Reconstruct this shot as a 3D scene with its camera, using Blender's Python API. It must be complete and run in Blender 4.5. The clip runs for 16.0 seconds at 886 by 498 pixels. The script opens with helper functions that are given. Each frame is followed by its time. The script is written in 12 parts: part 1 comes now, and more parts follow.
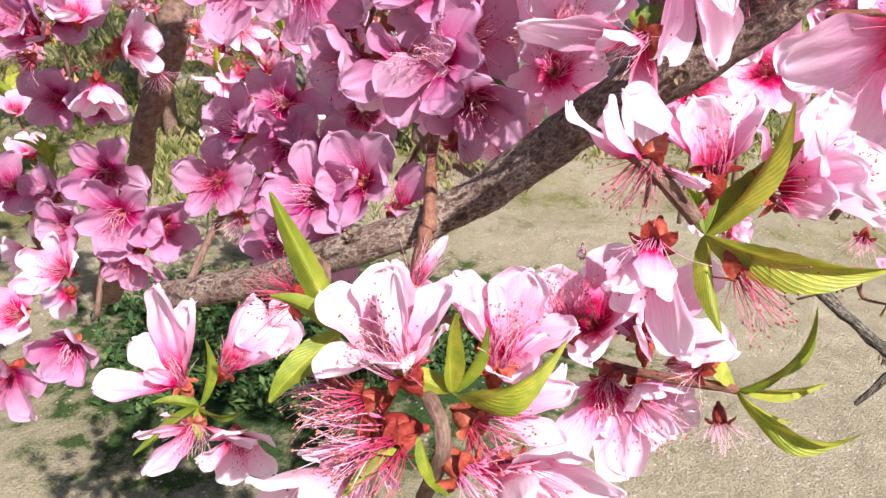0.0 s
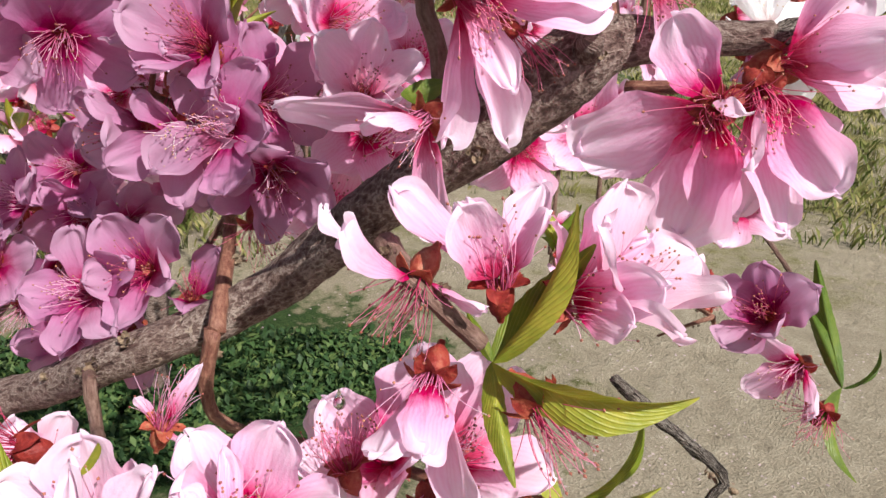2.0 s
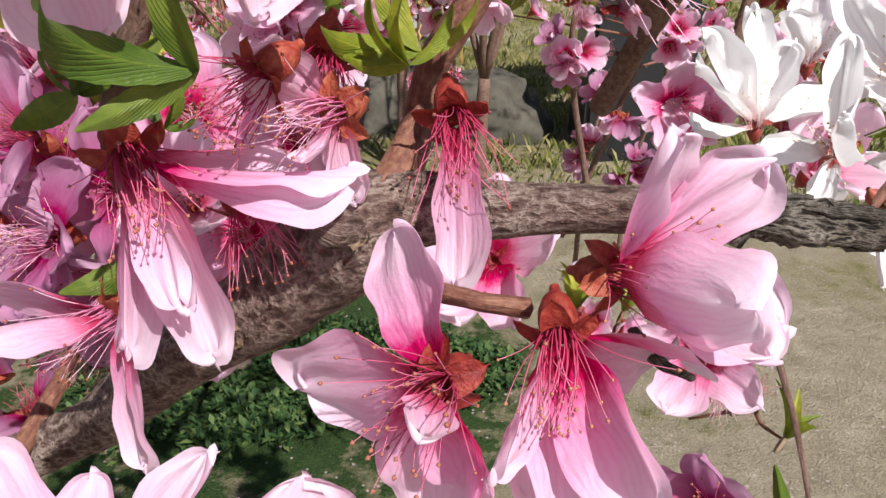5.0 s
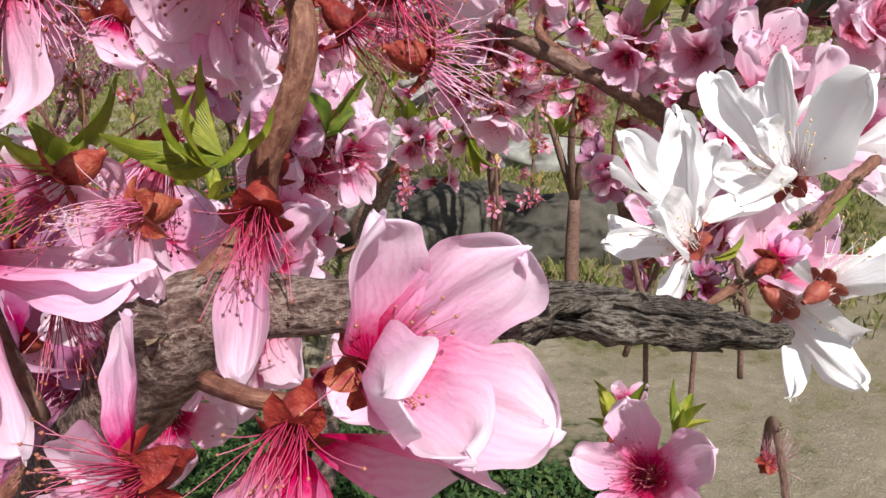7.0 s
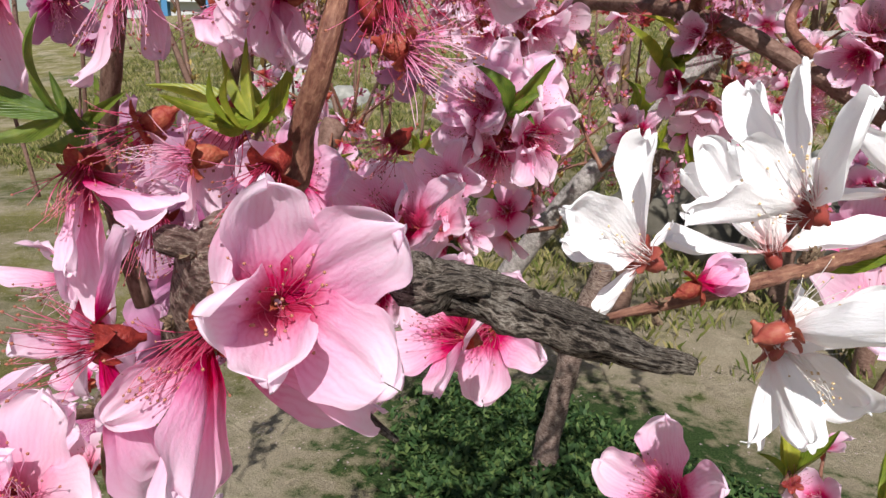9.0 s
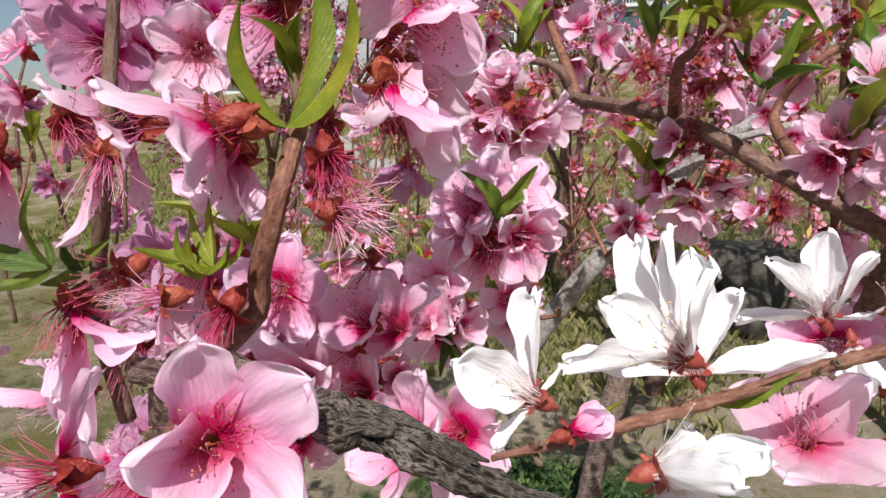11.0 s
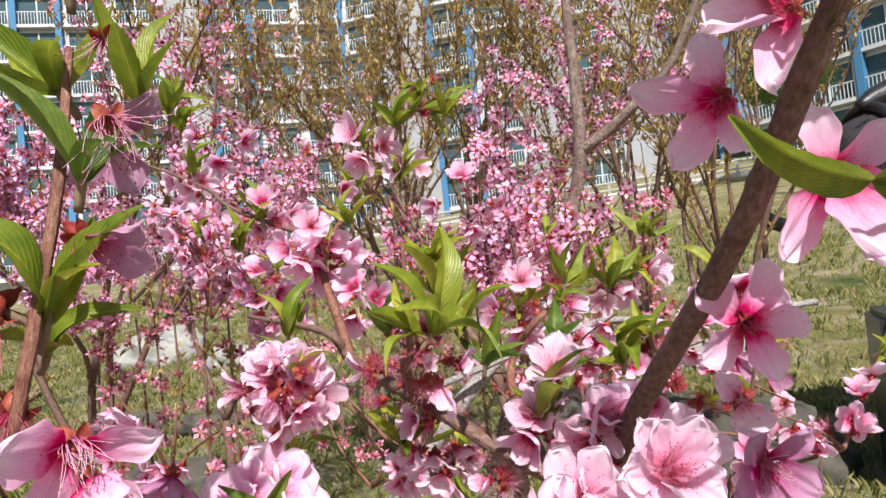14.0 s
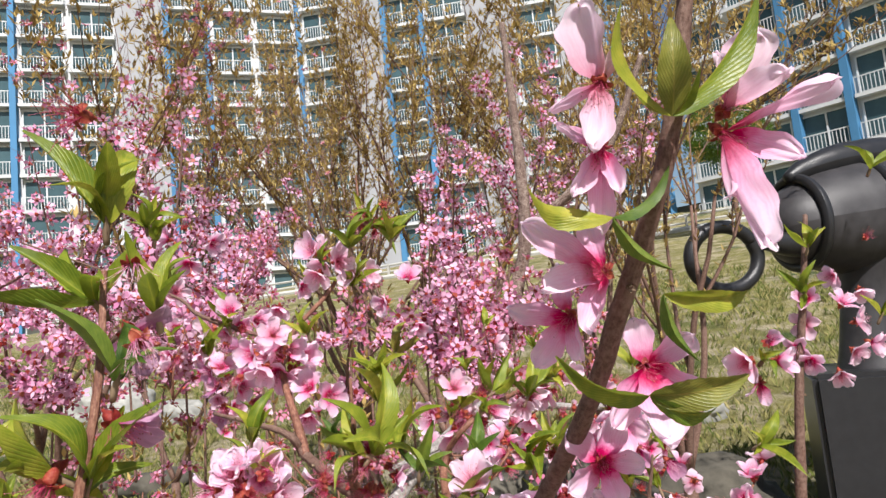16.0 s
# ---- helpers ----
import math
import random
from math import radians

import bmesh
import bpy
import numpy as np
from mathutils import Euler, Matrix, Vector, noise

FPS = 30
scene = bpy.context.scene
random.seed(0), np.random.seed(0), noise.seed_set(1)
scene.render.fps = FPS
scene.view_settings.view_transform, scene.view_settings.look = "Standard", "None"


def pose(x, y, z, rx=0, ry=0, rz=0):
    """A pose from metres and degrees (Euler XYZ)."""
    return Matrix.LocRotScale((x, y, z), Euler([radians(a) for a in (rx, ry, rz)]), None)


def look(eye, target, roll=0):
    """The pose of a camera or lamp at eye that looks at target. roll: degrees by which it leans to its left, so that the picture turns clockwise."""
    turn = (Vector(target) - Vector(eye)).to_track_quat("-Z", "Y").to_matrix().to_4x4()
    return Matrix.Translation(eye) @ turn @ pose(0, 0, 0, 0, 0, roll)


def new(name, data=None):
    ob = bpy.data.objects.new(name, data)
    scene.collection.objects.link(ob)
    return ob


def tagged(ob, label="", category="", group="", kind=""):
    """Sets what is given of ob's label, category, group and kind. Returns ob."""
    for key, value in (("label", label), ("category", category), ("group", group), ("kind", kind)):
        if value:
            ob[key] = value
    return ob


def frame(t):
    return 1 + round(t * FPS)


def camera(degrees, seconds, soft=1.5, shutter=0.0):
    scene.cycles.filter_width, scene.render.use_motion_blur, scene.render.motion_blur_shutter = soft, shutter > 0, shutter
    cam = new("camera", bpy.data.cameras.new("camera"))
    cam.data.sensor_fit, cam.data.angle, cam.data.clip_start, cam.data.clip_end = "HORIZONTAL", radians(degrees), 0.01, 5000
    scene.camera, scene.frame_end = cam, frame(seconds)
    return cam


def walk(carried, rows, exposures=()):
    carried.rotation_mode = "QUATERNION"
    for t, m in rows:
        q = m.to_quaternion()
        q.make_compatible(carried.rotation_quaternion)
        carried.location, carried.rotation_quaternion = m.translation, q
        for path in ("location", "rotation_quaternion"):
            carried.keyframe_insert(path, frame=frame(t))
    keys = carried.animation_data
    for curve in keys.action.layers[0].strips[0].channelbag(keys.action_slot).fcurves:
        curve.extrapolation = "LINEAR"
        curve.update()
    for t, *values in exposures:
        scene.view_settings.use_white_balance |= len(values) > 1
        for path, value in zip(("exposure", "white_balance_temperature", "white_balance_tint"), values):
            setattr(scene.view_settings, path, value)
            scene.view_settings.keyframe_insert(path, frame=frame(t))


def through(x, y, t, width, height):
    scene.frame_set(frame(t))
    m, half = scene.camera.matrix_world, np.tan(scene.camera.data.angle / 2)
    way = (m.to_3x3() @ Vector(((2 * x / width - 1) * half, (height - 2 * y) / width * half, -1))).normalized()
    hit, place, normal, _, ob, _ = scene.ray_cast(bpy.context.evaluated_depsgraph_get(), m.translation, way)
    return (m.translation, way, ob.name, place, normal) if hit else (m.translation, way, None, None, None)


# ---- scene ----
cam = camera(66.1, 16.0)
PATH = [
    (0, (0.084, 0.09, 1.233), (0.049, 1.892, 0.367), 0.8),
    (0.5, (0.092, 0.106, 1.234), (0.154, 1.912, 0.378), 1.2),
    (1, (0.101, 0.116, 1.236), (0.247, 1.932, 0.41), 0.6),
    (1.5, (0.108, 0.125, 1.237), (0.372, 1.931, 0.421), 1.0),
    (2, (0.117, 0.129, 1.24), (0.393, 1.944, 0.447), 1.5),
    (2.5, (0.14, 0.144, 1.248), (0.313, 1.982, 0.48), 2.7),
    (3, (0.15, 0.159, 1.254), (0.237, 2.0, 0.477), 2.6),
    (3.5, (0.158, 0.17, 1.256), (0.219, 2.014, 0.483), 2.7),
    (4, (0.163, 0.179, 1.259), (0.167, 2.035, 0.513), 2.5),
    (4.5, (0.179, 0.181, 1.256), (0.173, 2.034, 0.503), 2.0),
    (5, (0.197, 0.189, 1.266), (0.156, 2.004, 0.427), 1.3),
    (5.2, (0.2, 0.192, 1.265), (0.138, 2.028, 0.476), 1.1),
    (7.3, (0.252, 0.195, 1.261), (-0.177, 2.085, 0.767), -3.1),
    (7.5, (0.252, 0.197, 1.264), (-0.239, 2.071, 0.766), -3.8),
    (8, (0.266, 0.204, 1.264), (-0.405, 2.018, 0.753), -1.9),
    (8.2, (0.279, 0.207, 1.263), (-0.486, 1.971, 0.713), -0.8),
    (10.3, (0.324, 0.201, 1.269), (-0.991, 1.632, 0.798), 1.0),
    (10.5, (0.327, 0.203, 1.273), (-0.964, 1.662, 0.822), 1.0),
    (11, (0.34, 0.208, 1.284), (-0.86, 1.767, 0.922), 0.1),
    (11.5, (0.354, 0.203, 1.296), (-0.795, 1.814, 1.006), -0.2),
    (12, (0.369, 0.204, 1.31), (-0.717, 1.873, 1.126), -1.4),
    (12.5, (0.371, 0.213, 1.326), (-0.653, 1.927, 1.197), -2.4),
    (13, (0.381, 0.215, 1.34), (-0.579, 1.969, 1.283), -3.1),
    (13.5, (0.393, 0.208, 1.355), (-0.509, 1.993, 1.386), -4.3),
    (14, (0.419, 0.205, 1.365), (-0.414, 2.021, 1.46), -5.8),
    (14.5, (0.448, 0.183, 1.377), (-0.322, 2.025, 1.505), -6.1),
    (15, (0.465, 0.164, 1.386), (-0.241, 2.012, 1.678), -6.3),
    (15.5, (0.471, 0.153, 1.402), (-0.241, 1.997, 1.707), -6.0),
    (16, (0.481, 0.114, 1.421), (-0.221, 1.973, 1.647), -5.7),
]
walk(cam, [(t, look(eye, target, roll)) for t, eye, target, roll in PATH], [(0.0, 0.92), (1.1, 1.05), (1.6, 0.48), (2.2, 0.36), (3.5, 0.31), (5.0, 0.24), (7.5, 0.12), (11.0, 0.10), (12.3, 0.15), (13.2, 0.32), (14.5, 0.42), (16.0, 0.40)])

# ---- world, sun ----
SUN = Vector((0.38, -0.56, 0.74)).normalized()
world = bpy.data.worlds.new("world")
scene.world = world
world.use_nodes = True
wn = world.node_tree.nodes
sky = wn.new("ShaderNodeTexSky")
sky.sky_type, sky.sun_disc = "NISHITA", False
sky.sun_elevation = math.asin(SUN.z)
sky.sun_rotation = math.atan2(SUN.x, SUN.y)
world.node_tree.links.new(sky.outputs[0], wn["Background"].inputs[0])
wn["Background"].inputs[1].default_value = 0.072
lamp = bpy.data.lights.new("sun", "SUN")
lamp.energy, lamp.angle, lamp.color = 6.0, radians(0.6), (1.0, 0.965, 0.94)
sun = new("sun", lamp)
sun.matrix_world = look(SUN * 50, (0, 0, 0))

# ---- materials ----


class Mat:
    """A small wrapper to write node materials in few lines."""

    def __init__(self, name, rough=0.6, spec=0.3):
        self.m = bpy.data.materials.new(name)
        self.m.use_nodes = True
        self.t = self.m.node_tree
        self.b = self.t.nodes["Principled BSDF"]
        self.out = self.t.nodes["Material Output"]
        self.b.inputs["Roughness"].default_value = rough
        self.b.inputs["Specular IOR Level"].default_value = spec

    def node(self, kind, **ins):
        n = self.t.nodes.new("ShaderNode" + kind)
        for k, v in ins.items():
            key = k.replace("_", " ")
            if hasattr(v, "is_output"):
                self.t.links.new(v, n.inputs[key])
            else:
                n.inputs[key].default_value = v
        return n

    def link(self, a, b):
        self.t.links.new(a, b)

    def ramp(self, fac, stops):
        n = self.t.nodes.new("ShaderNodeValToRGB")
        while len(n.color_ramp.elements) < len(stops):
            n.color_ramp.elements.new(0.5)
        for e, (p, c) in zip(n.color_ramp.elements, stops):
            e.position, e.color = p, (*c, 1)
        self.link(fac, n.inputs[0])
        return n.outputs[0]

    def noise(self, vec, scale, detail=4.0, rough=0.6):
        n = self.node("TexNoise", Scale=scale, Detail=detail, Roughness=rough)
        if vec is not None:
            self.link(vec, n.inputs["Vector"])
        return n.outputs["Fac"]

    def math(self, op, a, b=0.0, clamp=False):
        n = self.t.nodes.new("ShaderNodeMath")
        n.operation, n.use_clamp = op, clamp
        for i, v in enumerate((a, b)):
            if hasattr(v, "is_output"):
                self.link(v, n.inputs[i])
            else:
                n.inputs[i].default_value = v
        return n.outputs[0]

    def mix(self, fac, a, b, mode="MIX"):
        n = self.t.nodes.new("ShaderNodeMix")
        n.data_type, n.blend_type = "RGBA", mode
        for i, v in ((0, fac), (6, a), (7, b)):
            if hasattr(v, "is_output"):
                self.link(v, n.inputs[i])
            elif i == 0:
                n.inputs[0].default_value = v
            else:
                n.inputs[i].default_value = (*v, 1)
        return n.outputs[2]

    def bump(self, height, strength, distance):
        n = self.node("Bump", Strength=strength, Distance=distance, Height=height)
        self.link(n.outputs[0], self.b.inputs["Normal"])
        return n.outputs[0]

    def obj(self):
        return self.t.nodes.new("ShaderNodeTexCoord").outputs["Object"]

    def uv(self):
        s = self.node("SeparateXYZ")
        self.link(self.t.nodes.new("ShaderNodeTexCoord").outputs["UV"], s.inputs[0])
        return s.outputs[0], s.outputs[1]

    def rand(self):
        return self.t.nodes.new("ShaderNodeObjectInfo").outputs["Random"]

    def color(self, c):
        self.link(c, self.b.inputs["Base Color"])

    def leafy(self, colour, amount):
        """Thin tissue: part of the light goes through."""
        tr = self.t.nodes.new("ShaderNodeBsdfTranslucent")
        self.link(colour, tr.inputs[0])
        mx = self.t.nodes.new("ShaderNodeMixShader")
        mx.inputs[0].default_value = amount
        self.link(self.b.outputs[0], mx.inputs[1])
        self.link(tr.outputs[0], mx.inputs[2])
        self.link(mx.outputs[0], self.out.inputs[0])


def petal_material(name, stops, vein, vein_amount, thin=0.50):
    m = Mat(name, 0.6, 0.2)
    u, v = m.uv()
    # fine veins that run and fan out along the petal, broken and uneven
    wob = m.noise(m.obj(), 3.5, 3.0)
    across = m.math("ADD", m.math("MULTIPLY", u, 13.0), m.math("MULTIPLY", wob, 3.0))
    lines = m.math("POWER", m.math("ABSOLUTE", m.math("SINE", m.math("MULTIPLY", across, 3.14159))), 4.0)
    lines = m.math("MULTIPLY", m.math("MULTIPLY", lines, m.noise(m.obj(), 7.0, 3.0)), m.math("SUBTRACT", 1.10, m.math("MULTIPLY", v, 1.0), True))
    blot = m.noise(m.obj(), 4.0, 4.0)
    soft = m.math("ADD", v, m.math("ADD", m.math("MULTIPLY", m.math("SUBTRACT", blot, 0.5), 0.34), m.math("MULTIPLY", m.math("SUBTRACT", m.noise(m.obj(), 26.0, 2.0), 0.5), 0.10)))
    c = m.ramp(soft, stops)
    c = m.mix(m.math("MULTIPLY", lines, vein_amount), c, vein)
    hsv = m.node("HueSaturation", Color=c)
    m.link(m.math("ADD", 0.95, m.math("MULTIPLY", m.rand(), 0.28)), hsv.inputs["Saturation"])
    c = hsv.outputs[0]
    m.color(c)
    # creases along the blade, fine wrinkles across it
    grid = m.node("CombineXYZ", X=m.math("MULTIPLY", u, 9.0), Y=m.math("MULTIPLY", v, 3.0), Z=m.math("MULTIPLY", m.rand(), 30.0)).outputs[0]
    relief = m.math("ADD", m.math("MULTIPLY", m.noise(grid, 1.0, 2.0), 1.5), m.math("ADD", m.math("MULTIPLY", lines, 0.25), m.math("MULTIPLY", m.noise(m.obj(), 40.0, 2.0), 0.35)))
    m.bump(relief, 0.42, 0.0007)
    m.leafy(c, thin)
    return m.m


PINK = petal_material("petal_pink", [(0.0, (0.36, 0.012, 0.04)), (0.17, (0.60, 0.05, 0.14)), (0.31, (0.83, 0.31, 0.50)), (0.46, (0.89, 0.51, 0.70)), (0.80, (0.92, 0.67, 0.81)), (1.0, (0.94, 0.79, 0.89))], (0.70, 0.15, 0.35), 0.60)
# darker mauve copy of the pink petals: shade from above put into the colour
DEEP_SHADED = petal_material("petal_deep_pink_shaded", [(0.0, (0.22, 0.008, 0.04)), (0.17, (0.38, 0.04, 0.13)), (0.38, (0.51, 0.19, 0.34)), (0.65, (0.55, 0.29, 0.44)), (1.0, (0.60, 0.37, 0.51))], (0.52, 0.14, 0.30), 0.30)
PALE = petal_material("petal_pale_pink", [(0.0, (0.58, 0.10, 0.16)), (0.16, (0.80, 0.32, 0.45)), (0.42, (0.89, 0.57, 0.71)), (1.0, (0.92, 0.76, 0.85))], (0.74, 0.34, 0.50), 0.5)
WHITE = petal_material("petal_white", [(0.0, (0.66, 0.36, 0.36)), (0.12, (0.86, 0.74, 0.74)), (0.26, (0.93, 0.92, 0.92)), (1.0, (0.95, 0.95, 0.95))], (0.84, 0.78, 0.80), 0.12, 0.34)


def tissue(name, stops, scale, rough=0.5, spec=0.35, through=0.0, bump=0.3):
    m = Mat(name, rough, spec)
    f = m.noise(m.obj(), scale, 4.0)
    f = m.math("ADD", m.math("MULTIPLY", f, 0.8), m.math("MULTIPLY", m.rand(), 0.25))
    c = m.ramp(f, stops)
    m.color(c)
    m.bump(m.noise(m.obj(), scale * 3, 3.0), bump, 0.0005)
    if through:
        m.leafy(c, through)
    return m.m


CALYX = tissue("calyx_red", [(0.25, (0.13, 0.010, 0.010)), (0.48, (0.30, 0.035, 0.026)), (0.66, (0.42, 0.11, 0.06)), (0.85, (0.54, 0.30, 0.18))], 9.0, through=0.25, bump=0.9)
CALYX_LIGHT = tissue("calyx_orange", [(0.25, (0.30, 0.05, 0.04)), (0.55, (0.33, 0.065, 0.05)), (0.8, (0.40, 0.14, 0.085))], 9.0, through=0.15)
def filament_material(name, stops):
    m = Mat(name, 0.5, 0.3)
    u, v = m.uv()
    c = m.ramp(m.math("ADD", m.math("MULTIPLY", v, 0.8), m.math("MULTIPLY", m.rand(), 0.2)), stops)
    m.color(c)
    m.leafy(c, 0.3)
    return m.m


FILAMENT = filament_material("filament_pink", [(0.0, (0.50, 0.03, 0.10)), (0.35, (0.76, 0.22, 0.42)), (0.75, (0.88, 0.56, 0.70)), (1.0, (0.88, 0.66, 0.74))])
FILAMENT_RED = filament_material("filament_red", [(0.0, (0.36, 0.012, 0.04)), (0.4, (0.58, 0.05, 0.14)), (0.8, (0.72, 0.20, 0.32)), (1.0, (0.80, 0.36, 0.46))])
FILAMENT_WHITE = filament_material("filament_white", [(0.0, (0.70, 0.40, 0.42)), (0.3, (0.86, 0.80, 0.78)), (1.0, (0.90, 0.88, 0.84))])
ANTHER = tissue("anther_brown", [(0.25, (0.16, 0.03, 0.03)), (0.6, (0.36, 0.12, 0.08)), (0.9, (0.62, 0.42, 0.22))], 900.0)
ANTHER_PALE = tissue("anther_cream", [(0.25, (0.45, 0.24, 0.10)), (0.7, (0.75, 0.58, 0.34))], 900.0)
BUD_SCALE = tissue("bud_scale", [(0.25, (0.10, 0.06, 0.04)), (0.55, (0.24, 0.17, 0.11)), (0.85, (0.46, 0.36, 0.24))], 5.0, 0.8, 0.15, bump=0.8)


def leaf_material(name, dark, light, yellow):
    m = Mat(name, 0.38, 0.45)
    u, v = m.uv()
    side = m.math("ABSOLUTE", m.math("SUBTRACT", u, 0.5))
    rib = m.math("SUBTRACT", 1.0, m.math("MULTIPLY", side, 22.0), True)
    veins = m.math("POWER", m.math("ABSOLUTE", m.math("SINE", m.math("ADD", m.math("MULTIPLY", v, 42.0), m.math("MULTIPLY", side, -34.0)))), 9.0)
    f = m.math("ADD", m.math("MULTIPLY", m.noise(m.obj(), 5.0, 4.0), 0.75), m.math("MULTIPLY", m.rand(), 0.4))
    c = m.ramp(f, [(0.25, dark), (0.6, light), (0.9, yellow)])
    c = m.mix(m.math("MULTIPLY", m.math("MAXIMUM", rib, m.math("MULTIPLY", veins, 0.35)), 0.6), c, yellow)
    m.color(c)
    m.bump(m.math("ADD", m.math("MULTIPLY", veins, -0.7), m.noise(m.obj(), 30.0, 3.0)), 0.45, 0.0006)
    m.leafy(c, 0.42)
    return m.m


LEAF = leaf_material("leaf_green", (0.08, 0.15, 0.012), (0.23, 0.285, 0.025), (0.48, 0.45, 0.06))
LEAF_DARK = leaf_material("leaf_dark_green", (0.035, 0.085, 0.012), (0.095, 0.165, 0.02), (0.21, 0.27, 0.04))
LEAF_OLIVE = leaf_material("leaf_olive", (0.12, 0.14, 0.02), (0.27, 0.27, 0.05), (0.42, 0.34, 0.08))


def bark_material(name, stops, scale, stretch, rough=0.75, relief=0.0022, lichen=None, net=False):
    m = Mat(name, rough, 0.25)
    u, v = m.uv()
    co = m.node("CombineXYZ", X=m.math("MULTIPLY", m.math("SINE", m.math("MULTIPLY", u, 6.28318)), 0.5), Y=m.math("MULTIPLY", m.math("COSINE", m.math("MULTIPLY", u, 6.28318)), 0.5), Z=m.math("MULTIPLY", v, stretch)).outputs[0]
    ridge = m.noise(co, scale, 6.0, 0.62)
    crack = m.math("SUBTRACT", 0.74, m.math("MULTIPLY", m.math("ABSOLUTE", m.math("SUBTRACT", ridge, 0.5)), 2.6), True) if net else ridge
    fine = m.noise(m.obj(), 900.0, 4.0, 0.7)
    big = m.noise(m.obj(), 60.0, 3.0)
    f = m.math("ADD", m.math("MULTIPLY", crack, 0.62), m.math("ADD", m.math("MULTIPLY", fine, 0.3), m.math("MULTIPLY", big, 0.25)))
    c = m.ramp(f, stops)
    if lichen:
        spot = m.math("GREATER_THAN", m.noise(m.obj(), 260.0, 4.0), 0.66)
        c = m.mix(m.math("MULTIPLY", spot, 0.7), c, lichen)
    m.color(c)
    m.bump(m.math("ADD", crack, m.math("MULTIPLY", fine, 0.35)), 0.9, relief)
    return m.m


BARK = bark_material("bark_brown", [(0.30, (0.026, 0.013, 0.011)), (0.50, (0.085, 0.047, 0.038)), (0.66, (0.18, 0.12, 0.098)), (0.80, (0.44, 0.36, 0.30))], 4.6, 42.0, relief=0.0026, lichen=(0.40, 0.32, 0.24), net=True)
BARK_RED = bark_material("bark_reddish", [(0.35, (0.05, 0.02, 0.014)), (0.52, (0.14, 0.055, 0.038)), (0.68, (0.26, 0.13, 0.085)), (0.8, (0.45, 0.30, 0.20))], 4.0, 60.0, 0.55, 0.0008)
BARK_GREY = bark_material("bark_grey", [(0.38, (0.07, 0.06, 0.055)), (0.52, (0.20, 0.18, 0.165)), (0.66, (0.36, 0.33, 0.31)), (0.8, (0.55, 0.53, 0.50))], 5.0, 60.0)
BARK_DARK = bark_material("bark_dark", [(0.38, (0.045, 0.022, 0.016)), (0.52, (0.12, 0.065, 0.048)), (0.7, (0.22, 0.14, 0.11))], 4.0, 60.0, 0.65, 0.001)
DEADWOOD = bark_material("dead_wood", [(0.40, (0.006, 0.004, 0.004)), (0.55, (0.036, 0.026, 0.020)), (0.66, (0.18, 0.145, 0.115)), (0.80, (0.56, 0.50, 0.42))], 7.0, 34.0, 0.85, 0.006, net=True)


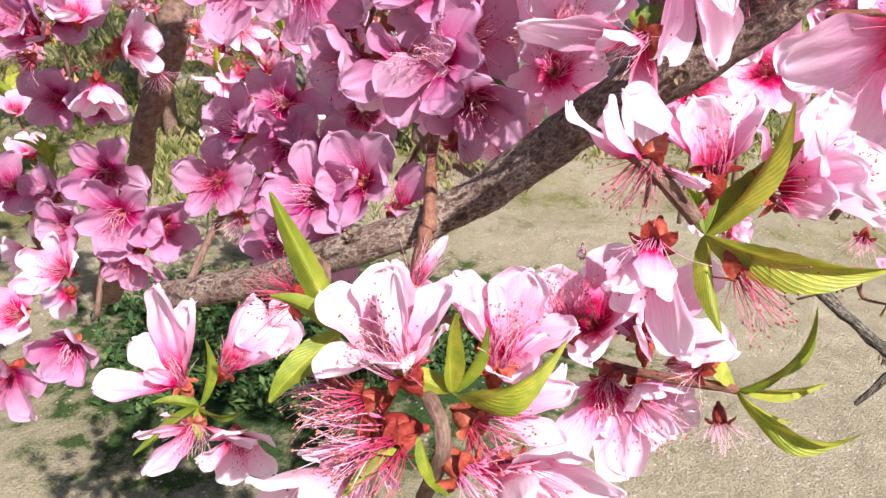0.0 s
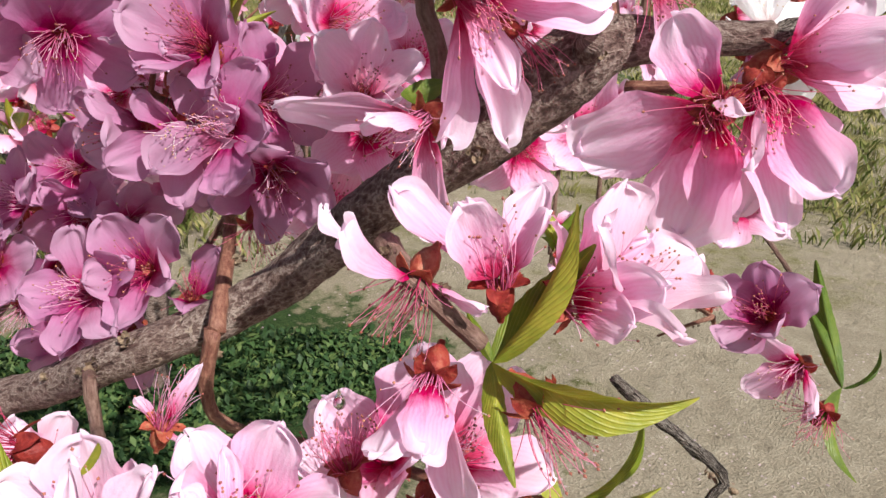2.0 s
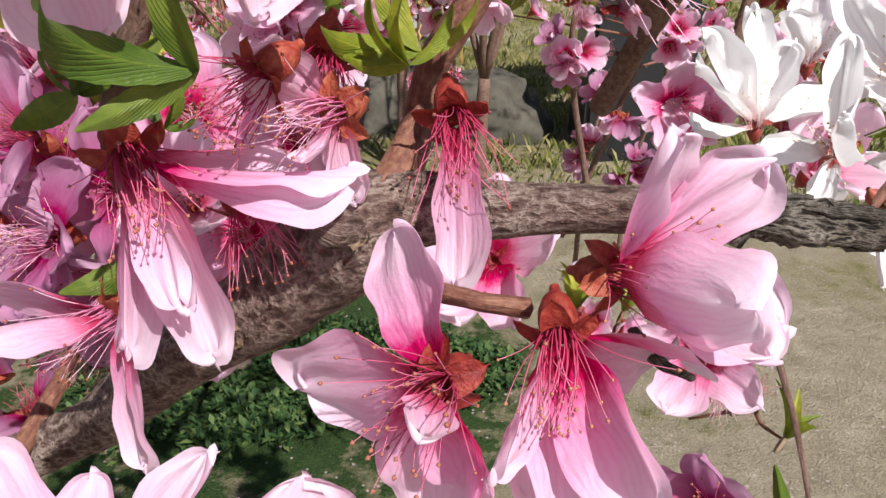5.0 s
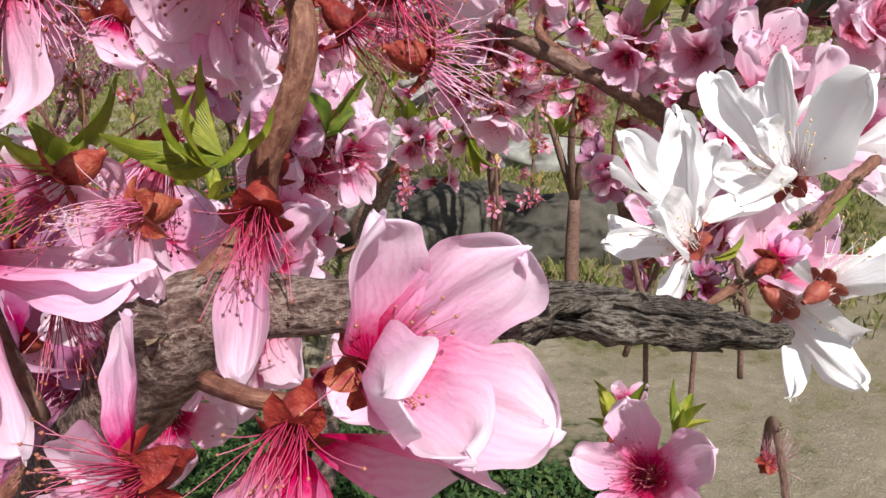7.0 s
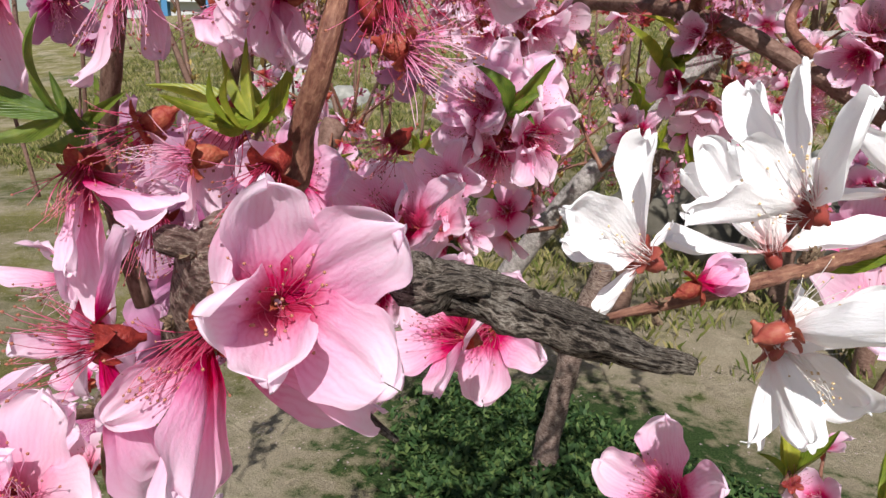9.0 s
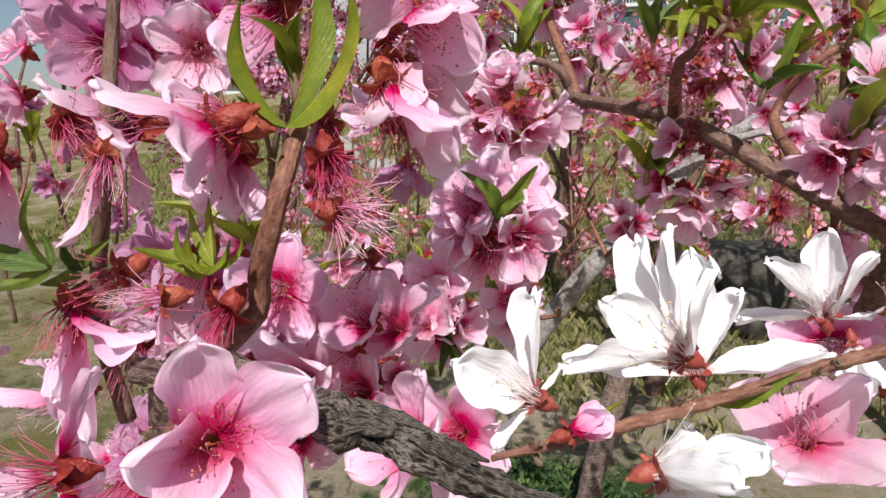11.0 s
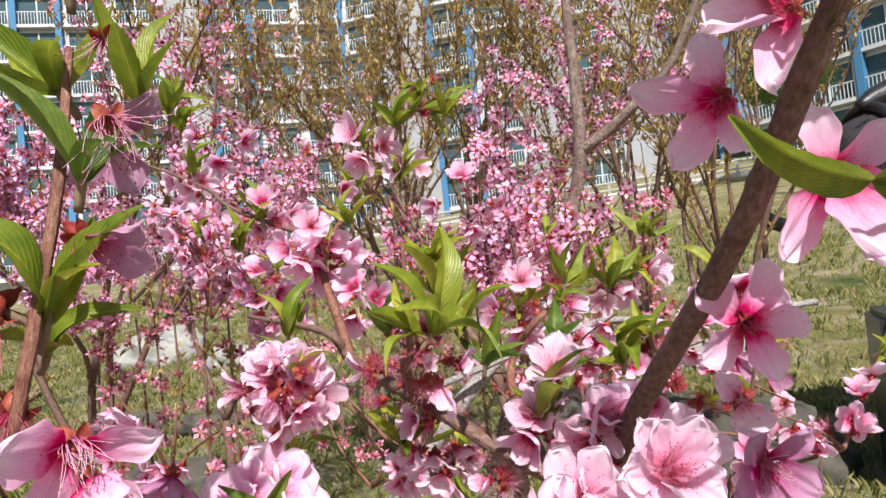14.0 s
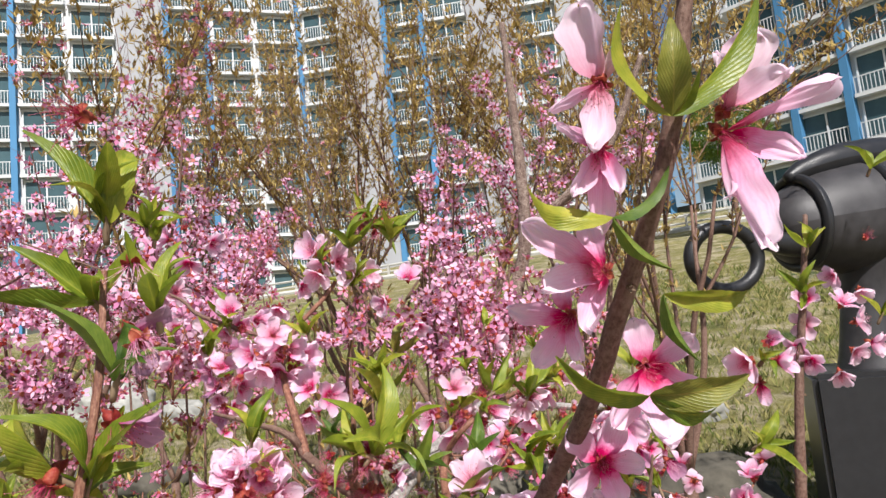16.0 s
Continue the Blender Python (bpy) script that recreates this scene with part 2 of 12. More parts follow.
def ground_material():
    m = Mat("dry_ground", 0.95, 0.1)
    g = m.t.nodes.new("ShaderNodeTexCoord").outputs["Object"]
    patch = m.noise(g, 1.7, 5.0, 0.62)
    mid = m.noise(g, 11.0, 5.0, 0.65)
    fine = m.noise(g, 160.0, 4.0, 0.7)
    sand = m.ramp(m.math("ADD", m.math("MULTIPLY", fine, 0.6), m.math("MULTIPLY", mid, 0.4)), [(0.30, (0.19, 0.155, 0.105)), (0.52, (0.36, 0.305, 0.215)), (0.72, (0.56, 0.49, 0.37))])
    # green growth, darkened so that shade under the tree is in its colour
    green = m.ramp(m.math("ADD", m.math("MULTIPLY", fine, 0.7), m.math("MULTIPLY", mid, 0.3)), [(0.3, (0.012, 0.030, 0.010)), (0.52, (0.036, 0.067, 0.020)), (0.72, (0.106, 0.133, 0.048))])
    pos = m.node("SeparateXYZ")
    m.link(g, pos.inputs[0])
    grass = m.ramp(m.math("ADD", m.math("MULTIPLY", fine, 0.6), m.math("MULTIPLY", m.noise(g, 0.8, 5.0), 0.4)), [(0.3, (0.06, 0.05, 0.015)), (0.5, (0.155, 0.145, 0.05)), (0.62, (0.27, 0.235, 0.095)), (0.75, (0.38, 0.325, 0.155))])
    # patch below the tree where the shade-darkened green gathers
    gx = m.math("MULTIPLY", m.math("ADD", pos.outputs[0], 0.35), 0.70)
    gy = m.math("MULTIPLY", m.math("SUBTRACT", pos.outputs[1], 1.95), 0.9)
    rad = m.math("SQRT", m.math("ADD", m.math("MULTIPLY", gx, gx), m.math("MULTIPLY", gy, gy)))
    under = m.math("MULTIPLY", m.math("SUBTRACT", m.math("ADD", 0.75, m.math("MULTIPLY", m.math("SUBTRACT", mid, 0.5), 1.2)), rad), 3.5, True)
    grass = m.mix(m.math("MAXIMUM", under, m.math("MULTIPLY", m.math("SUBTRACT", m.noise(g, 0.5, 4.0), 0.52), 6.0, True)), grass, green)
    far = m.math("MAXIMUM", under, m.math("MULTIPLY", m.math("SUBTRACT", pos.outputs[1], 1.6), 0.3, True))
    far = m.math("MAXIMUM", far, m.math("MULTIPLY", m.math("SUBTRACT", -0.9, pos.outputs[0]), 0.9, True))
    f = m.math("ADD", m.math("MULTIPLY", m.math("SUBTRACT", m.math("ADD", m.math("MULTIPLY", patch, 0.65), m.math("MULTIPLY", mid, 0.35)), 0.56), 7.0), m.math("MULTIPLY", far, 1.2), True)
    f = m.math("MAXIMUM", f, under)
    c = m.mix(f, sand, grass)
    petals = m.node("TexVoronoi", Vector=g, Scale=38.0)
    spot = m.math("MULTIPLY", m.math("LESS_THAN", petals.outputs["Distance"], 0.16), m.math("GREATER_THAN", m.noise(g, 3.1, 2.0), 0.52))
    c = m.mix(m.math("MULTIPLY", spot, 0.55), c, (0.74, 0.56, 0.58))
    m.color(c)
    m.bump(m.math("ADD", m.math("MULTIPLY", mid, 2.0), fine), 0.9, 0.02)
    return m.m


GROUND = ground_material()


def plain(name, c, rough=0.6, metal=0.0, vary=0.15, scale=3.0):
    m = Mat(name, rough, 0.4)
    m.b.inputs["Metallic"].default_value = metal
    lo = tuple(x * (1 - vary) for x in c)
    hi = tuple(min(1.0, x * (1 + vary)) for x in c)
    f = m.math("ADD", m.math("MULTIPLY", m.noise(m.obj(), scale, 5.0), 0.8), m.math("MULTIPLY", m.rand(), 0.2))
    m.color(m.ramp(f, [(0.3, lo), (0.7, hi)]))
    m.bump(m.noise(m.obj(), scale * 12, 3.0), 0.15, 0.01)
    return m.m


WALL_WHITE = plain("render_white", (0.50, 0.51, 0.52), 0.8, vary=0.1, scale=0.4)
WALL_GREY = plain("render_grey", (0.30, 0.305, 0.32), 0.8, vary=0.1, scale=0.4)
WALL_BLUE = plain("render_blue", (0.05, 0.17, 0.32), 0.7, vary=0.15, scale=0.4)
RAIL_WHITE = plain("rail_white", (0.56, 0.57, 0.58), 0.5)
GLASS = plain("window_glass", (0.05, 0.09, 0.10), 0.08, vary=0.3, scale=0.5)
ROCK = plain("rock_grey", (0.08, 0.072, 0.056), 0.95, vary=0.5, scale=7.0)
ROCK_PALE = plain("rock_pale", (0.27, 0.265, 0.24), 0.95, vary=0.4, scale=7.0)
BLACK = plain("black_paint", (0.018, 0.018, 0.02), 0.35, vary=0.2, scale=20.0)
STEEL = plain("dark_stone", (0.032, 0.03, 0.032), 0.5, vary=0.35, scale=14.0)
CONCRETE = plain("concrete", (0.40, 0.39, 0.36), 0.9, vary=0.2, scale=2.0)

# ---- mesh helpers ----


def mesh(name, verts, faces, mats, uvs=None, smooth=True, index=None):
    me = bpy.data.meshes.new(name)
    me.from_pydata([tuple(v) for v in verts], [], [tuple(f) for f in faces])
    for m in mats if isinstance(mats, (list, tuple)) else [mats]:
        me.materials.append(m)
    if uvs is not None:
        lay = me.uv_layers.new(name="UVMap")
        idx = np.empty(len(me.loops), dtype=np.int32)
        me.loops.foreach_get("vertex_index", idx)
        lay.data.foreach_set("uv", np.asarray(uvs, dtype=np.float32)[idx].ravel())
    if smooth:
        me.polygons.foreach_set("use_smooth", np.ones(len(me.polygons), dtype=bool))
    if index is not None:
        me.polygons.foreach_set("material_index", np.asarray(index, dtype=np.int32))
    me.update()
    return me


def part(name, me, parent, m=None, label=""):
    ob = new(name, me)
    ob.parent = parent
    if m is not None:
        ob.matrix_basis = m
    return tagged(ob, label) if label else ob


def aim(origin, way, roll=0.0):
    """A pose whose z axis points along way."""
    return Matrix.Translation(origin) @ Vector(way).to_track_quat("Z", "Y").to_matrix().to_4x4() @ Matrix.Rotation(roll, 4, "Z")


def smooth_line(points, step):
    """A Catmull-Rom line through (x, y, z, radius) points."""
    p = np.array(points, float)
    p = np.vstack([2 * p[0] - p[1], p, 2 * p[-1] - p[-2]])
    out = []
    for i in range(1, len(p) - 2):
        n = max(2, int(np.linalg.norm(p[i + 1, :3] - p[i, :3]) / step))
        for k in range(n):
            t = k / n
            out.append(0.5 * (2 * p[i] + (p[i + 1] - p[i - 1]) * t + (2 * p[i - 1] - 5 * p[i] + 4 * p[i + 1] - p[i + 2]) * t * t + (3 * p[i] - p[i - 1] - 3 * p[i + 1] + p[i + 2]) * t ** 3))
    out.append(p[-2])
    return np.array(out)


def tube_data(points, sides=10, step=0.006, rough=0.08, seed=0, base=0):
    """Vertices, faces and uvs of a limb through (x, y, z, radius) points, with an uneven skin."""
    rng = np.random.default_rng(seed)
    line = smooth_line(points, step)
    c, r = line[:, :3], np.maximum(line[:, 3], 0.0002)
    d = np.gradient(c, axis=0)
    d /= np.linalg.norm(d, axis=1)[:, None] + 1e-9
    a = np.cross(d[0], (0.3, 0.2, 0.93))
    a /= np.linalg.norm(a)
    run = np.concatenate([[0], np.cumsum(np.linalg.norm(np.diff(c, axis=0), axis=1))])
    ph = rng.uniform(0, 6.28, 6)
    V, U = [], []
    for i in range(len(c)):
        a = a - d[i] * np.dot(a, d[i])
        a /= np.linalg.norm(a) + 1e-9
        b = np.cross(d[i], a)
        for k in range(sides + 1):
            th = 2 * math.pi * k / sides
            w = 1 + rough * (math.sin(2 * th + ph[0] + run[i] / r[0] * 0.5) * 0.5 + math.sin(3 * th + ph[1] - run[i] / r[0] * 0.9) * 0.4 + math.sin(th + ph[2] + run[i] / r[0] * 1.7) * 0.5 + rng.normal() * 0.25 * (k < sides))
            if k == sides:
                w = w0
            if k == 0:
                w0 = w
            V.append(c[i] + (a * math.cos(th) + b * math.sin(th)) * r[i] * w)
            U.append((k / sides, run[i]))
    Fs = []
    n = sides + 1
    for i in range(len(c) - 1):
        for k in range(sides):
            Fs.append((base + i * n + k, base + i * n + k + 1, base + (i + 1) * n + k + 1, base + (i + 1) * n + k))
    V.append(c[-1] + d[-1] * r[-1] * 0.5)
    U.append((0.5, run[-1]))
    tip = base + len(V) - 1
    for k in range(sides):
        Fs.append((base + (len(c) - 1) * n + k, base + (len(c) - 1) * n + k + 1, tip))
    V.append(c[0] - d[0] * r[0] * 0.3)
    U.append((0.5, 0.0))
    for k in range(sides):
        Fs.append((base + k + 1, base + k, tip + 1))
    return V, Fs, U


def limb(name, points, mat, label, category="branch", sides=12, step=0.006, rough=0.08, seed=0, group="", spurs=0):
    V, Fs, U = tube_data(points, sides, step, rough, seed)
    ob = tagged(new(name, mesh(name, V, Fs, mat, U)), label, category, group)
    rng = random.Random(seed * 3 + 1)
    line = smooth_line(points, 0.004)
    for _ in range(spurs if len(line) > 8 else 0):
        k = rng.randrange(2, len(line) - 3)
        c, r = Vector(line[k, :3]), line[k, 3]
        d = Vector(line[k + 1, :3] - line[k - 1, :3]).normalized()
        out = (Matrix.Rotation(rng.uniform(0, 6.28), 3, d) @ d.orthogonal()).normalized()
        tagged(part("bud_spur", rng.choice(SPURS), ob, aim(c + out * r * 0.8, out + d * 0.3) @ Matrix.Scale(min(0.0042, r * 0.9 + 0.001) * rng.uniform(0.7, 1.2), 4)), kind="stuff")
    return ob


def spur_mesh(seed):
    """A short spur crowded with dry bud scales."""
    rng = random.Random(seed)
    V, F = [], []
    for q in range(13):
        az, h = rng.uniform(0, 6.28), rng.uniform(0.0, 0.9)
        tilt = rng.uniform(0.15, 0.75)
        out = Vector((math.cos(az), math.sin(az), 0))
        side = Vector((-out.y, out.x, 0))
        b = out * (0.42 - 0.3 * h) + Vector((0, 0, h * 0.8))
        d = (out * math.sin(tilt) + Vector((0, 0, math.cos(tilt)))) * rng.uniform(0.4, 0.75)
        k = len(V)
        for s, w in ((0, 0.16), (0.45, 0.22), (0.8, 0.14), (1.0, 0.02)):
            p = b + d * s
            V += [p - side * w, p + out * 0.07, p + side * w]
        for j in range(3):
            F += [(k + 3 * j, k + 3 * j + 1, k + 3 * j + 4, k + 3 * j + 3), (k + 3 * j + 1, k + 3 * j + 2, k + 3 * j + 5, k + 3 * j + 4)]
    return mesh("bud_spur", V, F, BUD_SCALE)


def peel(stub, points, count, seed):
    """Strips of dry bark that lift off a dead stub."""
    rng = random.Random(seed)
    line = smooth_line(points, 0.002)
    for _ in range(count):
        k, n = rng.randrange(2, len(line) - 14), rng.randrange(6, 12)
        d = Vector(line[k + 3, :3] - line[k, :3]).normalized()
        out = (Matrix.Rotation(rng.uniform(0, 6.28), 3, d) @ d.orthogonal()).normalized()
        strip = []
        for j in range(n):
            c, r = Vector(line[k + j, :3]), line[k + j, 3]
            lift = 0.0016 * (j / n) ** 3 * rng.uniform(0.6, 1.4)
            strip.append((*(c + out * (r * 0.98 + lift)), 0.0008 * math.sin(math.pi * (j + 0.6) / n) + 0.0002))
        V, F, U = tube_data(strip, 7, 0.002, 0.35, seed)
        part("bark_strip", mesh("bark_strip", V, F, DEADWOOD, U), stub)


SPURS = [spur_mesh(i) for i in range(4)]


# ---- blossoms ----


def petal_mesh(mat, seed, bend, cup, ruffle, fold=0.0, narrow=1.0, nu=21, nv=19):
    """One petal of unit length along x, facing z: a narrow claw, a rounded blade and a softly waved, uneven rim."""
    rng = random.Random(seed)
    ph = [rng.uniform(0, 6.28) for _ in range(9)]
    notch, skew = rng.uniform(0.0, 0.05), rng.uniform(-0.07, 0.07)
    V, U = [], []
    for j in range(nv):
        s = 1 - (1 - j / (nv - 1)) ** 1.55
        blade = 0.20 + 0.80 * math.sin(0.5 * math.pi * min(1.0, s / 0.52)) ** 0.85 if s < 0.52 else math.sqrt(max(0.0, 1 - ((s - 0.52) / 0.48) ** 3.0))
        w = 0.40 * blade * narrow * (0.3 + 0.7 * min(1.0, s / 0.12)) + 0.006
        for i in range(nu):
            u = i / (nu - 1) * 2 - 1
            rim = u * u
            x = s - notch * (1 - abs(u)) * s ** 10 + s ** 4 * (0.045 * math.sin(4.5 * u + ph[6]) + 0.030 * math.sin(11 * u + ph[7]))
            y = u * w * (1 + 0.06 * math.sin(5 * s + ph[0]) + 0.10 * math.sin(13 * s + ph[1] + 2 * u) * rim) + skew * s * s
            z = bend * s * s - 0.10 * abs(bend) * s ** 5 + cup * rim * w * (0.5 + 0.5 * s)
            z += ruffle * s * (0.55 * rim * math.sin(7 * s + 2 * u + ph[2]) + 0.50 * s * s * math.sin(4.2 * u + ph[3]) + 0.50 * math.sin(2.6 * u + 3.4 * s + ph[4]) + 0.34 * s * s * math.sin(9 * u + 2 * s + ph[8]) + 0.22 * rim * math.sin(17 * s + ph[1]))
            z -= 0.028 * math.exp(-(u / 0.16) ** 2) * math.sin(math.pi * s)
            z += 0.011 * s * math.sin(13 * u + 2.5 * s + ph[4]) * math.sin(4 * s + ph[2]) + 0.010 * s * math.sin(19 * s + 3 * u + ph[5]) * rim
            if fold:
                z += fold * abs(u + 0.15 * math.sin(ph[5])) * w
            V.append((x, y, z))
            U.append((i / (nu - 1), s))
    F = [(j * nu + i, j * nu + i + 1, (j + 1) * nu + i + 1, (j + 1) * nu + i) for j in range(nv - 1) for i in range(nu - 1)]
    return mesh("petal", V, F, mat, U)


PETALS, SMALL = {}, {}
for store, key, mat, nu, nv in [(PETALS, k, m, 21, 19) for k, m in (("pink", PINK), ("deep", DEEP_SHADED), ("pale", PALE), ("white", WHITE))] + [(SMALL, k, m, 7, 8) for k, m in (("pink", PINK), ("deep", DEEP_SHADED), ("pale", PALE))]:
    store[key] = [petal_mesh(mat, 10 + i, b, c, r, f, n, nu, nv) for i, (b, c, r, f, n) in enumerate([
        (0.10, 0.42, 0.058, 0.0, 0.92), (0.02, 0.60, 0.072, 0.0, 0.84), (0.18, 0.30, 0.094, 0.0, 0.96), (-0.12, 0.36, 0.094, 0.15, 0.88),
        (0.26, 0.66, 0.065, 0.0, 0.84), (-0.06, 0.18, 0.109, 0.3, 0.78), (0.12, 0.50, 0.123, 0.0, 0.98), (0.34, 0.90, 0.029, 0.0, 1.0)])]


def stamen_meshes(fil, ant, seed, count, spread, length):
    """A brush of thin bowed filaments and the anthers at their ends."""
    rng = random.Random(seed)
    V, F, U, AV, AF = [], [], [], [], []
    for _ in range(count):
        az, tilt = rng.uniform(0, 6.283), radians(rng.uniform(3, spread))
        ln = length * rng.uniform(0.55, 1.05)
        out = Vector((math.cos(az), math.sin(az), 0))
        r0 = rng.uniform(0.05, 0.11)
        curl = rng.uniform(-0.50, 0.35)
        pts = []
        side = Vector((-out.y, out.x, 0)) * rng.uniform(-0.2, 0.2)
        for k in range(7):
            s = k / 6
            a = tilt + curl * s
            p = out * r0 + (out * math.sin(a) + Vector((0, 0, 1)) * math.cos(a)) * ln * s + side * s * s + Vector((0, 0, -0.10))
            pts.append(p)
        base = len(V)
        for k, p in enumerate(pts):
            d = (pts[min(k + 1, 6)] - pts[max(k - 1, 0)]).normalized()
            a = d.orthogonal().normalized()
            b = d.cross(a)
            r = 0.0066 * (1 - 0.45 * k / 6)
            for q in range(3):
                V.append(p + (a * math.cos(q * 2.094) + b * math.sin(q * 2.094)) * r)
                U.append((q / 3, k / 6))
        for k in range(6):
            for q in range(3):
                q2 = (q + 1) % 3
                F.append((base + k * 3 + q, base + k * 3 + q2, base + (k + 1) * 3 + q2, base + (k + 1) * 3 + q))
        e, d = pts[6], (pts[6] - pts[5]).normalized()
        a = d.orthogonal().normalized()
        b = d.cross(a)
        k0 = len(AV)
        R = rng.uniform(0.012, 0.020)
        AV.extend([e + d * R * 1.4, e - d * R * 1.1])
        for q in range(5):
            AV.append(e + (a * math.cos(q * 1.2566) + b * math.sin(q * 1.2566)) * R)
        for q in range(5):
            AF.append((k0, k0 + 2 + q, k0 + 2 + (q + 1) % 5))
            AF.append((k0 + 1, k0 + 2 + (q + 1) % 5, k0 + 2 + q))
    return mesh("filaments", V, F, fil, U), mesh("anthers", AV, AF, ant)


STAMENS = {}
for key, fil, ant in (("pink", FILAMENT, ANTHER), ("red", FILAMENT_RED, ANTHER), ("white", FILAMENT_WHITE, ANTHER_PALE)):
    STAMENS[key] = [stamen_meshes(fil, ant, 40 + i, n, s, l) for i, (n, s, l) in enumerate([(36, 38, 0.82), (42, 48, 0.76), (34, 30, 0.88), (46, 60, 0.78)])]


def calyx_mesh(mat, seed, reflex, sepal):
    """The cup under the petals with five sepals and its short stalk."""
    rng = random.Random(seed)
    prof = [(0.035, -0.46), (0.045, -0.40), (0.10, -0.34), (0.135, -0.24), (0.14, -0.13), (0.13, -0.04), (0.09, -0.06), (0.04, -0.14)]
    n = 12
    V, F = [], []
    for r, z in prof:
        for k in range(n):
            th = 6.28318 * k / n
            w = 1 + 0.06 * math.sin(5 * th + seed)
            V.append((r * w * math.cos(th), r * w * math.sin(th), z))
    for i in range(len(prof) - 1):
        for k in range(n):
            F.append((i * n + k, i * n + (k + 1) % n, (i + 1) * n + (k + 1) % n, (i + 1) * n + k))
    for q in range(5):
        az = 6.28318 * (q + 0.5) / 5 + rng.uniform(-0.1, 0.1)
        ra, curl = radians(reflex + rng.uniform(-14, 14)), rng.uniform(0.02, 0.11)
        base = len(V)
        for j in range(6):
            s = j / 5
            w = 0.105 * (1 - s) ** 0.6 * (1 + 0.9 * s) + 0.003
            rr = 0.115 + sepal * s * math.cos(ra)
            zz = -0.05 + sepal * s * math.sin(ra) - curl * s * s
            for i in (-1, -0.5, 0, 0.5, 1):
                lift = (0.045 - 0.02 * s) * i * i + 0.006 * math.sin(9 * s + 5 * i + q)
                V.append((rr * math.cos(az) - i * w * math.sin(az), rr * math.sin(az) + i * w * math.cos(az), zz + lift))
        for j in range(5):
            for i in range(4):
                F.append((base + j * 5 + i, base + j * 5 + i + 1, base + (j + 1) * 5 + i + 1, base + (j + 1) * 5 + i))
    return mesh("calyx", V, F, mat)


CALYXES = {"dark": [calyx_mesh(CALYX, i, a, 0.21) for i, a in enumerate((-12, -35, 12))], "light": [calyx_mesh(CALYX_LIGHT, 7 + i, a, 0.24) for i, a in enumerate((25, -5, 40))]}

WORDS = {"pink": "pink", "deep": "shade-toned deep pink", "pale": "pale pink", "white": "white"}
STATE = {"open": "fully open {} peach blossom with red centre", "wide": "wide open {} peach blossom facing the light", "cup": "cup-shaped {} peach blossom half open", "half": "half-open {} peach blossom on a twig",
         "bare": "faded peach blossom with red calyx and bare stamens", "one": "fading peach blossom with one hanging {} petal", "two": "fading peach blossom with two remaining {} petals", "three": "{} peach blossom with some petals fallen", "bud": "closed {} peach blossom bud on a twig"}
COUNT = [0]


MASS = []


def put(name, me, root, m, many):
    """A part of a blossom, or, for the massed ones, a note of its mesh and place."""
    if many:
        MASS.append((me, root @ m))
    else:
        tagged(part(name, me, root, m), kind="stuff" if name.endswith("cluster") else "")


def massed(name, label):
    """Joins all noted meshes into one."""
    cache, mats = {}, []
    V, F, U, I, base = [], [], [], [], 0
    for me, m in MASS:
        if me not in cache:
            co = np.empty(len(me.vertices) * 3)
            me.vertices.foreach_get("co", co)
            uv = np.zeros((len(me.vertices), 2))
            if me.uv_layers:
                lu = np.empty(len(me.loops) * 2)
                me.uv_layers[0].data.foreach_get("uv", lu)
                li = np.empty(len(me.loops), dtype=np.int32)
                me.loops.foreach_get("vertex_index", li)
                uv[li] = lu.reshape(-1, 2)
            if me.materials[0] not in mats:
                mats.append(me.materials[0])
            cache[me] = (co.reshape(-1, 3), [tuple(p.vertices) for p in me.polygons], uv, mats.index(me.materials[0]))
        co, faces, uv, mi = cache[me]
        a = np.array(m)
        V.append(co @ a[:3, :3].T + a[:3, 3])
        F += [tuple(i + base for i in f) for f in faces]
        U.append(uv)
        I += [mi] * len(faces)
        base += len(co)
    return tagged(new(name, mesh(name, np.vstack(V), F, mats, np.vstack(U), True, I)), label, "blossoms", kind="stuff")


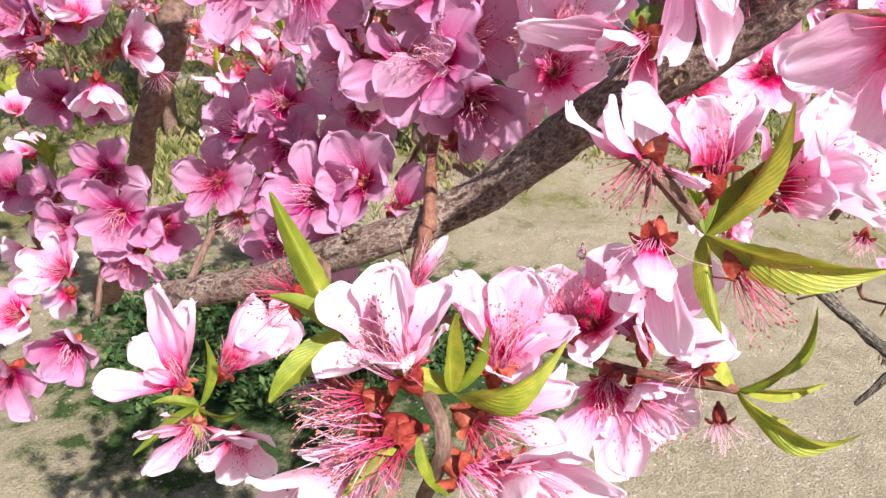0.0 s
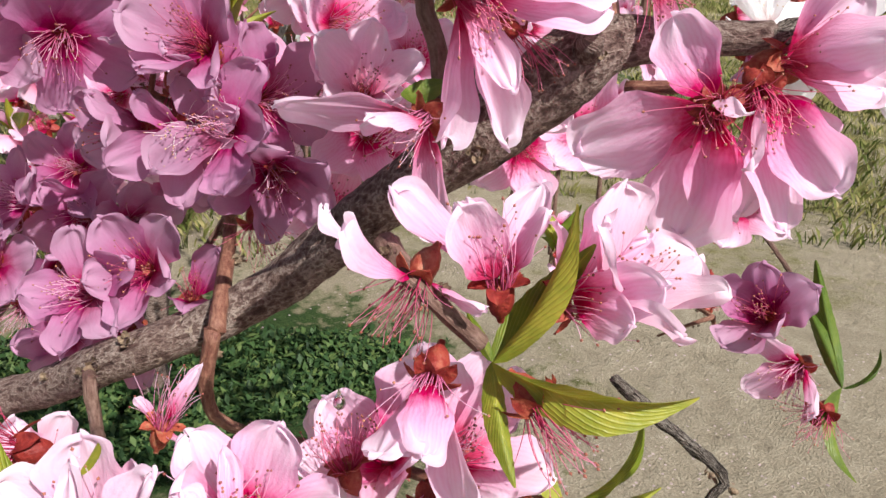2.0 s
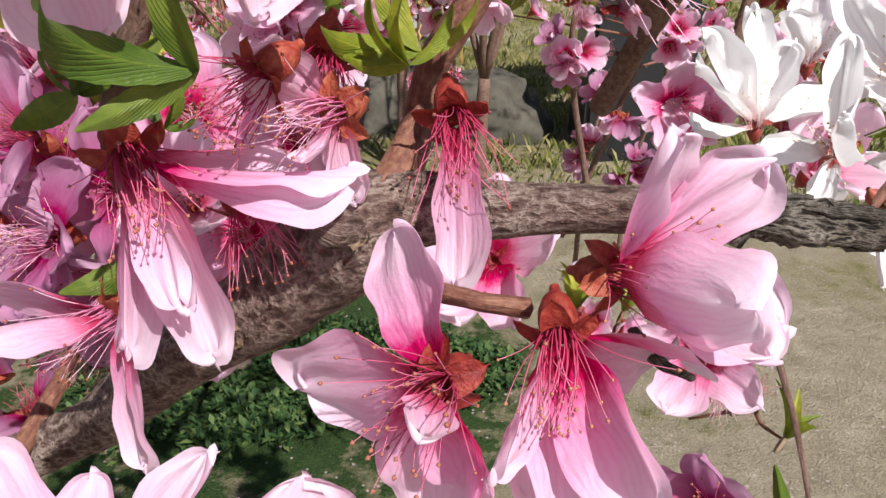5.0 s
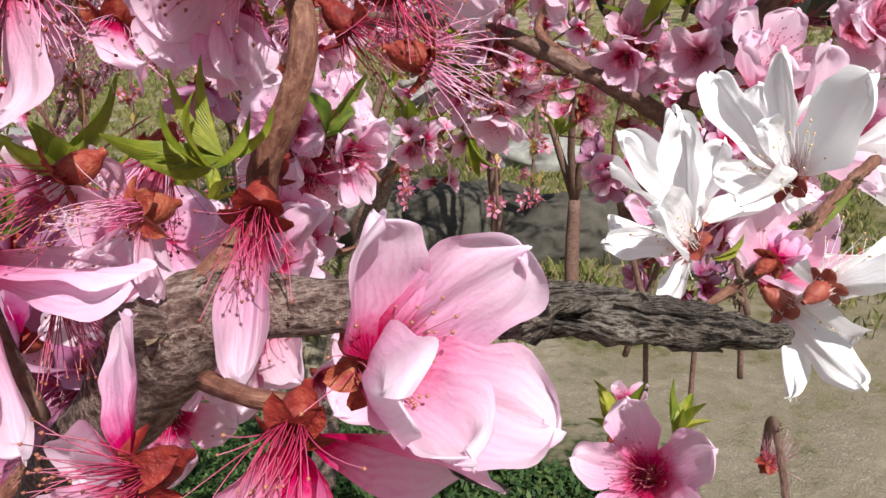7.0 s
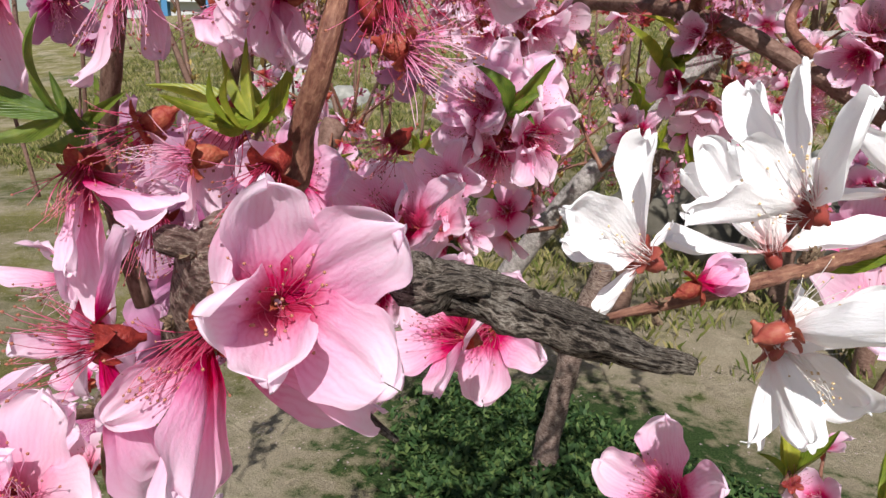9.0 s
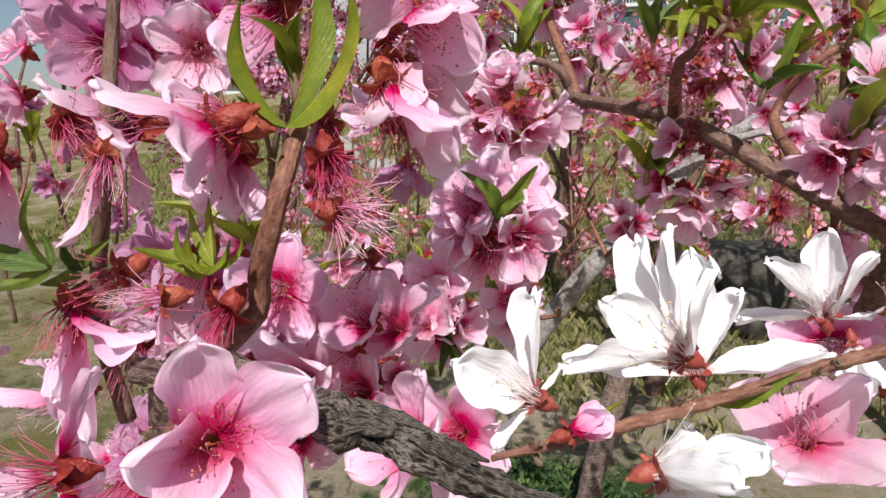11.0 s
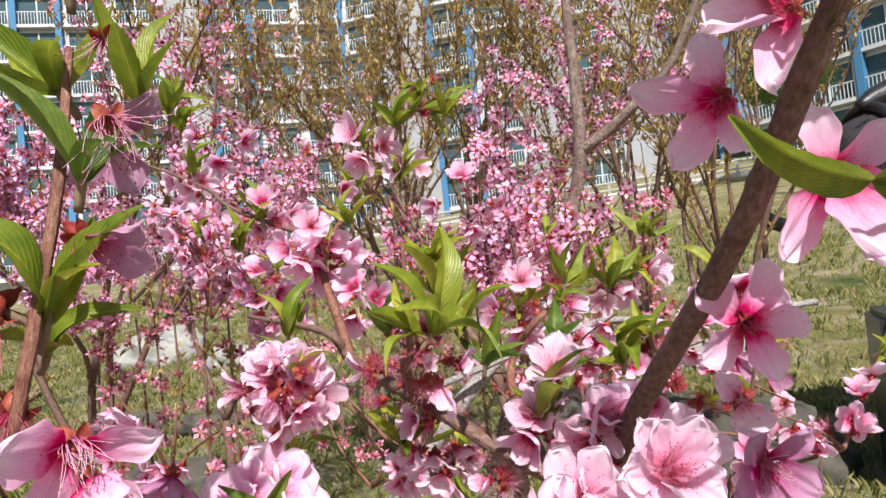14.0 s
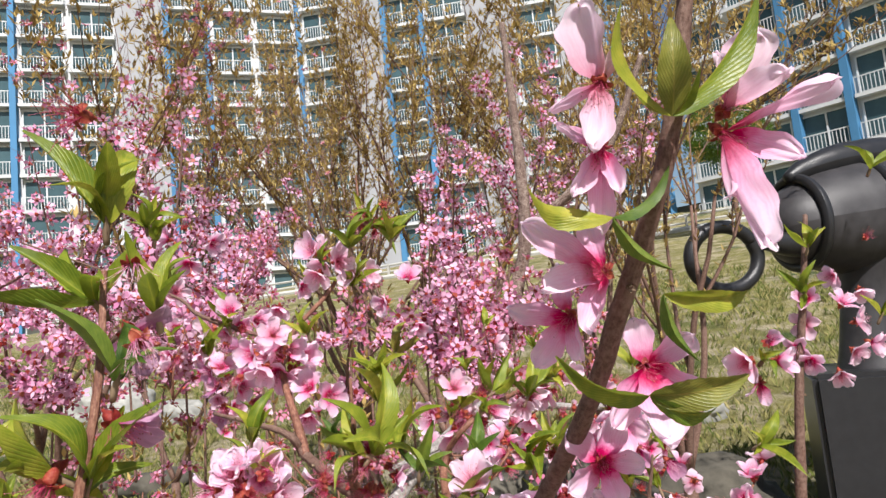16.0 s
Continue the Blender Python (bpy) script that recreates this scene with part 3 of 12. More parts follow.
def blossom(at, way, kind="open", hue="pink", size=0.0175, turn=0.0, many=False):
    """A blossom at the root of its petals, looking along way."""
    COUNT[0] += 1
    rng = random.Random(COUNT[0] * 7 + 3)
    place = aim(at, way, turn + (rng.uniform(0, 6.28) if not turn else 0)) @ Matrix.Scale(size, 4)
    root = place
    if not many:
        root = tagged(new("peach_blossom"), STATE[kind].format(WORDS[hue]), "blossom", "blossoms on the tree")
        root.matrix_world = place
    one = Matrix.Identity(4)
    light = hue in ("white",)
    put("calyx", rng.choice(CALYXES["light" if light else "dark"]), root, one, many)
    elev, which, keep = {"open": ((8, 32), (0, 1, 2, 3, 6), 5), "wide": ((-4, 14), (0, 1, 2, 6), 5), "cup": ((40, 58), (0, 4, 6), 5), "half": ((24, 48), (0, 1, 2, 4, 6), 5), "bare": ((0, 0), (0,), 0),
                         "one": ((66, 80), (3, 5), 1), "two": ((40, 75), (3, 5, 2), 2), "three": ((15, 55), (0, 3, 5, 2), 3), "bud": ((84, 88), (7,), 5)}[kind]
    slots = sorted(rng.sample(range(5), keep))
    for q in slots:
        az = 2 * math.pi * q / 5 + rng.uniform(-0.12, 0.12)
        e = radians(rng.uniform(*elev))
        s = rng.uniform(0.9, 1.08) * (0.72 if kind == "bud" else 1.0)
        m = Matrix.Rotation(az, 4, "Z") @ Matrix.Translation((0.10, 0, -0.03 + 0.012 * (q % 3))) @ Matrix.Rotation(-e, 4, "Y") @ Matrix.Rotation(rng.uniform(-0.22, 0.22), 4, "X") @ Matrix.Diagonal((s, s * rng.uniform(0.9, 1.08), s, 1))
        put("petal", (SMALL if many else PETALS)[hue][rng.choice(which)], root, m, many)
    if kind != "bud":
        tone = "white" if hue == "white" else ("red" if rng.random() < (0.75 if kind == "bare" else 0.45) else "pink")
        v = {"open": (0, 1), "wide": (1, 3), "cup": (0, 2), "half": (0, 2), "bare": (1, 3), "one": (0, 2, 1), "two": (0, 1), "three": (0, 1)}[kind]
        f, a = STAMENS[tone][rng.choice(v)]
        m = Matrix.Rotation(rng.uniform(0, 6.28), 4, "Z") @ Matrix.Scale(rng.uniform(0.9, 1.1), 4)
        put("stamen_cluster", f, root, m, many)
        put("anther_cluster", a, root, m, many)
    return root


def bloom(at, way, tips, hue="pink", size=0.019, label="", pick=0, tone="pink", face=None):
    """A blossom whose petals reach from its middle to given tips, each with its form and width."""
    root = tagged(new("peach_blossom"), label or "open {} peach blossom with long red stamens".format(WORDS[hue]), "blossom", "blossoms on the tree")
    base = aim(at, way)
    root.matrix_world = base
    s = Matrix.Scale(size, 4)
    part("calyx", CALYXES["light" if hue == "white" else "dark"][pick % 3], root, s @ Matrix.Scale(0.82 if hue == "white" else 1.0, 4))
    w = Vector(way).normalized()
    for k, (x, y, z, form, wide) in enumerate(tips):
        d = Vector((x, y, z)) - Vector(at)
        ln = d.length * 1.02
        xa = d.normalized()
        za = w - xa * w.dot(xa)
        if za.length < 0.45:
            f = Vector(face) if face else xa.orthogonal()
            za = f - xa * f.dot(xa)
        za.normalize()
        ya = za.cross(xa)
        m = Matrix((xa, ya, za)).transposed().to_4x4()
        m = Matrix.Translation(Vector(at) + xa * size * 0.09 - w * size * 0.02 * (1 + k % 3)) @ m @ Matrix.Rotation(0.12 * math.sin(k * 2.3 + ln * 900), 4, "X") @ Matrix.Diagonal((ln, ln * wide, ln, 1))
        part("petal", PETALS[hue][form], root, base.inverted() @ m)
    f, a = STAMENS["white" if hue == "white" else tone][pick % 4]
    tagged(part("stamen_cluster", f, root, s), kind="stuff")
    tagged(part("anther_cluster", a, root, s), kind="stuff")
    return root


# ---- leaves ----


def leaf_mesh(mat, seed, arch, fold, wave, narrow):
    rng = random.Random(seed)
    nu, nv = 7, 19
    V, U = [], []
    p0 = rng.uniform(0, 6.28)
    for j in range(nv):
        s = j / (nv - 1)
        w = narrow * 0.125 * math.sin(math.pi * s ** 0.85) ** 0.8 * (1.12 - 0.35 * s) + 0.010
        tooth = 1 + (0.045 if j % 2 else -0.02)
        for i in range(nu):
            u = i / (nu - 1) * 2 - 1
            ww = w * (tooth if abs(u) > 0.95 else 1)
            z = arch * (math.sin(s * 2.4) * 0.5 - 0.55 * s * s) + fold * abs(u) * w + wave * w * math.sin(7 * s + 2.5 * u + p0) * abs(u)
            V.append((s, u * ww + 0.05 * wave * math.sin(3 * s + p0) * s, z))
            U.append((i / (nu - 1), s))
    F = [(j * nu + i, j * nu + i + 1, (j + 1) * nu + i + 1, (j + 1) * nu + i) for j in range(nv - 1) for i in range(nu - 1)]
    return mesh("leaf", V, F, mat, U)


LEAVES = {k: [leaf_mesh(m, i, a, f, w, n) for i, (a, f, w, n) in enumerate([(0.35, 0.7, 0.25, 1.0), (0.15, 1.1, 0.2, 0.8), (0.6, 0.5, 0.35, 1.05), (-0.2, 0.9, 0.3, 0.9)])] for k, m in (("green", LEAF), ("dark", LEAF_DARK), ("olive", LEAF_OLIVE))}


def leaf_at(parent, base, tip, hue="green", roll=0.0, variant=0, wide=1.0):
    """One leaf from its base to its tip, under a shoot."""
    base, tip = Vector(base), Vector(tip)
    d = tip - base
    m = aim(base, d, 0.0) @ Matrix.Rotation(roll, 4, "Z") @ Matrix.Rotation(radians(-90), 4, "Y") @ Matrix.Diagonal((d.length, d.length * wide, d.length, 1))
    return part("leaf", LEAVES[hue][variant % 4], parent, parent.matrix_basis.inverted() @ m)


def shoot(at, way, count=4, length=0.03, hue="green", spread=45, label="", seed=0):
    """A tuft of young leaves that open from one bud."""
    rng = random.Random(seed + int(1e4 * abs(at[0] + at[1] + at[2])))
    root = tagged(new("leaf_shoot"), label or "young green lance-shaped leaves sprouting from a twig", "leaves", "leaf shoots")
    root.matrix_world = aim(at, way)
    tint = {"green": LEAF, "dark": LEAF_DARK, "olive": LEAF_OLIVE}[hue]
    V, Fs, U = tube_data([(0, 0, -0.010, 0.0016), (0, 0, -0.003, 0.002), (0, 0, 0.006, 0.001)], 6, 0.003, 0.1, 3)
    part("bud_base", mesh("bud_base", V, Fs, BUD_SCALE, U), root)
    for k in range(count):
        az = 2.4 * k + rng.uniform(-0.3, 0.3)
        tilt = radians(spread * rng.uniform(0.35, 1.3))
        ln = length * rng.uniform(0.6, 1.15)
        m = Matrix.Rotation(az, 4, "Z") @ Matrix.Rotation(-(math.pi / 2 - tilt), 4, "Y") @ Matrix.Rotation(rng.uniform(-0.4, 0.4), 4, "X") @ Matrix.Scale(ln, 4)
        part("leaf", LEAVES[hue][rng.randrange(4)], root, m)
    return root

# ---- ground ----


def ground_z(x, y):
    """Flat under the tree, then a bank that rises towards the buildings."""
    x = np.asarray(x, float)
    y = np.asarray(y, float)
    slope = np.clip(0.185 + 0.0009 * (x - 8), 0.12, 0.23)
    d = np.clip(y - 3.5, 0, 62)
    return slope * d * d / (d + 5) + 0.012 * np.sin(x * 2.1 + 1) * np.sin(y * 1.7)


def ground():
    gx = np.concatenate([np.linspace(-900, -60, 16)[:-1], np.linspace(-60, -6, 28)[:-1], np.linspace(-6, 6, 61)[:-1], np.linspace(6, 60, 28)[:-1], np.linspace(60, 900, 16)])
    gy = np.concatenate([np.linspace(-900, -20, 12)[:-1], np.linspace(-20, -2, 12)[:-1], np.linspace(-2, 10, 61)[:-1], np.linspace(10, 70, 36)[:-1], np.linspace(70, 900, 14)])
    X, Y = np.meshgrid(gx, gy)
    near = (np.abs(X) < 7) & (Y < 12) & (Y > -3)
    rng = np.random.default_rng(4)
    Z = ground_z(X, Y) + near * rng.normal(0, 0.012, X.shape)
    V = np.stack([X, Y, Z], -1).reshape(-1, 3)
    n = len(gx)
    F = [(j * n + i, j * n + i + 1, (j + 1) * n + i + 1, (j + 1) * n + i) for j in range(len(gy) - 1) for i in range(n - 1)]
    tagged(new("ground", mesh("ground", V, F, GROUND)), "dry sandy ground with grass patches rising to a bank", "ground", kind="structure")


ground()


def grass(count, seed):
    """Blades in tufts over the lawn and between the trees."""
    rng = np.random.default_rng(seed)
    V, F = [], []
    for _ in range(count):
        y = 2.8 + 17 * rng.uniform(0, 1) ** 1.3
        x = rng.uniform(-4.0 - y * 1.25, 2.6 + y * 0.6)
        if y < 3.4 + 0.5 * math.sin(x * 1.7) + rng.uniform(-0.4, 0.4):
            continue
        z = float(ground_z(x, y))
        for _ in range(7):
            h = rng.uniform(0.03, 0.085) * (1 + 0.06 * y)
            a = rng.uniform(0, 6.28)
            px, py = x + rng.normal(0, 0.035), y + rng.normal(0, 0.035)
            w = 0.0022 * (1 + 0.12 * y)
            lx, ly = math.cos(a) * h * 0.6, math.sin(a) * h * 0.6
            k = len(V)
            V += [(px - w * math.sin(a), py + w * math.cos(a), z - 0.01), (px + w * math.sin(a), py - w * math.cos(a), z - 0.01), (px + lx * 0.4, py + ly * 0.4, z + h * 0.7), (px + lx, py + ly, z + h)]
            F += [(k, k + 1, k + 2), (k, k + 2, k + 3)]
    tagged(new("grass", mesh("grass", V, F, GRASS)), "thin dry and green grass tufts on the ground", "grass", kind="stuff")


def blade_material():
    m = Mat("grass_blades", 0.6, 0.2)
    geo = m.t.nodes.new("ShaderNodeNewGeometry")
    c = m.ramp(geo.outputs["Random Per Island"], [(0.0, (0.08, 0.11, 0.02)), (0.3, (0.15, 0.175, 0.045)), (0.6, (0.255, 0.24, 0.085)), (1.0, (0.40, 0.34, 0.15))])
    m.color(c)
    m.leafy(c, 0.3)
    return m.m


GRASS = blade_material()
grass(13000, 8)


def ground_cover(cx, cy, rx, ry, count, seed):
    """Low dark weeds in the shade below the tree: small leaves in tufts."""
    rng = np.random.default_rng(seed)
    tm = np.array([(0, 0, 0), (0.5, 0.22, 0.08), (1.0, 0, -0.04), (0.5, -0.22, 0.08)])
    V, F = [], []
    for _ in range(count):
        a, r = rng.uniform(0, 6.28), math.sqrt(rng.uniform(0, 1))
        r *= 0.82 + 0.18 * math.sin(3 * a + 1) + rng.normal(0, 0.08)
        x, y = cx + rx * r * math.cos(a), cy + ry * r * math.sin(a)
        z = float(ground_z(x, y))
        high = rng.uniform(0.01, 0.05)
        for _ in range(6):
            d = rng.normal(0, 1, 3)
            d[2] = abs(d[2]) * 0.7 + 0.15
            M = np.array(Vector(d).to_track_quat("X", "Z").to_matrix())
            k = len(V)
            V.extend((tm @ M.T) * rng.uniform(0.018, 0.042) + (x + rng.normal(0, 0.012), y + rng.normal(0, 0.012), z + high * rng.uniform(0, 1)))
            F.append((k, k + 1, k + 2, k + 3))
    tagged(new("ground_cover", mesh("ground_cover", V, F, WEED)), "low dark green weeds on the ground below the tree", "weeds", kind="stuff")


def weed_material():
    m = Mat("weed_green", 0.6, 0.25)
    geo = m.t.nodes.new("ShaderNodeNewGeometry")
    c = m.ramp(geo.outputs["Random Per Island"], [(0.0, (0.018, 0.045, 0.014)), (0.6, (0.05, 0.10, 0.03)), (1.0, (0.12, 0.17, 0.05))])
    m.color(c)
    m.leafy(c, 0.25)
    return m.m


WEED = weed_material()
ground_cover(-0.40, 1.98, 0.80, 0.42, 2600, 31)


def rock(x, y, r, seed, label):
    rng = random.Random(seed)
    bm = bmesh.new()
    bmesh.ops.create_icosphere(bm, subdivisions=4, radius=1.0)
    off = Vector((rng.uniform(-9, 9), rng.uniform(-9, 9), 0))
    for v in bm.verts:
        p = v.co.copy()
        k = 1 + 0.32 * noise.noise(p * 1.1 + off) + 0.14 * noise.noise(p * 2.7 + off) + 0.05 * noise.noise(p * 7 + off)
        v.co = Vector((p.x * 1.15 * k, p.y * 0.9 * k, p.z * 0.62 * k)) * r
        v.co.z = round(v.co.z / r * 3.2) / 3.2 * r * 0.35 + v.co.z * 0.65
    me = bpy.data.meshes.new("rock")
    bm.to_mesh(me)
    bm.free()
    me.materials.append(ROCK_PALE if "pale" in label else ROCK)
    me.polygons.foreach_set("use_smooth", np.ones(len(me.polygons), dtype=bool))
    ob = tagged(new("rock", me), label, "rock", "rocks in the grass")
    ob.matrix_world = pose(x, y, float(ground_z(x, y)) + r * 0.12, 0, 0, rng.uniform(0, 360))


# ---- trees behind ----


def mini_blossoms(spots, size, seed, deep):
    """Small five-petalled blossoms at the given spots, as one mesh; two tones."""
    rng = np.random.default_rng(seed)
    tmpl = []
    for q in range(5):
        a = 2 * math.pi * q / 5
        for r, da, z in ((0.12, 0, 0.0), (0.66, -0.44, 0.20), (1.0, 0.0, 0.30), (0.66, 0.44, 0.20)):
            tmpl.append((r * math.cos(a + da), r * math.sin(a + da), z))
    core = [(0.30 * math.cos(k * 1.2566), 0.30 * math.sin(k * 1.2566), 0.16) for k in range(5)] + [(0, 0, -0.42)]
    tmpl = np.array(tmpl + core)
    faces = [(4 * q, 4 * q + 1, 4 * q + 2, 4 * q + 3) for q in range(5)] + [(20, 21, 22, 23, 24)] + [(20 + (k + 1) % 5, 20 + k, 25) for k in range(5)]
    V, F, I = [], [], []
    for n, s in enumerate(spots):
        d = rng.normal(0, 1, 3)
        d[1] -= 0.35
        M = np.array(Vector(d).to_track_quat("Z", "Y").to_matrix()) @ np.array(Matrix.Rotation(rng.uniform(0, 6.28), 3, "Z"))
        lift = rng.uniform(0.45, 1.15)
        loc = (tmpl * (1, 1, lift)) @ M.T * size * rng.uniform(0.75, 1.15)
        base = len(V)
        V.extend(loc + np.asarray(s))
        F.extend([tuple(base + i for i in f) for f in faces])
        I.extend([0] * 5 + [1] * 6)
    return mesh("crown", V, F, [deep, CALYX], None, False, I)


def mini_leaves(spots, size, seed, mat):
    rng = np.random.default_rng(seed)
    tm = np.array([(0, 0, 0), (0.45, 0.13, 0.05), (1.0, 0, -0.05), (0.45, -0.13, 0.05)])
    V, F = [], []
    for s in spots:
        for _ in range(3):
            d = rng.normal(0, 1, 3)
            d[2] = abs(d[2]) + 0.5
            M = np.array(Vector(d).to_track_quat("X", "Z").to_matrix())
            base = len(V)
            V.extend((tm @ M.T) * size * rng.uniform(0.6, 1.2) + np.asarray(s))
            F.append((base, base + 1, base + 2, base + 3))
    return mesh("foliage", V, F, mat)


def simple_petal(name, lo, hi):
    m = Mat(name, 0.6, 0.2)
    geo = m.t.nodes.new("ShaderNodeNewGeometry")
    c = m.ramp(geo.outputs["Random Per Island"], [(0.0, lo), (1.0, hi)])
    m.color(c)
    m.leafy(c, 0.35)
    return m.m


FAR_PINK = simple_petal("far_petal_pink", (0.60, 0.20, 0.38), (0.90, 0.60, 0.76))
FAR_ROSE = simple_petal("far_petal_rose", (0.44, 0.10, 0.20), (0.82, 0.42, 0.55))
FAR_OLIVE = simple_petal("far_leaf_olive", (0.24, 0.155, 0.045), (0.58, 0.43, 0.16))


def grow(rng, start, way, length, radius, depth, up, spread, out):
    """Collects limbs of a small tree: each as points with radii, with its depth."""
    p, d = np.array(start, float), np.array(way, float)
    d /= np.linalg.norm(d)
    pts = [(*p, radius)]
    n = 5
    for k in range(n):
        d = d + rng.normal(0, 0.10, 3) + np.array((0, 0, up))
        d /= np.linalg.norm(d)
        p = p + d * length / n
        pts.append((*p, radius * (1 - 0.65 * (k + 1) / n)))
    out.append((depth, pts))
    if depth:
        for _ in range(rng.integers(3, 5)):
            k = rng.integers(2, n + 1)
            side = rng.normal(0, 1, 3)
            side -= d * np.dot(side, d)
            side /= np.linalg.norm(side)
            grow(rng, pts[k][:3], d + side * spread, length * rng.uniform(0.6, 0.85), pts[k][3] * 0.75, depth - 1, up, spread, out)


def far_tree(name, base, height, lean, seed, label, petal, flowers, bark, size=0.018, spread=0.7, leaf_mat=None, leaves=0, trunk_r=0.035, levels=3, low=0.3):
    rng = np.random.default_rng(seed)
    base = Vector(base)
    out = []
    trunk_top = np.array((lean[0], lean[1], 1.0)) * height * low
    trunk = [(0, 0, -0.06, trunk_r * 1.25), (*(trunk_top * 0.5 + rng.normal(0, 0.02, 3)), trunk_r), (*trunk_top, trunk_r * 0.85)]
    for _ in range(4):
        a = rng.uniform(0, 6.28)
        grow(rng, trunk_top, (math.cos(a) * spread, math.sin(a) * spread, 1.0), height * 0.38, trunk_r * 0.6, levels - 1, 0.05, spread, out)
    root = tagged(new(name), label, "tree" if flowers else "shrub", "trees behind")
    root.location = base
    V, F, U = tube_data(trunk, 10, 0.06, 0.08, seed)
    part("trunk", mesh("trunk", V, F, bark, U), root)
    V, F, U = [], [], []
    spots = []
    for depth, pts in out:
        v, f, u = tube_data(pts, 5, 0.12, 0.05, seed, len(V))
        V += v
        F += f
        U += u
        if depth < levels - 1:
            line = smooth_line(pts, 0.02)
            spots.extend(line[:, :3])
    part("branchwork", mesh("branchwork", V, F, BARK_DARK if flowers else bark, U), root)
    spots = np.array(spots)
    if flowers:
        pick = spots[rng.integers(0, len(spots), flowers)] + rng.normal(0, size * 0.9, (flowers, 3))
        tagged(part("crown", mini_blossoms(pick, size, seed, petal), root), kind="stuff")
    if leaves:
        pick = spots[rng.integers(0, len(spots), leaves)] + rng.normal(0, 0.012, (leaves, 3))
        tagged(part("foliage", mini_leaves(pick, 0.042, seed, leaf_mat), root), kind="stuff")
    return root


def spray(points, flowers, radius, seed, label, petal=None, size=0.020, leaves=0, bark=None):
    """A flowering twig: its stem, and small blossoms crowded round it."""
    rng = np.random.default_rng(seed)
    root = tagged(new("flowering_twig"), label, "twig", "flowering twigs behind")
    root.location = points[0][:3]
    o = np.array((*points[0][:3], 0.0))
    pts = [tuple(np.array(p) - o) for p in points]
    V, F, U = tube_data(pts, 7, 0.02, 0.08, seed)
    part("stem", mesh("stem", V, F, bark or BARK_DARK, U), root)
    line = smooth_line(pts, 0.004)[:, :3]
    if flowers:
        k = np.linspace(0, len(line) - 1, max(2, flowers // 5)).astype(int)
        k = rng.choice(k, flowers)
        off = rng.normal(0, 1, (flowers, 3))
        off *= (radius * rng.uniform(0.4, 1.0, flowers) / np.linalg.norm(off, axis=1))[:, None]
        tagged(part("crown", mini_blossoms(line[k] + off, size, seed, petal or FAR_PINK), root), "crowded pink blossoms", kind="stuff")
    if leaves:
        k = rng.integers(0, len(line), leaves)
        tagged(part("foliage", mini_leaves(line[k] + rng.normal(0, radius * 0.3, (leaves, 3)), 0.035, seed, FAR_OLIVE), root), kind="stuff")
    return root


# ---- buildings ----


def box(bm, x0, x1, y0, y1, z0, z1):
    m = Matrix.Translation(((x0 + x1) / 2, (y0 + y1) / 2, (z0 + z1) / 2)) @ Matrix.Diagonal((x1 - x0, y1 - y0, z1 - z0, 1))
    bmesh.ops.create_cube(bm, size=1, matrix=m)


def box_mesh(name, boxes, mat):
    bm = bmesh.new()
    for b in boxes:
        box(bm, *b)
    me = bpy.data.meshes.new(name)
    bm.to_mesh(me)
    bm.free()
    me.materials.append(mat)
    return me


STOREY, BAY = 2.8, 3.6
PANE = box_mesh("pane", [(-1.45, -0.05, -0.02, 0.02, 0.1, 2.2), (0.05, 1.45, -0.02, 0.02, 0.1, 2.2)], GLASS)
FRAME = box_mesh("frame", [(-1.55, -1.45, -0.08, 0.05, 0, 2.3), (1.45, 1.55, -0.08, 0.05, 0, 2.3), (-0.05, 0.05, -0.08, 0.05, 0, 2.3), (-1.45, -0.05, -0.08, 0.05, 2.2, 2.3), (0.05, 1.45, -0.08, 0.05, 2.2, 2.3)], RAIL_WHITE)
BALCONY = box_mesh("balcony", [(-1.7, 1.7, -0.55, 0.0, -0.32, -0.08)], WALL_WHITE)
RAILING = box_mesh("railing", [(-1.65, 1.65, -0.53, -0.48, 0.88, 0.94)] + [(-1.65 + 0.22 * i, -1.61 + 0.22 * i, -0.52, -0.49, -0.08, 0.88) for i in range(16)], RAIL_WHITE)


def apartment(x, y, yaw, bays, floors, tones, label):
    """A block of flats with a bay of windows and balconies for each tone in turn."""
    z = float(ground_z(x, y)) - 1.5
    root = tagged(new("apartment_building"), label, "building", "apartment buildings")
    root.matrix_world = pose(x, y, z, 0, 0, yaw)
    wide, high = bays * BAY, floors * STOREY + 2
    part("wall", box_mesh("wall", [(-wide / 2, wide / 2, 0.12, 11, 0, high)], WALL_WHITE), root)
    part("roof", box_mesh("roof", [(-wide / 2 - 0.3, wide / 2 + 0.3, -0.2, 11.3, high, high + 0.5)], WALL_GREY), root)
    for b in range(bays):
        cx = -wide / 2 + BAY * (b + 0.5)
        tone = tones[b % len(tones)]
        if tone == "blank":
            part("wall_panel", box_mesh("wall_panel", [(cx - BAY / 2, cx + BAY / 2, -0.5, 0.12, 0, high)], WALL_GREY), root)
            continue
        if tone == "blue":
            part("wall_panel", box_mesh("wall_panel", [(cx - BAY / 2, cx - BAY / 2 + 0.45, -0.6, 0.12, 0, high - 1), (cx + BAY / 2 - 0.45, cx + BAY / 2, -0.6, 0.12, 0, high - 1)], WALL_BLUE), root)
        for f in range(floors):
            m = pose(cx, 0.04, 1.6 + f * STOREY)
            w = part("window", FRAME, root, m)
            part("pane", PANE, w, pose(0, 0.02, 0))
            part("balcony", BALCONY, root, m)
            tagged(part("railing", RAILING, root, m), kind="stuff")


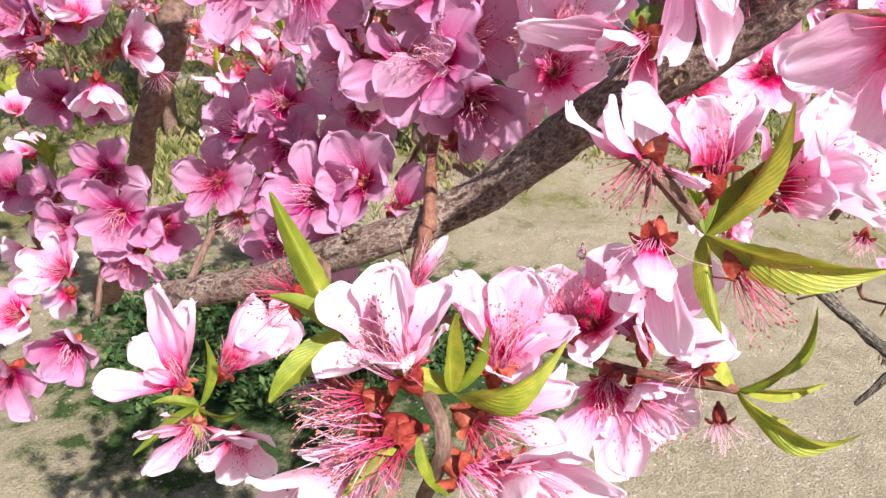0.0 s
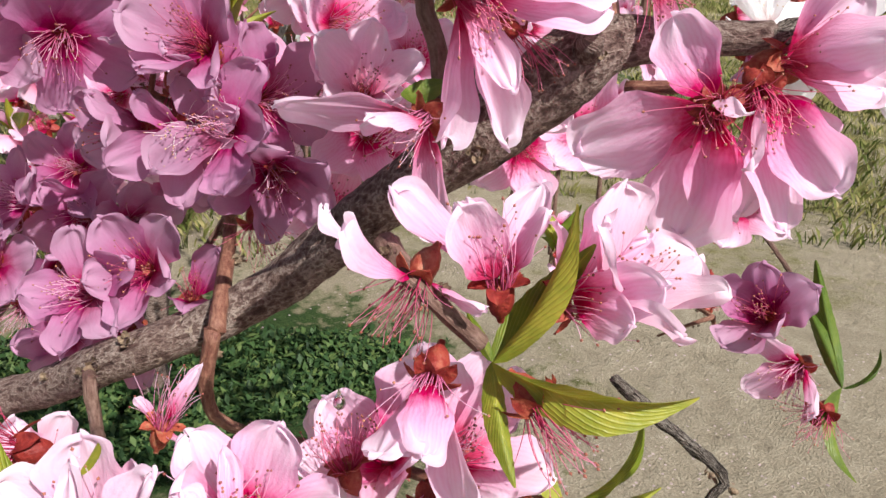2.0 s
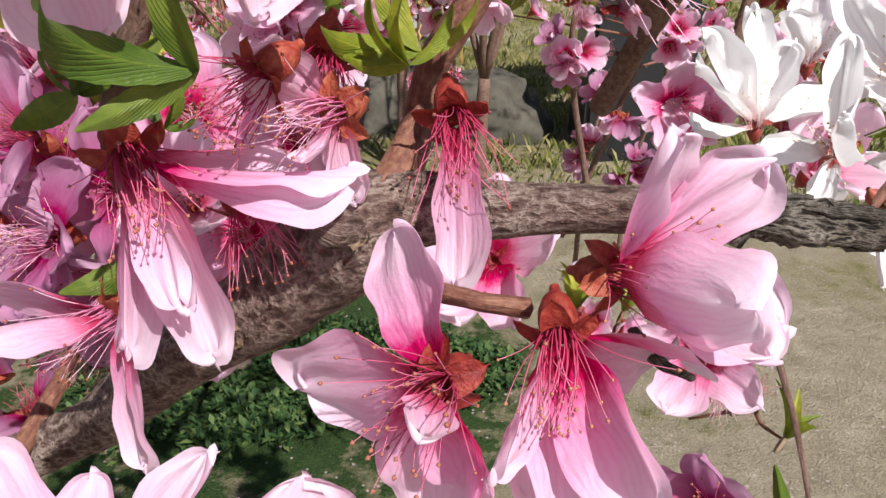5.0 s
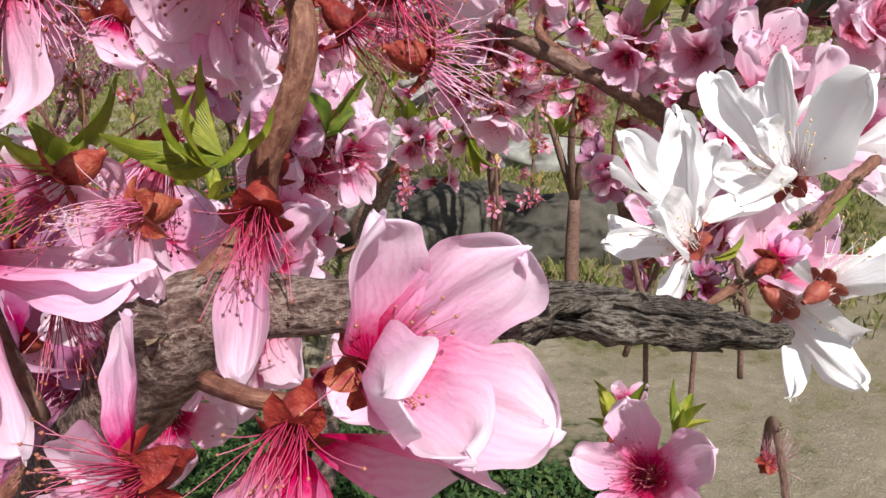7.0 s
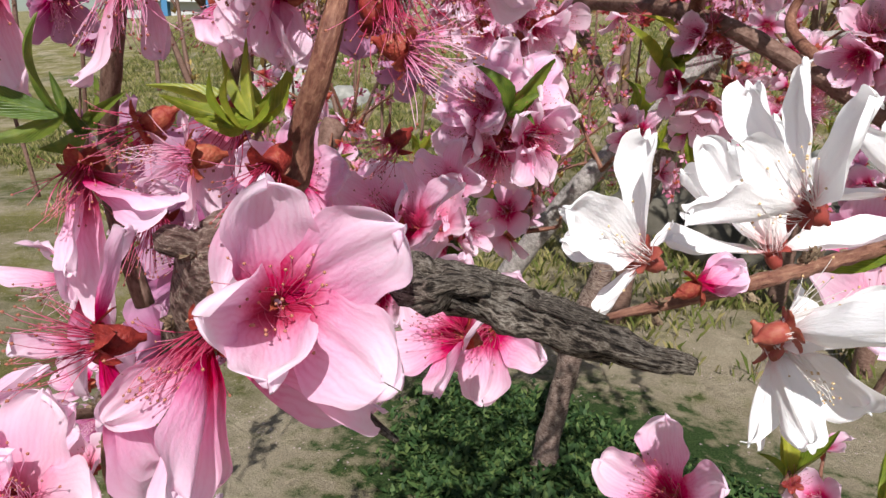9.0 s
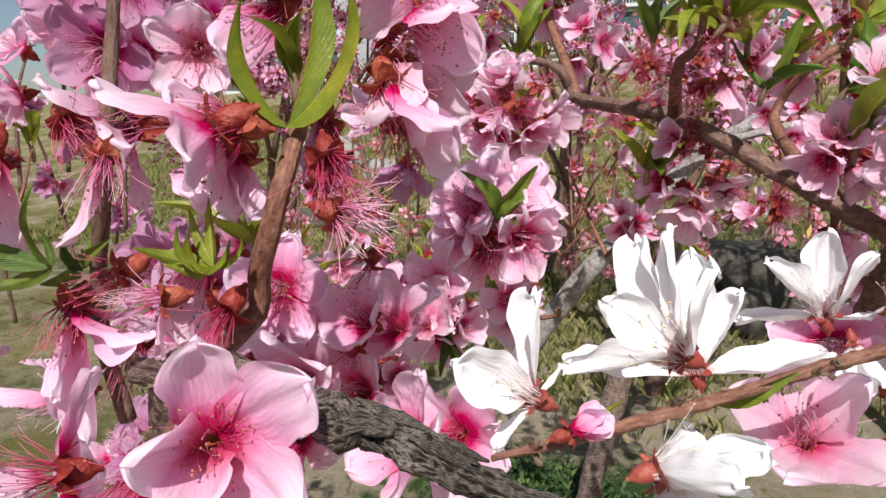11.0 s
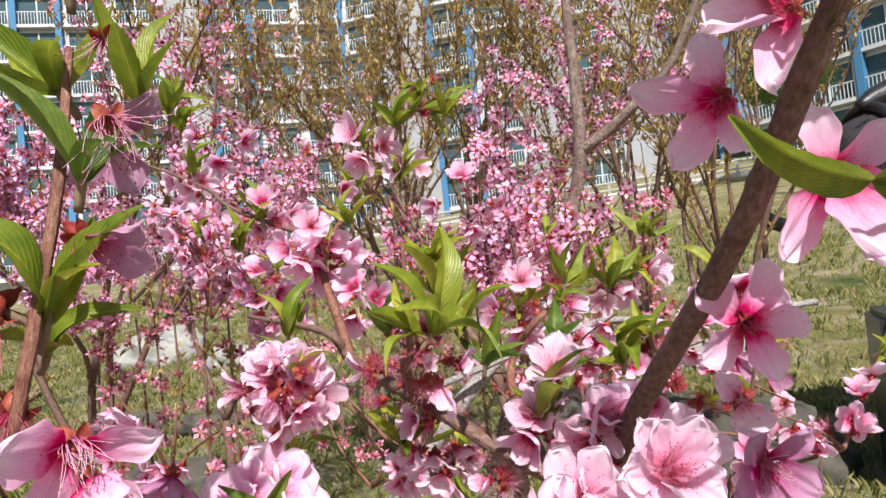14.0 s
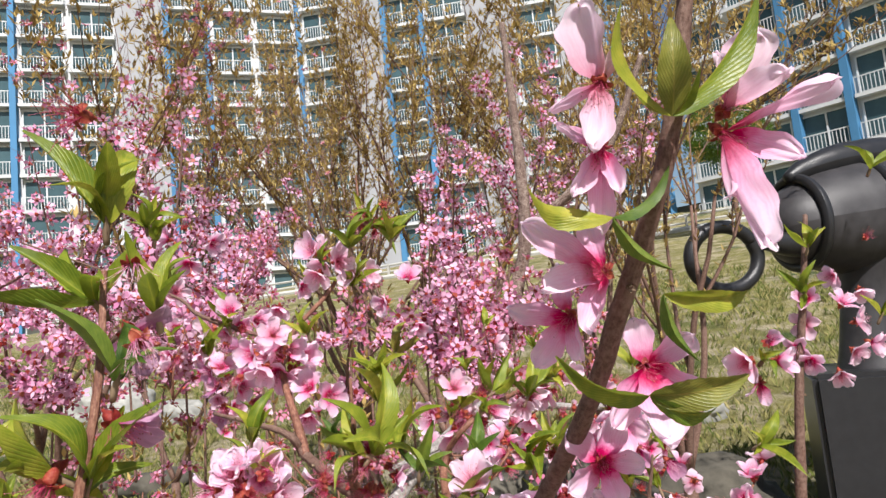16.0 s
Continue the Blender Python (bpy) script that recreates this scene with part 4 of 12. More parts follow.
apartment(-40.0, 42.0, 38, 9, 13, ["white", "blue", "white", "white", "blank", "blue", "white"], "tall white apartment block with blue columns and balconies")
apartment(-15.0, 52.0, 12, 8, 14, ["white", "blank", "blue", "white", "blank"], "white and grey apartment block with dark blue stripes")
apartment(12.0, 46.0, -28, 7, 12, ["white", "white", "blue", "white"], "white apartment block with blue end and balcony rails")


def guardrail(x0, y0, x1, y1):
    root = tagged(new("guardrail"), "low pale concrete and metal railing along the bank", "railing")
    n = int(math.hypot(x1 - x0, y1 - y0) / 2)
    pts = [(x0 + (x1 - x0) * k / n, y0 + (y1 - y0) * k / n) for k in range(n + 1)]
    for zz, r, nm in ((0.75, 0.07, "rail"), (0.4, 0.05, "rail"), (0.08, 0.16, "kerb")):
        V, F, U = tube_data([(px, py, float(ground_z(px, py)) + zz, r) for px, py in pts], 6, 1.0, 0.0, 1)
        part(nm, mesh(nm, V, F, CONCRETE, U, False), root)
    post = box_mesh("post", [(-0.06, 0.06, -0.06, 0.06, -0.2, 0.85)], CONCRETE)
    for px, py in pts:
        part("post", post, root, pose(px, py, float(ground_z(px, py))))


guardrail(-42, 34, 24, 36)

# ---- the near tree ----

# main limb and the dead stub that carries on from it
limb("branch", [(-0.075, 0.402, 1.050, 0.0080), (-0.008, 0.374, 1.078, 0.0078), (0.035, 0.349, 1.106, 0.0076), (0.066, 0.348, 1.118, 0.0078), (0.094, 0.345, 1.135, 0.0080), (0.116, 0.334, 1.157, 0.0084), (0.133, 0.326, 1.174, 0.0090), (0.155, 0.316, 1.192, 0.0097), (0.176, 0.306, 1.214, 0.0100), (0.190, 0.305, 1.220, 0.0070), (0.210, 0.305, 1.221, 0.0050), (0.230, 0.304, 1.222, 0.0045)], BARK, "grey-brown peach branch with cracked ringed bark", sides=20, step=0.003, rough=0.07, seed=1, spurs=9)
stub_line = [(0.228, 0.302, 1.222, 0.0036), (0.238, 0.305, 1.222, 0.0040), (0.260, 0.305, 1.220, 0.0038), (0.278, 0.305, 1.218, 0.0030), (0.288, 0.312, 1.215, 0.0012)]
stub = limb("dead_stub", stub_line, DEADWOOD, "weathered grey dead stub with peeling bark", sides=22, step=0.0014, rough=0.34, seed=2)
peel(stub, stub_line, 16, 4)
V, F, U = tube_data([(0.237, 0.297, 1.222, 0.0016), (0.244, 0.299, 1.222, 0.0040), (0.250, 0.301, 1.224, 0.0022), (0.255, 0.302, 1.224, 0.0008)], 12, 0.002, 0.4, 9)
part("bark_flake", mesh("bark_flake", V, F, DEADWOOD, U), stub, label="curled flake of dry bark")
limb("pruned_knob", [(0.179, 0.299, 1.218, 0.0036), (0.176, 0.293, 1.221, 0.0038), (0.175, 0.291, 1.222, 0.0032)], BARK, "round grey pruned knob on the branch", sides=14, step=0.002, rough=0.12, seed=4, spurs=3)

# shoots and twigs
limb("twig", [(0.143, 0.305, 1.194, 0.0026), (0.141, 0.301, 1.217, 0.0024), (0.138, 0.302, 1.237, 0.0024), (0.160, 0.298, 1.285, 0.0022), (0.158, 0.306, 1.335, 0.0012)], BARK_DARK, "thin dark shoot with blossoms and leaves", sides=10, step=0.004, rough=0.06, seed=6, spurs=3)
limb("twig", [(0.188, 0.295, 1.210, 0.0020), (0.201, 0.286, 1.212, 0.0017), (0.209, 0.286, 1.211, 0.0018)], BARK_RED, "short reddish spur below the branch", sides=8, step=0.003, rough=0.1, seed=7, spurs=3)
limb("twig", [(0.228, 0.292, 1.204, 0.0010), (0.233, 0.292, 1.198, 0.0013), (0.241, 0.294, 1.193, 0.0007)], DEADWOOD, "small dry dead twig", sides=8, step=0.003, rough=0.2, seed=8, spurs=3)
limb("twig", [(0.125, 0.265, 1.182, 0.0030), (0.130, 0.248, 1.181, 0.0022), (0.143, 0.245, 1.168, 0.0020)], BARK_DARK, "short reddish spur with blossoms", sides=8, step=0.003, rough=0.1, seed=9, spurs=3)
limb("twig", [(0.073, 0.329, 1.127, 0.0030), (0.069, 0.326, 1.106, 0.0024), (0.076, 0.324, 1.092, 0.0020), (0.118, 0.312, 1.086, 0.0018), (0.146, 0.287, 1.093, 0.0018), (0.174, 0.267, 1.101, 0.0016)], BARK_RED, "reddish side twig under the branch", sides=8, step=0.004, rough=0.1, seed=10, spurs=3)
limb("twig", [(0.015, 0.373, 1.088, 0.0024), (0.033, 0.327, 1.110, 0.0022), (0.037, 0.316, 1.100, 0.0020), (0.080, 0.213, 1.135, 0.0020), (0.077, 0.215, 1.101, 0.0020)], BARK_DARK, "dark twig with leaves and faded blossoms", sides=8, step=0.004, rough=0.1, seed=11, spurs=7)
limb("twig", [(0.179, 0.259, 1.148, 0.0016), (0.189, 0.255, 1.139, 0.0016), (0.205, 0.248, 1.126, 0.0014), (0.203, 0.246, 1.122, 0.0012), (0.195, 0.243, 1.115, 0.0006)], DEADWOOD, "bent dry dead twig tip", sides=8, step=0.003, rough=0.25, seed=12, spurs=3)
limb("twig", [(0.362, 0.560, 1.040, 0.0026), (0.342, 0.487, 1.107, 0.0018), (0.324, 0.400, 1.108, 0.0012), (0.312, 0.335, 1.084, 0.0004)], BARK_DARK, "thin twig behind the blossoms", sides=8, step=0.006, rough=0.08, seed=13, spurs=3)
limb("branch", [(0.296, 0.680, 1.155, 0.0085), (0.331, 0.617, 1.254, 0.0068), (0.409, 0.507, 1.366, 0.0054), (0.441, 0.459, 1.423, 0.0048), (0.465, 0.436, 1.469, 0.0045), (0.479, 0.426, 1.509, 0.0040), (0.494, 0.423, 1.575, 0.0035)], BARK_DARK, "smooth brown diagonal branch with pale dots", sides=14, step=0.005, rough=0.05, seed=14, spurs=3)
limb("branch", [(-0.076, 0.853, 0.972, 0.0140), (-0.009, 0.878, 1.082, 0.0120), (0.039, 0.889, 1.149, 0.0110), (0.099, 0.980, 1.246, 0.0090), (0.180, 1.101, 1.323, 0.0070)], BARK_GREY, "pale grey limb behind the blossoms", sides=12, step=0.01, rough=0.08, seed=15, spurs=3)
limb("branch", [(-0.051, 0.746, 1.350, 0.0020), (0.062, 0.712, 1.331, 0.0035), (0.081, 0.722, 1.305, 0.0050), (0.196, 0.623, 1.287, 0.0050), (0.289, 0.605, 1.243, 0.0050), (0.321, 0.647, 1.219, 0.0060)], BARK_DARK, "knotted brown branch with blossom spurs", sides=12, step=0.006, rough=0.14, seed=16, spurs=10)
limb("twig", [(0.081, 0.722, 1.305, 0.0050), (0.003, 0.810, 1.411, 0.0035), (0.009, 0.928, 1.492, 0.0028), (0.068, 0.899, 1.570, 0.0022), (0.073, 0.899, 1.630, 0.0010)], BARK_RED, "reddish shoot with blossom clusters", sides=8, step=0.008, rough=0.08, seed=17, spurs=3)
limb("twig", [(0.003, 0.810, 1.421, 0.0030), (-0.053, 0.739, 1.459, 0.0025), (-0.083, 0.719, 1.489, 0.0015), (-0.211, 0.643, 1.558, 0.0010)], BARK_DARK, "thin arching twig with blossoms", sides=8, step=0.008, rough=0.08, seed=18, spurs=3)
limb("twig", [(0.196, 0.623, 1.287, 0.0050), (0.208, 0.589, 1.315, 0.0030), (0.228, 0.561, 1.327, 0.0022), (0.228, 0.564, 1.390, 0.0012)], BARK_RED, "leafy shoot rising from the grey branch", sides=8, step=0.006, rough=0.08, seed=19, spurs=3)
limb("twig", [(0.289, 0.605, 1.243, 0.0050), (0.230, 0.723, 1.289, 0.0035), (0.265, 0.732, 1.335, 0.0028), (0.285, 0.940, 1.353, 0.0020), (0.305, 0.960, 1.413, 0.0010)], BARK_RED, "reddish shoot with faded blossoms", sides=8, step=0.008, rough=0.08, seed=20, spurs=3)
limb("branch", [(0.082, 0.904, 1.250, 0.0040), (0.217, 1.093, 1.291, 0.0050), (0.308, 1.177, 1.278, 0.0050), (0.489, 1.356, 1.279, 0.0050)], BARK_GREY, "grey horizontal branch behind", sides=10, step=0.01, rough=0.1, seed=21, spurs=3)
limb("twig", [(0.559, 1.146, 1.137, 0.0080), (0.576, 1.135, 1.285, 0.0060), (0.596, 1.128, 1.403, 0.0050), (0.615, 1.121, 1.520, 0.0030)], BARK_DARK, "dark upright shoot with leaves and blossoms", sides=8, step=0.01, rough=0.06, seed=22, spurs=3)
limb("branch", [(-0.138, 0.680, 1.198, 0.0120), (-0.150, 0.650, 1.137, 0.0110), (-0.173, 0.631, 1.076, 0.0100), (-0.198, 0.648, 1.020, 0.0120), (-0.272, 0.693, 0.884, 0.0140)], BARK_DARK, "dark upright limb behind the blossoms", sides=12, step=0.01, rough=0.1, seed=23, spurs=3)
limb("twig", [(-0.057, 0.403, 1.058, 0.0022), (-0.056, 0.453, 1.071, 0.0022), (-0.047, 0.481, 1.081, 0.0020), (-0.021, 0.515, 1.104, 0.0015)], BARK_DARK, "thin dark twig with shade-toned deep pink blossoms", sides=8, step=0.006, rough=0.08, seed=24, spurs=3)
limb("twig", [(-0.152, 0.471, 0.995, 0.0020), (-0.147, 0.490, 1.036, 0.0020), (-0.155, 0.527, 1.066, 0.0015)], BARK_DARK, "thin dark twig with shade-toned deep pink blossoms", sides=8, step=0.006, rough=0.08, seed=25, spurs=3)
limb("twig", [(0.074, 0.328, 1.127, 0.0030), (0.073, 0.378, 1.142, 0.0026), (0.076, 0.367, 1.167, 0.0022), (0.072, 0.381, 1.196, 0.0016)], BARK_RED, "reddish spur with a cluster of blossoms", sides=8, step=0.004, rough=0.08, seed=26, spurs=3)
limb("twig", [(0.055, 0.399, 1.121, 0.0014), (0.065, 0.406, 1.134, 0.0016), (0.074, 0.382, 1.151, 0.0016)], BARK_DARK, "thin dark spur twig of the tree", sides=8, step=0.004, rough=0.08, seed=27, spurs=3)

# blossoms over the near branch
bloom((0.2221, 0.2828, 1.2192), (0.698, -0.665, 0.266), [(0.2240, 0.2796, 1.2414, 6, 0.86), (0.2411, 0.2932, 1.2347, 2, 0.84), (0.2470, 0.2840, 1.2119, 0, 0.88), (0.2379, 0.2677, 1.2140, 6, 0.82), (0.2262, 0.2607, 1.2260, 4, 0.90)], "pink", 0.0210, "wide open pink peach blossom with crimson centre", 1, "red", (0.335, -0.907, 0.255))
bloom((0.2124, 0.2745, 1.2123), (0.015, -0.880, -0.475), [(0.2027, 0.2618, 1.2006, 0, 0.69), (0.2171, 0.2684, 1.1834, 2, 0.60), (0.2119, 0.2750, 1.1850, 0, 0.66), (0.2257, 0.2614, 1.1947, 6, 0.75), (0.2374, 0.2914, 1.2006, 1, 0.78)], "pink", 0.0210, "open pink peach blossom turned downward", 0, "red", (-0.044, -0.920, 0.389))
bloom((0.1946, 0.2628, 1.2117), (-0.483, -0.872, 0.082), [(0.1898, 0.2758, 1.2260, 0, 0.88), (0.1765, 0.2833, 1.1991, 2, 0.79), (0.1980, 0.2737, 1.1814, 6, 0.79), (0.1930, 0.2524, 1.2109, 4, 0.99), (0.2031, 0.2695, 1.1879, 1, 0.66)], "pink", 0.0210, "open pink peach blossom with red centre", 1, "red", (-0.044, -0.920, 0.389))
bloom((0.1957, 0.3053, 1.2370), (0.158, -0.808, -0.567), [(0.1975, 0.2925, 1.2124, 1, 0.48)], "pink", 0.0225, "fading peach blossom with one hanging pale petal", 2, "red", (0.021, -0.908, 0.419))
bloom((0.1447, 0.2914, 1.2327), (0.558, -0.635, -0.535), [(0.1771, 0.2884, 1.2281, 3, 0.25), (0.1670, 0.3025, 1.2315, 2, 0.33), (0.1554, 0.2822, 1.2133, 0, 0.46), (0.1540, 0.2906, 1.1994, 6, 0.39), (0.1408, 0.2877, 1.1997, 1, 0.28)], "pink", 0.0230, "drooping pink peach blossom with long red stamens", 0, "red", (-0.044, -0.920, 0.389))
bloom((0.1360, 0.2915, 1.2031), (-0.647, -0.678, -0.349), [(0.1047, 0.3014, 1.2082, 2, 0.50), (0.1228, 0.2774, 1.2085, 6, 0.62), (0.1411, 0.2881, 1.1753, 0, 0.55)], "pink", 0.0210, "pink peach blossom with three wavy petals", 0, "pink", (-0.044, -0.920, 0.389))
bloom((0.1470, 0.2496, 1.1798), (-0.093, -0.034, 0.995), [(0.1269, 0.2660, 1.1894, 2, 0.52), (0.1378, 0.2487, 1.1960, 6, 0.85), (0.1591, 0.2685, 1.1913, 0, 0.52), (0.1566, 0.2486, 1.1923, 2, 0.85), (0.1427, 0.2651, 1.1891, 0, 0.65)], "pink", 0.0210, "pink cup-shaped peach blossom lit from above", 2, "pink", (-0.044, -0.920, 0.389))
bloom((0.1297, 0.2490, 1.1805), (-0.565, -0.484, -0.668), [(0.1128, 0.2612, 1.1890, 5, 0.30), (0.1161, 0.2373, 1.1935, 3, 0.38), (0.1401, 0.2409, 1.1793, 0, 0.42)], "pink", 0.0210, "pink peach blossom with curled petals and red stamens", 3, "red", (-0.044, -0.920, 0.389))
bloom((0.1622, 0.2484, 1.1746), (0.779, -0.560, 0.283), [(0.1717, 0.2683, 1.1876, 2, 0.50), (0.1768, 0.2529, 1.1868, 0, 0.60), (0.1767, 0.2381, 1.1835, 6, 0.75), (0.1705, 0.2364, 1.1763, 2, 0.85), (0.1625, 0.2652, 1.1834, 0, 0.65)], "pink", 0.0210, "large pink peach blossom behind green leaves", 1, "pink", (-0.044, -0.920, 0.389))
bloom((0.1323, 0.2415, 1.1621), (-0.343, -0.809, -0.478), [(0.1202, 0.2269, 1.1609, 0, 0.82), (0.1295, 0.2228, 1.1638, 2, 0.69), (0.1395, 0.2264, 1.1435, 0, 0.73), (0.1298, 0.2476, 1.1443, 2, 0.73)], "pink", 0.0210, "drooping pink peach blossom under green leaves", 0, "pink", (-0.100, -0.906, 0.411))
# pale bloom given the darker petals, so its shade is in the colour
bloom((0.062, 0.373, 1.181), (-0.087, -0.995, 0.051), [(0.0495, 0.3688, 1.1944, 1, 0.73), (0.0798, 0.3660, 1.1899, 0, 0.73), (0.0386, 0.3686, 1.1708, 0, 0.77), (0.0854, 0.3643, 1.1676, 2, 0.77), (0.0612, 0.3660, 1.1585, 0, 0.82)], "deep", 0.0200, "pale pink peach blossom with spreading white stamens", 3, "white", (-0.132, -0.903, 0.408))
blossom((0.154, 0.236, 1.158), (0.585, -0.595, -0.552), "bare", "pink", 0.0217)
blossom((0.171, 0.315, 1.245), (-0.185, -0.562, -0.806), "one", "pale", 0.0217)
blossom((0.165, 0.296, 1.245), (-0.653, -0.556, -0.514), "bare", "pink", 0.0205)
bloom((0.176, 0.299, 1.239), (-0.475, -0.878, -0.058), [(0.1649, 0.2960, 1.2440, 0, 0.69), (0.1740, 0.2897, 1.2335, 2, 0.77), (0.1792, 0.2976, 1.2262, 0, 0.77), (0.1666, 0.3080, 1.2464, 2, 0.77)], "pale", 0.0200, "pale pink peach blossom behind a shoot", 0, "pink", (0.031, -0.918, 0.395))
limb("twig", [(0.184, 0.305, 1.222, 0.0050), (0.189, 0.320, 1.233, 0.0034), (0.191, 0.320, 1.243, 0.0031), (0.202, 0.319, 1.266, 0.0028), (0.195, 0.337, 1.297, 0.0024), (0.207, 0.358, 1.401, 0.0022), (0.192, 0.380, 1.467, 0.0016)], BARK_RED, "upright reddish shoot rising from the branch", sides=10, step=0.004, rough=0.06, seed=45, spurs=3)

# white blossoms
bloom((0.3114, 0.4249, 1.2304), (-0.212, -0.174, 0.962), [(0.2980, 0.4132, 1.2434, 6, 0.69), (0.3103, 0.4308, 1.2516, 0, 0.76), (0.3246, 0.4197, 1.2473, 2, 0.69), (0.2907, 0.4256, 1.2230, 0, 0.62), (0.3214, 0.4436, 1.2247, 2, 0.62)], "white", 0.0180, "white peach blossom seen from its calyx", 1, "white", (0.543, -0.835, 0.092))
bloom((0.3193, 0.4244, 1.2230), (0.293, -0.183, -0.938), [(0.3154, 0.4155, 1.2143, 4, 0.76), (0.3231, 0.4195, 1.2107, 4, 0.82), (0.3304, 0.4201, 1.2177, 4, 0.76), (0.3219, 0.4247, 1.2103, 4, 0.76)], "white", 0.0120, "round white peach bud opening", 2, "white", (0.543, -0.835, 0.092))
bloom((0.2854, 0.3943, 1.2162), (-0.299, -0.229, 0.926), [(0.2645, 0.3919, 1.2414, 1, 0.52), (0.2788, 0.4010, 1.2457, 0, 0.48), (0.2949, 0.4012, 1.2371, 6, 0.69), (0.2617, 0.3864, 1.2296, 2, 0.55), (0.3139, 0.4046, 1.2218, 0, 0.69), (0.2637, 0.3805, 1.2145, 2, 0.55)], "white", 0.0190, "white peach blossom in a dense cluster", 0, "white", (0.543, -0.835, 0.092))
bloom((0.3290, 0.4411, 1.2303), (0.330, -0.156, 0.931), [(0.3318, 0.4478, 1.2637, 6, 0.76), (0.3456, 0.4476, 1.2504, 2, 0.69), (0.3570, 0.4405, 1.2248, 0, 0.58), (0.3421, 0.4212, 1.2198, 6, 0.62)], "pale", 0.0180, "pale pink peach blossom with tall broad petals", 1, "white", (0.543, -0.835, 0.092))
bloom((0.3434, 0.4570, 1.2243), (0.986, 0.002, 0.167), [(0.3698, 0.4610, 1.2391, 2, 0.62), (0.3733, 0.4565, 1.2243, 6, 0.69), (0.3619, 0.4404, 1.2114, 0, 0.62), (0.3489, 0.4834, 1.2319, 0, 0.48)], "white", 0.0180, "white peach blossom with broad creased petals", 2, "white", (0.543, -0.835, 0.092))
bloom((0.3450, 0.5247, 1.2426), (0.420, -0.620, 0.663), [(0.3355, 0.5272, 1.2731, 6, 0.82), (0.3570, 0.5280, 1.2617, 2, 0.77), (0.3277, 0.5252, 1.2602, 0, 0.69), (0.3548, 0.5044, 1.2383, 0, 0.60), (0.3382, 0.5036, 1.2365, 2, 0.60)], "pale", 0.0170, "pale pink peach blossom with an orange-red centre", 1, "pink", (0.543, -0.835, 0.092))
bloom((0.3751, 0.5109, 1.2722), (0.479, -0.859, 0.179), [(0.3650, 0.5048, 1.2964, 6, 0.77), (0.3879, 0.5141, 1.2966, 2, 0.77), (0.3579, 0.4904, 1.2762, 0, 0.73), (0.3944, 0.5106, 1.2749, 0, 0.77), (0.3822, 0.4856, 1.2658, 2, 0.73)], "pale", 0.0180, "pinkish white peach blossom wide open", 1, "pink", (0.480, -0.877, 0.029))
bloom((0.2733, 0.3257, 1.2277), (-0.526, -0.725, 0.445), [(0.2711, 0.3288, 1.2489, 1, 0.46), (0.2632, 0.3113, 1.2371, 6, 0.75), (0.2694, 0.3195, 1.2186, 0, 0.60), (0.2759, 0.3323, 1.2315, 2, 0.40), (0.2592, 0.3261, 1.2272, 0, 0.60)], "white", 0.0165, "white peach blossom with orange-red calyx", 0, "white", (0.646, -0.730, 0.226))
bloom((0.2961, 0.3458, 1.2372), (-0.616, -0.614, 0.493), [(0.2826, 0.3254, 1.2346, 6, 0.52), (0.2850, 0.3328, 1.2478, 0, 0.62), (0.2816, 0.3564, 1.2574, 1, 0.46), (0.2940, 0.3473, 1.2606, 0, 0.34), (0.3072, 0.3361, 1.2556, 2, 0.95), (0.2836, 0.3504, 1.2372, 2, 0.70)], "white", 0.0190, "white peach blossom with crinkled petals", 1, "white", (0.646, -0.730, 0.226))
bloom((0.2962, 0.3411, 1.2101), (0.720, 0.068, -0.690), [(0.3124, 0.3332, 1.2261, 2, 0.62), (0.2955, 0.3317, 1.1949, 1, 0.48), (0.3042, 0.3243, 1.2020, 0, 0.50), (0.3112, 0.3553, 1.1989, 6, 0.85)], "white", 0.0180, "white peach blossom hanging from a twig", 0, "white", (0.646, -0.730, 0.226))
bloom((0.2992, 0.3287, 1.2191), (0.763, 0.519, 0.386), [(0.3153, 0.3351, 1.2262, 2, 0.52), (0.2969, 0.3505, 1.2171, 0, 0.42), (0.3152, 0.3154, 1.2262, 6, 0.48)], "white", 0.0170, "white peach blossom with one broad petal on a twig", 2, "white", (0.600, -0.779, 0.181))
limb("twig", [(0.2737, 0.3095, 1.2210, 0.0006), (0.2819, 0.3189, 1.2229, 0.0012), (0.2913, 0.3292, 1.2253, 0.0014), (0.3000, 0.3427, 1.2269, 0.0014), (0.3081, 0.3582, 1.2279, 0.0014), (0.3190, 0.3773, 1.2299, 0.0016), (0.3363, 0.4042, 1.2331, 0.0017)], BARK_RED, "reddish-brown knobbly twig carrying white blossoms", sides=12, step=0.003, rough=0.16, seed=46, spurs=14)
blossom((0.286, 0.318, 1.227), (0.700, 0.599, 0.390), "bud", "pink", 0.0105)


# cluster below the branch
bloom((-0.033, 0.328, 1.051), (-0.358, -0.075, 0.931), [(-0.0667, 0.3245, 1.0453, 2, 0.66), (-0.0560, 0.3393, 1.0619, 0, 0.74), (-0.0391, 0.3459, 1.0887, 2, 0.74), (-0.0247, 0.3391, 1.0832, 6, 0.66), (-0.0437, 0.3226, 1.0636, 2, 0.57)], "pink", 0.0200, "pale-edged pink peach blossom above green leaves", 0, "pink", (0.017, -0.901, 0.433))
bloom((-0.014, 0.331, 1.057), (0.553, 0.153, 0.819), [(-0.0059, 0.3483, 1.0831, 1, 0.66), (0.0103, 0.3388, 1.0721, 0, 0.57), (0.0097, 0.3281, 1.0636, 2, 0.57)], "pink", 0.0190, "pink peach blossom seen from its side", 1, "pink", (0.017, -0.901, 0.433))
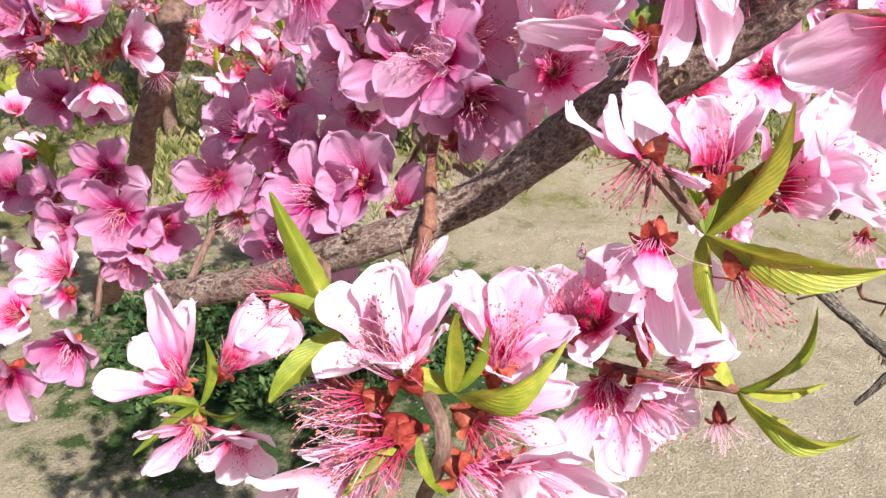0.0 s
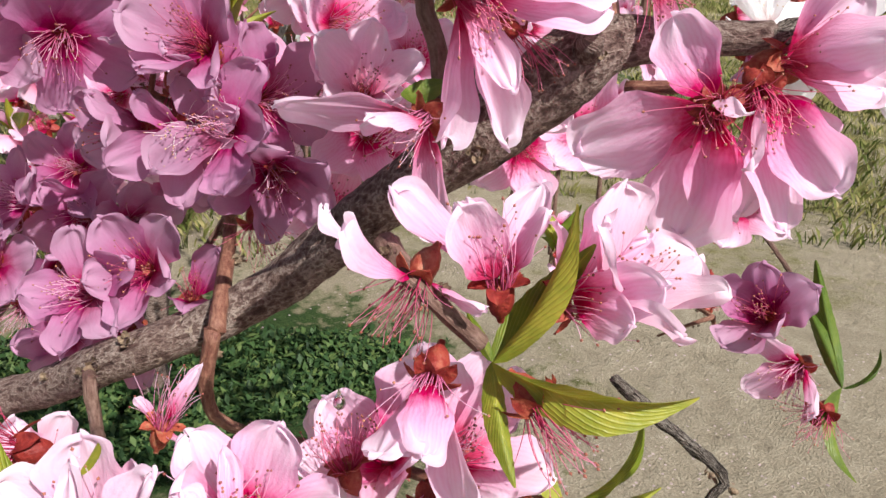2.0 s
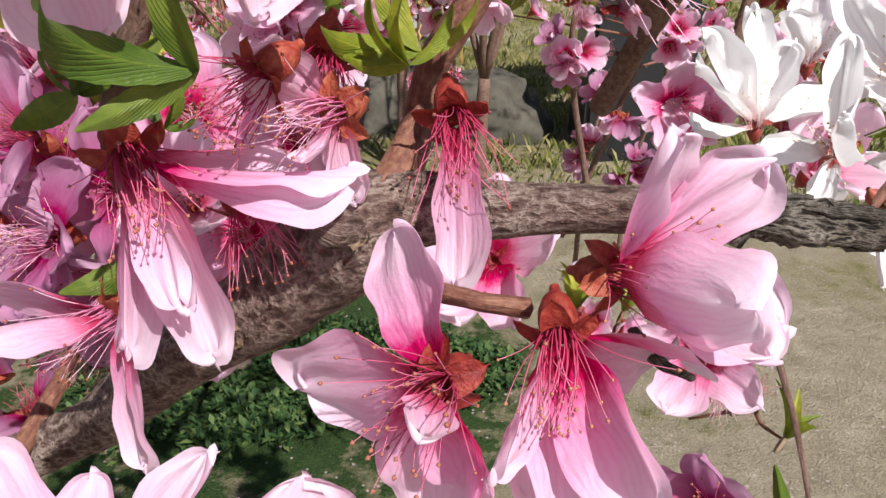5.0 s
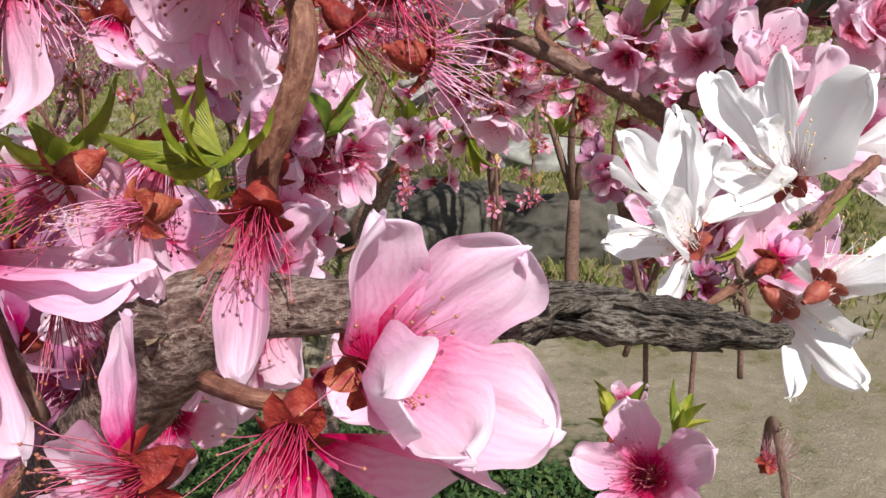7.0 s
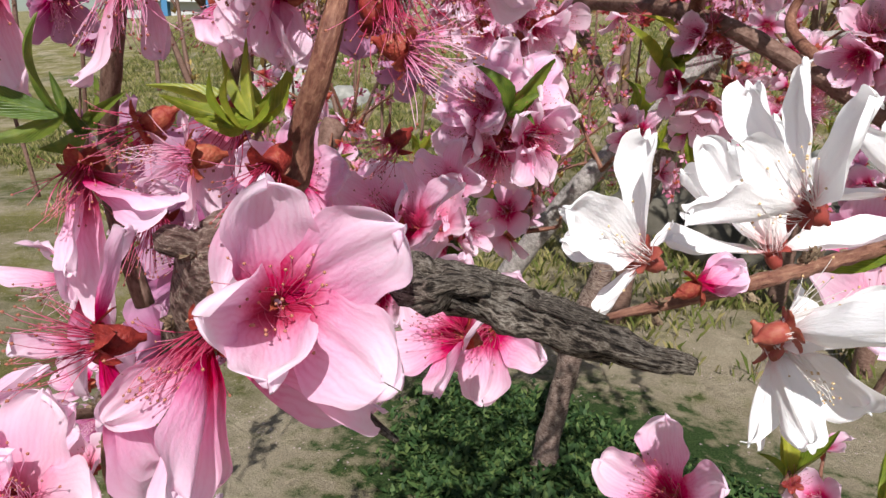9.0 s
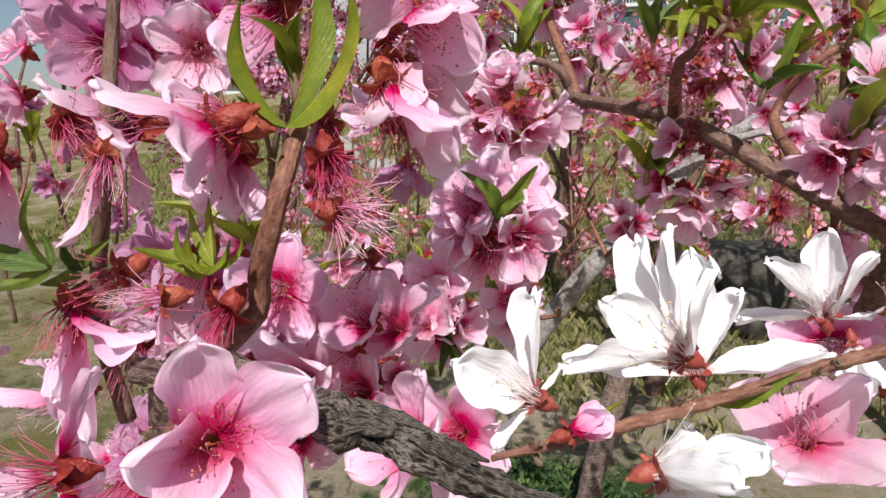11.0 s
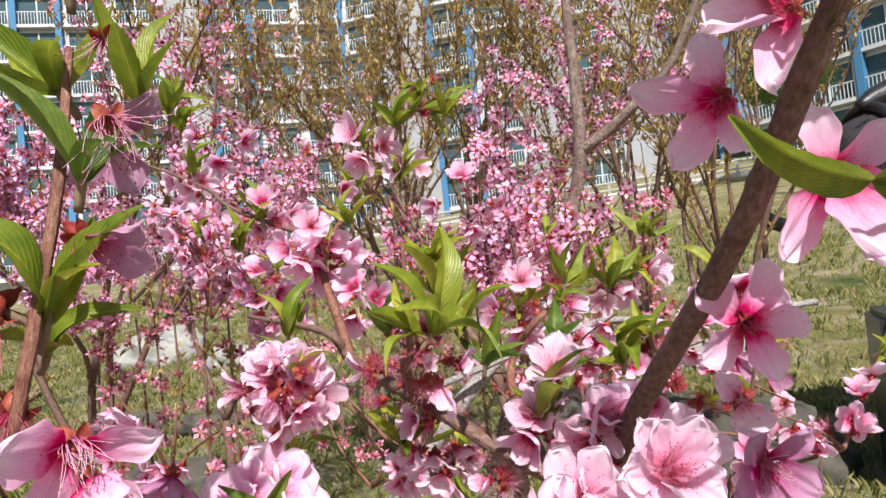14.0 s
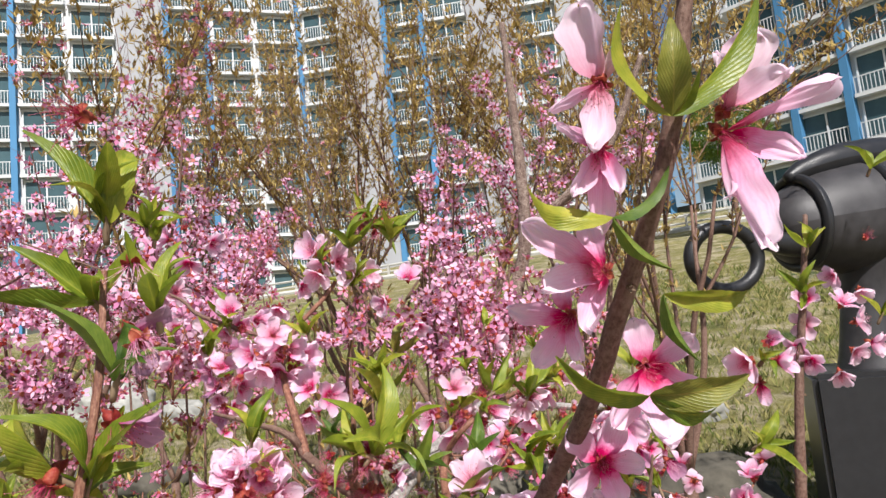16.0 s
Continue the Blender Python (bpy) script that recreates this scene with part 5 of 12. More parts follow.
bloom((-0.023, 0.313, 1.040), (-0.088, -0.873, -0.480), [(-0.0460, 0.3124, 1.0398, 2, 0.57), (-0.0438, 0.3083, 1.0220, 0, 0.57), (-0.0003, 0.3114, 1.0361, 0, 0.49), (-0.0367, 0.3203, 1.0420, 2, 0.57)], "pink", 0.0200, "drooping pink peach blossom with leaves around", 3, "pink", (0.017, -0.901, 0.433))
bloom((0.073, 0.214, 1.144), (-0.477, -0.049, 0.877), [(0.0847, 0.2220, 1.1587, 6, 0.66), (0.0711, 0.2263, 1.1591, 0, 0.41), (0.0820, 0.2181, 1.1508, 2, 0.41)], "pale", 0.0190, "fading peach blossom with tall pale petals", 3, "pink", (0.017, -0.901, 0.433))
bloom((0.095, 0.222, 1.141), (0.202, 0.111, 0.973), [(0.0934, 0.2327, 1.1539, 5, 0.41), (0.0862, 0.2265, 1.1504, 2, 0.66), (0.1038, 0.2213, 1.1481, 0, 0.57)], "pink", 0.0190, "pink peach blossom with folded petals", 0, "pink", (0.017, -0.901, 0.433))
bloom((0.093, 0.217, 1.130), (0.951, -0.305, 0.053), [(0.1091, 0.2209, 1.1379, 5, 0.41), (0.1094, 0.2174, 1.1213, 0, 0.49), (0.1118, 0.2165, 1.1378, 2, 0.41)], "pink", 0.0180, "fading pink peach blossom with long stamens", 1, "pink", (0.017, -0.901, 0.433))
bloom((0.088, 0.204, 1.123), (0.756, -0.590, -0.283), [(0.1077, 0.2027, 1.1198, 2, 0.66), (0.1056, 0.2089, 1.1237, 0, 0.57), (0.0976, 0.2129, 1.1231, 1, 0.57)], "pink", 0.0220, "pink peach blossom with red calyx beside leaves", 0, "pink", (0.017, -0.901, 0.433))
bloom((0.064, 0.215, 1.120), (-0.618, -0.677, -0.399), [(0.0478, 0.2106, 1.1118, 2, 0.57), (0.0495, 0.2173, 1.1165, 0, 0.66), (0.0607, 0.2090, 1.1080, 2, 0.66), (0.0709, 0.2149, 1.1106, 0, 0.66)], "pink", 0.0210, "drooping pink peach blossom at a twig end", 1, "pink", (0.017, -0.901, 0.433))
bloom((0.073, 0.266, 1.138), (0.318, 0.092, 0.944), [(0.0803, 0.2714, 1.1485, 5, 0.41), (0.0665, 0.2716, 1.1402, 0, 0.49), (0.0771, 0.2612, 1.1366, 2, 0.57)], "pink", 0.0170, "small pink peach blossom below the branch", 2, "pink", (0.017, -0.901, 0.433))
bloom((0.137, 0.282, 1.091), (-0.191, -0.972, -0.139), [(0.1181, 0.2705, 1.0677, 0, 0.66), (0.1475, 0.2784, 1.0592, 2, 0.74), (0.1581, 0.2735, 1.0792, 0, 0.57), (0.1198, 0.2795, 1.0900, 2, 0.57)], "pink", 0.0205, "open pink peach blossom hanging from a twig", 1, "pink", (0.017, -0.901, 0.433))
blossom((0.048, 0.247, 1.112), (-0.918, -0.391, -0.063), "bare", "pink", 0.0205)
blossom((0.031, 0.280, 1.123), (-0.927, -0.213, 0.309), "bare", "pink", 0.0251)
blossom((0.066, 0.217, 1.124), (-0.962, -0.231, 0.144), "bare", "pink", 0.0285)
blossom((0.150, 0.289, 1.105), (0.135, 0.738, 0.662), "half", "deep", 0.0217)
blossom((0.150, 0.279, 1.083), (0.632, -0.499, -0.593), "bare", "pink", 0.0205)
blossom((0.132, 0.314, 1.091), (0.096, -0.107, 0.990), "bare", "pink", 0.0194)
blossom((0.116, 0.313, 1.089), (-0.787, -0.432, 0.440), "three", "pink", 0.0194)
blossom((0.156, 0.259, 1.115), (-0.929, -0.369, 0.033), "bare", "deep", 0.0194)
blossom((0.172, 0.268, 1.086), (0.076, -0.523, -0.849), "bare", "pink", 0.0165)
blossom((0.149, 0.318, 1.098), (0.271, 0.867, 0.417), "half", "pink", 0.0217)
blossom((0.330, 0.469, 1.063), (-0.441, -0.703, -0.558), "bare", "deep", 0.0217)
blossom((0.341, 0.480, 1.091), (0.328, -0.377, 0.866), "bare", "deep", 0.0205)
blossom((0.270, 0.331, 1.120), (-0.672, -0.420, 0.611), "half", "deep", 0.0228)
blossom((0.280, 0.321, 1.103), (-0.818, -0.546, -0.181), "three", "pink", 0.0205)
blossom((0.280, 0.305, 1.094), (-0.808, -0.494, -0.321), "bare", "pink", 0.0205)
blossom((0.274, 0.370, 1.149), (-0.348, -0.723, 0.596), "open", "pink", 0.0205)

# blossoms behind the branch; the deep hue puts shade into their petal colour
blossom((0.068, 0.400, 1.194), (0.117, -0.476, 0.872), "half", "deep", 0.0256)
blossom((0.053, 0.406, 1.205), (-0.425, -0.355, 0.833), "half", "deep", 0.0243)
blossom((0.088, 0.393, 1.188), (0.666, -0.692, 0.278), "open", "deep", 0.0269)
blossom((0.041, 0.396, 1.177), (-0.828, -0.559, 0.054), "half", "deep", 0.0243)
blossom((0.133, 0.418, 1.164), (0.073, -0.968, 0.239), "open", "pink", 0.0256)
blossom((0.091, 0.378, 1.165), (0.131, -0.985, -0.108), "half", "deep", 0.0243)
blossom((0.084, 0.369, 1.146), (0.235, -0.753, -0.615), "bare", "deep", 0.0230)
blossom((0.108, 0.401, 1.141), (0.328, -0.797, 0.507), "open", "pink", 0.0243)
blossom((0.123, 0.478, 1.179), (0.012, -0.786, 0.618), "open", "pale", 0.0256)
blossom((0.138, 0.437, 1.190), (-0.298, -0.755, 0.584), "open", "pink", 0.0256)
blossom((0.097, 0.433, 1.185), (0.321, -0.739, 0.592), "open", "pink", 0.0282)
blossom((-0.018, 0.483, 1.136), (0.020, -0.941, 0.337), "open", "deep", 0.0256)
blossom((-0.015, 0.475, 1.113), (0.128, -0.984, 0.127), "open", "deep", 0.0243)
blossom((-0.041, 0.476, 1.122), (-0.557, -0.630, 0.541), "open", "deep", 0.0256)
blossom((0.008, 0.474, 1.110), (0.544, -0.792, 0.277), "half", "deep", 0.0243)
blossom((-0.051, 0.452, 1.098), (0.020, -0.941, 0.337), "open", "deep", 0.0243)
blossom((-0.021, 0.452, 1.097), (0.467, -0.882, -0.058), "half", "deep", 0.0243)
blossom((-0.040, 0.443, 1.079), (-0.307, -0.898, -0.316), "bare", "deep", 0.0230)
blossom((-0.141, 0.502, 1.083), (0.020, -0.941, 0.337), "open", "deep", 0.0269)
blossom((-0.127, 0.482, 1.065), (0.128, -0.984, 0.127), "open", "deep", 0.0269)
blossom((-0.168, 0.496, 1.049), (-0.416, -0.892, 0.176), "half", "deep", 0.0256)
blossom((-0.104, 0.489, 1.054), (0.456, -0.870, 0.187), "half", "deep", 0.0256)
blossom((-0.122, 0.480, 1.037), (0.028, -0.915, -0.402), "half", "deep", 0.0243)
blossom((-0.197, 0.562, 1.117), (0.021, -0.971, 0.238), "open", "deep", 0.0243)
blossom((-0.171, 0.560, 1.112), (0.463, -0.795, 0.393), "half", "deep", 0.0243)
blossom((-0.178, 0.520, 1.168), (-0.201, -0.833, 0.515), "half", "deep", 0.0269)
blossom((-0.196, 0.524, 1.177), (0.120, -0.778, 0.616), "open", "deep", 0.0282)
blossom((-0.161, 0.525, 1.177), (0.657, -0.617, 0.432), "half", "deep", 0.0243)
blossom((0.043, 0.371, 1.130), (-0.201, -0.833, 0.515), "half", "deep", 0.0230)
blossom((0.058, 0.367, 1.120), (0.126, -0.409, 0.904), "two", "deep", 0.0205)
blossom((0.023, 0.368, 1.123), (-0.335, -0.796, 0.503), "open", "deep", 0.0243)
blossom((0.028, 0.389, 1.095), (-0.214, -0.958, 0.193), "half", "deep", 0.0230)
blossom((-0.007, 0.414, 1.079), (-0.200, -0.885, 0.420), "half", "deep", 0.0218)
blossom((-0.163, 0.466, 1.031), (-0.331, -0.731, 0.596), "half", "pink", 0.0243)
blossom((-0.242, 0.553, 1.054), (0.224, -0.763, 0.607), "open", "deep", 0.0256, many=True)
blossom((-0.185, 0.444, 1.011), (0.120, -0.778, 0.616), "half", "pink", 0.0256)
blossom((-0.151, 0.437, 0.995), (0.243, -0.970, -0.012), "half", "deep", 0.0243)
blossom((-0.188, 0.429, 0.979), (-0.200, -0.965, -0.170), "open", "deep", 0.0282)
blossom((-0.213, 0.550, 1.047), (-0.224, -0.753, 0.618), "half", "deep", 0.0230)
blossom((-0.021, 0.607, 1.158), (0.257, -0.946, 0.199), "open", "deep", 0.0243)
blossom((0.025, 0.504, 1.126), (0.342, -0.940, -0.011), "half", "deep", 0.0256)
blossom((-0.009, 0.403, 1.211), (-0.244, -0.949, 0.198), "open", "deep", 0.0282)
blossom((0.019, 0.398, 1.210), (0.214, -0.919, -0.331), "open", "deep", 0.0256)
blossom((0.123, 0.488, 1.198), (-0.136, -0.943, 0.305), "open", "pink", 0.0243)
blossom((0.207, 0.367, 1.181), (-0.335, -0.796, 0.503), "open", "pink", 0.0224)
blossom((0.193, 0.411, 1.164), (0.209, -0.963, 0.170), "open", "pink", 0.0243)
blossom((0.302, 0.529, 1.192), (0.087, -0.993, 0.079), "open", "pink", 0.0243)
blossom((0.320, 0.524, 1.182), (-0.583, -0.573, 0.576), "half", "pink", 0.0230)
blossom((0.159, 0.394, 1.231), (-0.308, -0.762, -0.570), "bare", "pink", 0.0230)
blossom((0.070, 0.381, 1.209), (-0.320, -0.762, 0.564), "half", "deep", 0.0256)
blossom((0.077, 0.370, 1.183), (-0.323, -0.823, 0.468), "open", "deep", 0.0256)

# upright shoot
blossom((0.140, 0.270, 1.281), (-0.561, -0.825, -0.068), "bare", "pink", 0.0209)
blossom((0.159, 0.289, 1.284), (0.835, -0.049, -0.548), "bare", "pink", 0.0209)
blossom((0.167, 0.293, 1.274), (0.446, -0.306, -0.841), "one", "pale", 0.0220)
blossom((0.146, 0.274, 1.276), (0.295, -0.556, -0.777), "two", "pink", 0.0220)
blossom((0.199, 0.309, 1.283), (-0.501, -0.864, 0.055), "bare", "pink", 0.0209)
blossom((0.157, 0.328, 1.272), (0.208, -0.739, -0.641), "one", "pink", 0.0220)
blossom((0.222, 0.318, 1.275), (0.539, -0.264, -0.800), "bare", "pink", 0.0198)
blossom((0.226, 0.318, 1.263), (0.864, 0.418, -0.282), "bare", "pink", 0.0198)
blossom((0.160, 0.300, 1.221), (0.542, -0.329, -0.773), "bare", "pink", 0.0198)
blossom((0.189, 0.317, 1.283), (-0.560, -0.740, -0.373), "three", "pink", 0.0220)
blossom((0.197, 0.348, 1.335), (0.532, -0.181, -0.827), "bare", "pink", 0.0220)
blossom((0.211, 0.354, 1.310), (0.990, 0.088, -0.110), "bare", "pale", 0.0220)
blossom((0.215, 0.353, 1.292), (0.937, 0.206, -0.283), "two", "pale", 0.0220)
blossom((0.209, 0.329, 1.269), (0.700, 0.109, -0.706), "bare", "pink", 0.0198)
blossom((0.152, 0.305, 1.285), (-0.224, -0.791, -0.569), "three", "pink", 0.0231)
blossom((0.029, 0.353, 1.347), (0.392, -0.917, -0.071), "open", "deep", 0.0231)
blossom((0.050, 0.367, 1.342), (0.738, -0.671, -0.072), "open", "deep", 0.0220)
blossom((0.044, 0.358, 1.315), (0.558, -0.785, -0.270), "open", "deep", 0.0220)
blossom((0.095, 0.369, 1.313), (0.753, -0.651, -0.098), "half", "pale", 0.0220)
blossom((0.215, 0.362, 1.391), (0.706, 0.088, -0.702), "two", "deep", 0.0220)
blossom((0.188, 0.347, 1.371), (-0.505, -0.648, -0.571), "bare", "pink", 0.0231)
blossom((0.162, 0.368, 1.336), (-0.155, -0.473, -0.867), "bare", "pink", 0.0220)
blossom((0.218, 0.353, 1.312), (0.896, -0.171, -0.409), "two", "pink", 0.0231)
blossom((0.184, 0.335, 1.314), (-0.295, -0.742, -0.602), "one", "pink", 0.0231)
blossom((0.076, 0.390, 1.326), (0.278, -0.960, 0.039), "open", "deep", 0.0220)
blossom((0.209, 0.359, 1.283), (0.501, -0.238, -0.832), "bare", "pale", 0.0231)
blossom((0.216, 0.345, 1.537), (-0.194, -0.980, -0.044), "bare", "pink", 0.0230)
blossom((0.206, 0.386, 1.468), (0.265, -0.107, -0.958), "bare", "deep", 0.0230)
blossom((0.201, 0.388, 1.433), (0.654, -0.082, -0.752), "three", "deep", 0.0230)
blossom((0.197, 0.305, 1.283), (-0.559, -0.698, -0.446), "three", "pink", 0.0253)
blossom((0.185, 0.320, 1.274), (0.446, -0.325, -0.834), "bud", "pink", 0.0220)
blossom((0.160, 0.305, 1.283), (-0.128, -0.966, -0.226), "bare", "pink", 0.0253)
blossom((0.166, 0.369, 1.283), (0.676, -0.543, -0.499), "two", "deep", 0.0220)
blossom((0.218, 0.344, 1.293), (0.525, -0.094, -0.846), "two", "pink", 0.0242)
blossom((0.115, 0.388, 1.216), (0.625, -0.755, 0.198), "open", "pink", 0.0220)
blossom((0.031, 0.381, 1.315), (0.624, -0.771, -0.128), "half", "pink", 0.0220)
shoot((-0.008, 0.387, 1.393), (0.314, -0.062, 0.948), 5, 0.050, "green", 50)
shoot((-0.009, 0.423, 1.397), (0.314, -0.062, 0.948), 6, 0.050, "dark", 45)
shoot((0.095, 0.388, 1.331), (0.231, -0.120, 0.966), 5, 0.045, "green", 40)

# rosettes and clusters on the branches behind
blossom((0.099, 0.641, 1.286), (0.996, 0.024, -0.080), "half", "pale", 0.0225, many=True)
blossom((0.095, 0.624, 1.281), (0.767, -0.223, -0.601), "half", "pink", 0.0195)
blossom((0.083, 0.628, 1.271), (0.500, -0.087, -0.861), "open", "pale", 0.0200, many=True)
blossom((0.072, 0.622, 1.262), (0.055, -0.594, -0.802), "two", "pale", 0.0232, many=True)
blossom((0.056, 0.616, 1.282), (-0.483, -0.852, -0.205), "bare", "pale", 0.0196, many=True)
blossom((0.057, 0.609, 1.299), (-0.456, -0.885, 0.090), "two", "pink", 0.0207, many=True)
blossom((0.082, 0.611, 1.310), (-0.032, -0.643, 0.766), "half", "pale", 0.0228)
blossom((0.085, 0.613, 1.316), (-0.013, -0.274, 0.962), "open", "pink", 0.0200)
blossom((0.100, 0.626, 1.309), (0.829, -0.205, 0.521), "bare", "pink", 0.0240)
blossom((0.097, 0.611, 1.295), (0.903, -0.385, -0.190), "bare", "pink", 0.0221)
blossom((0.088, 0.602, 1.292), (-0.245, -0.755, -0.609), "bare", "pink", 0.0240)
blossom((0.088, 0.607, 1.301), (0.052, -0.773, 0.632), "bare", "pink", 0.0226)
blossom((0.122, 0.513, 1.105), (0.780, -0.550, -0.298), "open", "pink", 0.0194)
blossom((0.117, 0.392, 1.213), (0.469, -0.846, 0.252), "open", "pink", 0.0228)
blossom((0.134, 0.412, 1.188), (0.264, -0.960, -0.092), "bare", "pink", 0.0240)
blossom((-0.035, 0.771, 1.384), (-0.082, -0.857, -0.509), "bare", "pale", 0.0215, many=True)
blossom((-0.025, 0.768, 1.419), (-0.059, -0.937, 0.344), "bare", "pale", 0.0206, many=True)
blossom((-0.017, 0.762, 1.441), (0.941, -0.161, -0.298), "bare", "pale", 0.0198, many=True)
blossom((-0.030, 0.746, 1.423), (0.271, -0.724, -0.634), "bare", "pale", 0.0198, many=True)
blossom((-0.038, 0.734, 1.444), (-0.263, -0.954, 0.140), "two", "pale", 0.0202, many=True)
blossom((-0.022, 0.747, 1.461), (0.454, -0.695, 0.557), "half", "pink", 0.0192, many=True)
shoot((-0.023, 0.746, 1.442), (0.424, -0.717, 0.553), 3, 0.028, "green", 40)
blossom((-0.055, 0.824, 1.405), (0.957, -0.176, 0.229), "open", "deep", 0.0190, many=True)
blossom((-0.086, 0.816, 1.384), (0.346, -0.697, -0.628), "bare", "deep", 0.0183, many=True)
blossom((-0.099, 0.800, 1.396), (-0.450, -0.847, -0.283), "open", "deep", 0.0194, many=True)
blossom((-0.079, 0.822, 1.417), (0.526, -0.568, 0.633), "half", "deep", 0.0174, many=True)
blossom((0.082, 0.893, 1.499), (0.937, -0.339, -0.086), "open", "pale", 0.0181, many=True)
blossom((0.066, 0.878, 1.498), (-0.112, -0.988, -0.103), "half", "pale", 0.0186, many=True)
shoot((0.071, 0.884, 1.499), (0.424, -0.717, 0.553), 5, 0.028, "green", 40)
blossom((0.249, 0.584, 1.314), (0.956, -0.233, -0.181), "two", "pink", 0.0170)
blossom((0.237, 0.574, 1.303), (0.310, -0.358, -0.881), "two", "pale", 0.0198)
blossom((0.220, 0.588, 1.302), (-0.258, -0.754, -0.604), "bare", "pink", 0.0240)
blossom((0.213, 0.756, 1.338), (-0.307, -0.937, 0.169), "bare", "pale", 0.0210, many=True)
blossom((0.278, 0.738, 1.340), (0.972, -0.170, -0.163), "two", "pink", 0.0179, many=True)
blossom((0.267, 0.743, 1.327), (0.401, -0.657, -0.639), "bare", "pale", 0.0195, many=True)
blossom((0.256, 0.719, 1.339), (-0.320, -0.940, -0.119), "bare", "pale", 0.0174, many=True)
blossom((0.273, 0.728, 1.355), (0.290, -0.716, 0.635), "bare", "pink", 0.0180, many=True)
shoot((0.270, 0.730, 1.339), (0.424, -0.717, 0.553), 4, 0.028, "green", 40)
blossom((0.297, 0.949, 1.342), (0.993, -0.037, -0.116), "three", "pink", 0.0170, many=True)
blossom((0.292, 0.947, 1.329), (0.644, -0.559, -0.523), "bare", "pale", 0.0174, many=True)
blossom((0.274, 0.946, 1.330), (-0.343, -0.770, -0.538), "two", "pink", 0.0191, many=True)
blossom((0.270, 0.931, 1.350), (-0.364, -0.897, 0.252), "bare", "pale", 0.0189, many=True)
blossom((0.288, 0.942, 1.353), (0.543, -0.553, 0.632), "bare", "pink", 0.0174, many=True)
shoot((0.286, 0.936, 1.341), (0.424, -0.717, 0.553), 4, 0.028, "green", 40)
blossom((0.288, 0.613, 1.228), (0.980, -0.186, -0.073), "two", "pink", 0.0197)
blossom((0.223, 0.650, 1.258), (0.929, -0.307, -0.206), "bare", "pale", 0.0170)
blossom((0.217, 0.637, 1.248), (0.659, -0.208, -0.723), "three", "pale", 0.0194)
blossom((0.200, 0.634, 1.244), (0.223, -0.654, -0.723), "three", "pale", 0.0201)
blossom((0.212, 0.645, 1.270), (0.783, -0.514, 0.351), "bare", "pink", 0.0238)
blossom((0.119, 0.761, 1.301), (0.954, -0.278, -0.108), "two", "pale", 0.0214, many=True)
blossom((0.108, 0.740, 1.292), (0.169, -0.621, -0.766), "two", "pale", 0.0207, many=True)
blossom((0.092, 0.748, 1.300), (-0.370, -0.929, -0.010), "bare", "pink", 0.0190, many=True)
blossom((0.109, 0.745, 1.323), (0.323, -0.698, 0.639), "bare", "pink", 0.0189, many=True)
blossom((0.362, 1.071, 1.310), (0.995, -0.081, 0.064), "bare", "pale", 0.0181, many=True)
blossom((0.342, 1.043, 1.289), (0.345, -0.326, -0.880), "two", "pale", 0.0199, many=True)
blossom((0.321, 1.037, 1.281), (-0.361, -0.746, -0.559), "two", "pale", 0.0186, many=True)
blossom((0.321, 1.048, 1.315), (-0.197, -0.957, 0.212), "bare", "pink", 0.0170, many=True)
blossom((0.351, 1.052, 1.327), (0.713, -0.400, 0.577), "bare", "pale", 0.0174, many=True)
shoot((0.341, 1.043, 1.306), (0.424, -0.717, 0.553), 4, 0.028, "green", 40)
blossom((0.343, 0.990, 1.276), (0.998, -0.022, -0.065), "bare", "pink", 0.0185, many=True)
blossom((0.320, 0.968, 1.262), (-0.086, -0.680, -0.728), "bare", "pink", 0.0200, many=True)
blossom((0.324, 0.984, 1.295), (0.078, -0.754, 0.652), "bare", "pale", 0.0177, many=True)
blossom((-0.051, 0.730, 1.425), (0.833, -0.329, -0.445), "two", "pale", 0.0181, many=True)
blossom((-0.074, 0.717, 1.415), (0.544, -0.498, -0.675), "bare", "pale", 0.0182, many=True)
blossom((-0.100, 0.711, 1.434), (-0.415, -0.906, 0.084), "half", "pink", 0.0188, many=True)
blossom((-0.081, 0.727, 1.452), (0.369, -0.343, 0.864), "two", "pink", 0.0186, many=True)
shoot((-0.076, 0.717, 1.434), (0.424, -0.717, 0.553), 3, 0.028, "green", 40)
blossom((-0.091, 0.868, 1.348), (0.964, -0.154, -0.217), "two", "deep", 0.0188, many=True)
blossom((-0.120, 0.849, 1.337), (-0.117, -0.836, -0.536), "half", "deep", 0.0180, many=True)
blossom((-0.132, 0.850, 1.373), (-0.173, -0.872, 0.457), "three", "deep", 0.0201, many=True)
blossom((0.427, 0.923, 1.276), (0.982, -0.101, -0.160), "bare", "pink", 0.0200, many=True)
blossom((0.417, 0.914, 1.250), (0.582, -0.484, -0.654), "two", "deep", 0.0208, many=True)
blossom((0.388, 0.905, 1.265), (-0.219, -0.896, -0.387), "three", "deep", 0.0201, many=True)
blossom((0.387, 0.913, 1.299), (0.027, -0.810, 0.586), "half", "pink", 0.0180, many=True)
blossom((0.407, 0.916, 1.304), (0.288, -0.366, 0.885), "bare", "deep", 0.0205, many=True)
shoot((0.404, 0.906, 1.275), (0.424, -0.717, 0.553), 3, 0.028, "green", 40)
blossom((0.374, 0.509, 1.275), (0.564, -0.794, 0.227), "open", "pale", 0.0234)
blossom((0.343, 0.511, 1.249), (0.424, -0.717, 0.553), "bare", "pale", 0.0234)
blossom((0.411, 0.567, 1.262), (0.603, -0.760, -0.242), "open", "deep", 0.0251)
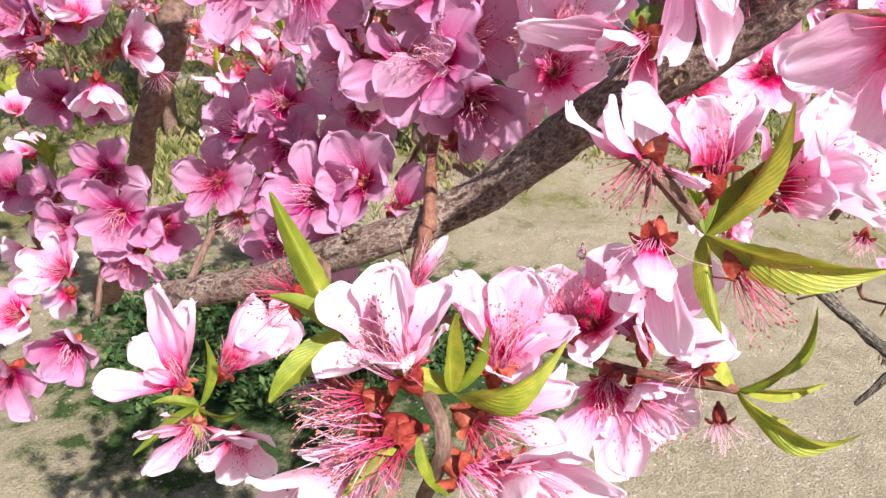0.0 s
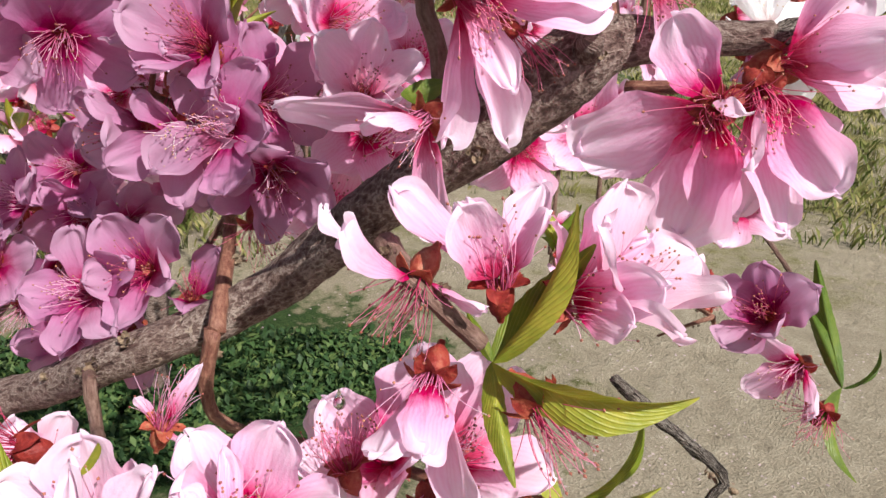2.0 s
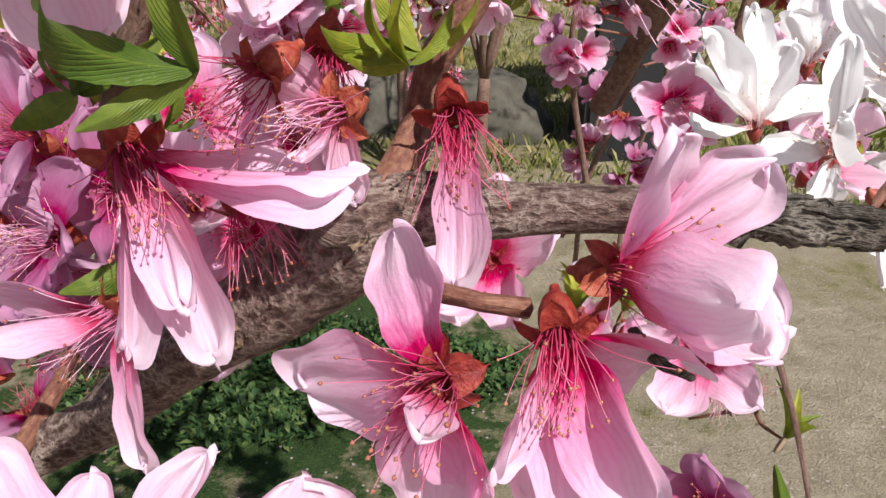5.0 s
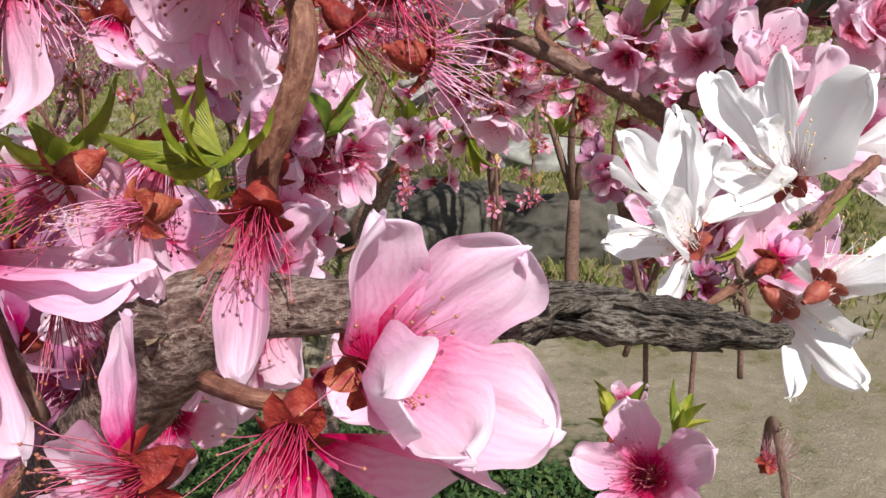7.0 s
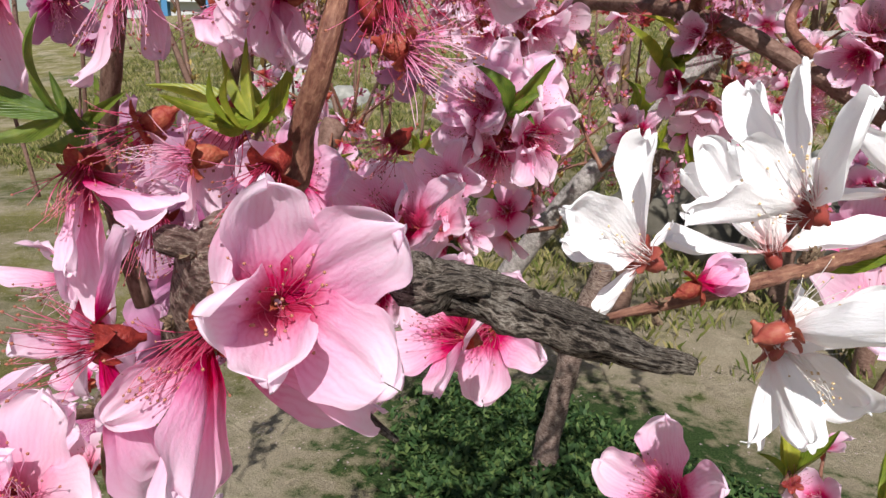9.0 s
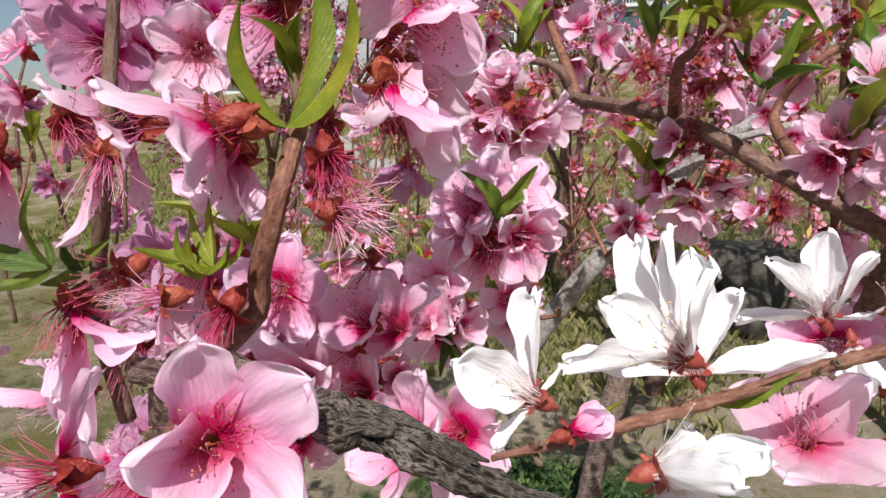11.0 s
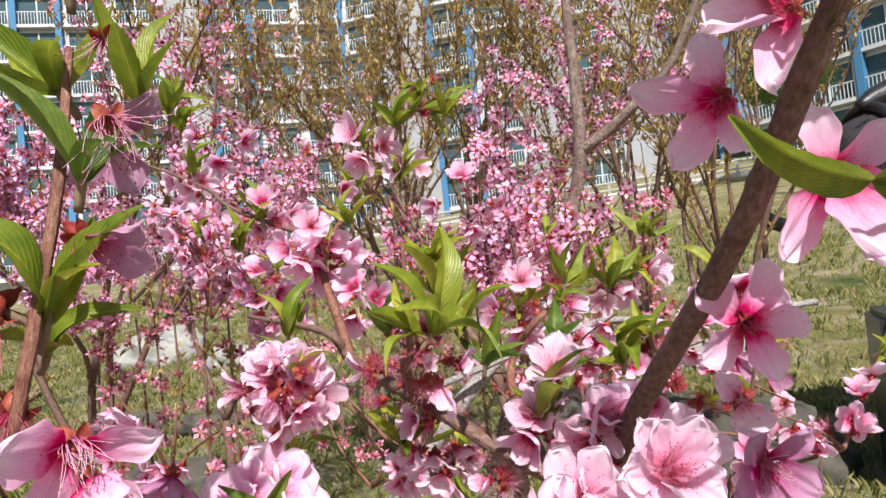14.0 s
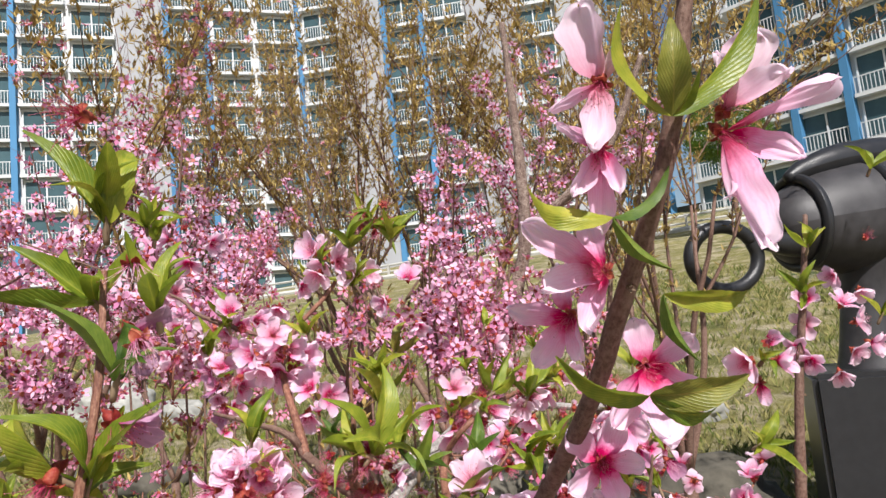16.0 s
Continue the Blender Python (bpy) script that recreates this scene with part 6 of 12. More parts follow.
blossom((0.345, 0.496, 1.191), (0.479, -0.871, -0.109), "open", "deep", 0.0228)
blossom((0.407, 0.556, 1.209), (0.300, -0.924, 0.235), "bare", "pink", 0.0240)
blossom((0.370, 0.519, 1.230), (0.055, -0.986, 0.159), "half", "pink", 0.0239)
blossom((0.384, 0.524, 1.169), (0.551, -0.805, -0.221), "bare", "pink", 0.0240)
blossom((0.403, 0.602, 1.287), (0.144, -0.976, 0.161), "two", "pale", 0.0251)
blossom((0.408, 0.619, 1.343), (0.310, -0.918, -0.246), "half", "pink", 0.0251)
blossom((-0.077, 0.524, 1.170), (0.973, -0.229, -0.039), "bare", "deep", 0.0182, many=True)
blossom((-0.107, 0.525, 1.143), (0.514, -0.317, -0.797), "bare", "deep", 0.0194, many=True)
blossom((-0.133, 0.515, 1.156), (-0.400, -0.821, -0.407), "bare", "pink", 0.0193, many=True)
blossom((-0.126, 0.506, 1.199), (-0.293, -0.810, 0.508), "open", "pink", 0.0195, many=True)
blossom((-0.102, 0.525, 1.195), (0.404, -0.404, 0.821), "bare", "deep", 0.0185, many=True)
blossom((-0.039, 0.630, 1.108), (0.944, -0.315, 0.093), "half", "pink", 0.0210, many=True)
blossom((-0.055, 0.614, 1.087), (0.392, -0.601, -0.696), "open", "pink", 0.0204, many=True)
blossom((-0.076, 0.603, 1.094), (-0.067, -0.783, -0.619), "half", "pink", 0.0202, many=True)
blossom((-0.075, 0.601, 1.131), (-0.382, -0.773, 0.507), "two", "pink", 0.0215, many=True)
blossom((-0.063, 0.622, 1.127), (0.380, -0.604, 0.701), "two", "pink", 0.0196, many=True)
blossom((-0.102, 0.474, 1.168), (0.961, -0.274, 0.031), "half", "pink", 0.0214, many=True)
blossom((-0.111, 0.456, 1.151), (0.241, -0.517, -0.822), "half", "pink", 0.0184)
blossom((-0.151, 0.460, 1.162), (-0.248, -0.934, -0.258), "bare", "pink", 0.0203, many=True)
blossom((-0.117, 0.459, 1.185), (0.279, -0.451, 0.848), "half", "pink", 0.0195)

blossom((0.126, 0.563, 1.224), (0.993, -0.117, 0.022), "open", "pink", 0.0270)
blossom((0.127, 0.558, 1.233), (0.877, 0.061, 0.477), "half", "pale", 0.0270)
blossom((0.120, 0.556, 1.242), (0.605, -0.505, 0.615), "open", "pink", 0.0270)
blossom((0.111, 0.539, 1.240), (0.064, -0.772, 0.632), "wide", "pink", 0.0270)
blossom((0.110, 0.535, 1.234), (-0.247, -0.858, 0.450), "open", "pink", 0.0270)
blossom((0.104, 0.539, 1.220), (-0.305, -0.929, -0.209), "half", "pale", 0.0270)
blossom((0.110, 0.548, 1.207), (0.130, -0.652, -0.747), "open", "pink", 0.0270)
blossom((0.115, 0.551, 1.213), (0.452, -0.638, -0.624), "wide", "pink", 0.0270)
blossom((0.135, 0.549, 1.218), (0.906, -0.354, -0.233), "open", "pink", 0.0270)
blossom((0.128, 0.544, 1.226), (0.946, -0.322, -0.022), "bare", "pink", 0.0240)
blossom((0.117, 0.538, 1.231), (-0.006, -0.889, 0.458), "bare", "pink", 0.0240)
blossom((0.127, 0.544, 1.230), (0.886, -0.322, 0.334), "bare", "pink", 0.0240)
blossom((0.118, 0.537, 1.222), (0.077, -0.926, -0.369), "bare", "pink", 0.0240)
shoot((0.126, 0.536, 1.229), (0.695, -0.311, 0.649), 4, 0.036, "dark", 50)
blossom((0.044, 0.697, 1.292), (0.954, -0.264, 0.144), "open", "pink", 0.0270)
blossom((0.041, 0.696, 1.299), (0.812, -0.351, 0.467), "half", "pink", 0.0261)
blossom((0.029, 0.691, 1.304), (0.058, -0.452, 0.890), "bare", "pink", 0.0240)
blossom((0.023, 0.687, 1.299), (-0.031, -0.884, 0.467), "open", "pink", 0.0270)
blossom((0.020, 0.683, 1.286), (-0.145, -0.977, -0.154), "open", "pink", 0.0270)
blossom((0.027, 0.687, 1.276), (0.182, -0.820, -0.542), "half", "pink", 0.0270)
blossom((0.039, 0.693, 1.281), (0.698, -0.276, -0.660), "bare", "pink", 0.0240)
blossom((0.031, 0.687, 1.296), (0.048, -0.846, 0.532), "bare", "pink", 0.0240)
blossom((0.030, 0.686, 1.293), (-0.083, -0.960, 0.267), "bare", "pink", 0.0240)
blossom((0.040, 0.692, 1.289), (0.935, -0.338, -0.103), "bare", "pink", 0.0240)
blossom((0.029, 0.685, 1.292), (-0.099, -0.983, 0.151), "bare", "pink", 0.0240)
shoot((0.038, 0.685, 1.296), (0.242, -0.149, 0.959), 5, 0.045, "green", 50)
blossom((0.030, 0.803, 1.402), (0.949, -0.302, 0.086), "cup", "pink", 0.0270)
blossom((0.018, 0.806, 1.413), (0.586, -0.023, 0.810), "open", "pale", 0.0270)
blossom((0.007, 0.793, 1.415), (-0.134, -0.630, 0.765), "half", "pink", 0.0270)
blossom((0.004, 0.788, 1.404), (-0.348, -0.914, 0.209), "cup", "pale", 0.0259)
blossom((0.010, 0.787, 1.387), (0.018, -0.812, -0.583), "open", "pink", 0.0270)
blossom((0.017, 0.805, 1.387), (0.616, -0.259, -0.744), "half", "pale", 0.0258)
blossom((0.014, 0.788, 1.404), (-0.076, -0.952, 0.295), "bare", "pink", 0.0240)
blossom((0.023, 0.795, 1.404), (0.904, -0.316, 0.288), "bare", "pink", 0.0240)
blossom((0.021, 0.793, 1.407), (0.642, -0.449, 0.621), "bare", "pink", 0.0240)
shoot((0.023, 0.788, 1.406), (0.477, 0.006, 0.879), 5, 0.045, "green", 50)
blossom((0.149, 0.693, 1.212), (0.968, -0.249, 0.007), "wide", "pink", 0.0158)
blossom((0.137, 0.690, 1.219), (-0.094, -0.672, 0.734), "open", "pale", 0.0129)
blossom((0.138, 0.693, 1.205), (0.258, -0.799, -0.543), "wide", "pink", 0.0143)
blossom((0.143, 0.688, 1.209), (0.377, -0.750, -0.543), "bare", "pink", 0.0153)
blossom((0.185, 0.717, 1.217), (0.986, -0.168, -0.023), "open", "pink", 0.0146)
blossom((0.172, 0.715, 1.224), (-0.166, -0.651, 0.741), "bare", "pink", 0.0182)
blossom((0.175, 0.713, 1.211), (0.176, -0.742, -0.647), "open", "pink", 0.0137)
blossom((0.177, 0.711, 1.216), (0.066, -0.932, -0.356), "bare", "pink", 0.0144)
blossom((0.177, 0.711, 1.220), (0.025, -0.864, 0.503), "bare", "pink", 0.0144)
shoot((0.180, 0.710, 1.217), (0.245, -0.417, -0.875), 3, 0.045, "green", 50)
blossom((0.164, 0.700, 1.182), (0.977, -0.199, 0.077), "open", "pink", 0.0129)
blossom((0.152, 0.697, 1.181), (-0.337, -0.941, -0.016), "two", "pink", 0.0128)
blossom((0.300, 0.610, 1.269), (0.987, -0.099, -0.126), "half", "pale", 0.0171)
blossom((0.290, 0.612, 1.280), (0.399, -0.236, 0.886), "cup", "pink", 0.0162)
blossom((0.285, 0.603, 1.278), (0.009, -0.864, 0.503), "half", "pale", 0.0187)
blossom((0.283, 0.602, 1.266), (-0.294, -0.862, -0.414), "half", "pink", 0.0178)
blossom((0.292, 0.614, 1.261), (0.664, -0.439, -0.605), "cup", "pale", 0.0174)
blossom((0.295, 0.606, 1.275), (0.754, -0.386, 0.531), "bare", "pink", 0.0192)
blossom((0.289, 0.602, 1.272), (-0.100, -0.990, 0.102), "bare", "pink", 0.0192)
shoot((0.294, 0.602, 1.274), (0.082, -0.273, 0.959), 5, 0.055, "green", 50)
blossom((0.265, 0.612, 1.238), (0.983, 0.064, 0.170), "bare", "pink", 0.0175)
blossom((0.261, 0.605, 1.244), (0.360, -0.487, 0.796), "bare", "pink", 0.0187)
blossom((0.251, 0.605, 1.238), (-0.430, -0.891, 0.147), "two", "pink", 0.0130)
blossom((0.260, 0.607, 1.231), (0.461, -0.465, -0.756), "bare", "pink", 0.0199)
blossom((0.264, 0.604, 1.238), (0.942, -0.308, 0.131), "bare", "pink", 0.0155)
blossom((0.263, 0.604, 1.240), (0.755, -0.386, 0.530), "bare", "pink", 0.0155)
blossom((0.227, 0.796, 1.330), (0.998, -0.054, 0.016), "half", "pale", 0.0156)
blossom((0.221, 0.791, 1.339), (0.300, -0.516, 0.802), "bare", "pink", 0.0240)
blossom((0.217, 0.785, 1.330), (-0.385, -0.923, -0.004), "two", "pale", 0.0172)
blossom((0.225, 0.788, 1.323), (0.466, -0.609, -0.642), "half", "pink", 0.0173)
blossom((0.223, 0.784, 1.329), (0.041, -0.945, -0.325), "bare", "pink", 0.0185)
blossom((0.226, 0.785, 1.327), (0.462, -0.696, -0.550), "bare", "pink", 0.0185)
blossom((0.223, 0.784, 1.333), (0.002, -0.883, 0.470), "bare", "pink", 0.0185)
shoot((0.228, 0.783, 1.334), (0.411, -0.047, 0.911), 5, 0.045, "green", 50)
blossom((0.274, 0.774, 1.351), (0.986, -0.066, 0.152), "bare", "pink", 0.0175)
blossom((0.260, 0.773, 1.356), (0.046, -0.694, 0.719), "bare", "pink", 0.0204)
blossom((0.263, 0.769, 1.342), (0.047, -0.680, -0.732), "bare", "pink", 0.0199)
blossom((0.269, 0.769, 1.347), (0.658, -0.563, -0.501), "bare", "pink", 0.0156)
blossom((0.266, 0.767, 1.348), (0.108, -0.910, -0.401), "bare", "pink", 0.0156)
shoot((0.269, 0.766, 1.352), (-0.005, -0.324, 0.946), 4, 0.045, "green", 50)
shoot((0.271, 0.767, 1.351), (0.923, 0.184, 0.337), 4, 0.045, "green", 50)
blossom((0.203, 0.571, 1.315), (0.985, -0.120, 0.124), "bare", "pink", 0.0172)
blossom((0.197, 0.568, 1.321), (0.160, -0.433, 0.887), "bare", "pink", 0.0155)
blossom((0.193, 0.564, 1.315), (-0.454, -0.886, 0.093), "two", "pink", 0.0139)
blossom((0.199, 0.562, 1.308), (0.286, -0.745, -0.603), "bare", "pink", 0.0157)
blossom((0.203, 0.564, 1.318), (0.721, -0.404, 0.563), "bare", "pink", 0.0139)
blossom((0.199, 0.561, 1.315), (-0.095, -0.995, 0.024), "bare", "pink", 0.0139)
blossom((0.241, 0.573, 1.333), (0.992, -0.002, 0.123), "bare", "pink", 0.0183)
blossom((0.234, 0.568, 1.338), (0.190, -0.658, 0.729), "two", "pink", 0.0132)
blossom((0.233, 0.566, 1.326), (0.051, -0.799, -0.599), "bare", "pink", 0.0179)
blossom((0.240, 0.566, 1.331), (0.859, -0.410, -0.306), "bare", "pink", 0.0138)
blossom((0.238, 0.566, 1.335), (0.542, -0.509, 0.668), "bare", "pink", 0.0138)
shoot((0.238, 0.562, 1.334), (-0.466, -0.724, 0.509), 4, 0.060, "green", 50)
shoot((0.240, 0.564, 1.334), (0.634, 0.046, 0.772), 5, 0.060, "green", 50)
blossom((0.216, 0.616, 1.277), (0.984, 0.014, 0.176), "bare", "pink", 0.0187)
blossom((0.210, 0.609, 1.283), (0.275, -0.387, 0.880), "bare", "pink", 0.0182)
blossom((0.203, 0.607, 1.275), (-0.466, -0.882, -0.066), "half", "pink", 0.0144)
blossom((0.207, 0.613, 1.267), (0.359, -0.644, -0.676), "bare", "pink", 0.0172)
blossom((0.208, 0.606, 1.278), (-0.062, -0.939, 0.338), "bare", "pink", 0.0152)
blossom((0.212, 0.608, 1.273), (0.650, -0.568, -0.504), "bare", "pink", 0.0152)
blossom((0.306, 0.782, 1.343), (0.958, -0.216, 0.187), "two", "pale", 0.0155)
blossom((0.299, 0.776, 1.349), (0.099, -0.595, 0.798), "bare", "pink", 0.0192)
blossom((0.296, 0.778, 1.336), (0.111, -0.884, -0.454), "open", "pale", 0.0132)
blossom((0.299, 0.775, 1.342), (-0.098, -0.994, 0.047), "bare", "pink", 0.0152)
shoot((0.304, 0.775, 1.344), (0.477, 0.006, 0.879), 5, 0.045, "green", 50)
blossom((0.346, 0.710, 1.306), (0.994, -0.094, -0.061), "bare", "pink", 0.0160)
blossom((0.340, 0.705, 1.312), (-0.005, -0.687, 0.727), "two", "pink", 0.0126)
blossom((0.339, 0.707, 1.301), (0.222, -0.796, -0.564), "bare", "pink", 0.0174)
blossom((0.346, 0.705, 1.306), (0.863, -0.407, -0.299), "bare", "pink", 0.0134)
blossom((0.343, 0.704, 1.310), (0.197, -0.736, 0.648), "bare", "pink", 0.0134)
shoot((0.344, 0.702, 1.309), (-0.252, -0.488, 0.836), 4, 0.045, "green", 50)
blossom((0.080, 0.498, 1.179), (0.994, -0.109, -0.033), "open", "pink", 0.0160)
blossom((0.072, 0.495, 1.189), (0.471, -0.545, 0.693), "wide", "pink", 0.0170)
blossom((0.065, 0.490, 1.179), (-0.480, -0.875, -0.063), "half", "pink", 0.0162)
blossom((0.069, 0.498, 1.170), (0.460, -0.622, -0.634), "open", "pink", 0.0182)
blossom((0.070, 0.489, 1.180), (-0.100, -0.992, 0.077), "bare", "pink", 0.0185)
blossom((0.106, 0.529, 1.164), (0.993, -0.044, 0.109), "half", "pink", 0.0169)
blossom((0.096, 0.524, 1.171), (-0.017, -0.672, 0.741), "open", "pink", 0.0179)
blossom((0.098, 0.523, 1.155), (0.312, -0.809, -0.498), "half", "pink", 0.0166)
shoot((0.103, 0.521, 1.162), (0.339, -0.353, -0.872), 2, 0.045, "dark", 50)
blossom((0.083, 0.497, 1.136), (0.987, -0.074, 0.141), "open", "pink", 0.0165)
blossom((0.076, 0.498, 1.143), (0.498, -0.412, 0.763), "bare", "pink", 0.0221)
blossom((0.072, 0.487, 1.136), (-0.463, -0.880, 0.108), "half", "pink", 0.0175)
blossom((0.076, 0.496, 1.126), (0.443, -0.493, -0.749), "open", "pink", 0.0165)
blossom((0.076, 0.488, 1.136), (-0.099, -0.992, 0.071), "bare", "pink", 0.0173)
blossom((0.082, 0.492, 1.135), (0.947, -0.321, -0.013), "bare", "pink", 0.0173)
blossom((0.029, 0.465, 1.179), (0.980, -0.120, 0.156), "open", "pink", 0.0182)
blossom((0.023, 0.462, 1.188), (0.362, -0.457, 0.812), "half", "pale", 0.0180)
blossom((0.019, 0.450, 1.179), (-0.279, -0.953, 0.114), "open", "pink", 0.0153)
blossom((0.024, 0.458, 1.169), (0.397, -0.723, -0.566), "half", "pale", 0.0177)
blossom((0.026, 0.453, 1.182), (0.134, -0.781, 0.610), "bare", "pink", 0.0182)
blossom((0.101, 0.894, 1.559), (0.915, -0.401, -0.050), "bare", "pink", 0.0240)
blossom((0.080, 0.889, 1.559), (-0.285, -0.958, -0.035), "bare", "pink", 0.0240)
blossom((0.095, 0.883, 1.563), (0.372, -0.720, 0.586), "bare", "pink", 0.0217)
blossom((0.091, 0.882, 1.562), (-0.093, -0.922, 0.375), "bare", "pink", 0.0217)
blossom((0.099, 0.885, 1.560), (0.883, -0.460, 0.096), "bare", "pink", 0.0217)
blossom((0.096, 0.884, 1.563), (0.581, -0.621, 0.526), "bare", "pink", 0.0217)
shoot((0.096, 0.880, 1.561), (-0.077, -0.587, 0.806), 5, 0.045, "green", 50)
shoot((0.098, 0.881, 1.558), (0.974, 0.020, -0.224), 4, 0.045, "green", 50)
blossom((0.026, 0.905, 1.530), (0.971, -0.175, -0.160), "open", "pale", 0.0202)
blossom((0.010, 0.905, 1.540), (-0.120, -0.823, 0.555), "half", "pale", 0.0184)
blossom((0.014, 0.897, 1.522), (-0.258, -0.593, -0.763), "open", "pale", 0.0201)
blossom((-0.081, 0.730, 1.490), (0.857, -0.477, -0.196), "open", "pale", 0.0151)
blossom((-0.090, 0.724, 1.499), (0.035, -0.793, 0.608), "bare", "pink", 0.0202)
blossom((-0.092, 0.723, 1.486), (-0.182, -0.792, -0.582), "open", "pale", 0.0139)
blossom((-0.083, 0.723, 1.494), (0.696, -0.564, 0.445), "bare", "pink", 0.0164)
blossom((-0.086, 0.722, 1.488), (0.271, -0.701, -0.659), "bare", "pink", 0.0164)
shoot((-0.084, 0.720, 1.494), (0.255, -0.330, 0.909), 5, 0.045, "green", 50)
blossom((-0.036, 0.781, 1.446), (0.865, -0.485, -0.130), "half", "pink", 0.0165)
blossom((-0.044, 0.774, 1.456), (0.187, -0.749, 0.636), "bare", "pink", 0.0186)
blossom((-0.048, 0.776, 1.441), (-0.064, -0.803, -0.593), "half", "pink", 0.0161)
blossom((-0.044, 0.771, 1.446), (-0.166, -0.917, -0.362), "bare", "pink", 0.0161)
shoot((-0.040, 0.769, 1.449), (0.067, -0.408, 0.911), 4, 0.045, "green", 50)

# blossoms on the diagonal branch
bloom((0.4494, 0.4134, 1.5199), (-0.213, -0.548, -0.809), [(0.4464, 0.4177, 1.5566, 6, 0.75), (0.4273, 0.4110, 1.5149, 2, 0.50), (0.4446, 0.4045, 1.4901, 0, 0.60), (0.4579, 0.4190, 1.5342, 1, 0.60)], "pale", 0.0180, "pale pink peach blossom hanging with long petals", 2, "red", (0.351, -0.930, -0.113))
bloom((0.4452, 0.4200, 1.4934), (-0.069, -0.369, -0.927), [(0.4305, 0.4235, 1.5096, 2, 0.60), (0.4513, 0.4129, 1.4699, 6, 0.42), (0.4422, 0.4239, 1.4582, 0, 0.42), (0.4339, 0.4091, 1.4722, 1, 0.50)], "pink", 0.0180, "pink peach blossom nodding below a pale one", 0, "red", (0.351, -0.930, -0.113))
bloom((0.4966, 0.4380, 1.4937), (0.600, -0.135, -0.789), [(0.5372, 0.4255, 1.5115, 2, 0.36), (0.5248, 0.4368, 1.4786, 0, 0.50), (0.5013, 0.4148, 1.4417, 6, 0.36), (0.4946, 0.4277, 1.4637, 1, 0.50)], "pink", 0.0180, "pink peach blossom drooping from a spur of the branch", 0, "red", (0.351, -0.930, -0.113))
bloom((0.5001, 0.4413, 1.5064), (0.631, -0.546, 0.551), [(0.4973, 0.4345, 1.5273, 0, 0.80), (0.5155, 0.4509, 1.5381, 2, 0.75), (0.5223, 0.4160, 1.5066, 6, 0.60)], "pale", 0.0180, "pale pink peach blossom at the top of the branch", 1, "pink", (0.351, -0.930, -0.113))
bloom((0.4362, 0.4467, 1.4399), (-0.325, -0.920, 0.220), [(0.4035, 0.4352, 1.4656, 2, 0.42), (0.4304, 0.4551, 1.4651, 0, 0.60), (0.4115, 0.4255, 1.4315, 6, 0.60), (0.4306, 0.4301, 1.4126, 1, 0.60)], "pink", 0.0180, "white-edged pink peach blossom by the brown branch", 3, "red", (0.351, -0.930, -0.113))
bloom((0.4140, 0.4677, 1.4199), (-0.285, -0.847, -0.448), [(0.3860, 0.4599, 1.4272, 0, 0.60), (0.3949, 0.4614, 1.3972, 2, 0.60), (0.4209, 0.4547, 1.3986, 6, 0.60), (0.4090, 0.4777, 1.4445, 0, 0.70)], "pink", 0.0160, "small pink peach blossom below a white-edged one", 2, "red", (0.351, -0.930, -0.113))
bloom((0.4463, 0.4919, 1.3893), (0.446, -0.808, -0.384), [(0.4414, 0.4920, 1.4121, 0, 0.90), (0.4683, 0.4933, 1.4052, 2, 0.80), (0.4737, 0.4904, 1.3732, 6, 0.75), (0.4550, 0.4602, 1.3556, 0, 0.65), (0.4249, 0.4847, 1.3635, 2, 0.70)], "pink", 0.0180, "pink peach blossom with a crimson centre by the brown branch", 1, "red", (0.351, -0.930, -0.113))
bloom((0.4114, 0.5226, 1.3338), (0.430, -0.874, -0.225), [(0.3953, 0.5221, 1.3506, 0, 0.90), (0.4202, 0.5276, 1.3584, 6, 0.90), (0.4335, 0.5252, 1.3344, 2, 0.80), (0.4204, 0.5183, 1.3128, 0, 0.80), (0.3931, 0.5155, 1.3215, 6, 0.90)], "pink", 0.0180, "shade-toned deep pink peach blossom low on the brown branch", 0, "red", (0.351, -0.930, -0.113))
root = tagged(new("leaf_shoot"), "bright yellow-green leaf tuft on the brown branch", "leaves", "leaf shoots")
root.matrix_world = pose(0.4773, 0.4181, 1.5011)
leaf_at(root, (0.4773, 0.4181, 1.5011), (0.4597, 0.4056, 1.5493), "green", 0.90, 0, 1.10)
leaf_at(root, (0.4773, 0.4181, 1.5011), (0.4829, 0.4048, 1.5390), "olive", 1.30, 2, 1.20)
leaf_at(root, (0.4773, 0.4181, 1.5011), (0.5196, 0.4335, 1.5500), "green", 2.00, 1, 1.10)
leaf_at(root, (0.4773, 0.4181, 1.5011), (0.4908, 0.4053, 1.5153), "green", 1.60, 1, 1.00)
root = tagged(new("leaf_shoot"), "green leaves by a nodding blossom", "leaves", "leaf shoots")
root.matrix_world = pose(0.4478, 0.4119, 1.4604)
leaf_at(root, (0.4478, 0.4119, 1.4604), (0.4143, 0.3923, 1.4736), "green", 0.40, 2, 1.00)
leaf_at(root, (0.4478, 0.4119, 1.4604), (0.4728, 0.4297, 1.4803), "dark", 2.00, 0, 1.00)
leaf_at(root, (0.4478, 0.4119, 1.4604), (0.4687, 0.4165, 1.4347), "dark", 1.30, 1, 1.10)
root = tagged(new("leaf_shoot"), "dark green leaves on the brown branch", "leaves", "leaf shoots")
root.matrix_world = pose(0.4637, 0.4221, 1.4257)
leaf_at(root, (0.4637, 0.4221, 1.4257), (0.4736, 0.4209, 1.3961), "dark", 1.00, 1, 1.30)
leaf_at(root, (0.4637, 0.4221, 1.4257), (0.4993, 0.4468, 1.4220), "green", 0.50, 0, 0.90)
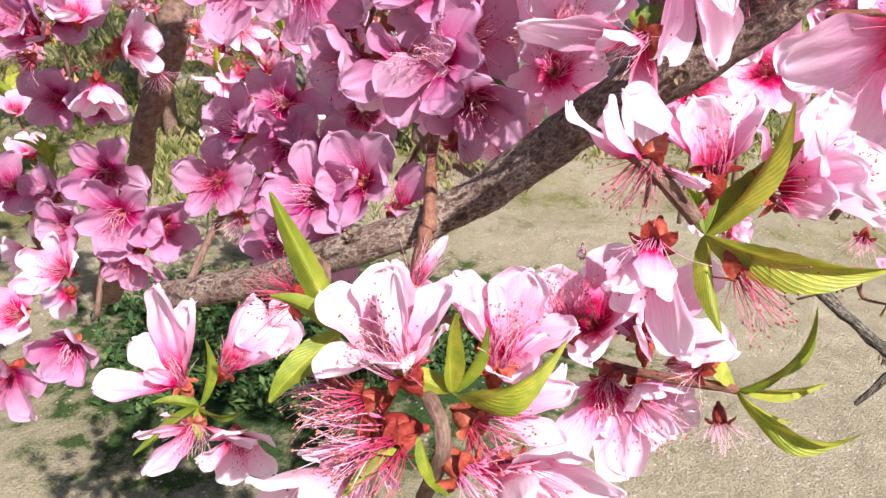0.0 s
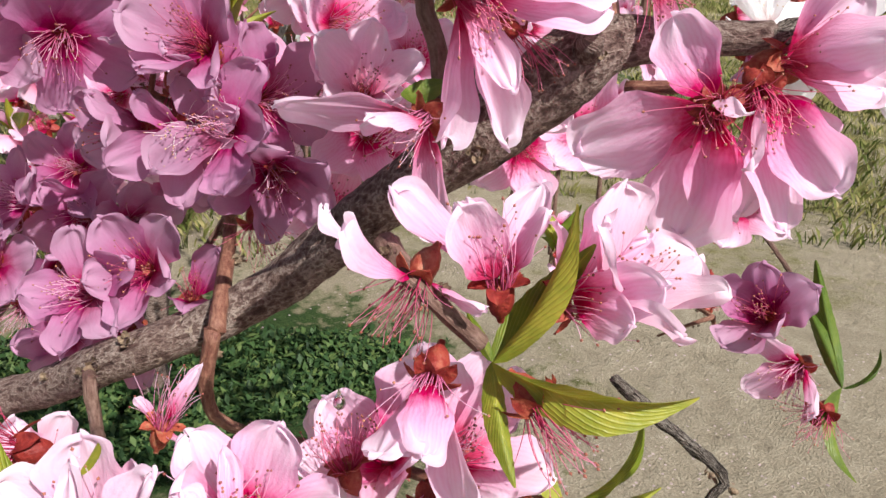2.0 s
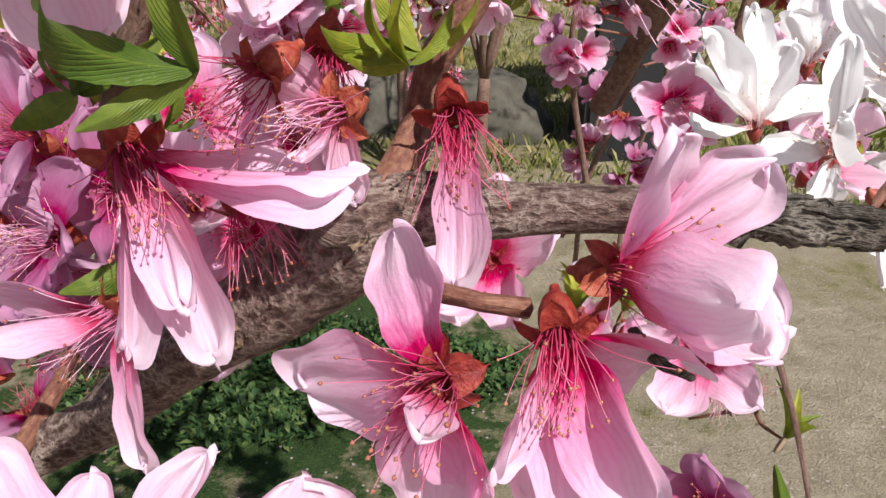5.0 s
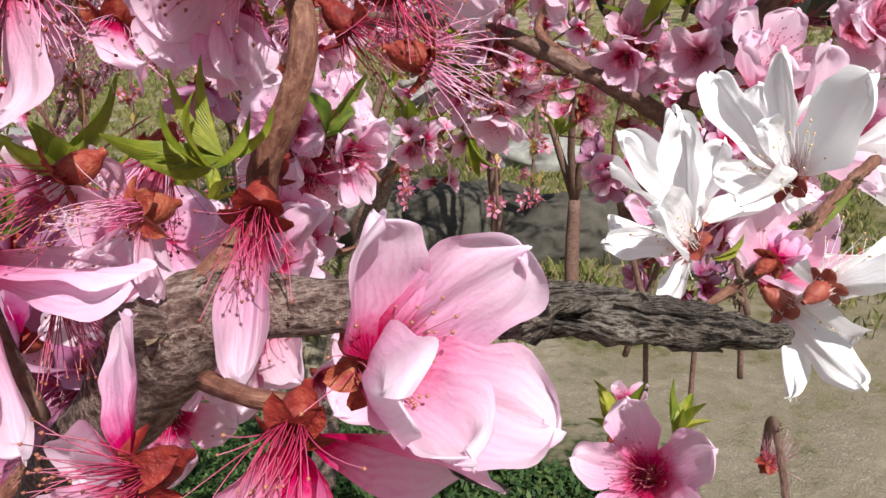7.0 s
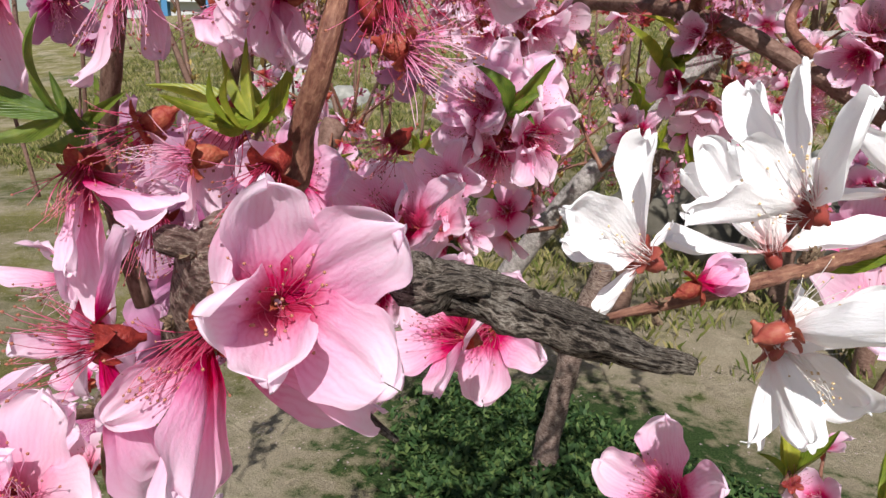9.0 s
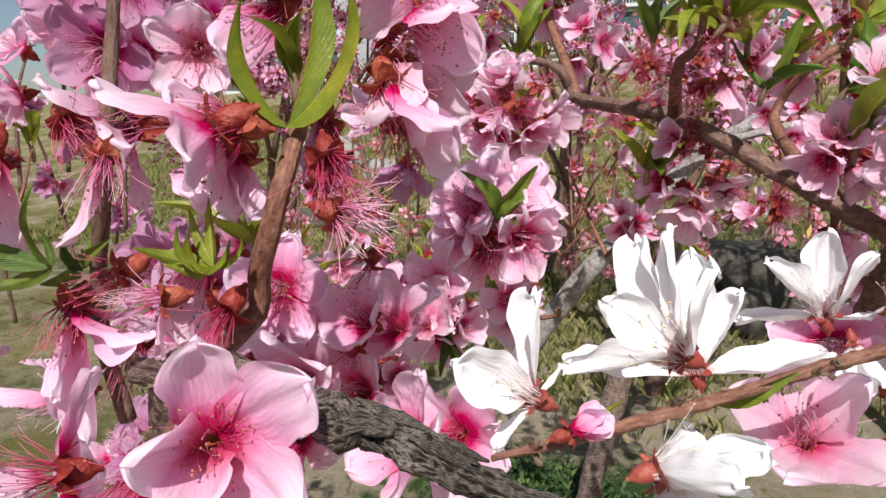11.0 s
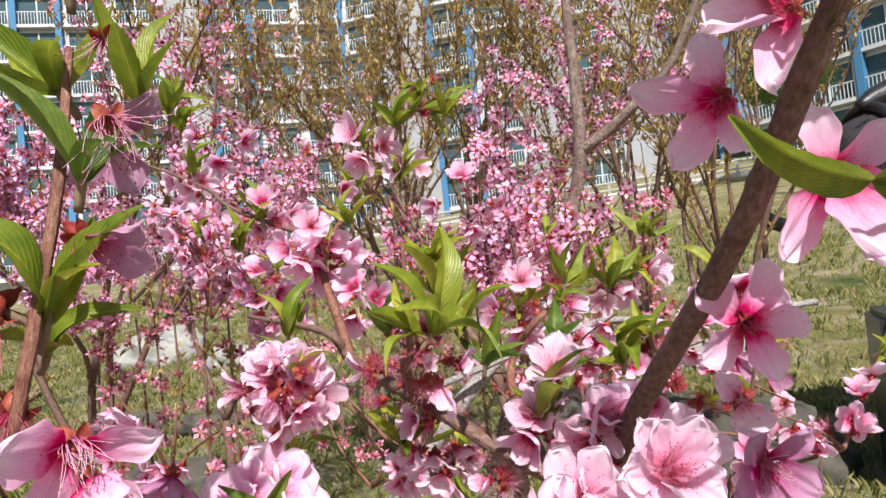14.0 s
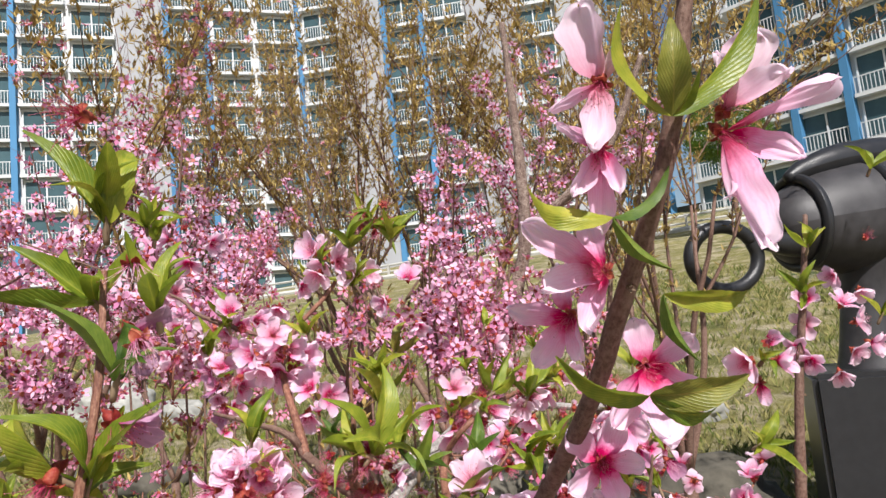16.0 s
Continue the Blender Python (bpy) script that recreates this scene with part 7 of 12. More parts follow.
root = tagged(new("leaf_shoot"), "yellow-green leaf spreading from the branch", "leaves", "leaf shoots")
root.matrix_world = pose(0.4511, 0.4357, 1.3815)
leaf_at(root, (0.4511, 0.4357, 1.3815), (0.4939, 0.4406, 1.3857), "olive", 0.30, 0, 1.30)
leaf_at(root, (0.4511, 0.4357, 1.3815), (0.4794, 0.4477, 1.3709), "green", 0.70, 2, 1.00)
leaf_at(root, (0.4511, 0.4357, 1.3815), (0.4166, 0.4095, 1.4013), "green", 2.20, 0, 1.00)

# blossoms behind the upright shoots
blossom((-0.604, 0.479, 1.352), (-0.104, -0.923, 0.371), "half", "deep", 0.0224, many=True)
blossom((-0.610, 0.497, 1.335), (-0.710, -0.246, -0.660), "half", "deep", 0.0205, many=True)
blossom((-0.584, 0.488, 1.351), (0.773, -0.545, 0.326), "bare", "pink", 0.0197, many=True)
blossom((-0.584, 0.507, 1.331), (0.762, 0.333, -0.555), "open", "deep", 0.0215, many=True)
blossom((-0.621, 0.508, 1.352), (-0.861, 0.368, 0.351), "half", "deep", 0.0202, many=True)
blossom((-0.589, 0.517, 1.337), (0.553, 0.784, -0.281), "half", "deep", 0.0228, many=True)
limb("twig", [(-0.586, 0.538, 1.184, 0.0034), (-0.601, 0.500, 1.344, 0.0028), (-0.578, 0.488, 1.434, 0.0014)], BARK_DARK, "thin dark twig with shade-toned deep pink blossoms", sides=8, step=0.012, rough=0.08, seed=469, spurs=2)
blossom((-0.718, 0.621, 1.302), (-0.714, 0.690, -0.119), "half", "deep", 0.0214, many=True)
blossom((-0.686, 0.601, 1.300), (0.948, -0.203, -0.246), "two", "pink", 0.0218, many=True)
blossom((-0.682, 0.619, 1.310), (0.796, 0.559, 0.232), "two", "pink", 0.0191, many=True)
blossom((-0.685, 0.604, 1.293), (0.817, -0.020, -0.576), "open", "pink", 0.0192, many=True)
blossom((-0.681, 0.619, 1.309), (0.812, 0.559, 0.167), "bare", "pink", 0.0210, many=True)
blossom((-0.684, 0.606, 1.301), (0.978, 0.080, -0.192), "half", "deep", 0.0221, many=True)
limb("twig", [(-0.712, 0.602, 1.144, 0.0034), (-0.702, 0.605, 1.304, 0.0028), (-0.706, 0.633, 1.394, 0.0014)], BARK_DARK, "thin dark twig with shade-toned deep pink blossoms", sides=8, step=0.012, rough=0.08, seed=313, spurs=2)
blossom((-0.628, 0.529, 1.262), (0.137, 0.719, 0.681), "half", "deep", 0.0202, many=True)
blossom((-0.632, 0.504, 1.256), (-0.013, -0.561, 0.827), "half", "deep", 0.0218, many=True)
blossom((-0.620, 0.508, 1.260), (0.609, -0.147, 0.779), "bare", "deep", 0.0199, many=True)
blossom((-0.619, 0.499, 1.239), (0.687, -0.644, -0.335), "bare", "deep", 0.0192, many=True)
blossom((-0.624, 0.508, 1.234), (0.564, -0.206, -0.800), "half", "deep", 0.0215, many=True)
blossom((-0.621, 0.512, 1.231), (0.613, 0.042, -0.789), "half", "deep", 0.0224, many=True)
limb("twig", [(-0.648, 0.518, 1.085, 0.0034), (-0.632, 0.511, 1.245, 0.0028), (-0.602, 0.532, 1.335, 0.0014)], BARK_DARK, "thin dark twig with shade-toned deep pink blossoms", sides=8, step=0.012, rough=0.08, seed=634, spurs=2)
blossom((-0.732, 0.682, 1.366), (-0.913, 0.083, -0.398), "bare", "deep", 0.0195, many=True)
blossom((-0.720, 0.682, 1.358), (-0.182, 0.101, -0.978), "bare", "pink", 0.0197, many=True)
blossom((-0.720, 0.677, 1.360), (-0.235, -0.268, -0.934), "two", "deep", 0.0213, many=True)
blossom((-0.712, 0.699, 1.376), (0.236, 0.948, 0.212), "two", "pink", 0.0201, many=True)
blossom((-0.704, 0.677, 1.376), (0.930, -0.232, 0.285), "open", "pink", 0.0212, many=True)
blossom((-0.710, 0.676, 1.389), (0.367, -0.243, 0.898), "half", "deep", 0.0217, many=True)
limb("twig", [(-0.729, 0.677, 1.212, 0.0034), (-0.717, 0.680, 1.372, 0.0028), (-0.726, 0.707, 1.462, 0.0014)], BARK_DARK, "thin dark twig with shade-toned deep pink blossoms", sides=8, step=0.012, rough=0.08, seed=518, spurs=2)
blossom((-0.687, 0.763, 1.296), (0.019, 0.669, 0.743), "two", "deep", 0.0196, many=True)
blossom((-0.701, 0.755, 1.274), (-0.814, 0.558, -0.162), "bare", "pink", 0.0218, many=True)
blossom((-0.682, 0.728, 1.284), (0.278, -0.895, 0.348), "bare", "pink", 0.0215, many=True)
blossom((-0.668, 0.743, 1.266), (0.876, -0.123, -0.467), "open", "deep", 0.0196, many=True)
blossom((-0.706, 0.749, 1.286), (-0.878, 0.163, 0.450), "open", "pink", 0.0229, many=True)
blossom((-0.676, 0.747, 1.284), (0.840, 0.098, 0.533), "half", "pink", 0.0198, many=True)
limb("twig", [(-0.724, 0.754, 1.117, 0.0034), (-0.687, 0.746, 1.277, 0.0028), (-0.694, 0.752, 1.367, 0.0014)], BARK_DARK, "thin dark twig with shade-toned deep pink blossoms", sides=8, step=0.012, rough=0.08, seed=704, spurs=2)
blossom((-0.679, 0.512, 1.156), (0.727, 0.629, -0.277), "bare", "deep", 0.0218, many=True)
blossom((-0.685, 0.481, 1.160), (0.594, -0.788, -0.160), "two", "deep", 0.0202, many=True)
blossom((-0.709, 0.490, 1.162), (-0.861, -0.502, -0.081), "bare", "deep", 0.0216, many=True)
blossom((-0.679, 0.490, 1.169), (0.901, -0.330, 0.282), "half", "pink", 0.0228, many=True)
blossom((-0.686, 0.494, 1.158), (0.883, -0.212, -0.418), "open", "pink", 0.0213, many=True)
blossom((-0.677, 0.491, 1.161), (0.964, -0.250, -0.090), "half", "pink", 0.0207, many=True)
limb("twig", [(-0.659, 0.506, 1.003, 0.0034), (-0.697, 0.496, 1.163, 0.0028), (-0.698, 0.509, 1.253, 0.0014)], BARK_DARK, "thin dark twig with shade-toned deep pink blossoms", sides=8, step=0.012, rough=0.08, seed=493, spurs=2)
blossom((-0.780, 0.678, 1.191), (0.943, -0.297, -0.152), "bare", "pink", 0.0207, many=True)
blossom((-0.798, 0.676, 1.209), (0.331, -0.539, 0.774), "two", "deep", 0.0209, many=True)
blossom((-0.783, 0.692, 1.187), (0.897, 0.281, -0.342), "bare", "deep", 0.0209, many=True)
blossom((-0.792, 0.672, 1.191), (0.624, -0.753, -0.210), "open", "deep", 0.0210, many=True)
blossom((-0.785, 0.668, 1.193), (0.719, -0.690, -0.080), "half", "deep", 0.0225, many=True)
blossom((-0.794, 0.690, 1.189), (0.826, 0.332, -0.455), "half", "pink", 0.0201, many=True)
limb("twig", [(-0.787, 0.703, 1.035, 0.0034), (-0.804, 0.686, 1.195, 0.0028), (-0.790, 0.657, 1.285, 0.0014)], BARK_DARK, "thin dark twig with shade-toned deep pink blossoms", sides=8, step=0.012, rough=0.08, seed=458, spurs=2)
blossom((-0.678, 0.865, 1.353), (-0.274, 0.888, -0.369), "bare", "deep", 0.0227, many=True)
blossom((-0.669, 0.857, 1.349), (0.430, 0.481, -0.764), "bare", "deep", 0.0213, many=True)
blossom((-0.669, 0.840, 1.346), (0.283, -0.665, -0.691), "bare", "deep", 0.0224, many=True)
blossom((-0.658, 0.851, 1.376), (0.675, -0.008, 0.738), "open", "pink", 0.0223, many=True)
blossom((-0.670, 0.828, 1.351), (0.142, -0.942, -0.305), "half", "deep", 0.0209, many=True)
blossom((-0.660, 0.842, 1.356), (0.829, -0.543, -0.135), "half", "pink", 0.0213, many=True)
limb("twig", [(-0.649, 0.835, 1.198, 0.0034), (-0.674, 0.851, 1.358, 0.0028), (-0.690, 0.870, 1.448, 0.0014)], BARK_DARK, "thin dark twig with shade-toned deep pink blossoms", sides=8, step=0.012, rough=0.08, seed=164, spurs=2)
blossom((-0.897, 0.623, 1.086), (0.320, -0.536, -0.781), "bare", "deep", 0.0195, many=True)
blossom((-0.920, 0.643, 1.124), (-0.629, 0.240, 0.740), "open", "deep", 0.0226, many=True)
blossom((-0.891, 0.635, 1.103), (0.972, -0.151, -0.179), "half", "deep", 0.0215, many=True)
blossom((-0.892, 0.646, 1.110), (0.810, 0.529, 0.254), "open", "pink", 0.0192, many=True)
blossom((-0.913, 0.622, 1.113), (-0.395, -0.829, 0.395), "two", "deep", 0.0214, many=True)
blossom((-0.900, 0.621, 1.108), (0.322, -0.940, 0.112), "open", "deep", 0.0218, many=True)
limb("twig", [(-0.933, 0.655, 0.946, 0.0034), (-0.906, 0.637, 1.106, 0.0028), (-0.905, 0.662, 1.196, 0.0014)], BARK_DARK, "thin dark twig with shade-toned deep pink blossoms", sides=8, step=0.012, rough=0.08, seed=668, spurs=2)
blossom((-0.805, 0.442, 1.342), (-0.134, -0.463, 0.876), "two", "deep", 0.0229, many=True)
blossom((-0.791, 0.456, 1.307), (0.597, 0.184, -0.781), "bare", "deep", 0.0195, many=True)
blossom((-0.778, 0.452, 1.317), (0.984, -0.010, -0.179), "half", "deep", 0.0208, many=True)
blossom((-0.791, 0.433, 1.334), (0.404, -0.756, 0.515), "open", "deep", 0.0191, many=True)
blossom((-0.791, 0.446, 1.339), (0.477, -0.305, 0.824), "half", "deep", 0.0195, many=True)
blossom((-0.779, 0.460, 1.319), (0.947, 0.311, -0.086), "half", "deep", 0.0215, many=True)
limb("twig", [(-0.813, 0.447, 1.161, 0.0034), (-0.802, 0.453, 1.321, 0.0028), (-0.812, 0.460, 1.411, 0.0014)], BARK_DARK, "thin dark twig with shade-toned deep pink blossoms", sides=8, step=0.012, rough=0.08, seed=457, spurs=2)
blossom((-0.880, 0.455, 1.180), (0.626, -0.775, -0.086), "bare", "pink", 0.0211, many=True)
blossom((-0.890, 0.448, 1.171), (0.006, -0.894, -0.447), "bare", "deep", 0.0194, many=True)
blossom((-0.878, 0.467, 1.195), (0.667, -0.047, 0.743), "two", "deep", 0.0207, many=True)
blossom((-0.875, 0.460, 1.200), (0.601, -0.325, 0.730), "two", "pink", 0.0208, many=True)
blossom((-0.875, 0.477, 1.197), (0.651, 0.367, 0.664), "bare", "deep", 0.0212, many=True)
blossom((-0.873, 0.478, 1.192), (0.768, 0.432, 0.472), "half", "deep", 0.0209, many=True)
limb("twig", [(-0.928, 0.503, 1.021, 0.0034), (-0.890, 0.468, 1.181, 0.0028), (-0.898, 0.494, 1.271, 0.0014)], BARK_DARK, "thin dark twig with shade-toned deep pink blossoms", sides=8, step=0.012, rough=0.08, seed=804, spurs=2)
blossom((-0.793, 0.791, 1.137), (0.967, -0.094, 0.235), "two", "pink", 0.0208, many=True)
blossom((-0.811, 0.791, 1.143), (0.336, -0.185, 0.924), "open", "deep", 0.0199, many=True)
blossom((-0.802, 0.794, 1.140), (0.844, 0.052, 0.535), "bare", "pink", 0.0201, many=True)
blossom((-0.810, 0.788, 1.119), (0.396, -0.352, -0.848), "half", "deep", 0.0217, many=True)
blossom((-0.806, 0.789, 1.124), (0.736, -0.337, -0.587), "open", "pink", 0.0221, many=True)
blossom((-0.797, 0.787, 1.134), (0.943, -0.308, 0.127), "half", "deep", 0.0204, many=True)
limb("twig", [(-0.848, 0.777, 0.971, 0.0034), (-0.815, 0.793, 1.131, 0.0028), (-0.791, 0.793, 1.221, 0.0014)], BARK_DARK, "thin dark twig with shade-toned deep pink blossoms", sides=8, step=0.012, rough=0.08, seed=582, spurs=2)

# blossoms beyond the white twig
blossom((0.281, 0.825, 1.184), (-0.733, -0.308, 0.607), "half", "deep", 0.0197, many=True)
blossom((0.288, 0.809, 1.172), (-0.272, -0.962, 0.010), "open", "pink", 0.0202, many=True)
blossom((0.320, 0.829, 1.173), (0.997, -0.064, 0.040), "bare", "pink", 0.0220, many=True)
blossom((0.290, 0.811, 1.160), (-0.203, -0.836, -0.509), "open", "deep", 0.0191, many=True)
blossom((0.304, 0.813, 1.175), (0.442, -0.886, 0.140), "half", "pink", 0.0199, many=True)
blossom((0.283, 0.825, 1.174), (-0.859, -0.489, 0.151), "two", "pink", 0.0230, many=True)
limb("twig", [(0.334, 0.861, 1.012, 0.0034), (0.295, 0.831, 1.172, 0.0028), (0.307, 0.820, 1.262, 0.0014)], BARK_DARK, "thin dark twig with pink blossoms", sides=8, step=0.012, rough=0.08, seed=335, spurs=2)
blossom((0.351, 0.884, 1.100), (-0.539, -0.534, -0.651), "two", "pink", 0.0193, many=True)
blossom((0.351, 0.903, 1.115), (-0.467, 0.771, 0.433), "open", "pink", 0.0205, many=True)
blossom((0.353, 0.871, 1.103), (-0.235, -0.939, -0.251), "two", "deep", 0.0202, many=True)
blossom((0.342, 0.908, 1.118), (-0.650, 0.662, 0.372), "half", "deep", 0.0218, many=True)
blossom((0.365, 0.883, 1.098), (0.474, -0.544, -0.692), "half", "deep", 0.0229, many=True)
blossom((0.358, 0.883, 1.093), (-0.013, -0.465, -0.885), "bare", "pink", 0.0230, many=True)
limb("twig", [(0.319, 0.923, 0.948, 0.0034), (0.359, 0.891, 1.108, 0.0028), (0.387, 0.897, 1.198, 0.0014)], BARK_DARK, "thin dark twig with pink blossoms", sides=8, step=0.012, rough=0.08, seed=120, spurs=2)
blossom((0.394, 0.883, 1.191), (0.028, 0.211, 0.977), "half", "deep", 0.0208, many=True)
blossom((0.371, 0.886, 1.181), (-0.961, 0.236, 0.143), "bare", "deep", 0.0193, many=True)
blossom((0.395, 0.887, 1.197), (0.074, 0.342, 0.937), "half", "pink", 0.0209, many=True)
blossom((0.393, 0.866, 1.174), (-0.077, -0.965, -0.249), "half", "pink", 0.0226, many=True)
blossom((0.396, 0.858, 1.190), (0.109, -0.874, 0.474), "half", "pink", 0.0228, many=True)
blossom((0.409, 0.878, 1.168), (0.835, -0.116, -0.538), "open", "deep", 0.0192, many=True)
limb("twig", [(0.431, 0.874, 1.018, 0.0034), (0.394, 0.880, 1.178, 0.0028), (0.406, 0.865, 1.268, 0.0014)], BARK_DARK, "thin dark twig with pink blossoms", sides=8, step=0.012, rough=0.08, seed=710, spurs=2)
blossom((0.341, 0.961, 1.045), (-0.416, -0.411, 0.811), "bare", "pink", 0.0216, many=True)
blossom((0.335, 0.958, 1.033), (-0.797, -0.603, -0.031), "half", "pink", 0.0191, many=True)
blossom((0.342, 0.974, 1.049), (-0.290, 0.419, 0.861), "half", "deep", 0.0194, many=True)
blossom((0.349, 0.968, 1.050), (0.106, 0.071, 0.992), "half", "pink", 0.0228, many=True)
blossom((0.336, 0.954, 1.031), (-0.636, -0.757, -0.150), "open", "deep", 0.0214, many=True)
blossom((0.353, 0.973, 1.048), (0.374, 0.378, 0.847), "half", "deep", 0.0193, many=True)
limb("twig", [(0.351, 0.991, 0.874, 0.0034), (0.347, 0.967, 1.034, 0.0028), (0.371, 0.981, 1.124, 0.0014)], BARK_DARK, "thin dark twig with pink blossoms", sides=8, step=0.012, rough=0.08, seed=820, spurs=2)
blossom((0.454, 0.930, 1.083), (0.944, 0.317, 0.095), "open", "pink", 0.0228, many=True)
blossom((0.438, 0.934, 1.089), (0.209, 0.752, 0.625), "bare", "pink", 0.0213, many=True)
blossom((0.429, 0.910, 1.063), (-0.295, -0.601, -0.743), "two", "pink", 0.0227, many=True)
blossom((0.421, 0.915, 1.078), (-0.827, -0.529, -0.189), "half", "deep", 0.0211, many=True)
blossom((0.414, 0.912, 1.088), (-0.845, -0.471, 0.252), "open", "pink", 0.0221, many=True)
blossom((0.434, 0.904, 1.068), (-0.065, -0.839, -0.541), "two", "pink", 0.0196, many=True)
limb("twig", [(0.445, 0.936, 0.921, 0.0034), (0.436, 0.924, 1.081, 0.0028), (0.451, 0.915, 1.171, 0.0014)], BARK_DARK, "thin dark twig with pink blossoms", sides=8, step=0.012, rough=0.08, seed=552, spurs=2)
blossom((0.397, 1.000, 0.996), (-0.784, -0.471, -0.404), "half", "deep", 0.0205, many=True)
blossom((0.416, 0.996, 1.002), (0.212, -0.958, -0.195), "bare", "pink", 0.0223, many=True)
blossom((0.417, 0.997, 1.011), (0.256, -0.873, 0.416), "bare", "pink", 0.0201, many=True)
blossom((0.407, 1.004, 1.023), (-0.308, -0.273, 0.911), "bare", "pink", 0.0203, many=True)
blossom((0.416, 0.998, 1.005), (0.263, -0.964, 0.031), "half", "deep", 0.0217, many=True)
blossom((0.413, 0.998, 1.022), (-0.017, -0.545, 0.839), "half", "deep", 0.0216, many=True)
limb("twig", [(0.406, 1.001, 0.845, 0.0034), (0.413, 1.010, 1.005, 0.0028), (0.429, 0.996, 1.095, 0.0014)], BARK_DARK, "thin dark twig with pink blossoms", sides=8, step=0.012, rough=0.08, seed=897, spurs=2)

# right-hand shoot
blossom((0.673, 1.160, 1.345), (0.801, -0.382, -0.461), "half", "pink", 0.0219, many=True)
blossom((0.651, 1.149, 1.336), (0.580, -0.501, -0.642), "open", "pale", 0.0199, many=True)
blossom((0.631, 1.161, 1.308), (0.109, -0.563, -0.819), "half", "pale", 0.0201, many=True)
blossom((0.595, 1.131, 1.329), (-0.245, -0.732, -0.636), "open", "pink", 0.0212, many=True)
blossom((0.581, 1.133, 1.346), (-0.330, -0.862, -0.384), "open", "pink", 0.0195, many=True)
blossom((0.596, 1.138, 1.378), (-0.269, -0.962, -0.044), "open", "pale", 0.0208, many=True)
blossom((0.601, 1.133, 1.410), (-0.151, -0.933, 0.328), "half", "pink", 0.0225, many=True)
blossom((0.645, 1.150, 1.400), (0.501, -0.421, 0.756), "open", "pink", 0.0219, many=True)
blossom((0.659, 1.150, 1.374), (0.955, -0.253, 0.153), "open", "pale", 0.0215, many=True)
blossom((0.533, 0.813, 1.360), (0.910, -0.410, -0.064), "half", "pink", 0.0189, many=True)
blossom((0.514, 0.795, 1.343), (0.021, -0.583, -0.812), "two", "pink", 0.0199, many=True)
blossom((0.507, 0.786, 1.363), (-0.593, -0.802, -0.079), "half", "pale", 0.0199, many=True)
blossom((0.526, 0.803, 1.378), (0.466, -0.787, 0.404), "two", "pink", 0.0170, many=True)
shoot((0.519, 0.792, 1.362), (0.368, -0.826, 0.428), 3, 0.028, "green", 40)
blossom((0.724, 1.220, 1.424), (0.758, -0.301, -0.579), "two", "pale", 0.0175, many=True)
blossom((0.679, 1.210, 1.414), (0.042, -0.586, -0.809), "half", "pale", 0.0193, many=True)
blossom((0.647, 1.197, 1.438), (-0.642, -0.725, -0.249), "half", "pale", 0.0195, many=True)
blossom((0.699, 1.215, 1.488), (0.599, -0.630, 0.495), "bare", "pale", 0.0194, many=True)
shoot((0.609, 1.103, 1.475), (0.237, -0.361, 0.902), 5, 0.060, "green", 48)
shoot((0.598, 1.106, 1.417), (-0.228, -0.874, 0.429), 4, 0.050, "green", 55)
shoot((0.690, 1.090, 1.563), (0.423, -0.278, 0.862), 5, 0.050, "green", 48)
shoot((0.510, 0.952, 1.257), (0.573, -0.646, 0.504), 5, 0.050, "green", 60)
shoot((0.667, 1.050, 1.382), (0.423, -0.278, 0.862), 4, 0.050, "green", 48)

# leaves near the branch
root = tagged(new("leaf_shoot"), "yellow-green young leaves behind a blossom cluster", "leaves", "leaf shoots")
root.matrix_world = pose(0.145, 0.243, 1.165)
leaf_at(root, (0.145, 0.243, 1.165), (0.161, 0.245, 1.197), "green", 1.20, 1, 1.00)
leaf_at(root, (0.145, 0.243, 1.165), (0.166, 0.250, 1.187), "green", 2.40, 0, 1.00)
leaf_at(root, (0.145, 0.243, 1.165), (0.181, 0.226, 1.163), "green", 0.20, 0, 1.00)
leaf_at(root, (0.145, 0.243, 1.165), (0.147, 0.228, 1.146), "green", 1.60, 1, 1.00)
leaf_at(root, (0.145, 0.243, 1.165), (0.140, 0.246, 1.175), "green", 0.60, 1, 1.10)
root = tagged(new("leaf_shoot"), "green leaf tuft above faded blossoms", "leaves", "leaf shoots")
root.matrix_world = pose(0.056, 0.234, 1.140)
leaf_at(root, (0.056, 0.234, 1.140), (0.040, 0.240, 1.175), "green", 0.80, 1, 0.80)
leaf_at(root, (0.056, 0.234, 1.140), (0.039, 0.235, 1.150), "green", 0.10, 0, 1.10)
leaf_at(root, (0.056, 0.234, 1.140), (0.071, 0.238, 1.156), "green", 2.20, 1, 1.10)
leaf_at(root, (0.056, 0.234, 1.140), (0.041, 0.217, 1.131), "green", 0.50, 0, 1.20)
root = tagged(new("leaf_shoot"), "yellow-green leaf tuft on a spur", "leaves", "leaf shoots")
root.matrix_world = pose(0.084, 0.215, 1.137)
leaf_at(root, (0.084, 0.215, 1.137), (0.070, 0.213, 1.144), "green", 0.30, 0, 1.30)
leaf_at(root, (0.084, 0.215, 1.137), (0.108, 0.209, 1.152), "green", 0.30, 2, 1.00)
leaf_at(root, (0.084, 0.215, 1.137), (0.092, 0.218, 1.153), "green", 1.60, 1, 1.00)
leaf_at(root, (0.084, 0.215, 1.137), (0.084, 0.214, 1.159), "green", 2.00, 3, 0.90)
root = tagged(new("leaf_shoot"), "green leaf tuft on a spur", "leaves", "leaf shoots")
root.matrix_world = pose(0.077, 0.210, 1.128)
leaf_at(root, (0.077, 0.210, 1.128), (0.061, 0.198, 1.122), "green", 0.50, 1, 1.00)
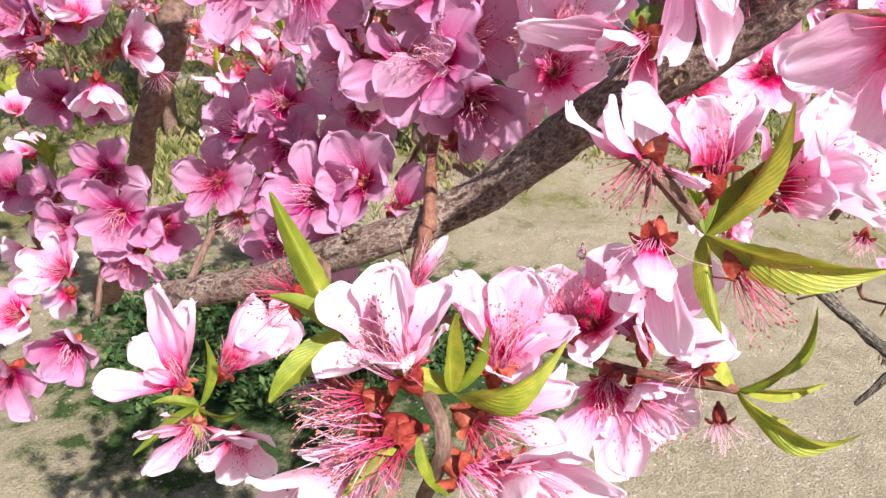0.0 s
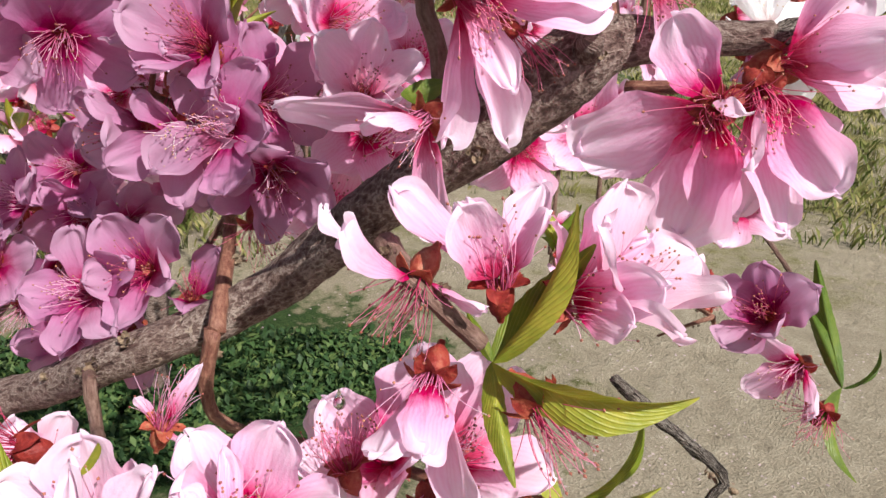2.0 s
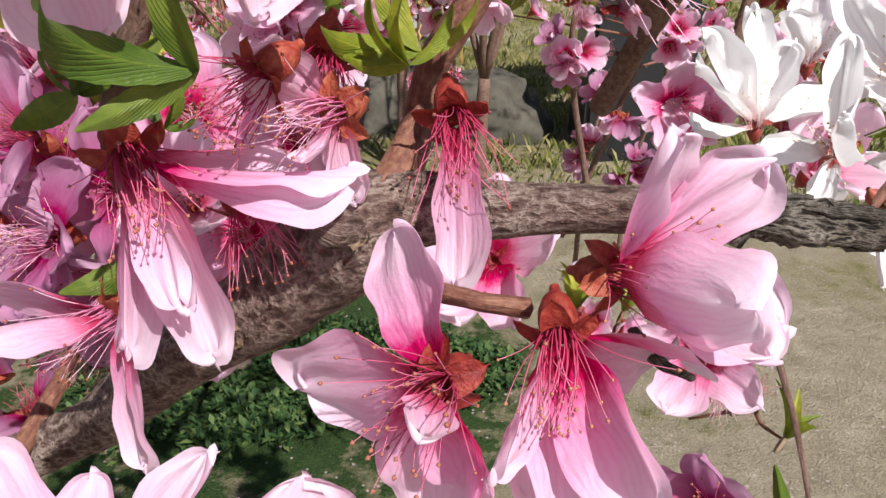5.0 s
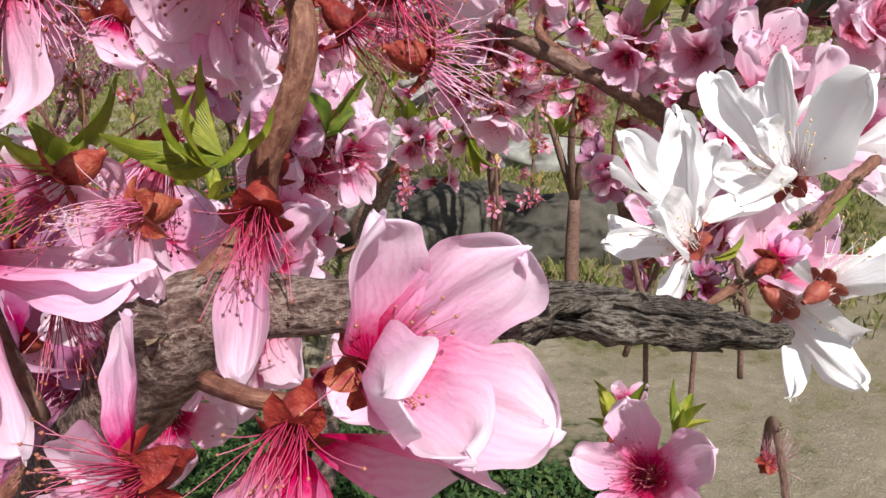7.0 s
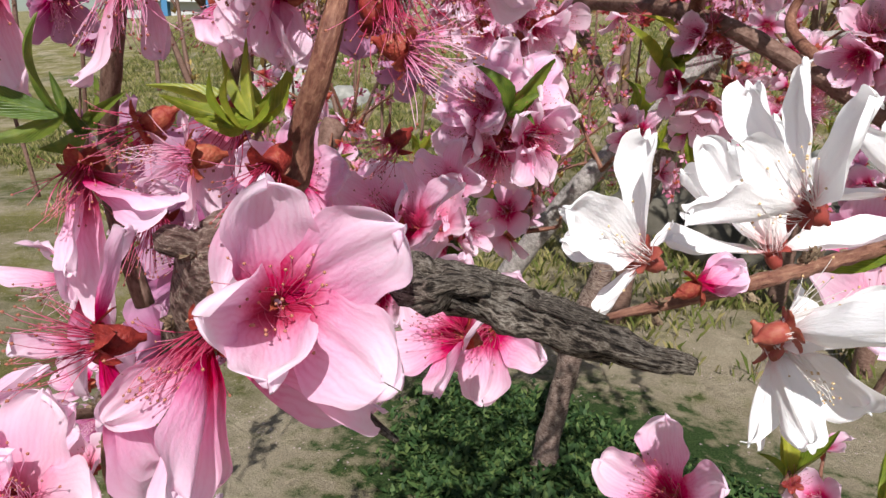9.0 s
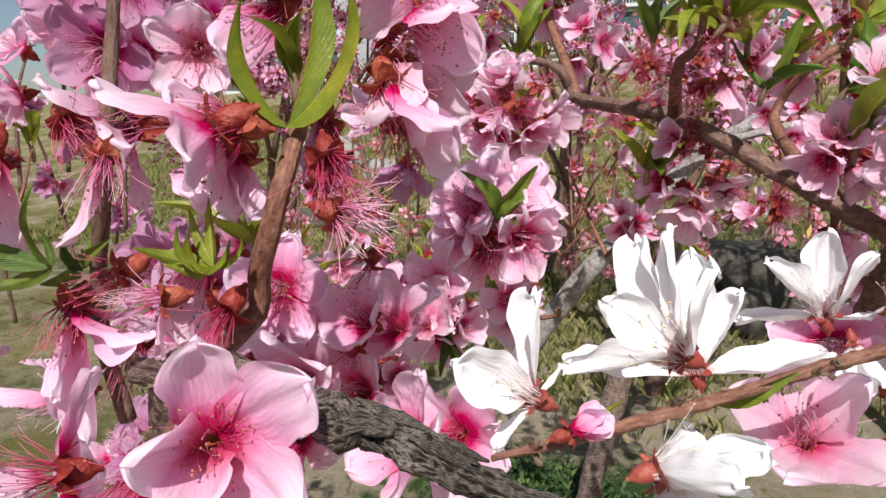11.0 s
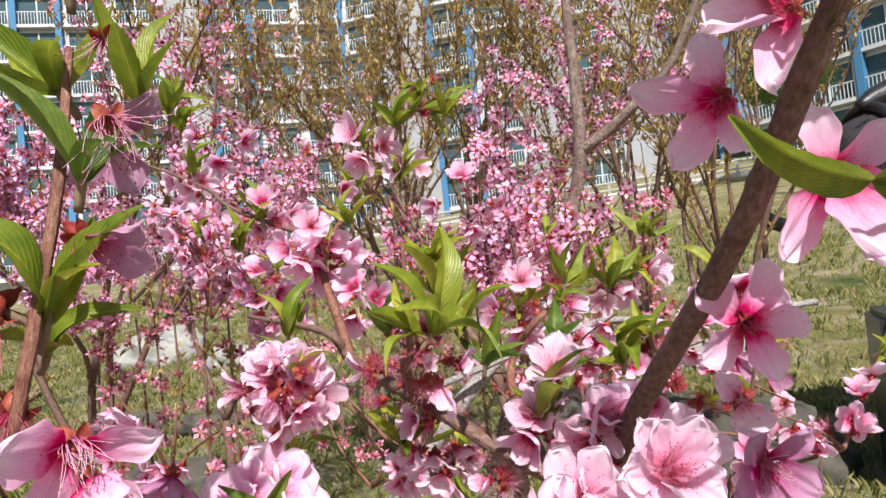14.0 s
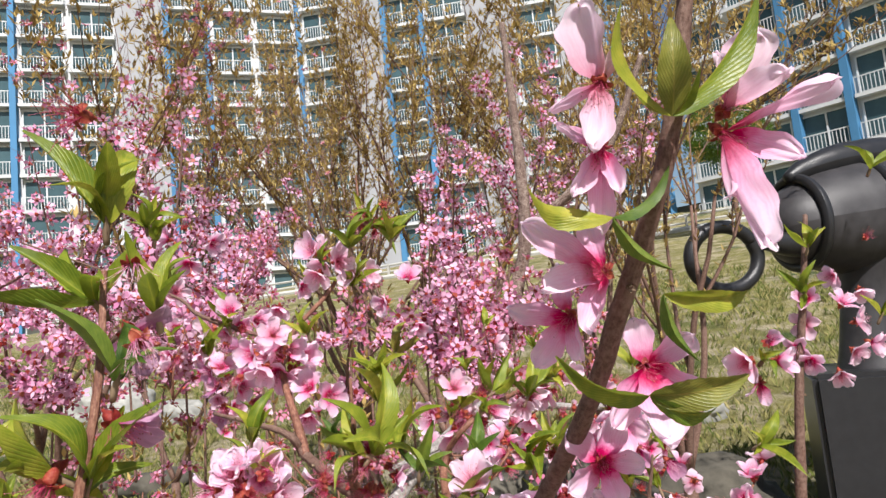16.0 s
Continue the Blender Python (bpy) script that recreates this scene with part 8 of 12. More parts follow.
leaf_at(root, (0.077, 0.210, 1.128), (0.084, 0.197, 1.123), "green", 1.20, 0, 0.90)
leaf_at(root, (0.077, 0.210, 1.128), (0.065, 0.205, 1.128), "green", 2.20, 1, 0.90)
root = tagged(new("leaf_shoot"), "light green pointed leaves at the twig end", "leaves", "leaf shoots")
root.matrix_world = pose(0.174, 0.267, 1.101)
leaf_at(root, (0.174, 0.267, 1.101), (0.196, 0.270, 1.128), "green", 0.70, 0, 0.90)
leaf_at(root, (0.174, 0.267, 1.101), (0.209, 0.253, 1.092), "green", 0.40, 2, 0.80)
leaf_at(root, (0.174, 0.267, 1.101), (0.202, 0.267, 1.104), "green", 0.00, 1, 0.60)
leaf_at(root, (0.174, 0.267, 1.101), (0.167, 0.272, 1.116), "green", 1.20, 2, 1.40)
leaf_at(root, (0.174, 0.267, 1.101), (0.192, 0.263, 1.091), "green", 0.90, 1, 0.90)
root = tagged(new("leaf_shoot"), "young green leaves opening from one bud", "leaves", "leaf shoots")
root.matrix_world = pose(-0.022, 0.317, 1.048)
leaf_at(root, (-0.022, 0.317, 1.048), (-0.018, 0.326, 1.076), "green", 1.00, 1, 1.00)
leaf_at(root, (-0.022, 0.317, 1.048), (-0.040, 0.314, 1.052), "green", 0.20, 0, 1.00)
leaf_at(root, (-0.022, 0.317, 1.048), (-0.002, 0.313, 1.048), "green", 0.60, 0, 1.20)
leaf_at(root, (-0.022, 0.317, 1.048), (-0.019, 0.306, 1.039), "green", 1.40, 2, 1.50)
leaf_at(root, (-0.022, 0.317, 1.048), (-0.049, 0.307, 1.030), "green", 0.30, 1, 0.70)
root = tagged(new("leaf_shoot"), "young green leaves opening from one bud", "leaves", "leaf shoots")
root.matrix_world = pose(0.288, 0.308, 1.103)
leaf_at(root, (0.288, 0.308, 1.103), (0.281, 0.328, 1.144), "dark", 0.80, 1, 0.70)
leaf_at(root, (0.288, 0.308, 1.103), (0.282, 0.287, 1.080), "dark", 0.90, 0, 1.10)
leaf_at(root, (0.288, 0.308, 1.103), (0.277, 0.321, 1.129), "dark", 0.30, 1, 0.80)
leaf_at(root, (0.288, 0.308, 1.103), (0.303, 0.311, 1.115), "dark", 0.50, 0, 1.00)
root = tagged(new("leaf_shoot"), "dark green leaf tuft on a shoot", "leaves", "leaf shoots")
root.matrix_world = pose(0.134, 0.299, 1.241)
leaf_at(root, (0.134, 0.299, 1.241), (0.1268, 0.2911, 1.2367), "dark", 0.40, 2, 1.60)
leaf_at(root, (0.134, 0.299, 1.241), (0.1318, 0.2947, 1.2496), "dark", 1.30, 0, 1.20)
leaf_at(root, (0.134, 0.299, 1.241), (0.1376, 0.2932, 1.2504), "dark", 1.90, 0, 1.20)
leaf_at(root, (0.134, 0.299, 1.241), (0.1441, 0.2954, 1.2489), "dark", 2.30, 1, 1.10)
root = tagged(new("leaf_shoot"), "dark green leaf tuft on a shoot", "leaves", "leaf shoots")
root.matrix_world = pose(0.146, 0.302, 1.235)
leaf_at(root, (0.146, 0.302, 1.235), (0.1424, 0.3020, 1.2429), "dark", 0.70, 1, 1.20)
leaf_at(root, (0.146, 0.302, 1.235), (0.1503, 0.3013, 1.2451), "dark", 1.30, 1, 1.20)
leaf_at(root, (0.146, 0.302, 1.235), (0.1532, 0.3006, 1.2400), "dark", 2.10, 2, 1.20)
root = tagged(new("leaf_shoot"), "large dark green leaves above the blossoms", "leaves", "leaf shoots")
root.matrix_world = pose(0.137, 0.298, 1.244)
leaf_at(root, (0.137, 0.298, 1.244), (0.1521, 0.2994, 1.2519), "dark", 0.40, 0, 0.80)
leaf_at(root, (0.137, 0.298, 1.244), (0.1363, 0.3009, 1.2577), "dark", 1.30, 0, 0.80)
leaf_at(root, (0.137, 0.298, 1.244), (0.1298, 0.2980, 1.2440), "dark", 0.30, 1, 0.80)
root = tagged(new("leaf_shoot"), "single dark green leaf", "leaves", "leaf shoots")
root.matrix_world = pose(0.142, 0.294, 1.212)
leaf_at(root, (0.142, 0.294, 1.212), (0.130, 0.289, 1.209), "dark", 0.50, 2, 1.50)
root = tagged(new("leaf_shoot"), "green leaf tuft above a hanging blossom", "leaves", "leaf shoots")
root.matrix_world = pose(0.188, 0.306, 1.246)
leaf_at(root, (0.188, 0.306, 1.246), (0.1772, 0.3017, 1.2474), "green", 0.30, 2, 1.30)
leaf_at(root, (0.188, 0.306, 1.246), (0.1873, 0.3024, 1.2590), "green", 0.90, 0, 1.20)
leaf_at(root, (0.188, 0.306, 1.246), (0.1815, 0.3017, 1.2582), "green", 1.60, 0, 1.20)
leaf_at(root, (0.188, 0.306, 1.246), (0.1952, 0.3089, 1.2554), "green", 1.90, 1, 1.50)
root = tagged(new("leaf_shoot"), "green serrated leaf tuft above a hanging blossom", "leaves", "leaf shoots")
root.matrix_world = pose(0.190, 0.307, 1.248)
leaf_at(root, (0.190, 0.307, 1.248), (0.1742, 0.2955, 1.2523), "green", 0.35, 2, 0.90)
leaf_at(root, (0.190, 0.307, 1.248), (0.1814, 0.3063, 1.2624), "green", 1.20, 1, 0.80)
leaf_at(root, (0.190, 0.307, 1.248), (0.1864, 0.3092, 1.2653), "green", 1.70, 1, 0.70)
leaf_at(root, (0.190, 0.307, 1.248), (0.1792, 0.3034, 1.2480), "green", 0.20, 0, 1.00)
leaf_at(root, (0.190, 0.307, 1.248), (0.1994, 0.3099, 1.2559), "green", 2.20, 0, 1.00)
root = tagged(new("leaf_shoot"), "dark green leaf tuft on a shoot", "leaves", "leaf shoots")
root.matrix_world = pose(0.162, 0.280, 1.249)
leaf_at(root, (0.162, 0.280, 1.249), (0.1541, 0.2562, 1.2598), "dark", 0.30, 2, 0.80)
leaf_at(root, (0.162, 0.280, 1.249), (0.1505, 0.2678, 1.2432), "dark", 0.40, 0, 0.90)
leaf_at(root, (0.162, 0.280, 1.249), (0.1613, 0.2764, 1.2692), "dark", 1.50, 0, 1.00)
leaf_at(root, (0.162, 0.280, 1.249), (0.1584, 0.2800, 1.2576), "dark", 1.00, 1, 1.00)
root = tagged(new("leaf_shoot"), "young green leaves opening from one bud", "leaves", "leaf shoots")
root.matrix_world = pose(0.199, 0.325, 1.283)
leaf_at(root, (0.199, 0.325, 1.283), (0.194, 0.314, 1.313), "green", 0.80, 0, 0.90)
leaf_at(root, (0.199, 0.325, 1.283), (0.218, 0.332, 1.319), "green", 2.20, 0, 1.00)
leaf_at(root, (0.199, 0.325, 1.283), (0.202, 0.334, 1.326), "green", 1.50, 1, 0.80)
leaf_at(root, (0.199, 0.325, 1.283), (0.188, 0.318, 1.291), "green", 0.40, 1, 0.90)
root = tagged(new("leaf_shoot"), "young green leaves opening from one bud", "leaves", "leaf shoots")
root.matrix_world = pose(0.279, 0.333, 1.223)
leaf_at(root, (0.279, 0.333, 1.223), (0.287, 0.341, 1.226), "green", 0.50, 1, 0.70)
root = tagged(new("leaf_shoot"), "young green leaves opening from one bud", "leaves", "leaf shoots")
root.matrix_world = pose(0.299, 0.361, 1.222)
leaf_at(root, (0.299, 0.361, 1.222), (0.316, 0.363, 1.232), "green", 0.30, 1, 1.00)
shoot((0.203, 0.355, 1.363), (0.581, -0.122, 0.805), 4, 0.050, "green", 50)
shoot((0.193, 0.349, 1.369), (-0.481, -0.691, 0.540), 4, 0.052, "green", 50)
shoot((0.173, 0.375, 1.351), (0.801, -0.283, 0.528), 5, 0.036, "green", 60)
shoot((0.189, 0.337, 1.294), (0.046, -0.399, 0.916), 4, 0.034, "green", 45)
shoot((0.215, 0.363, 1.410), (0.471, -0.157, 0.868), 4, 0.050, "dark", 50)
shoot((-0.056, 0.489, 1.337), (0.183, -0.230, 0.956), 5, 0.045, "green", 45)
shoot((0.215, 0.392, 1.441), (0.237, -0.361, 0.902), 4, 0.050, "green", 40)
shoot((0.186, 0.380, 1.450), (-0.127, -0.585, 0.801), 5, 0.055, "green", 50)
shoot((0.196, 0.379, 1.490), (0.296, -0.222, 0.929), 5, 0.058, "green", 45)
shoot((-0.005, 0.756, 1.326), (0.319, -0.037, 0.947), 4, 0.040, "green", 40)
shoot((0.063, 0.884, 1.482), (0.094, -0.512, 0.854), 5, 0.045, "green", 55)
shoot((0.300, 1.085, 1.392), (0.274, -0.178, 0.945), 5, 0.050, "green", 50)
shoot((0.375, 1.067, 1.341), (0.090, -0.278, 0.956), 4, 0.055, "green", 45)
shoot((0.034, 1.053, 1.385), (0.183, -0.230, 0.956), 6, 0.055, "olive", 50)
shoot((-0.099, 1.041, 1.504), (0.183, -0.230, 0.956), 5, 0.045, "green", 50)
shoot((-0.122, 0.511, 1.359), (0.274, -0.178, 0.945), 5, 0.045, "green", 50)
shoot((0.297, 0.874, 1.274), (0.274, -0.178, 0.945), 5, 0.040, "green", 50)
shoot((0.176, 0.707, 1.355), (0.190, -0.079, 0.979), 5, 0.060, "green", 50)

# flowering twigs of the trees behind
spray([(-0.022, 2.233, 1.730, 0.0040), (-0.035, 2.240, 2.011, 0.0026), (-0.009, 2.302, 2.307, 0.0012)], 48, 0.045, 498, "thin twig crowded with small pink blossoms", FAR_PINK, 0.02, 0)
spray([(-0.022, 2.233, 1.730, 0.0040), (-0.021, 2.128, 1.929, 0.0026), (-0.139, 2.274, 2.228, 0.0012)], 48, 0.045, 499, "thin twig crowded with small pink blossoms", FAR_PINK, 0.02, 0)
spray([(-0.022, 2.233, 1.730, 0.0040), (-0.062, 2.135, 1.843, 0.0026), (-0.215, 2.176, 2.008, 0.0012)], 48, 0.045, 500, "thin twig crowded with small pink blossoms", FAR_PINK, 0.02, 0)
spray([(-0.022, 2.233, 1.730, 0.0040), (0.055, 2.253, 1.978, 0.0026), (0.083, 2.383, 2.278, 0.0012)], 48, 0.045, 501, "thin twig crowded with small pink blossoms", FAR_PINK, 0.02, 0)
spray([(-0.016, 2.237, 1.705, 0.0040), (0.180, 2.263, 1.811, 0.0026), (0.343, 2.429, 1.953, 0.0012)], 42, 0.045, 502, "thin twig crowded with small pink blossoms", FAR_PINK, 0.02, 0)
spray([(-0.016, 2.237, 1.705, 0.0040), (0.123, 2.403, 1.955, 0.0026), (0.250, 2.444, 2.186, 0.0012)], 42, 0.045, 503, "thin twig crowded with small pink blossoms", FAR_PINK, 0.02, 0)
spray([(-0.016, 2.237, 1.705, 0.0040), (0.237, 2.354, 1.902, 0.0026), (0.462, 2.581, 2.143, 0.0012)], 42, 0.045, 504, "thin twig crowded with small pink blossoms", FAR_PINK, 0.02, 0)
spray([(-0.075, 2.101, 1.385, 0.0040), (-0.093, 2.139, 1.581, 0.0026), (-0.178, 2.171, 1.796, 0.0012)], 40, 0.04, 505, "thin twig crowded with small pink blossoms", FAR_PINK, 0.02, 0)
spray([(-0.075, 2.101, 1.385, 0.0040), (-0.143, 2.034, 1.516, 0.0026), (-0.272, 2.160, 1.674, 0.0012)], 40, 0.04, 506, "thin twig crowded with small pink blossoms", FAR_PINK, 0.02, 0)
spray([(-0.075, 2.101, 1.385, 0.0040), (0.038, 2.127, 1.485, 0.0026), (0.093, 2.311, 1.606, 0.0012)], 40, 0.04, 507, "thin twig crowded with small pink blossoms", FAR_PINK, 0.02, 0)
spray([(-0.075, 2.101, 1.385, 0.0040), (-0.202, 2.051, 1.468, 0.0026), (-0.330, 2.098, 1.557, 0.0012)], 40, 0.04, 508, "thin twig crowded with small pink blossoms", FAR_PINK, 0.02, 0)
spray([(-0.075, 2.101, 1.385, 0.0040), (0.028, 2.257, 1.459, 0.0026), (0.192, 2.204, 1.519, 0.0012)], 40, 0.04, 509, "thin twig crowded with small pink blossoms", FAR_PINK, 0.02, 0)
spray([(-0.046, 1.933, 1.351, 0.0040), (-0.108, 1.910, 1.501, 0.0026), (-0.196, 2.004, 1.670, 0.0012)], 36, 0.04, 510, "thin twig crowded with small pink blossoms", FAR_PINK, 0.02, 0)
spray([(-0.046, 1.933, 1.351, 0.0040), (-0.168, 1.874, 1.410, 0.0026), (-0.183, 1.742, 1.456, 0.0012)], 36, 0.04, 511, "thin twig crowded with small pink blossoms", FAR_PINK, 0.02, 0)
spray([(-0.046, 1.933, 1.351, 0.0040), (-0.007, 2.004, 1.437, 0.0026), (0.058, 1.960, 1.519, 0.0012)], 36, 0.04, 512, "thin twig crowded with small pink blossoms", FAR_PINK, 0.02, 0)
spray([(-0.046, 1.933, 1.351, 0.0040), (-0.103, 1.930, 1.539, 0.0026), (-0.068, 1.839, 1.705, 0.0012)], 36, 0.04, 513, "thin twig crowded with small pink blossoms", FAR_PINK, 0.02, 0)
spray([(-0.046, 1.933, 1.351, 0.0040), (-0.177, 1.835, 1.441, 0.0026), (-0.235, 1.737, 1.519, 0.0012)], 36, 0.04, 514, "thin twig crowded with small pink blossoms", FAR_PINK, 0.02, 0)
spray([(-0.247, 2.125, 1.399, 0.0040), (-0.302, 2.153, 1.660, 0.0026), (-0.251, 1.961, 1.866, 0.0012)], 36, 0.04, 515, "thin twig crowded with small pink blossoms", FAR_PINK, 0.02, 0)
spray([(-0.247, 2.125, 1.399, 0.0040), (-0.253, 2.179, 1.733, 0.0026), (-0.284, 2.238, 2.093, 0.0012)], 36, 0.04, 516, "thin twig crowded with small pink blossoms", FAR_PINK, 0.02, 0)
spray([(-0.247, 2.125, 1.399, 0.0040), (-0.181, 2.213, 1.701, 0.0026), (-0.174, 2.276, 2.025, 0.0012)], 36, 0.04, 517, "thin twig crowded with small pink blossoms", FAR_PINK, 0.02, 0)
spray([(-0.831, 1.482, 1.559, 0.0040), (-0.763, 1.403, 1.807, 0.0026), (-0.840, 1.437, 2.099, 0.0012)], 55, 0.04, 518, "thin twig crowded with small pink blossoms", FAR_PINK, 0.02, 0)
spray([(-0.831, 1.482, 1.559, 0.0040), (-0.711, 1.452, 1.833, 0.0026), (-0.680, 1.443, 2.117, 0.0012)], 55, 0.04, 519, "thin twig crowded with small pink blossoms", FAR_PINK, 0.02, 0)
spray([(-0.831, 1.482, 1.559, 0.0040), (-0.846, 1.489, 1.734, 0.0026), (-0.832, 1.481, 1.905, 0.0012)], 55, 0.04, 520, "thin twig crowded with small pink blossoms", FAR_PINK, 0.02, 0)
spray([(-0.831, 1.482, 1.559, 0.0040), (-0.735, 1.517, 1.684, 0.0026), (-0.772, 1.611, 1.843, 0.0012)], 55, 0.04, 521, "thin twig crowded with small pink blossoms", FAR_PINK, 0.02, 0)
spray([(-0.831, 1.482, 1.559, 0.0040), (-0.861, 1.473, 1.793, 0.0026), (-0.803, 1.326, 1.974, 0.0012)], 55, 0.04, 522, "thin twig crowded with small pink blossoms", FAR_PINK, 0.02, 0)
spray([(-1.099, 1.485, 1.472, 0.0040), (-1.133, 1.432, 1.752, 0.0026), (-1.089, 1.341, 2.000, 0.0012)], 55, 0.04, 523, "thin twig crowded with small pink blossoms", FAR_PINK, 0.02, 0)
spray([(-1.099, 1.485, 1.472, 0.0040), (-1.155, 1.431, 1.673, 0.0026), (-1.395, 1.489, 1.922, 0.0012)], 55, 0.04, 524, "thin twig crowded with small pink blossoms", FAR_PINK, 0.02, 0)
spray([(-1.099, 1.485, 1.472, 0.0040), (-1.048, 1.451, 1.808, 0.0026), (-0.995, 1.355, 2.112, 0.0012)], 55, 0.04, 525, "thin twig crowded with small pink blossoms", FAR_PINK, 0.02, 0)
spray([(-1.099, 1.485, 1.472, 0.0040), (-1.129, 1.534, 1.621, 0.0026), (-1.022, 1.497, 1.749, 0.0012)], 55, 0.04, 526, "thin twig crowded with small pink blossoms", FAR_PINK, 0.02, 0)
spray([(-1.099, 1.485, 1.472, 0.0040), (-1.301, 1.494, 1.586, 0.0026), (-1.326, 1.441, 1.682, 0.0012)], 55, 0.04, 527, "thin twig crowded with small pink blossoms", FAR_PINK, 0.02, 0)
spray([(-0.902, 1.992, 1.615, 0.0040), (-0.910, 1.998, 1.765, 0.0026), (-1.042, 2.037, 1.945, 0.0012)], 40, 0.035, 528, "thin twig crowded with small pink blossoms", FAR_PINK, 0.02, 0)
spray([(-0.902, 1.992, 1.615, 0.0040), (-0.883, 1.983, 1.722, 0.0026), (-0.911, 2.098, 1.852, 0.0012)], 40, 0.035, 529, "thin twig crowded with small pink blossoms", FAR_PINK, 0.02, 0)
spray([(-0.902, 1.992, 1.615, 0.0040), (-0.832, 2.013, 1.772, 0.0026), (-0.695, 1.926, 1.899, 0.0012)], 40, 0.035, 530, "thin twig crowded with small pink blossoms", FAR_PINK, 0.02, 0)
spray([(-0.902, 1.992, 1.615, 0.0040), (-1.024, 2.017, 1.717, 0.0026), (-1.032, 1.897, 1.792, 0.0012)], 40, 0.035, 531, "thin twig crowded with small pink blossoms", FAR_PINK, 0.02, 0)
spray([(-1.042, 1.160, 1.581, 0.0040), (-1.130, 1.163, 1.765, 0.0026), (-1.224, 1.207, 1.971, 0.0012)], 60, 0.04, 532, "thin twig crowded with small pink blossoms", FAR_PINK, 0.02, 0)
spray([(-1.042, 1.160, 1.581, 0.0040), (-0.967, 1.097, 1.709, 0.0026), (-0.970, 1.132, 1.860, 0.0012)], 60, 0.04, 533, "thin twig crowded with small pink blossoms", FAR_PINK, 0.02, 0)
spray([(-1.042, 1.160, 1.581, 0.0040), (-1.081, 1.202, 1.685, 0.0026), (-0.940, 1.182, 1.755, 0.0012)], 60, 0.04, 534, "thin twig crowded with small pink blossoms", FAR_PINK, 0.02, 0)
spray([(-1.042, 1.160, 1.581, 0.0040), (-0.871, 1.158, 1.626, 0.0026), (-0.762, 1.135, 1.671, 0.0012)], 60, 0.04, 535, "thin twig crowded with small pink blossoms", FAR_PINK, 0.02, 0)
spray([(-1.042, 1.160, 1.581, 0.0040), (-1.045, 1.113, 1.657, 0.0026), (-1.105, 1.148, 1.752, 0.0012)], 60, 0.04, 536, "thin twig crowded with small pink blossoms", FAR_PINK, 0.02, 0)
spray([(-0.826, 1.829, 1.598, 0.0040), (-0.894, 1.837, 1.750, 0.0026), (-0.834, 1.668, 1.853, 0.0012)], 35, 0.035, 537, "thin twig crowded with small pink blossoms", FAR_PINK, 0.02, 0)
spray([(-0.826, 1.829, 1.598, 0.0040), (-0.734, 1.828, 1.693, 0.0026), (-0.716, 1.812, 1.794, 0.0012)], 35, 0.035, 538, "thin twig crowded with small pink blossoms", FAR_PINK, 0.02, 0)
spray([(-0.826, 1.829, 1.598, 0.0040), (-0.809, 1.777, 1.649, 0.0026), (-0.835, 1.800, 1.712, 0.0012)], 35, 0.035, 539, "thin twig crowded with small pink blossoms", FAR_PINK, 0.02, 0)
spray([(-1.730, 1.840, 1.600, 0.0040), (-1.814, 1.833, 1.740, 0.0026), (-1.795, 1.791, 1.867, 0.0012)], 50, 0.035, 540, "thin twig crowded with small pink blossoms", FAR_PINK, 0.02, 0)
spray([(-1.730, 1.840, 1.600, 0.0040), (-1.630, 1.875, 1.730, 0.0026), (-1.573, 1.834, 1.860, 0.0012)], 50, 0.035, 541, "thin twig crowded with small pink blossoms", FAR_PINK, 0.02, 0)
spray([(-1.730, 1.840, 1.600, 0.0040), (-1.803, 1.798, 1.648, 0.0026), (-1.749, 1.674, 1.681, 0.0012)], 50, 0.035, 542, "thin twig crowded with small pink blossoms", FAR_PINK, 0.02, 0)
spray([(-1.071, 1.989, 1.532, 0.0040), (-1.198, 2.031, 1.673, 0.0026), (-1.237, 2.006, 1.808, 0.0012)], 40, 0.035, 543, "thin twig crowded with small pink blossoms", FAR_PINK, 0.02, 0)
spray([(-1.071, 1.989, 1.532, 0.0040), (-1.061, 1.961, 1.684, 0.0026), (-0.952, 1.926, 1.819, 0.0012)], 40, 0.035, 544, "thin twig crowded with small pink blossoms", FAR_PINK, 0.02, 0)
spray([(-1.071, 1.989, 1.532, 0.0040), (-0.918, 1.999, 1.640, 0.0026), (-0.902, 2.066, 1.767, 0.0012)], 40, 0.035, 545, "thin twig crowded with small pink blossoms", FAR_PINK, 0.02, 0)
spray([(-1.071, 1.989, 1.532, 0.0040), (-1.187, 1.913, 1.621, 0.0026), (-1.252, 1.884, 1.704, 0.0012)], 40, 0.035, 546, "thin twig crowded with small pink blossoms", FAR_PINK, 0.02, 0)
limb("twig", [(-0.266, 1.029, 1.323, 0.0022), (-0.277, 0.997, 1.387, 0.0015), (-0.320, 1.030, 1.452, 0.0009)], BARK_RED, "thin reddish twig with scattered peach blossoms", sides=7, step=0.01, rough=0.08, seed=547, spurs=2)
blossom((-0.258, 1.018, 1.339), (0.956, -0.112, -0.271), "bare", "pale", 0.0202, many=True)
blossom((-0.266, 0.994, 1.375), (0.673, -0.734, 0.088), "bare", "pink", 0.0213, many=True)
blossom((-0.279, 1.002, 1.409), (0.888, -0.417, 0.195), "half", "pink", 0.0208, many=True)
blossom((-0.304, 1.016, 1.432), (0.585, -0.583, -0.564), "bare", "pink", 0.0187, many=True)
limb("twig", [(-0.266, 1.029, 1.323, 0.0022), (-0.263, 1.019, 1.350, 0.0015), (-0.253, 0.996, 1.377, 0.0009)], BARK_RED, "thin reddish twig with scattered peach blossoms", sides=7, step=0.01, rough=0.08, seed=552, spurs=2)
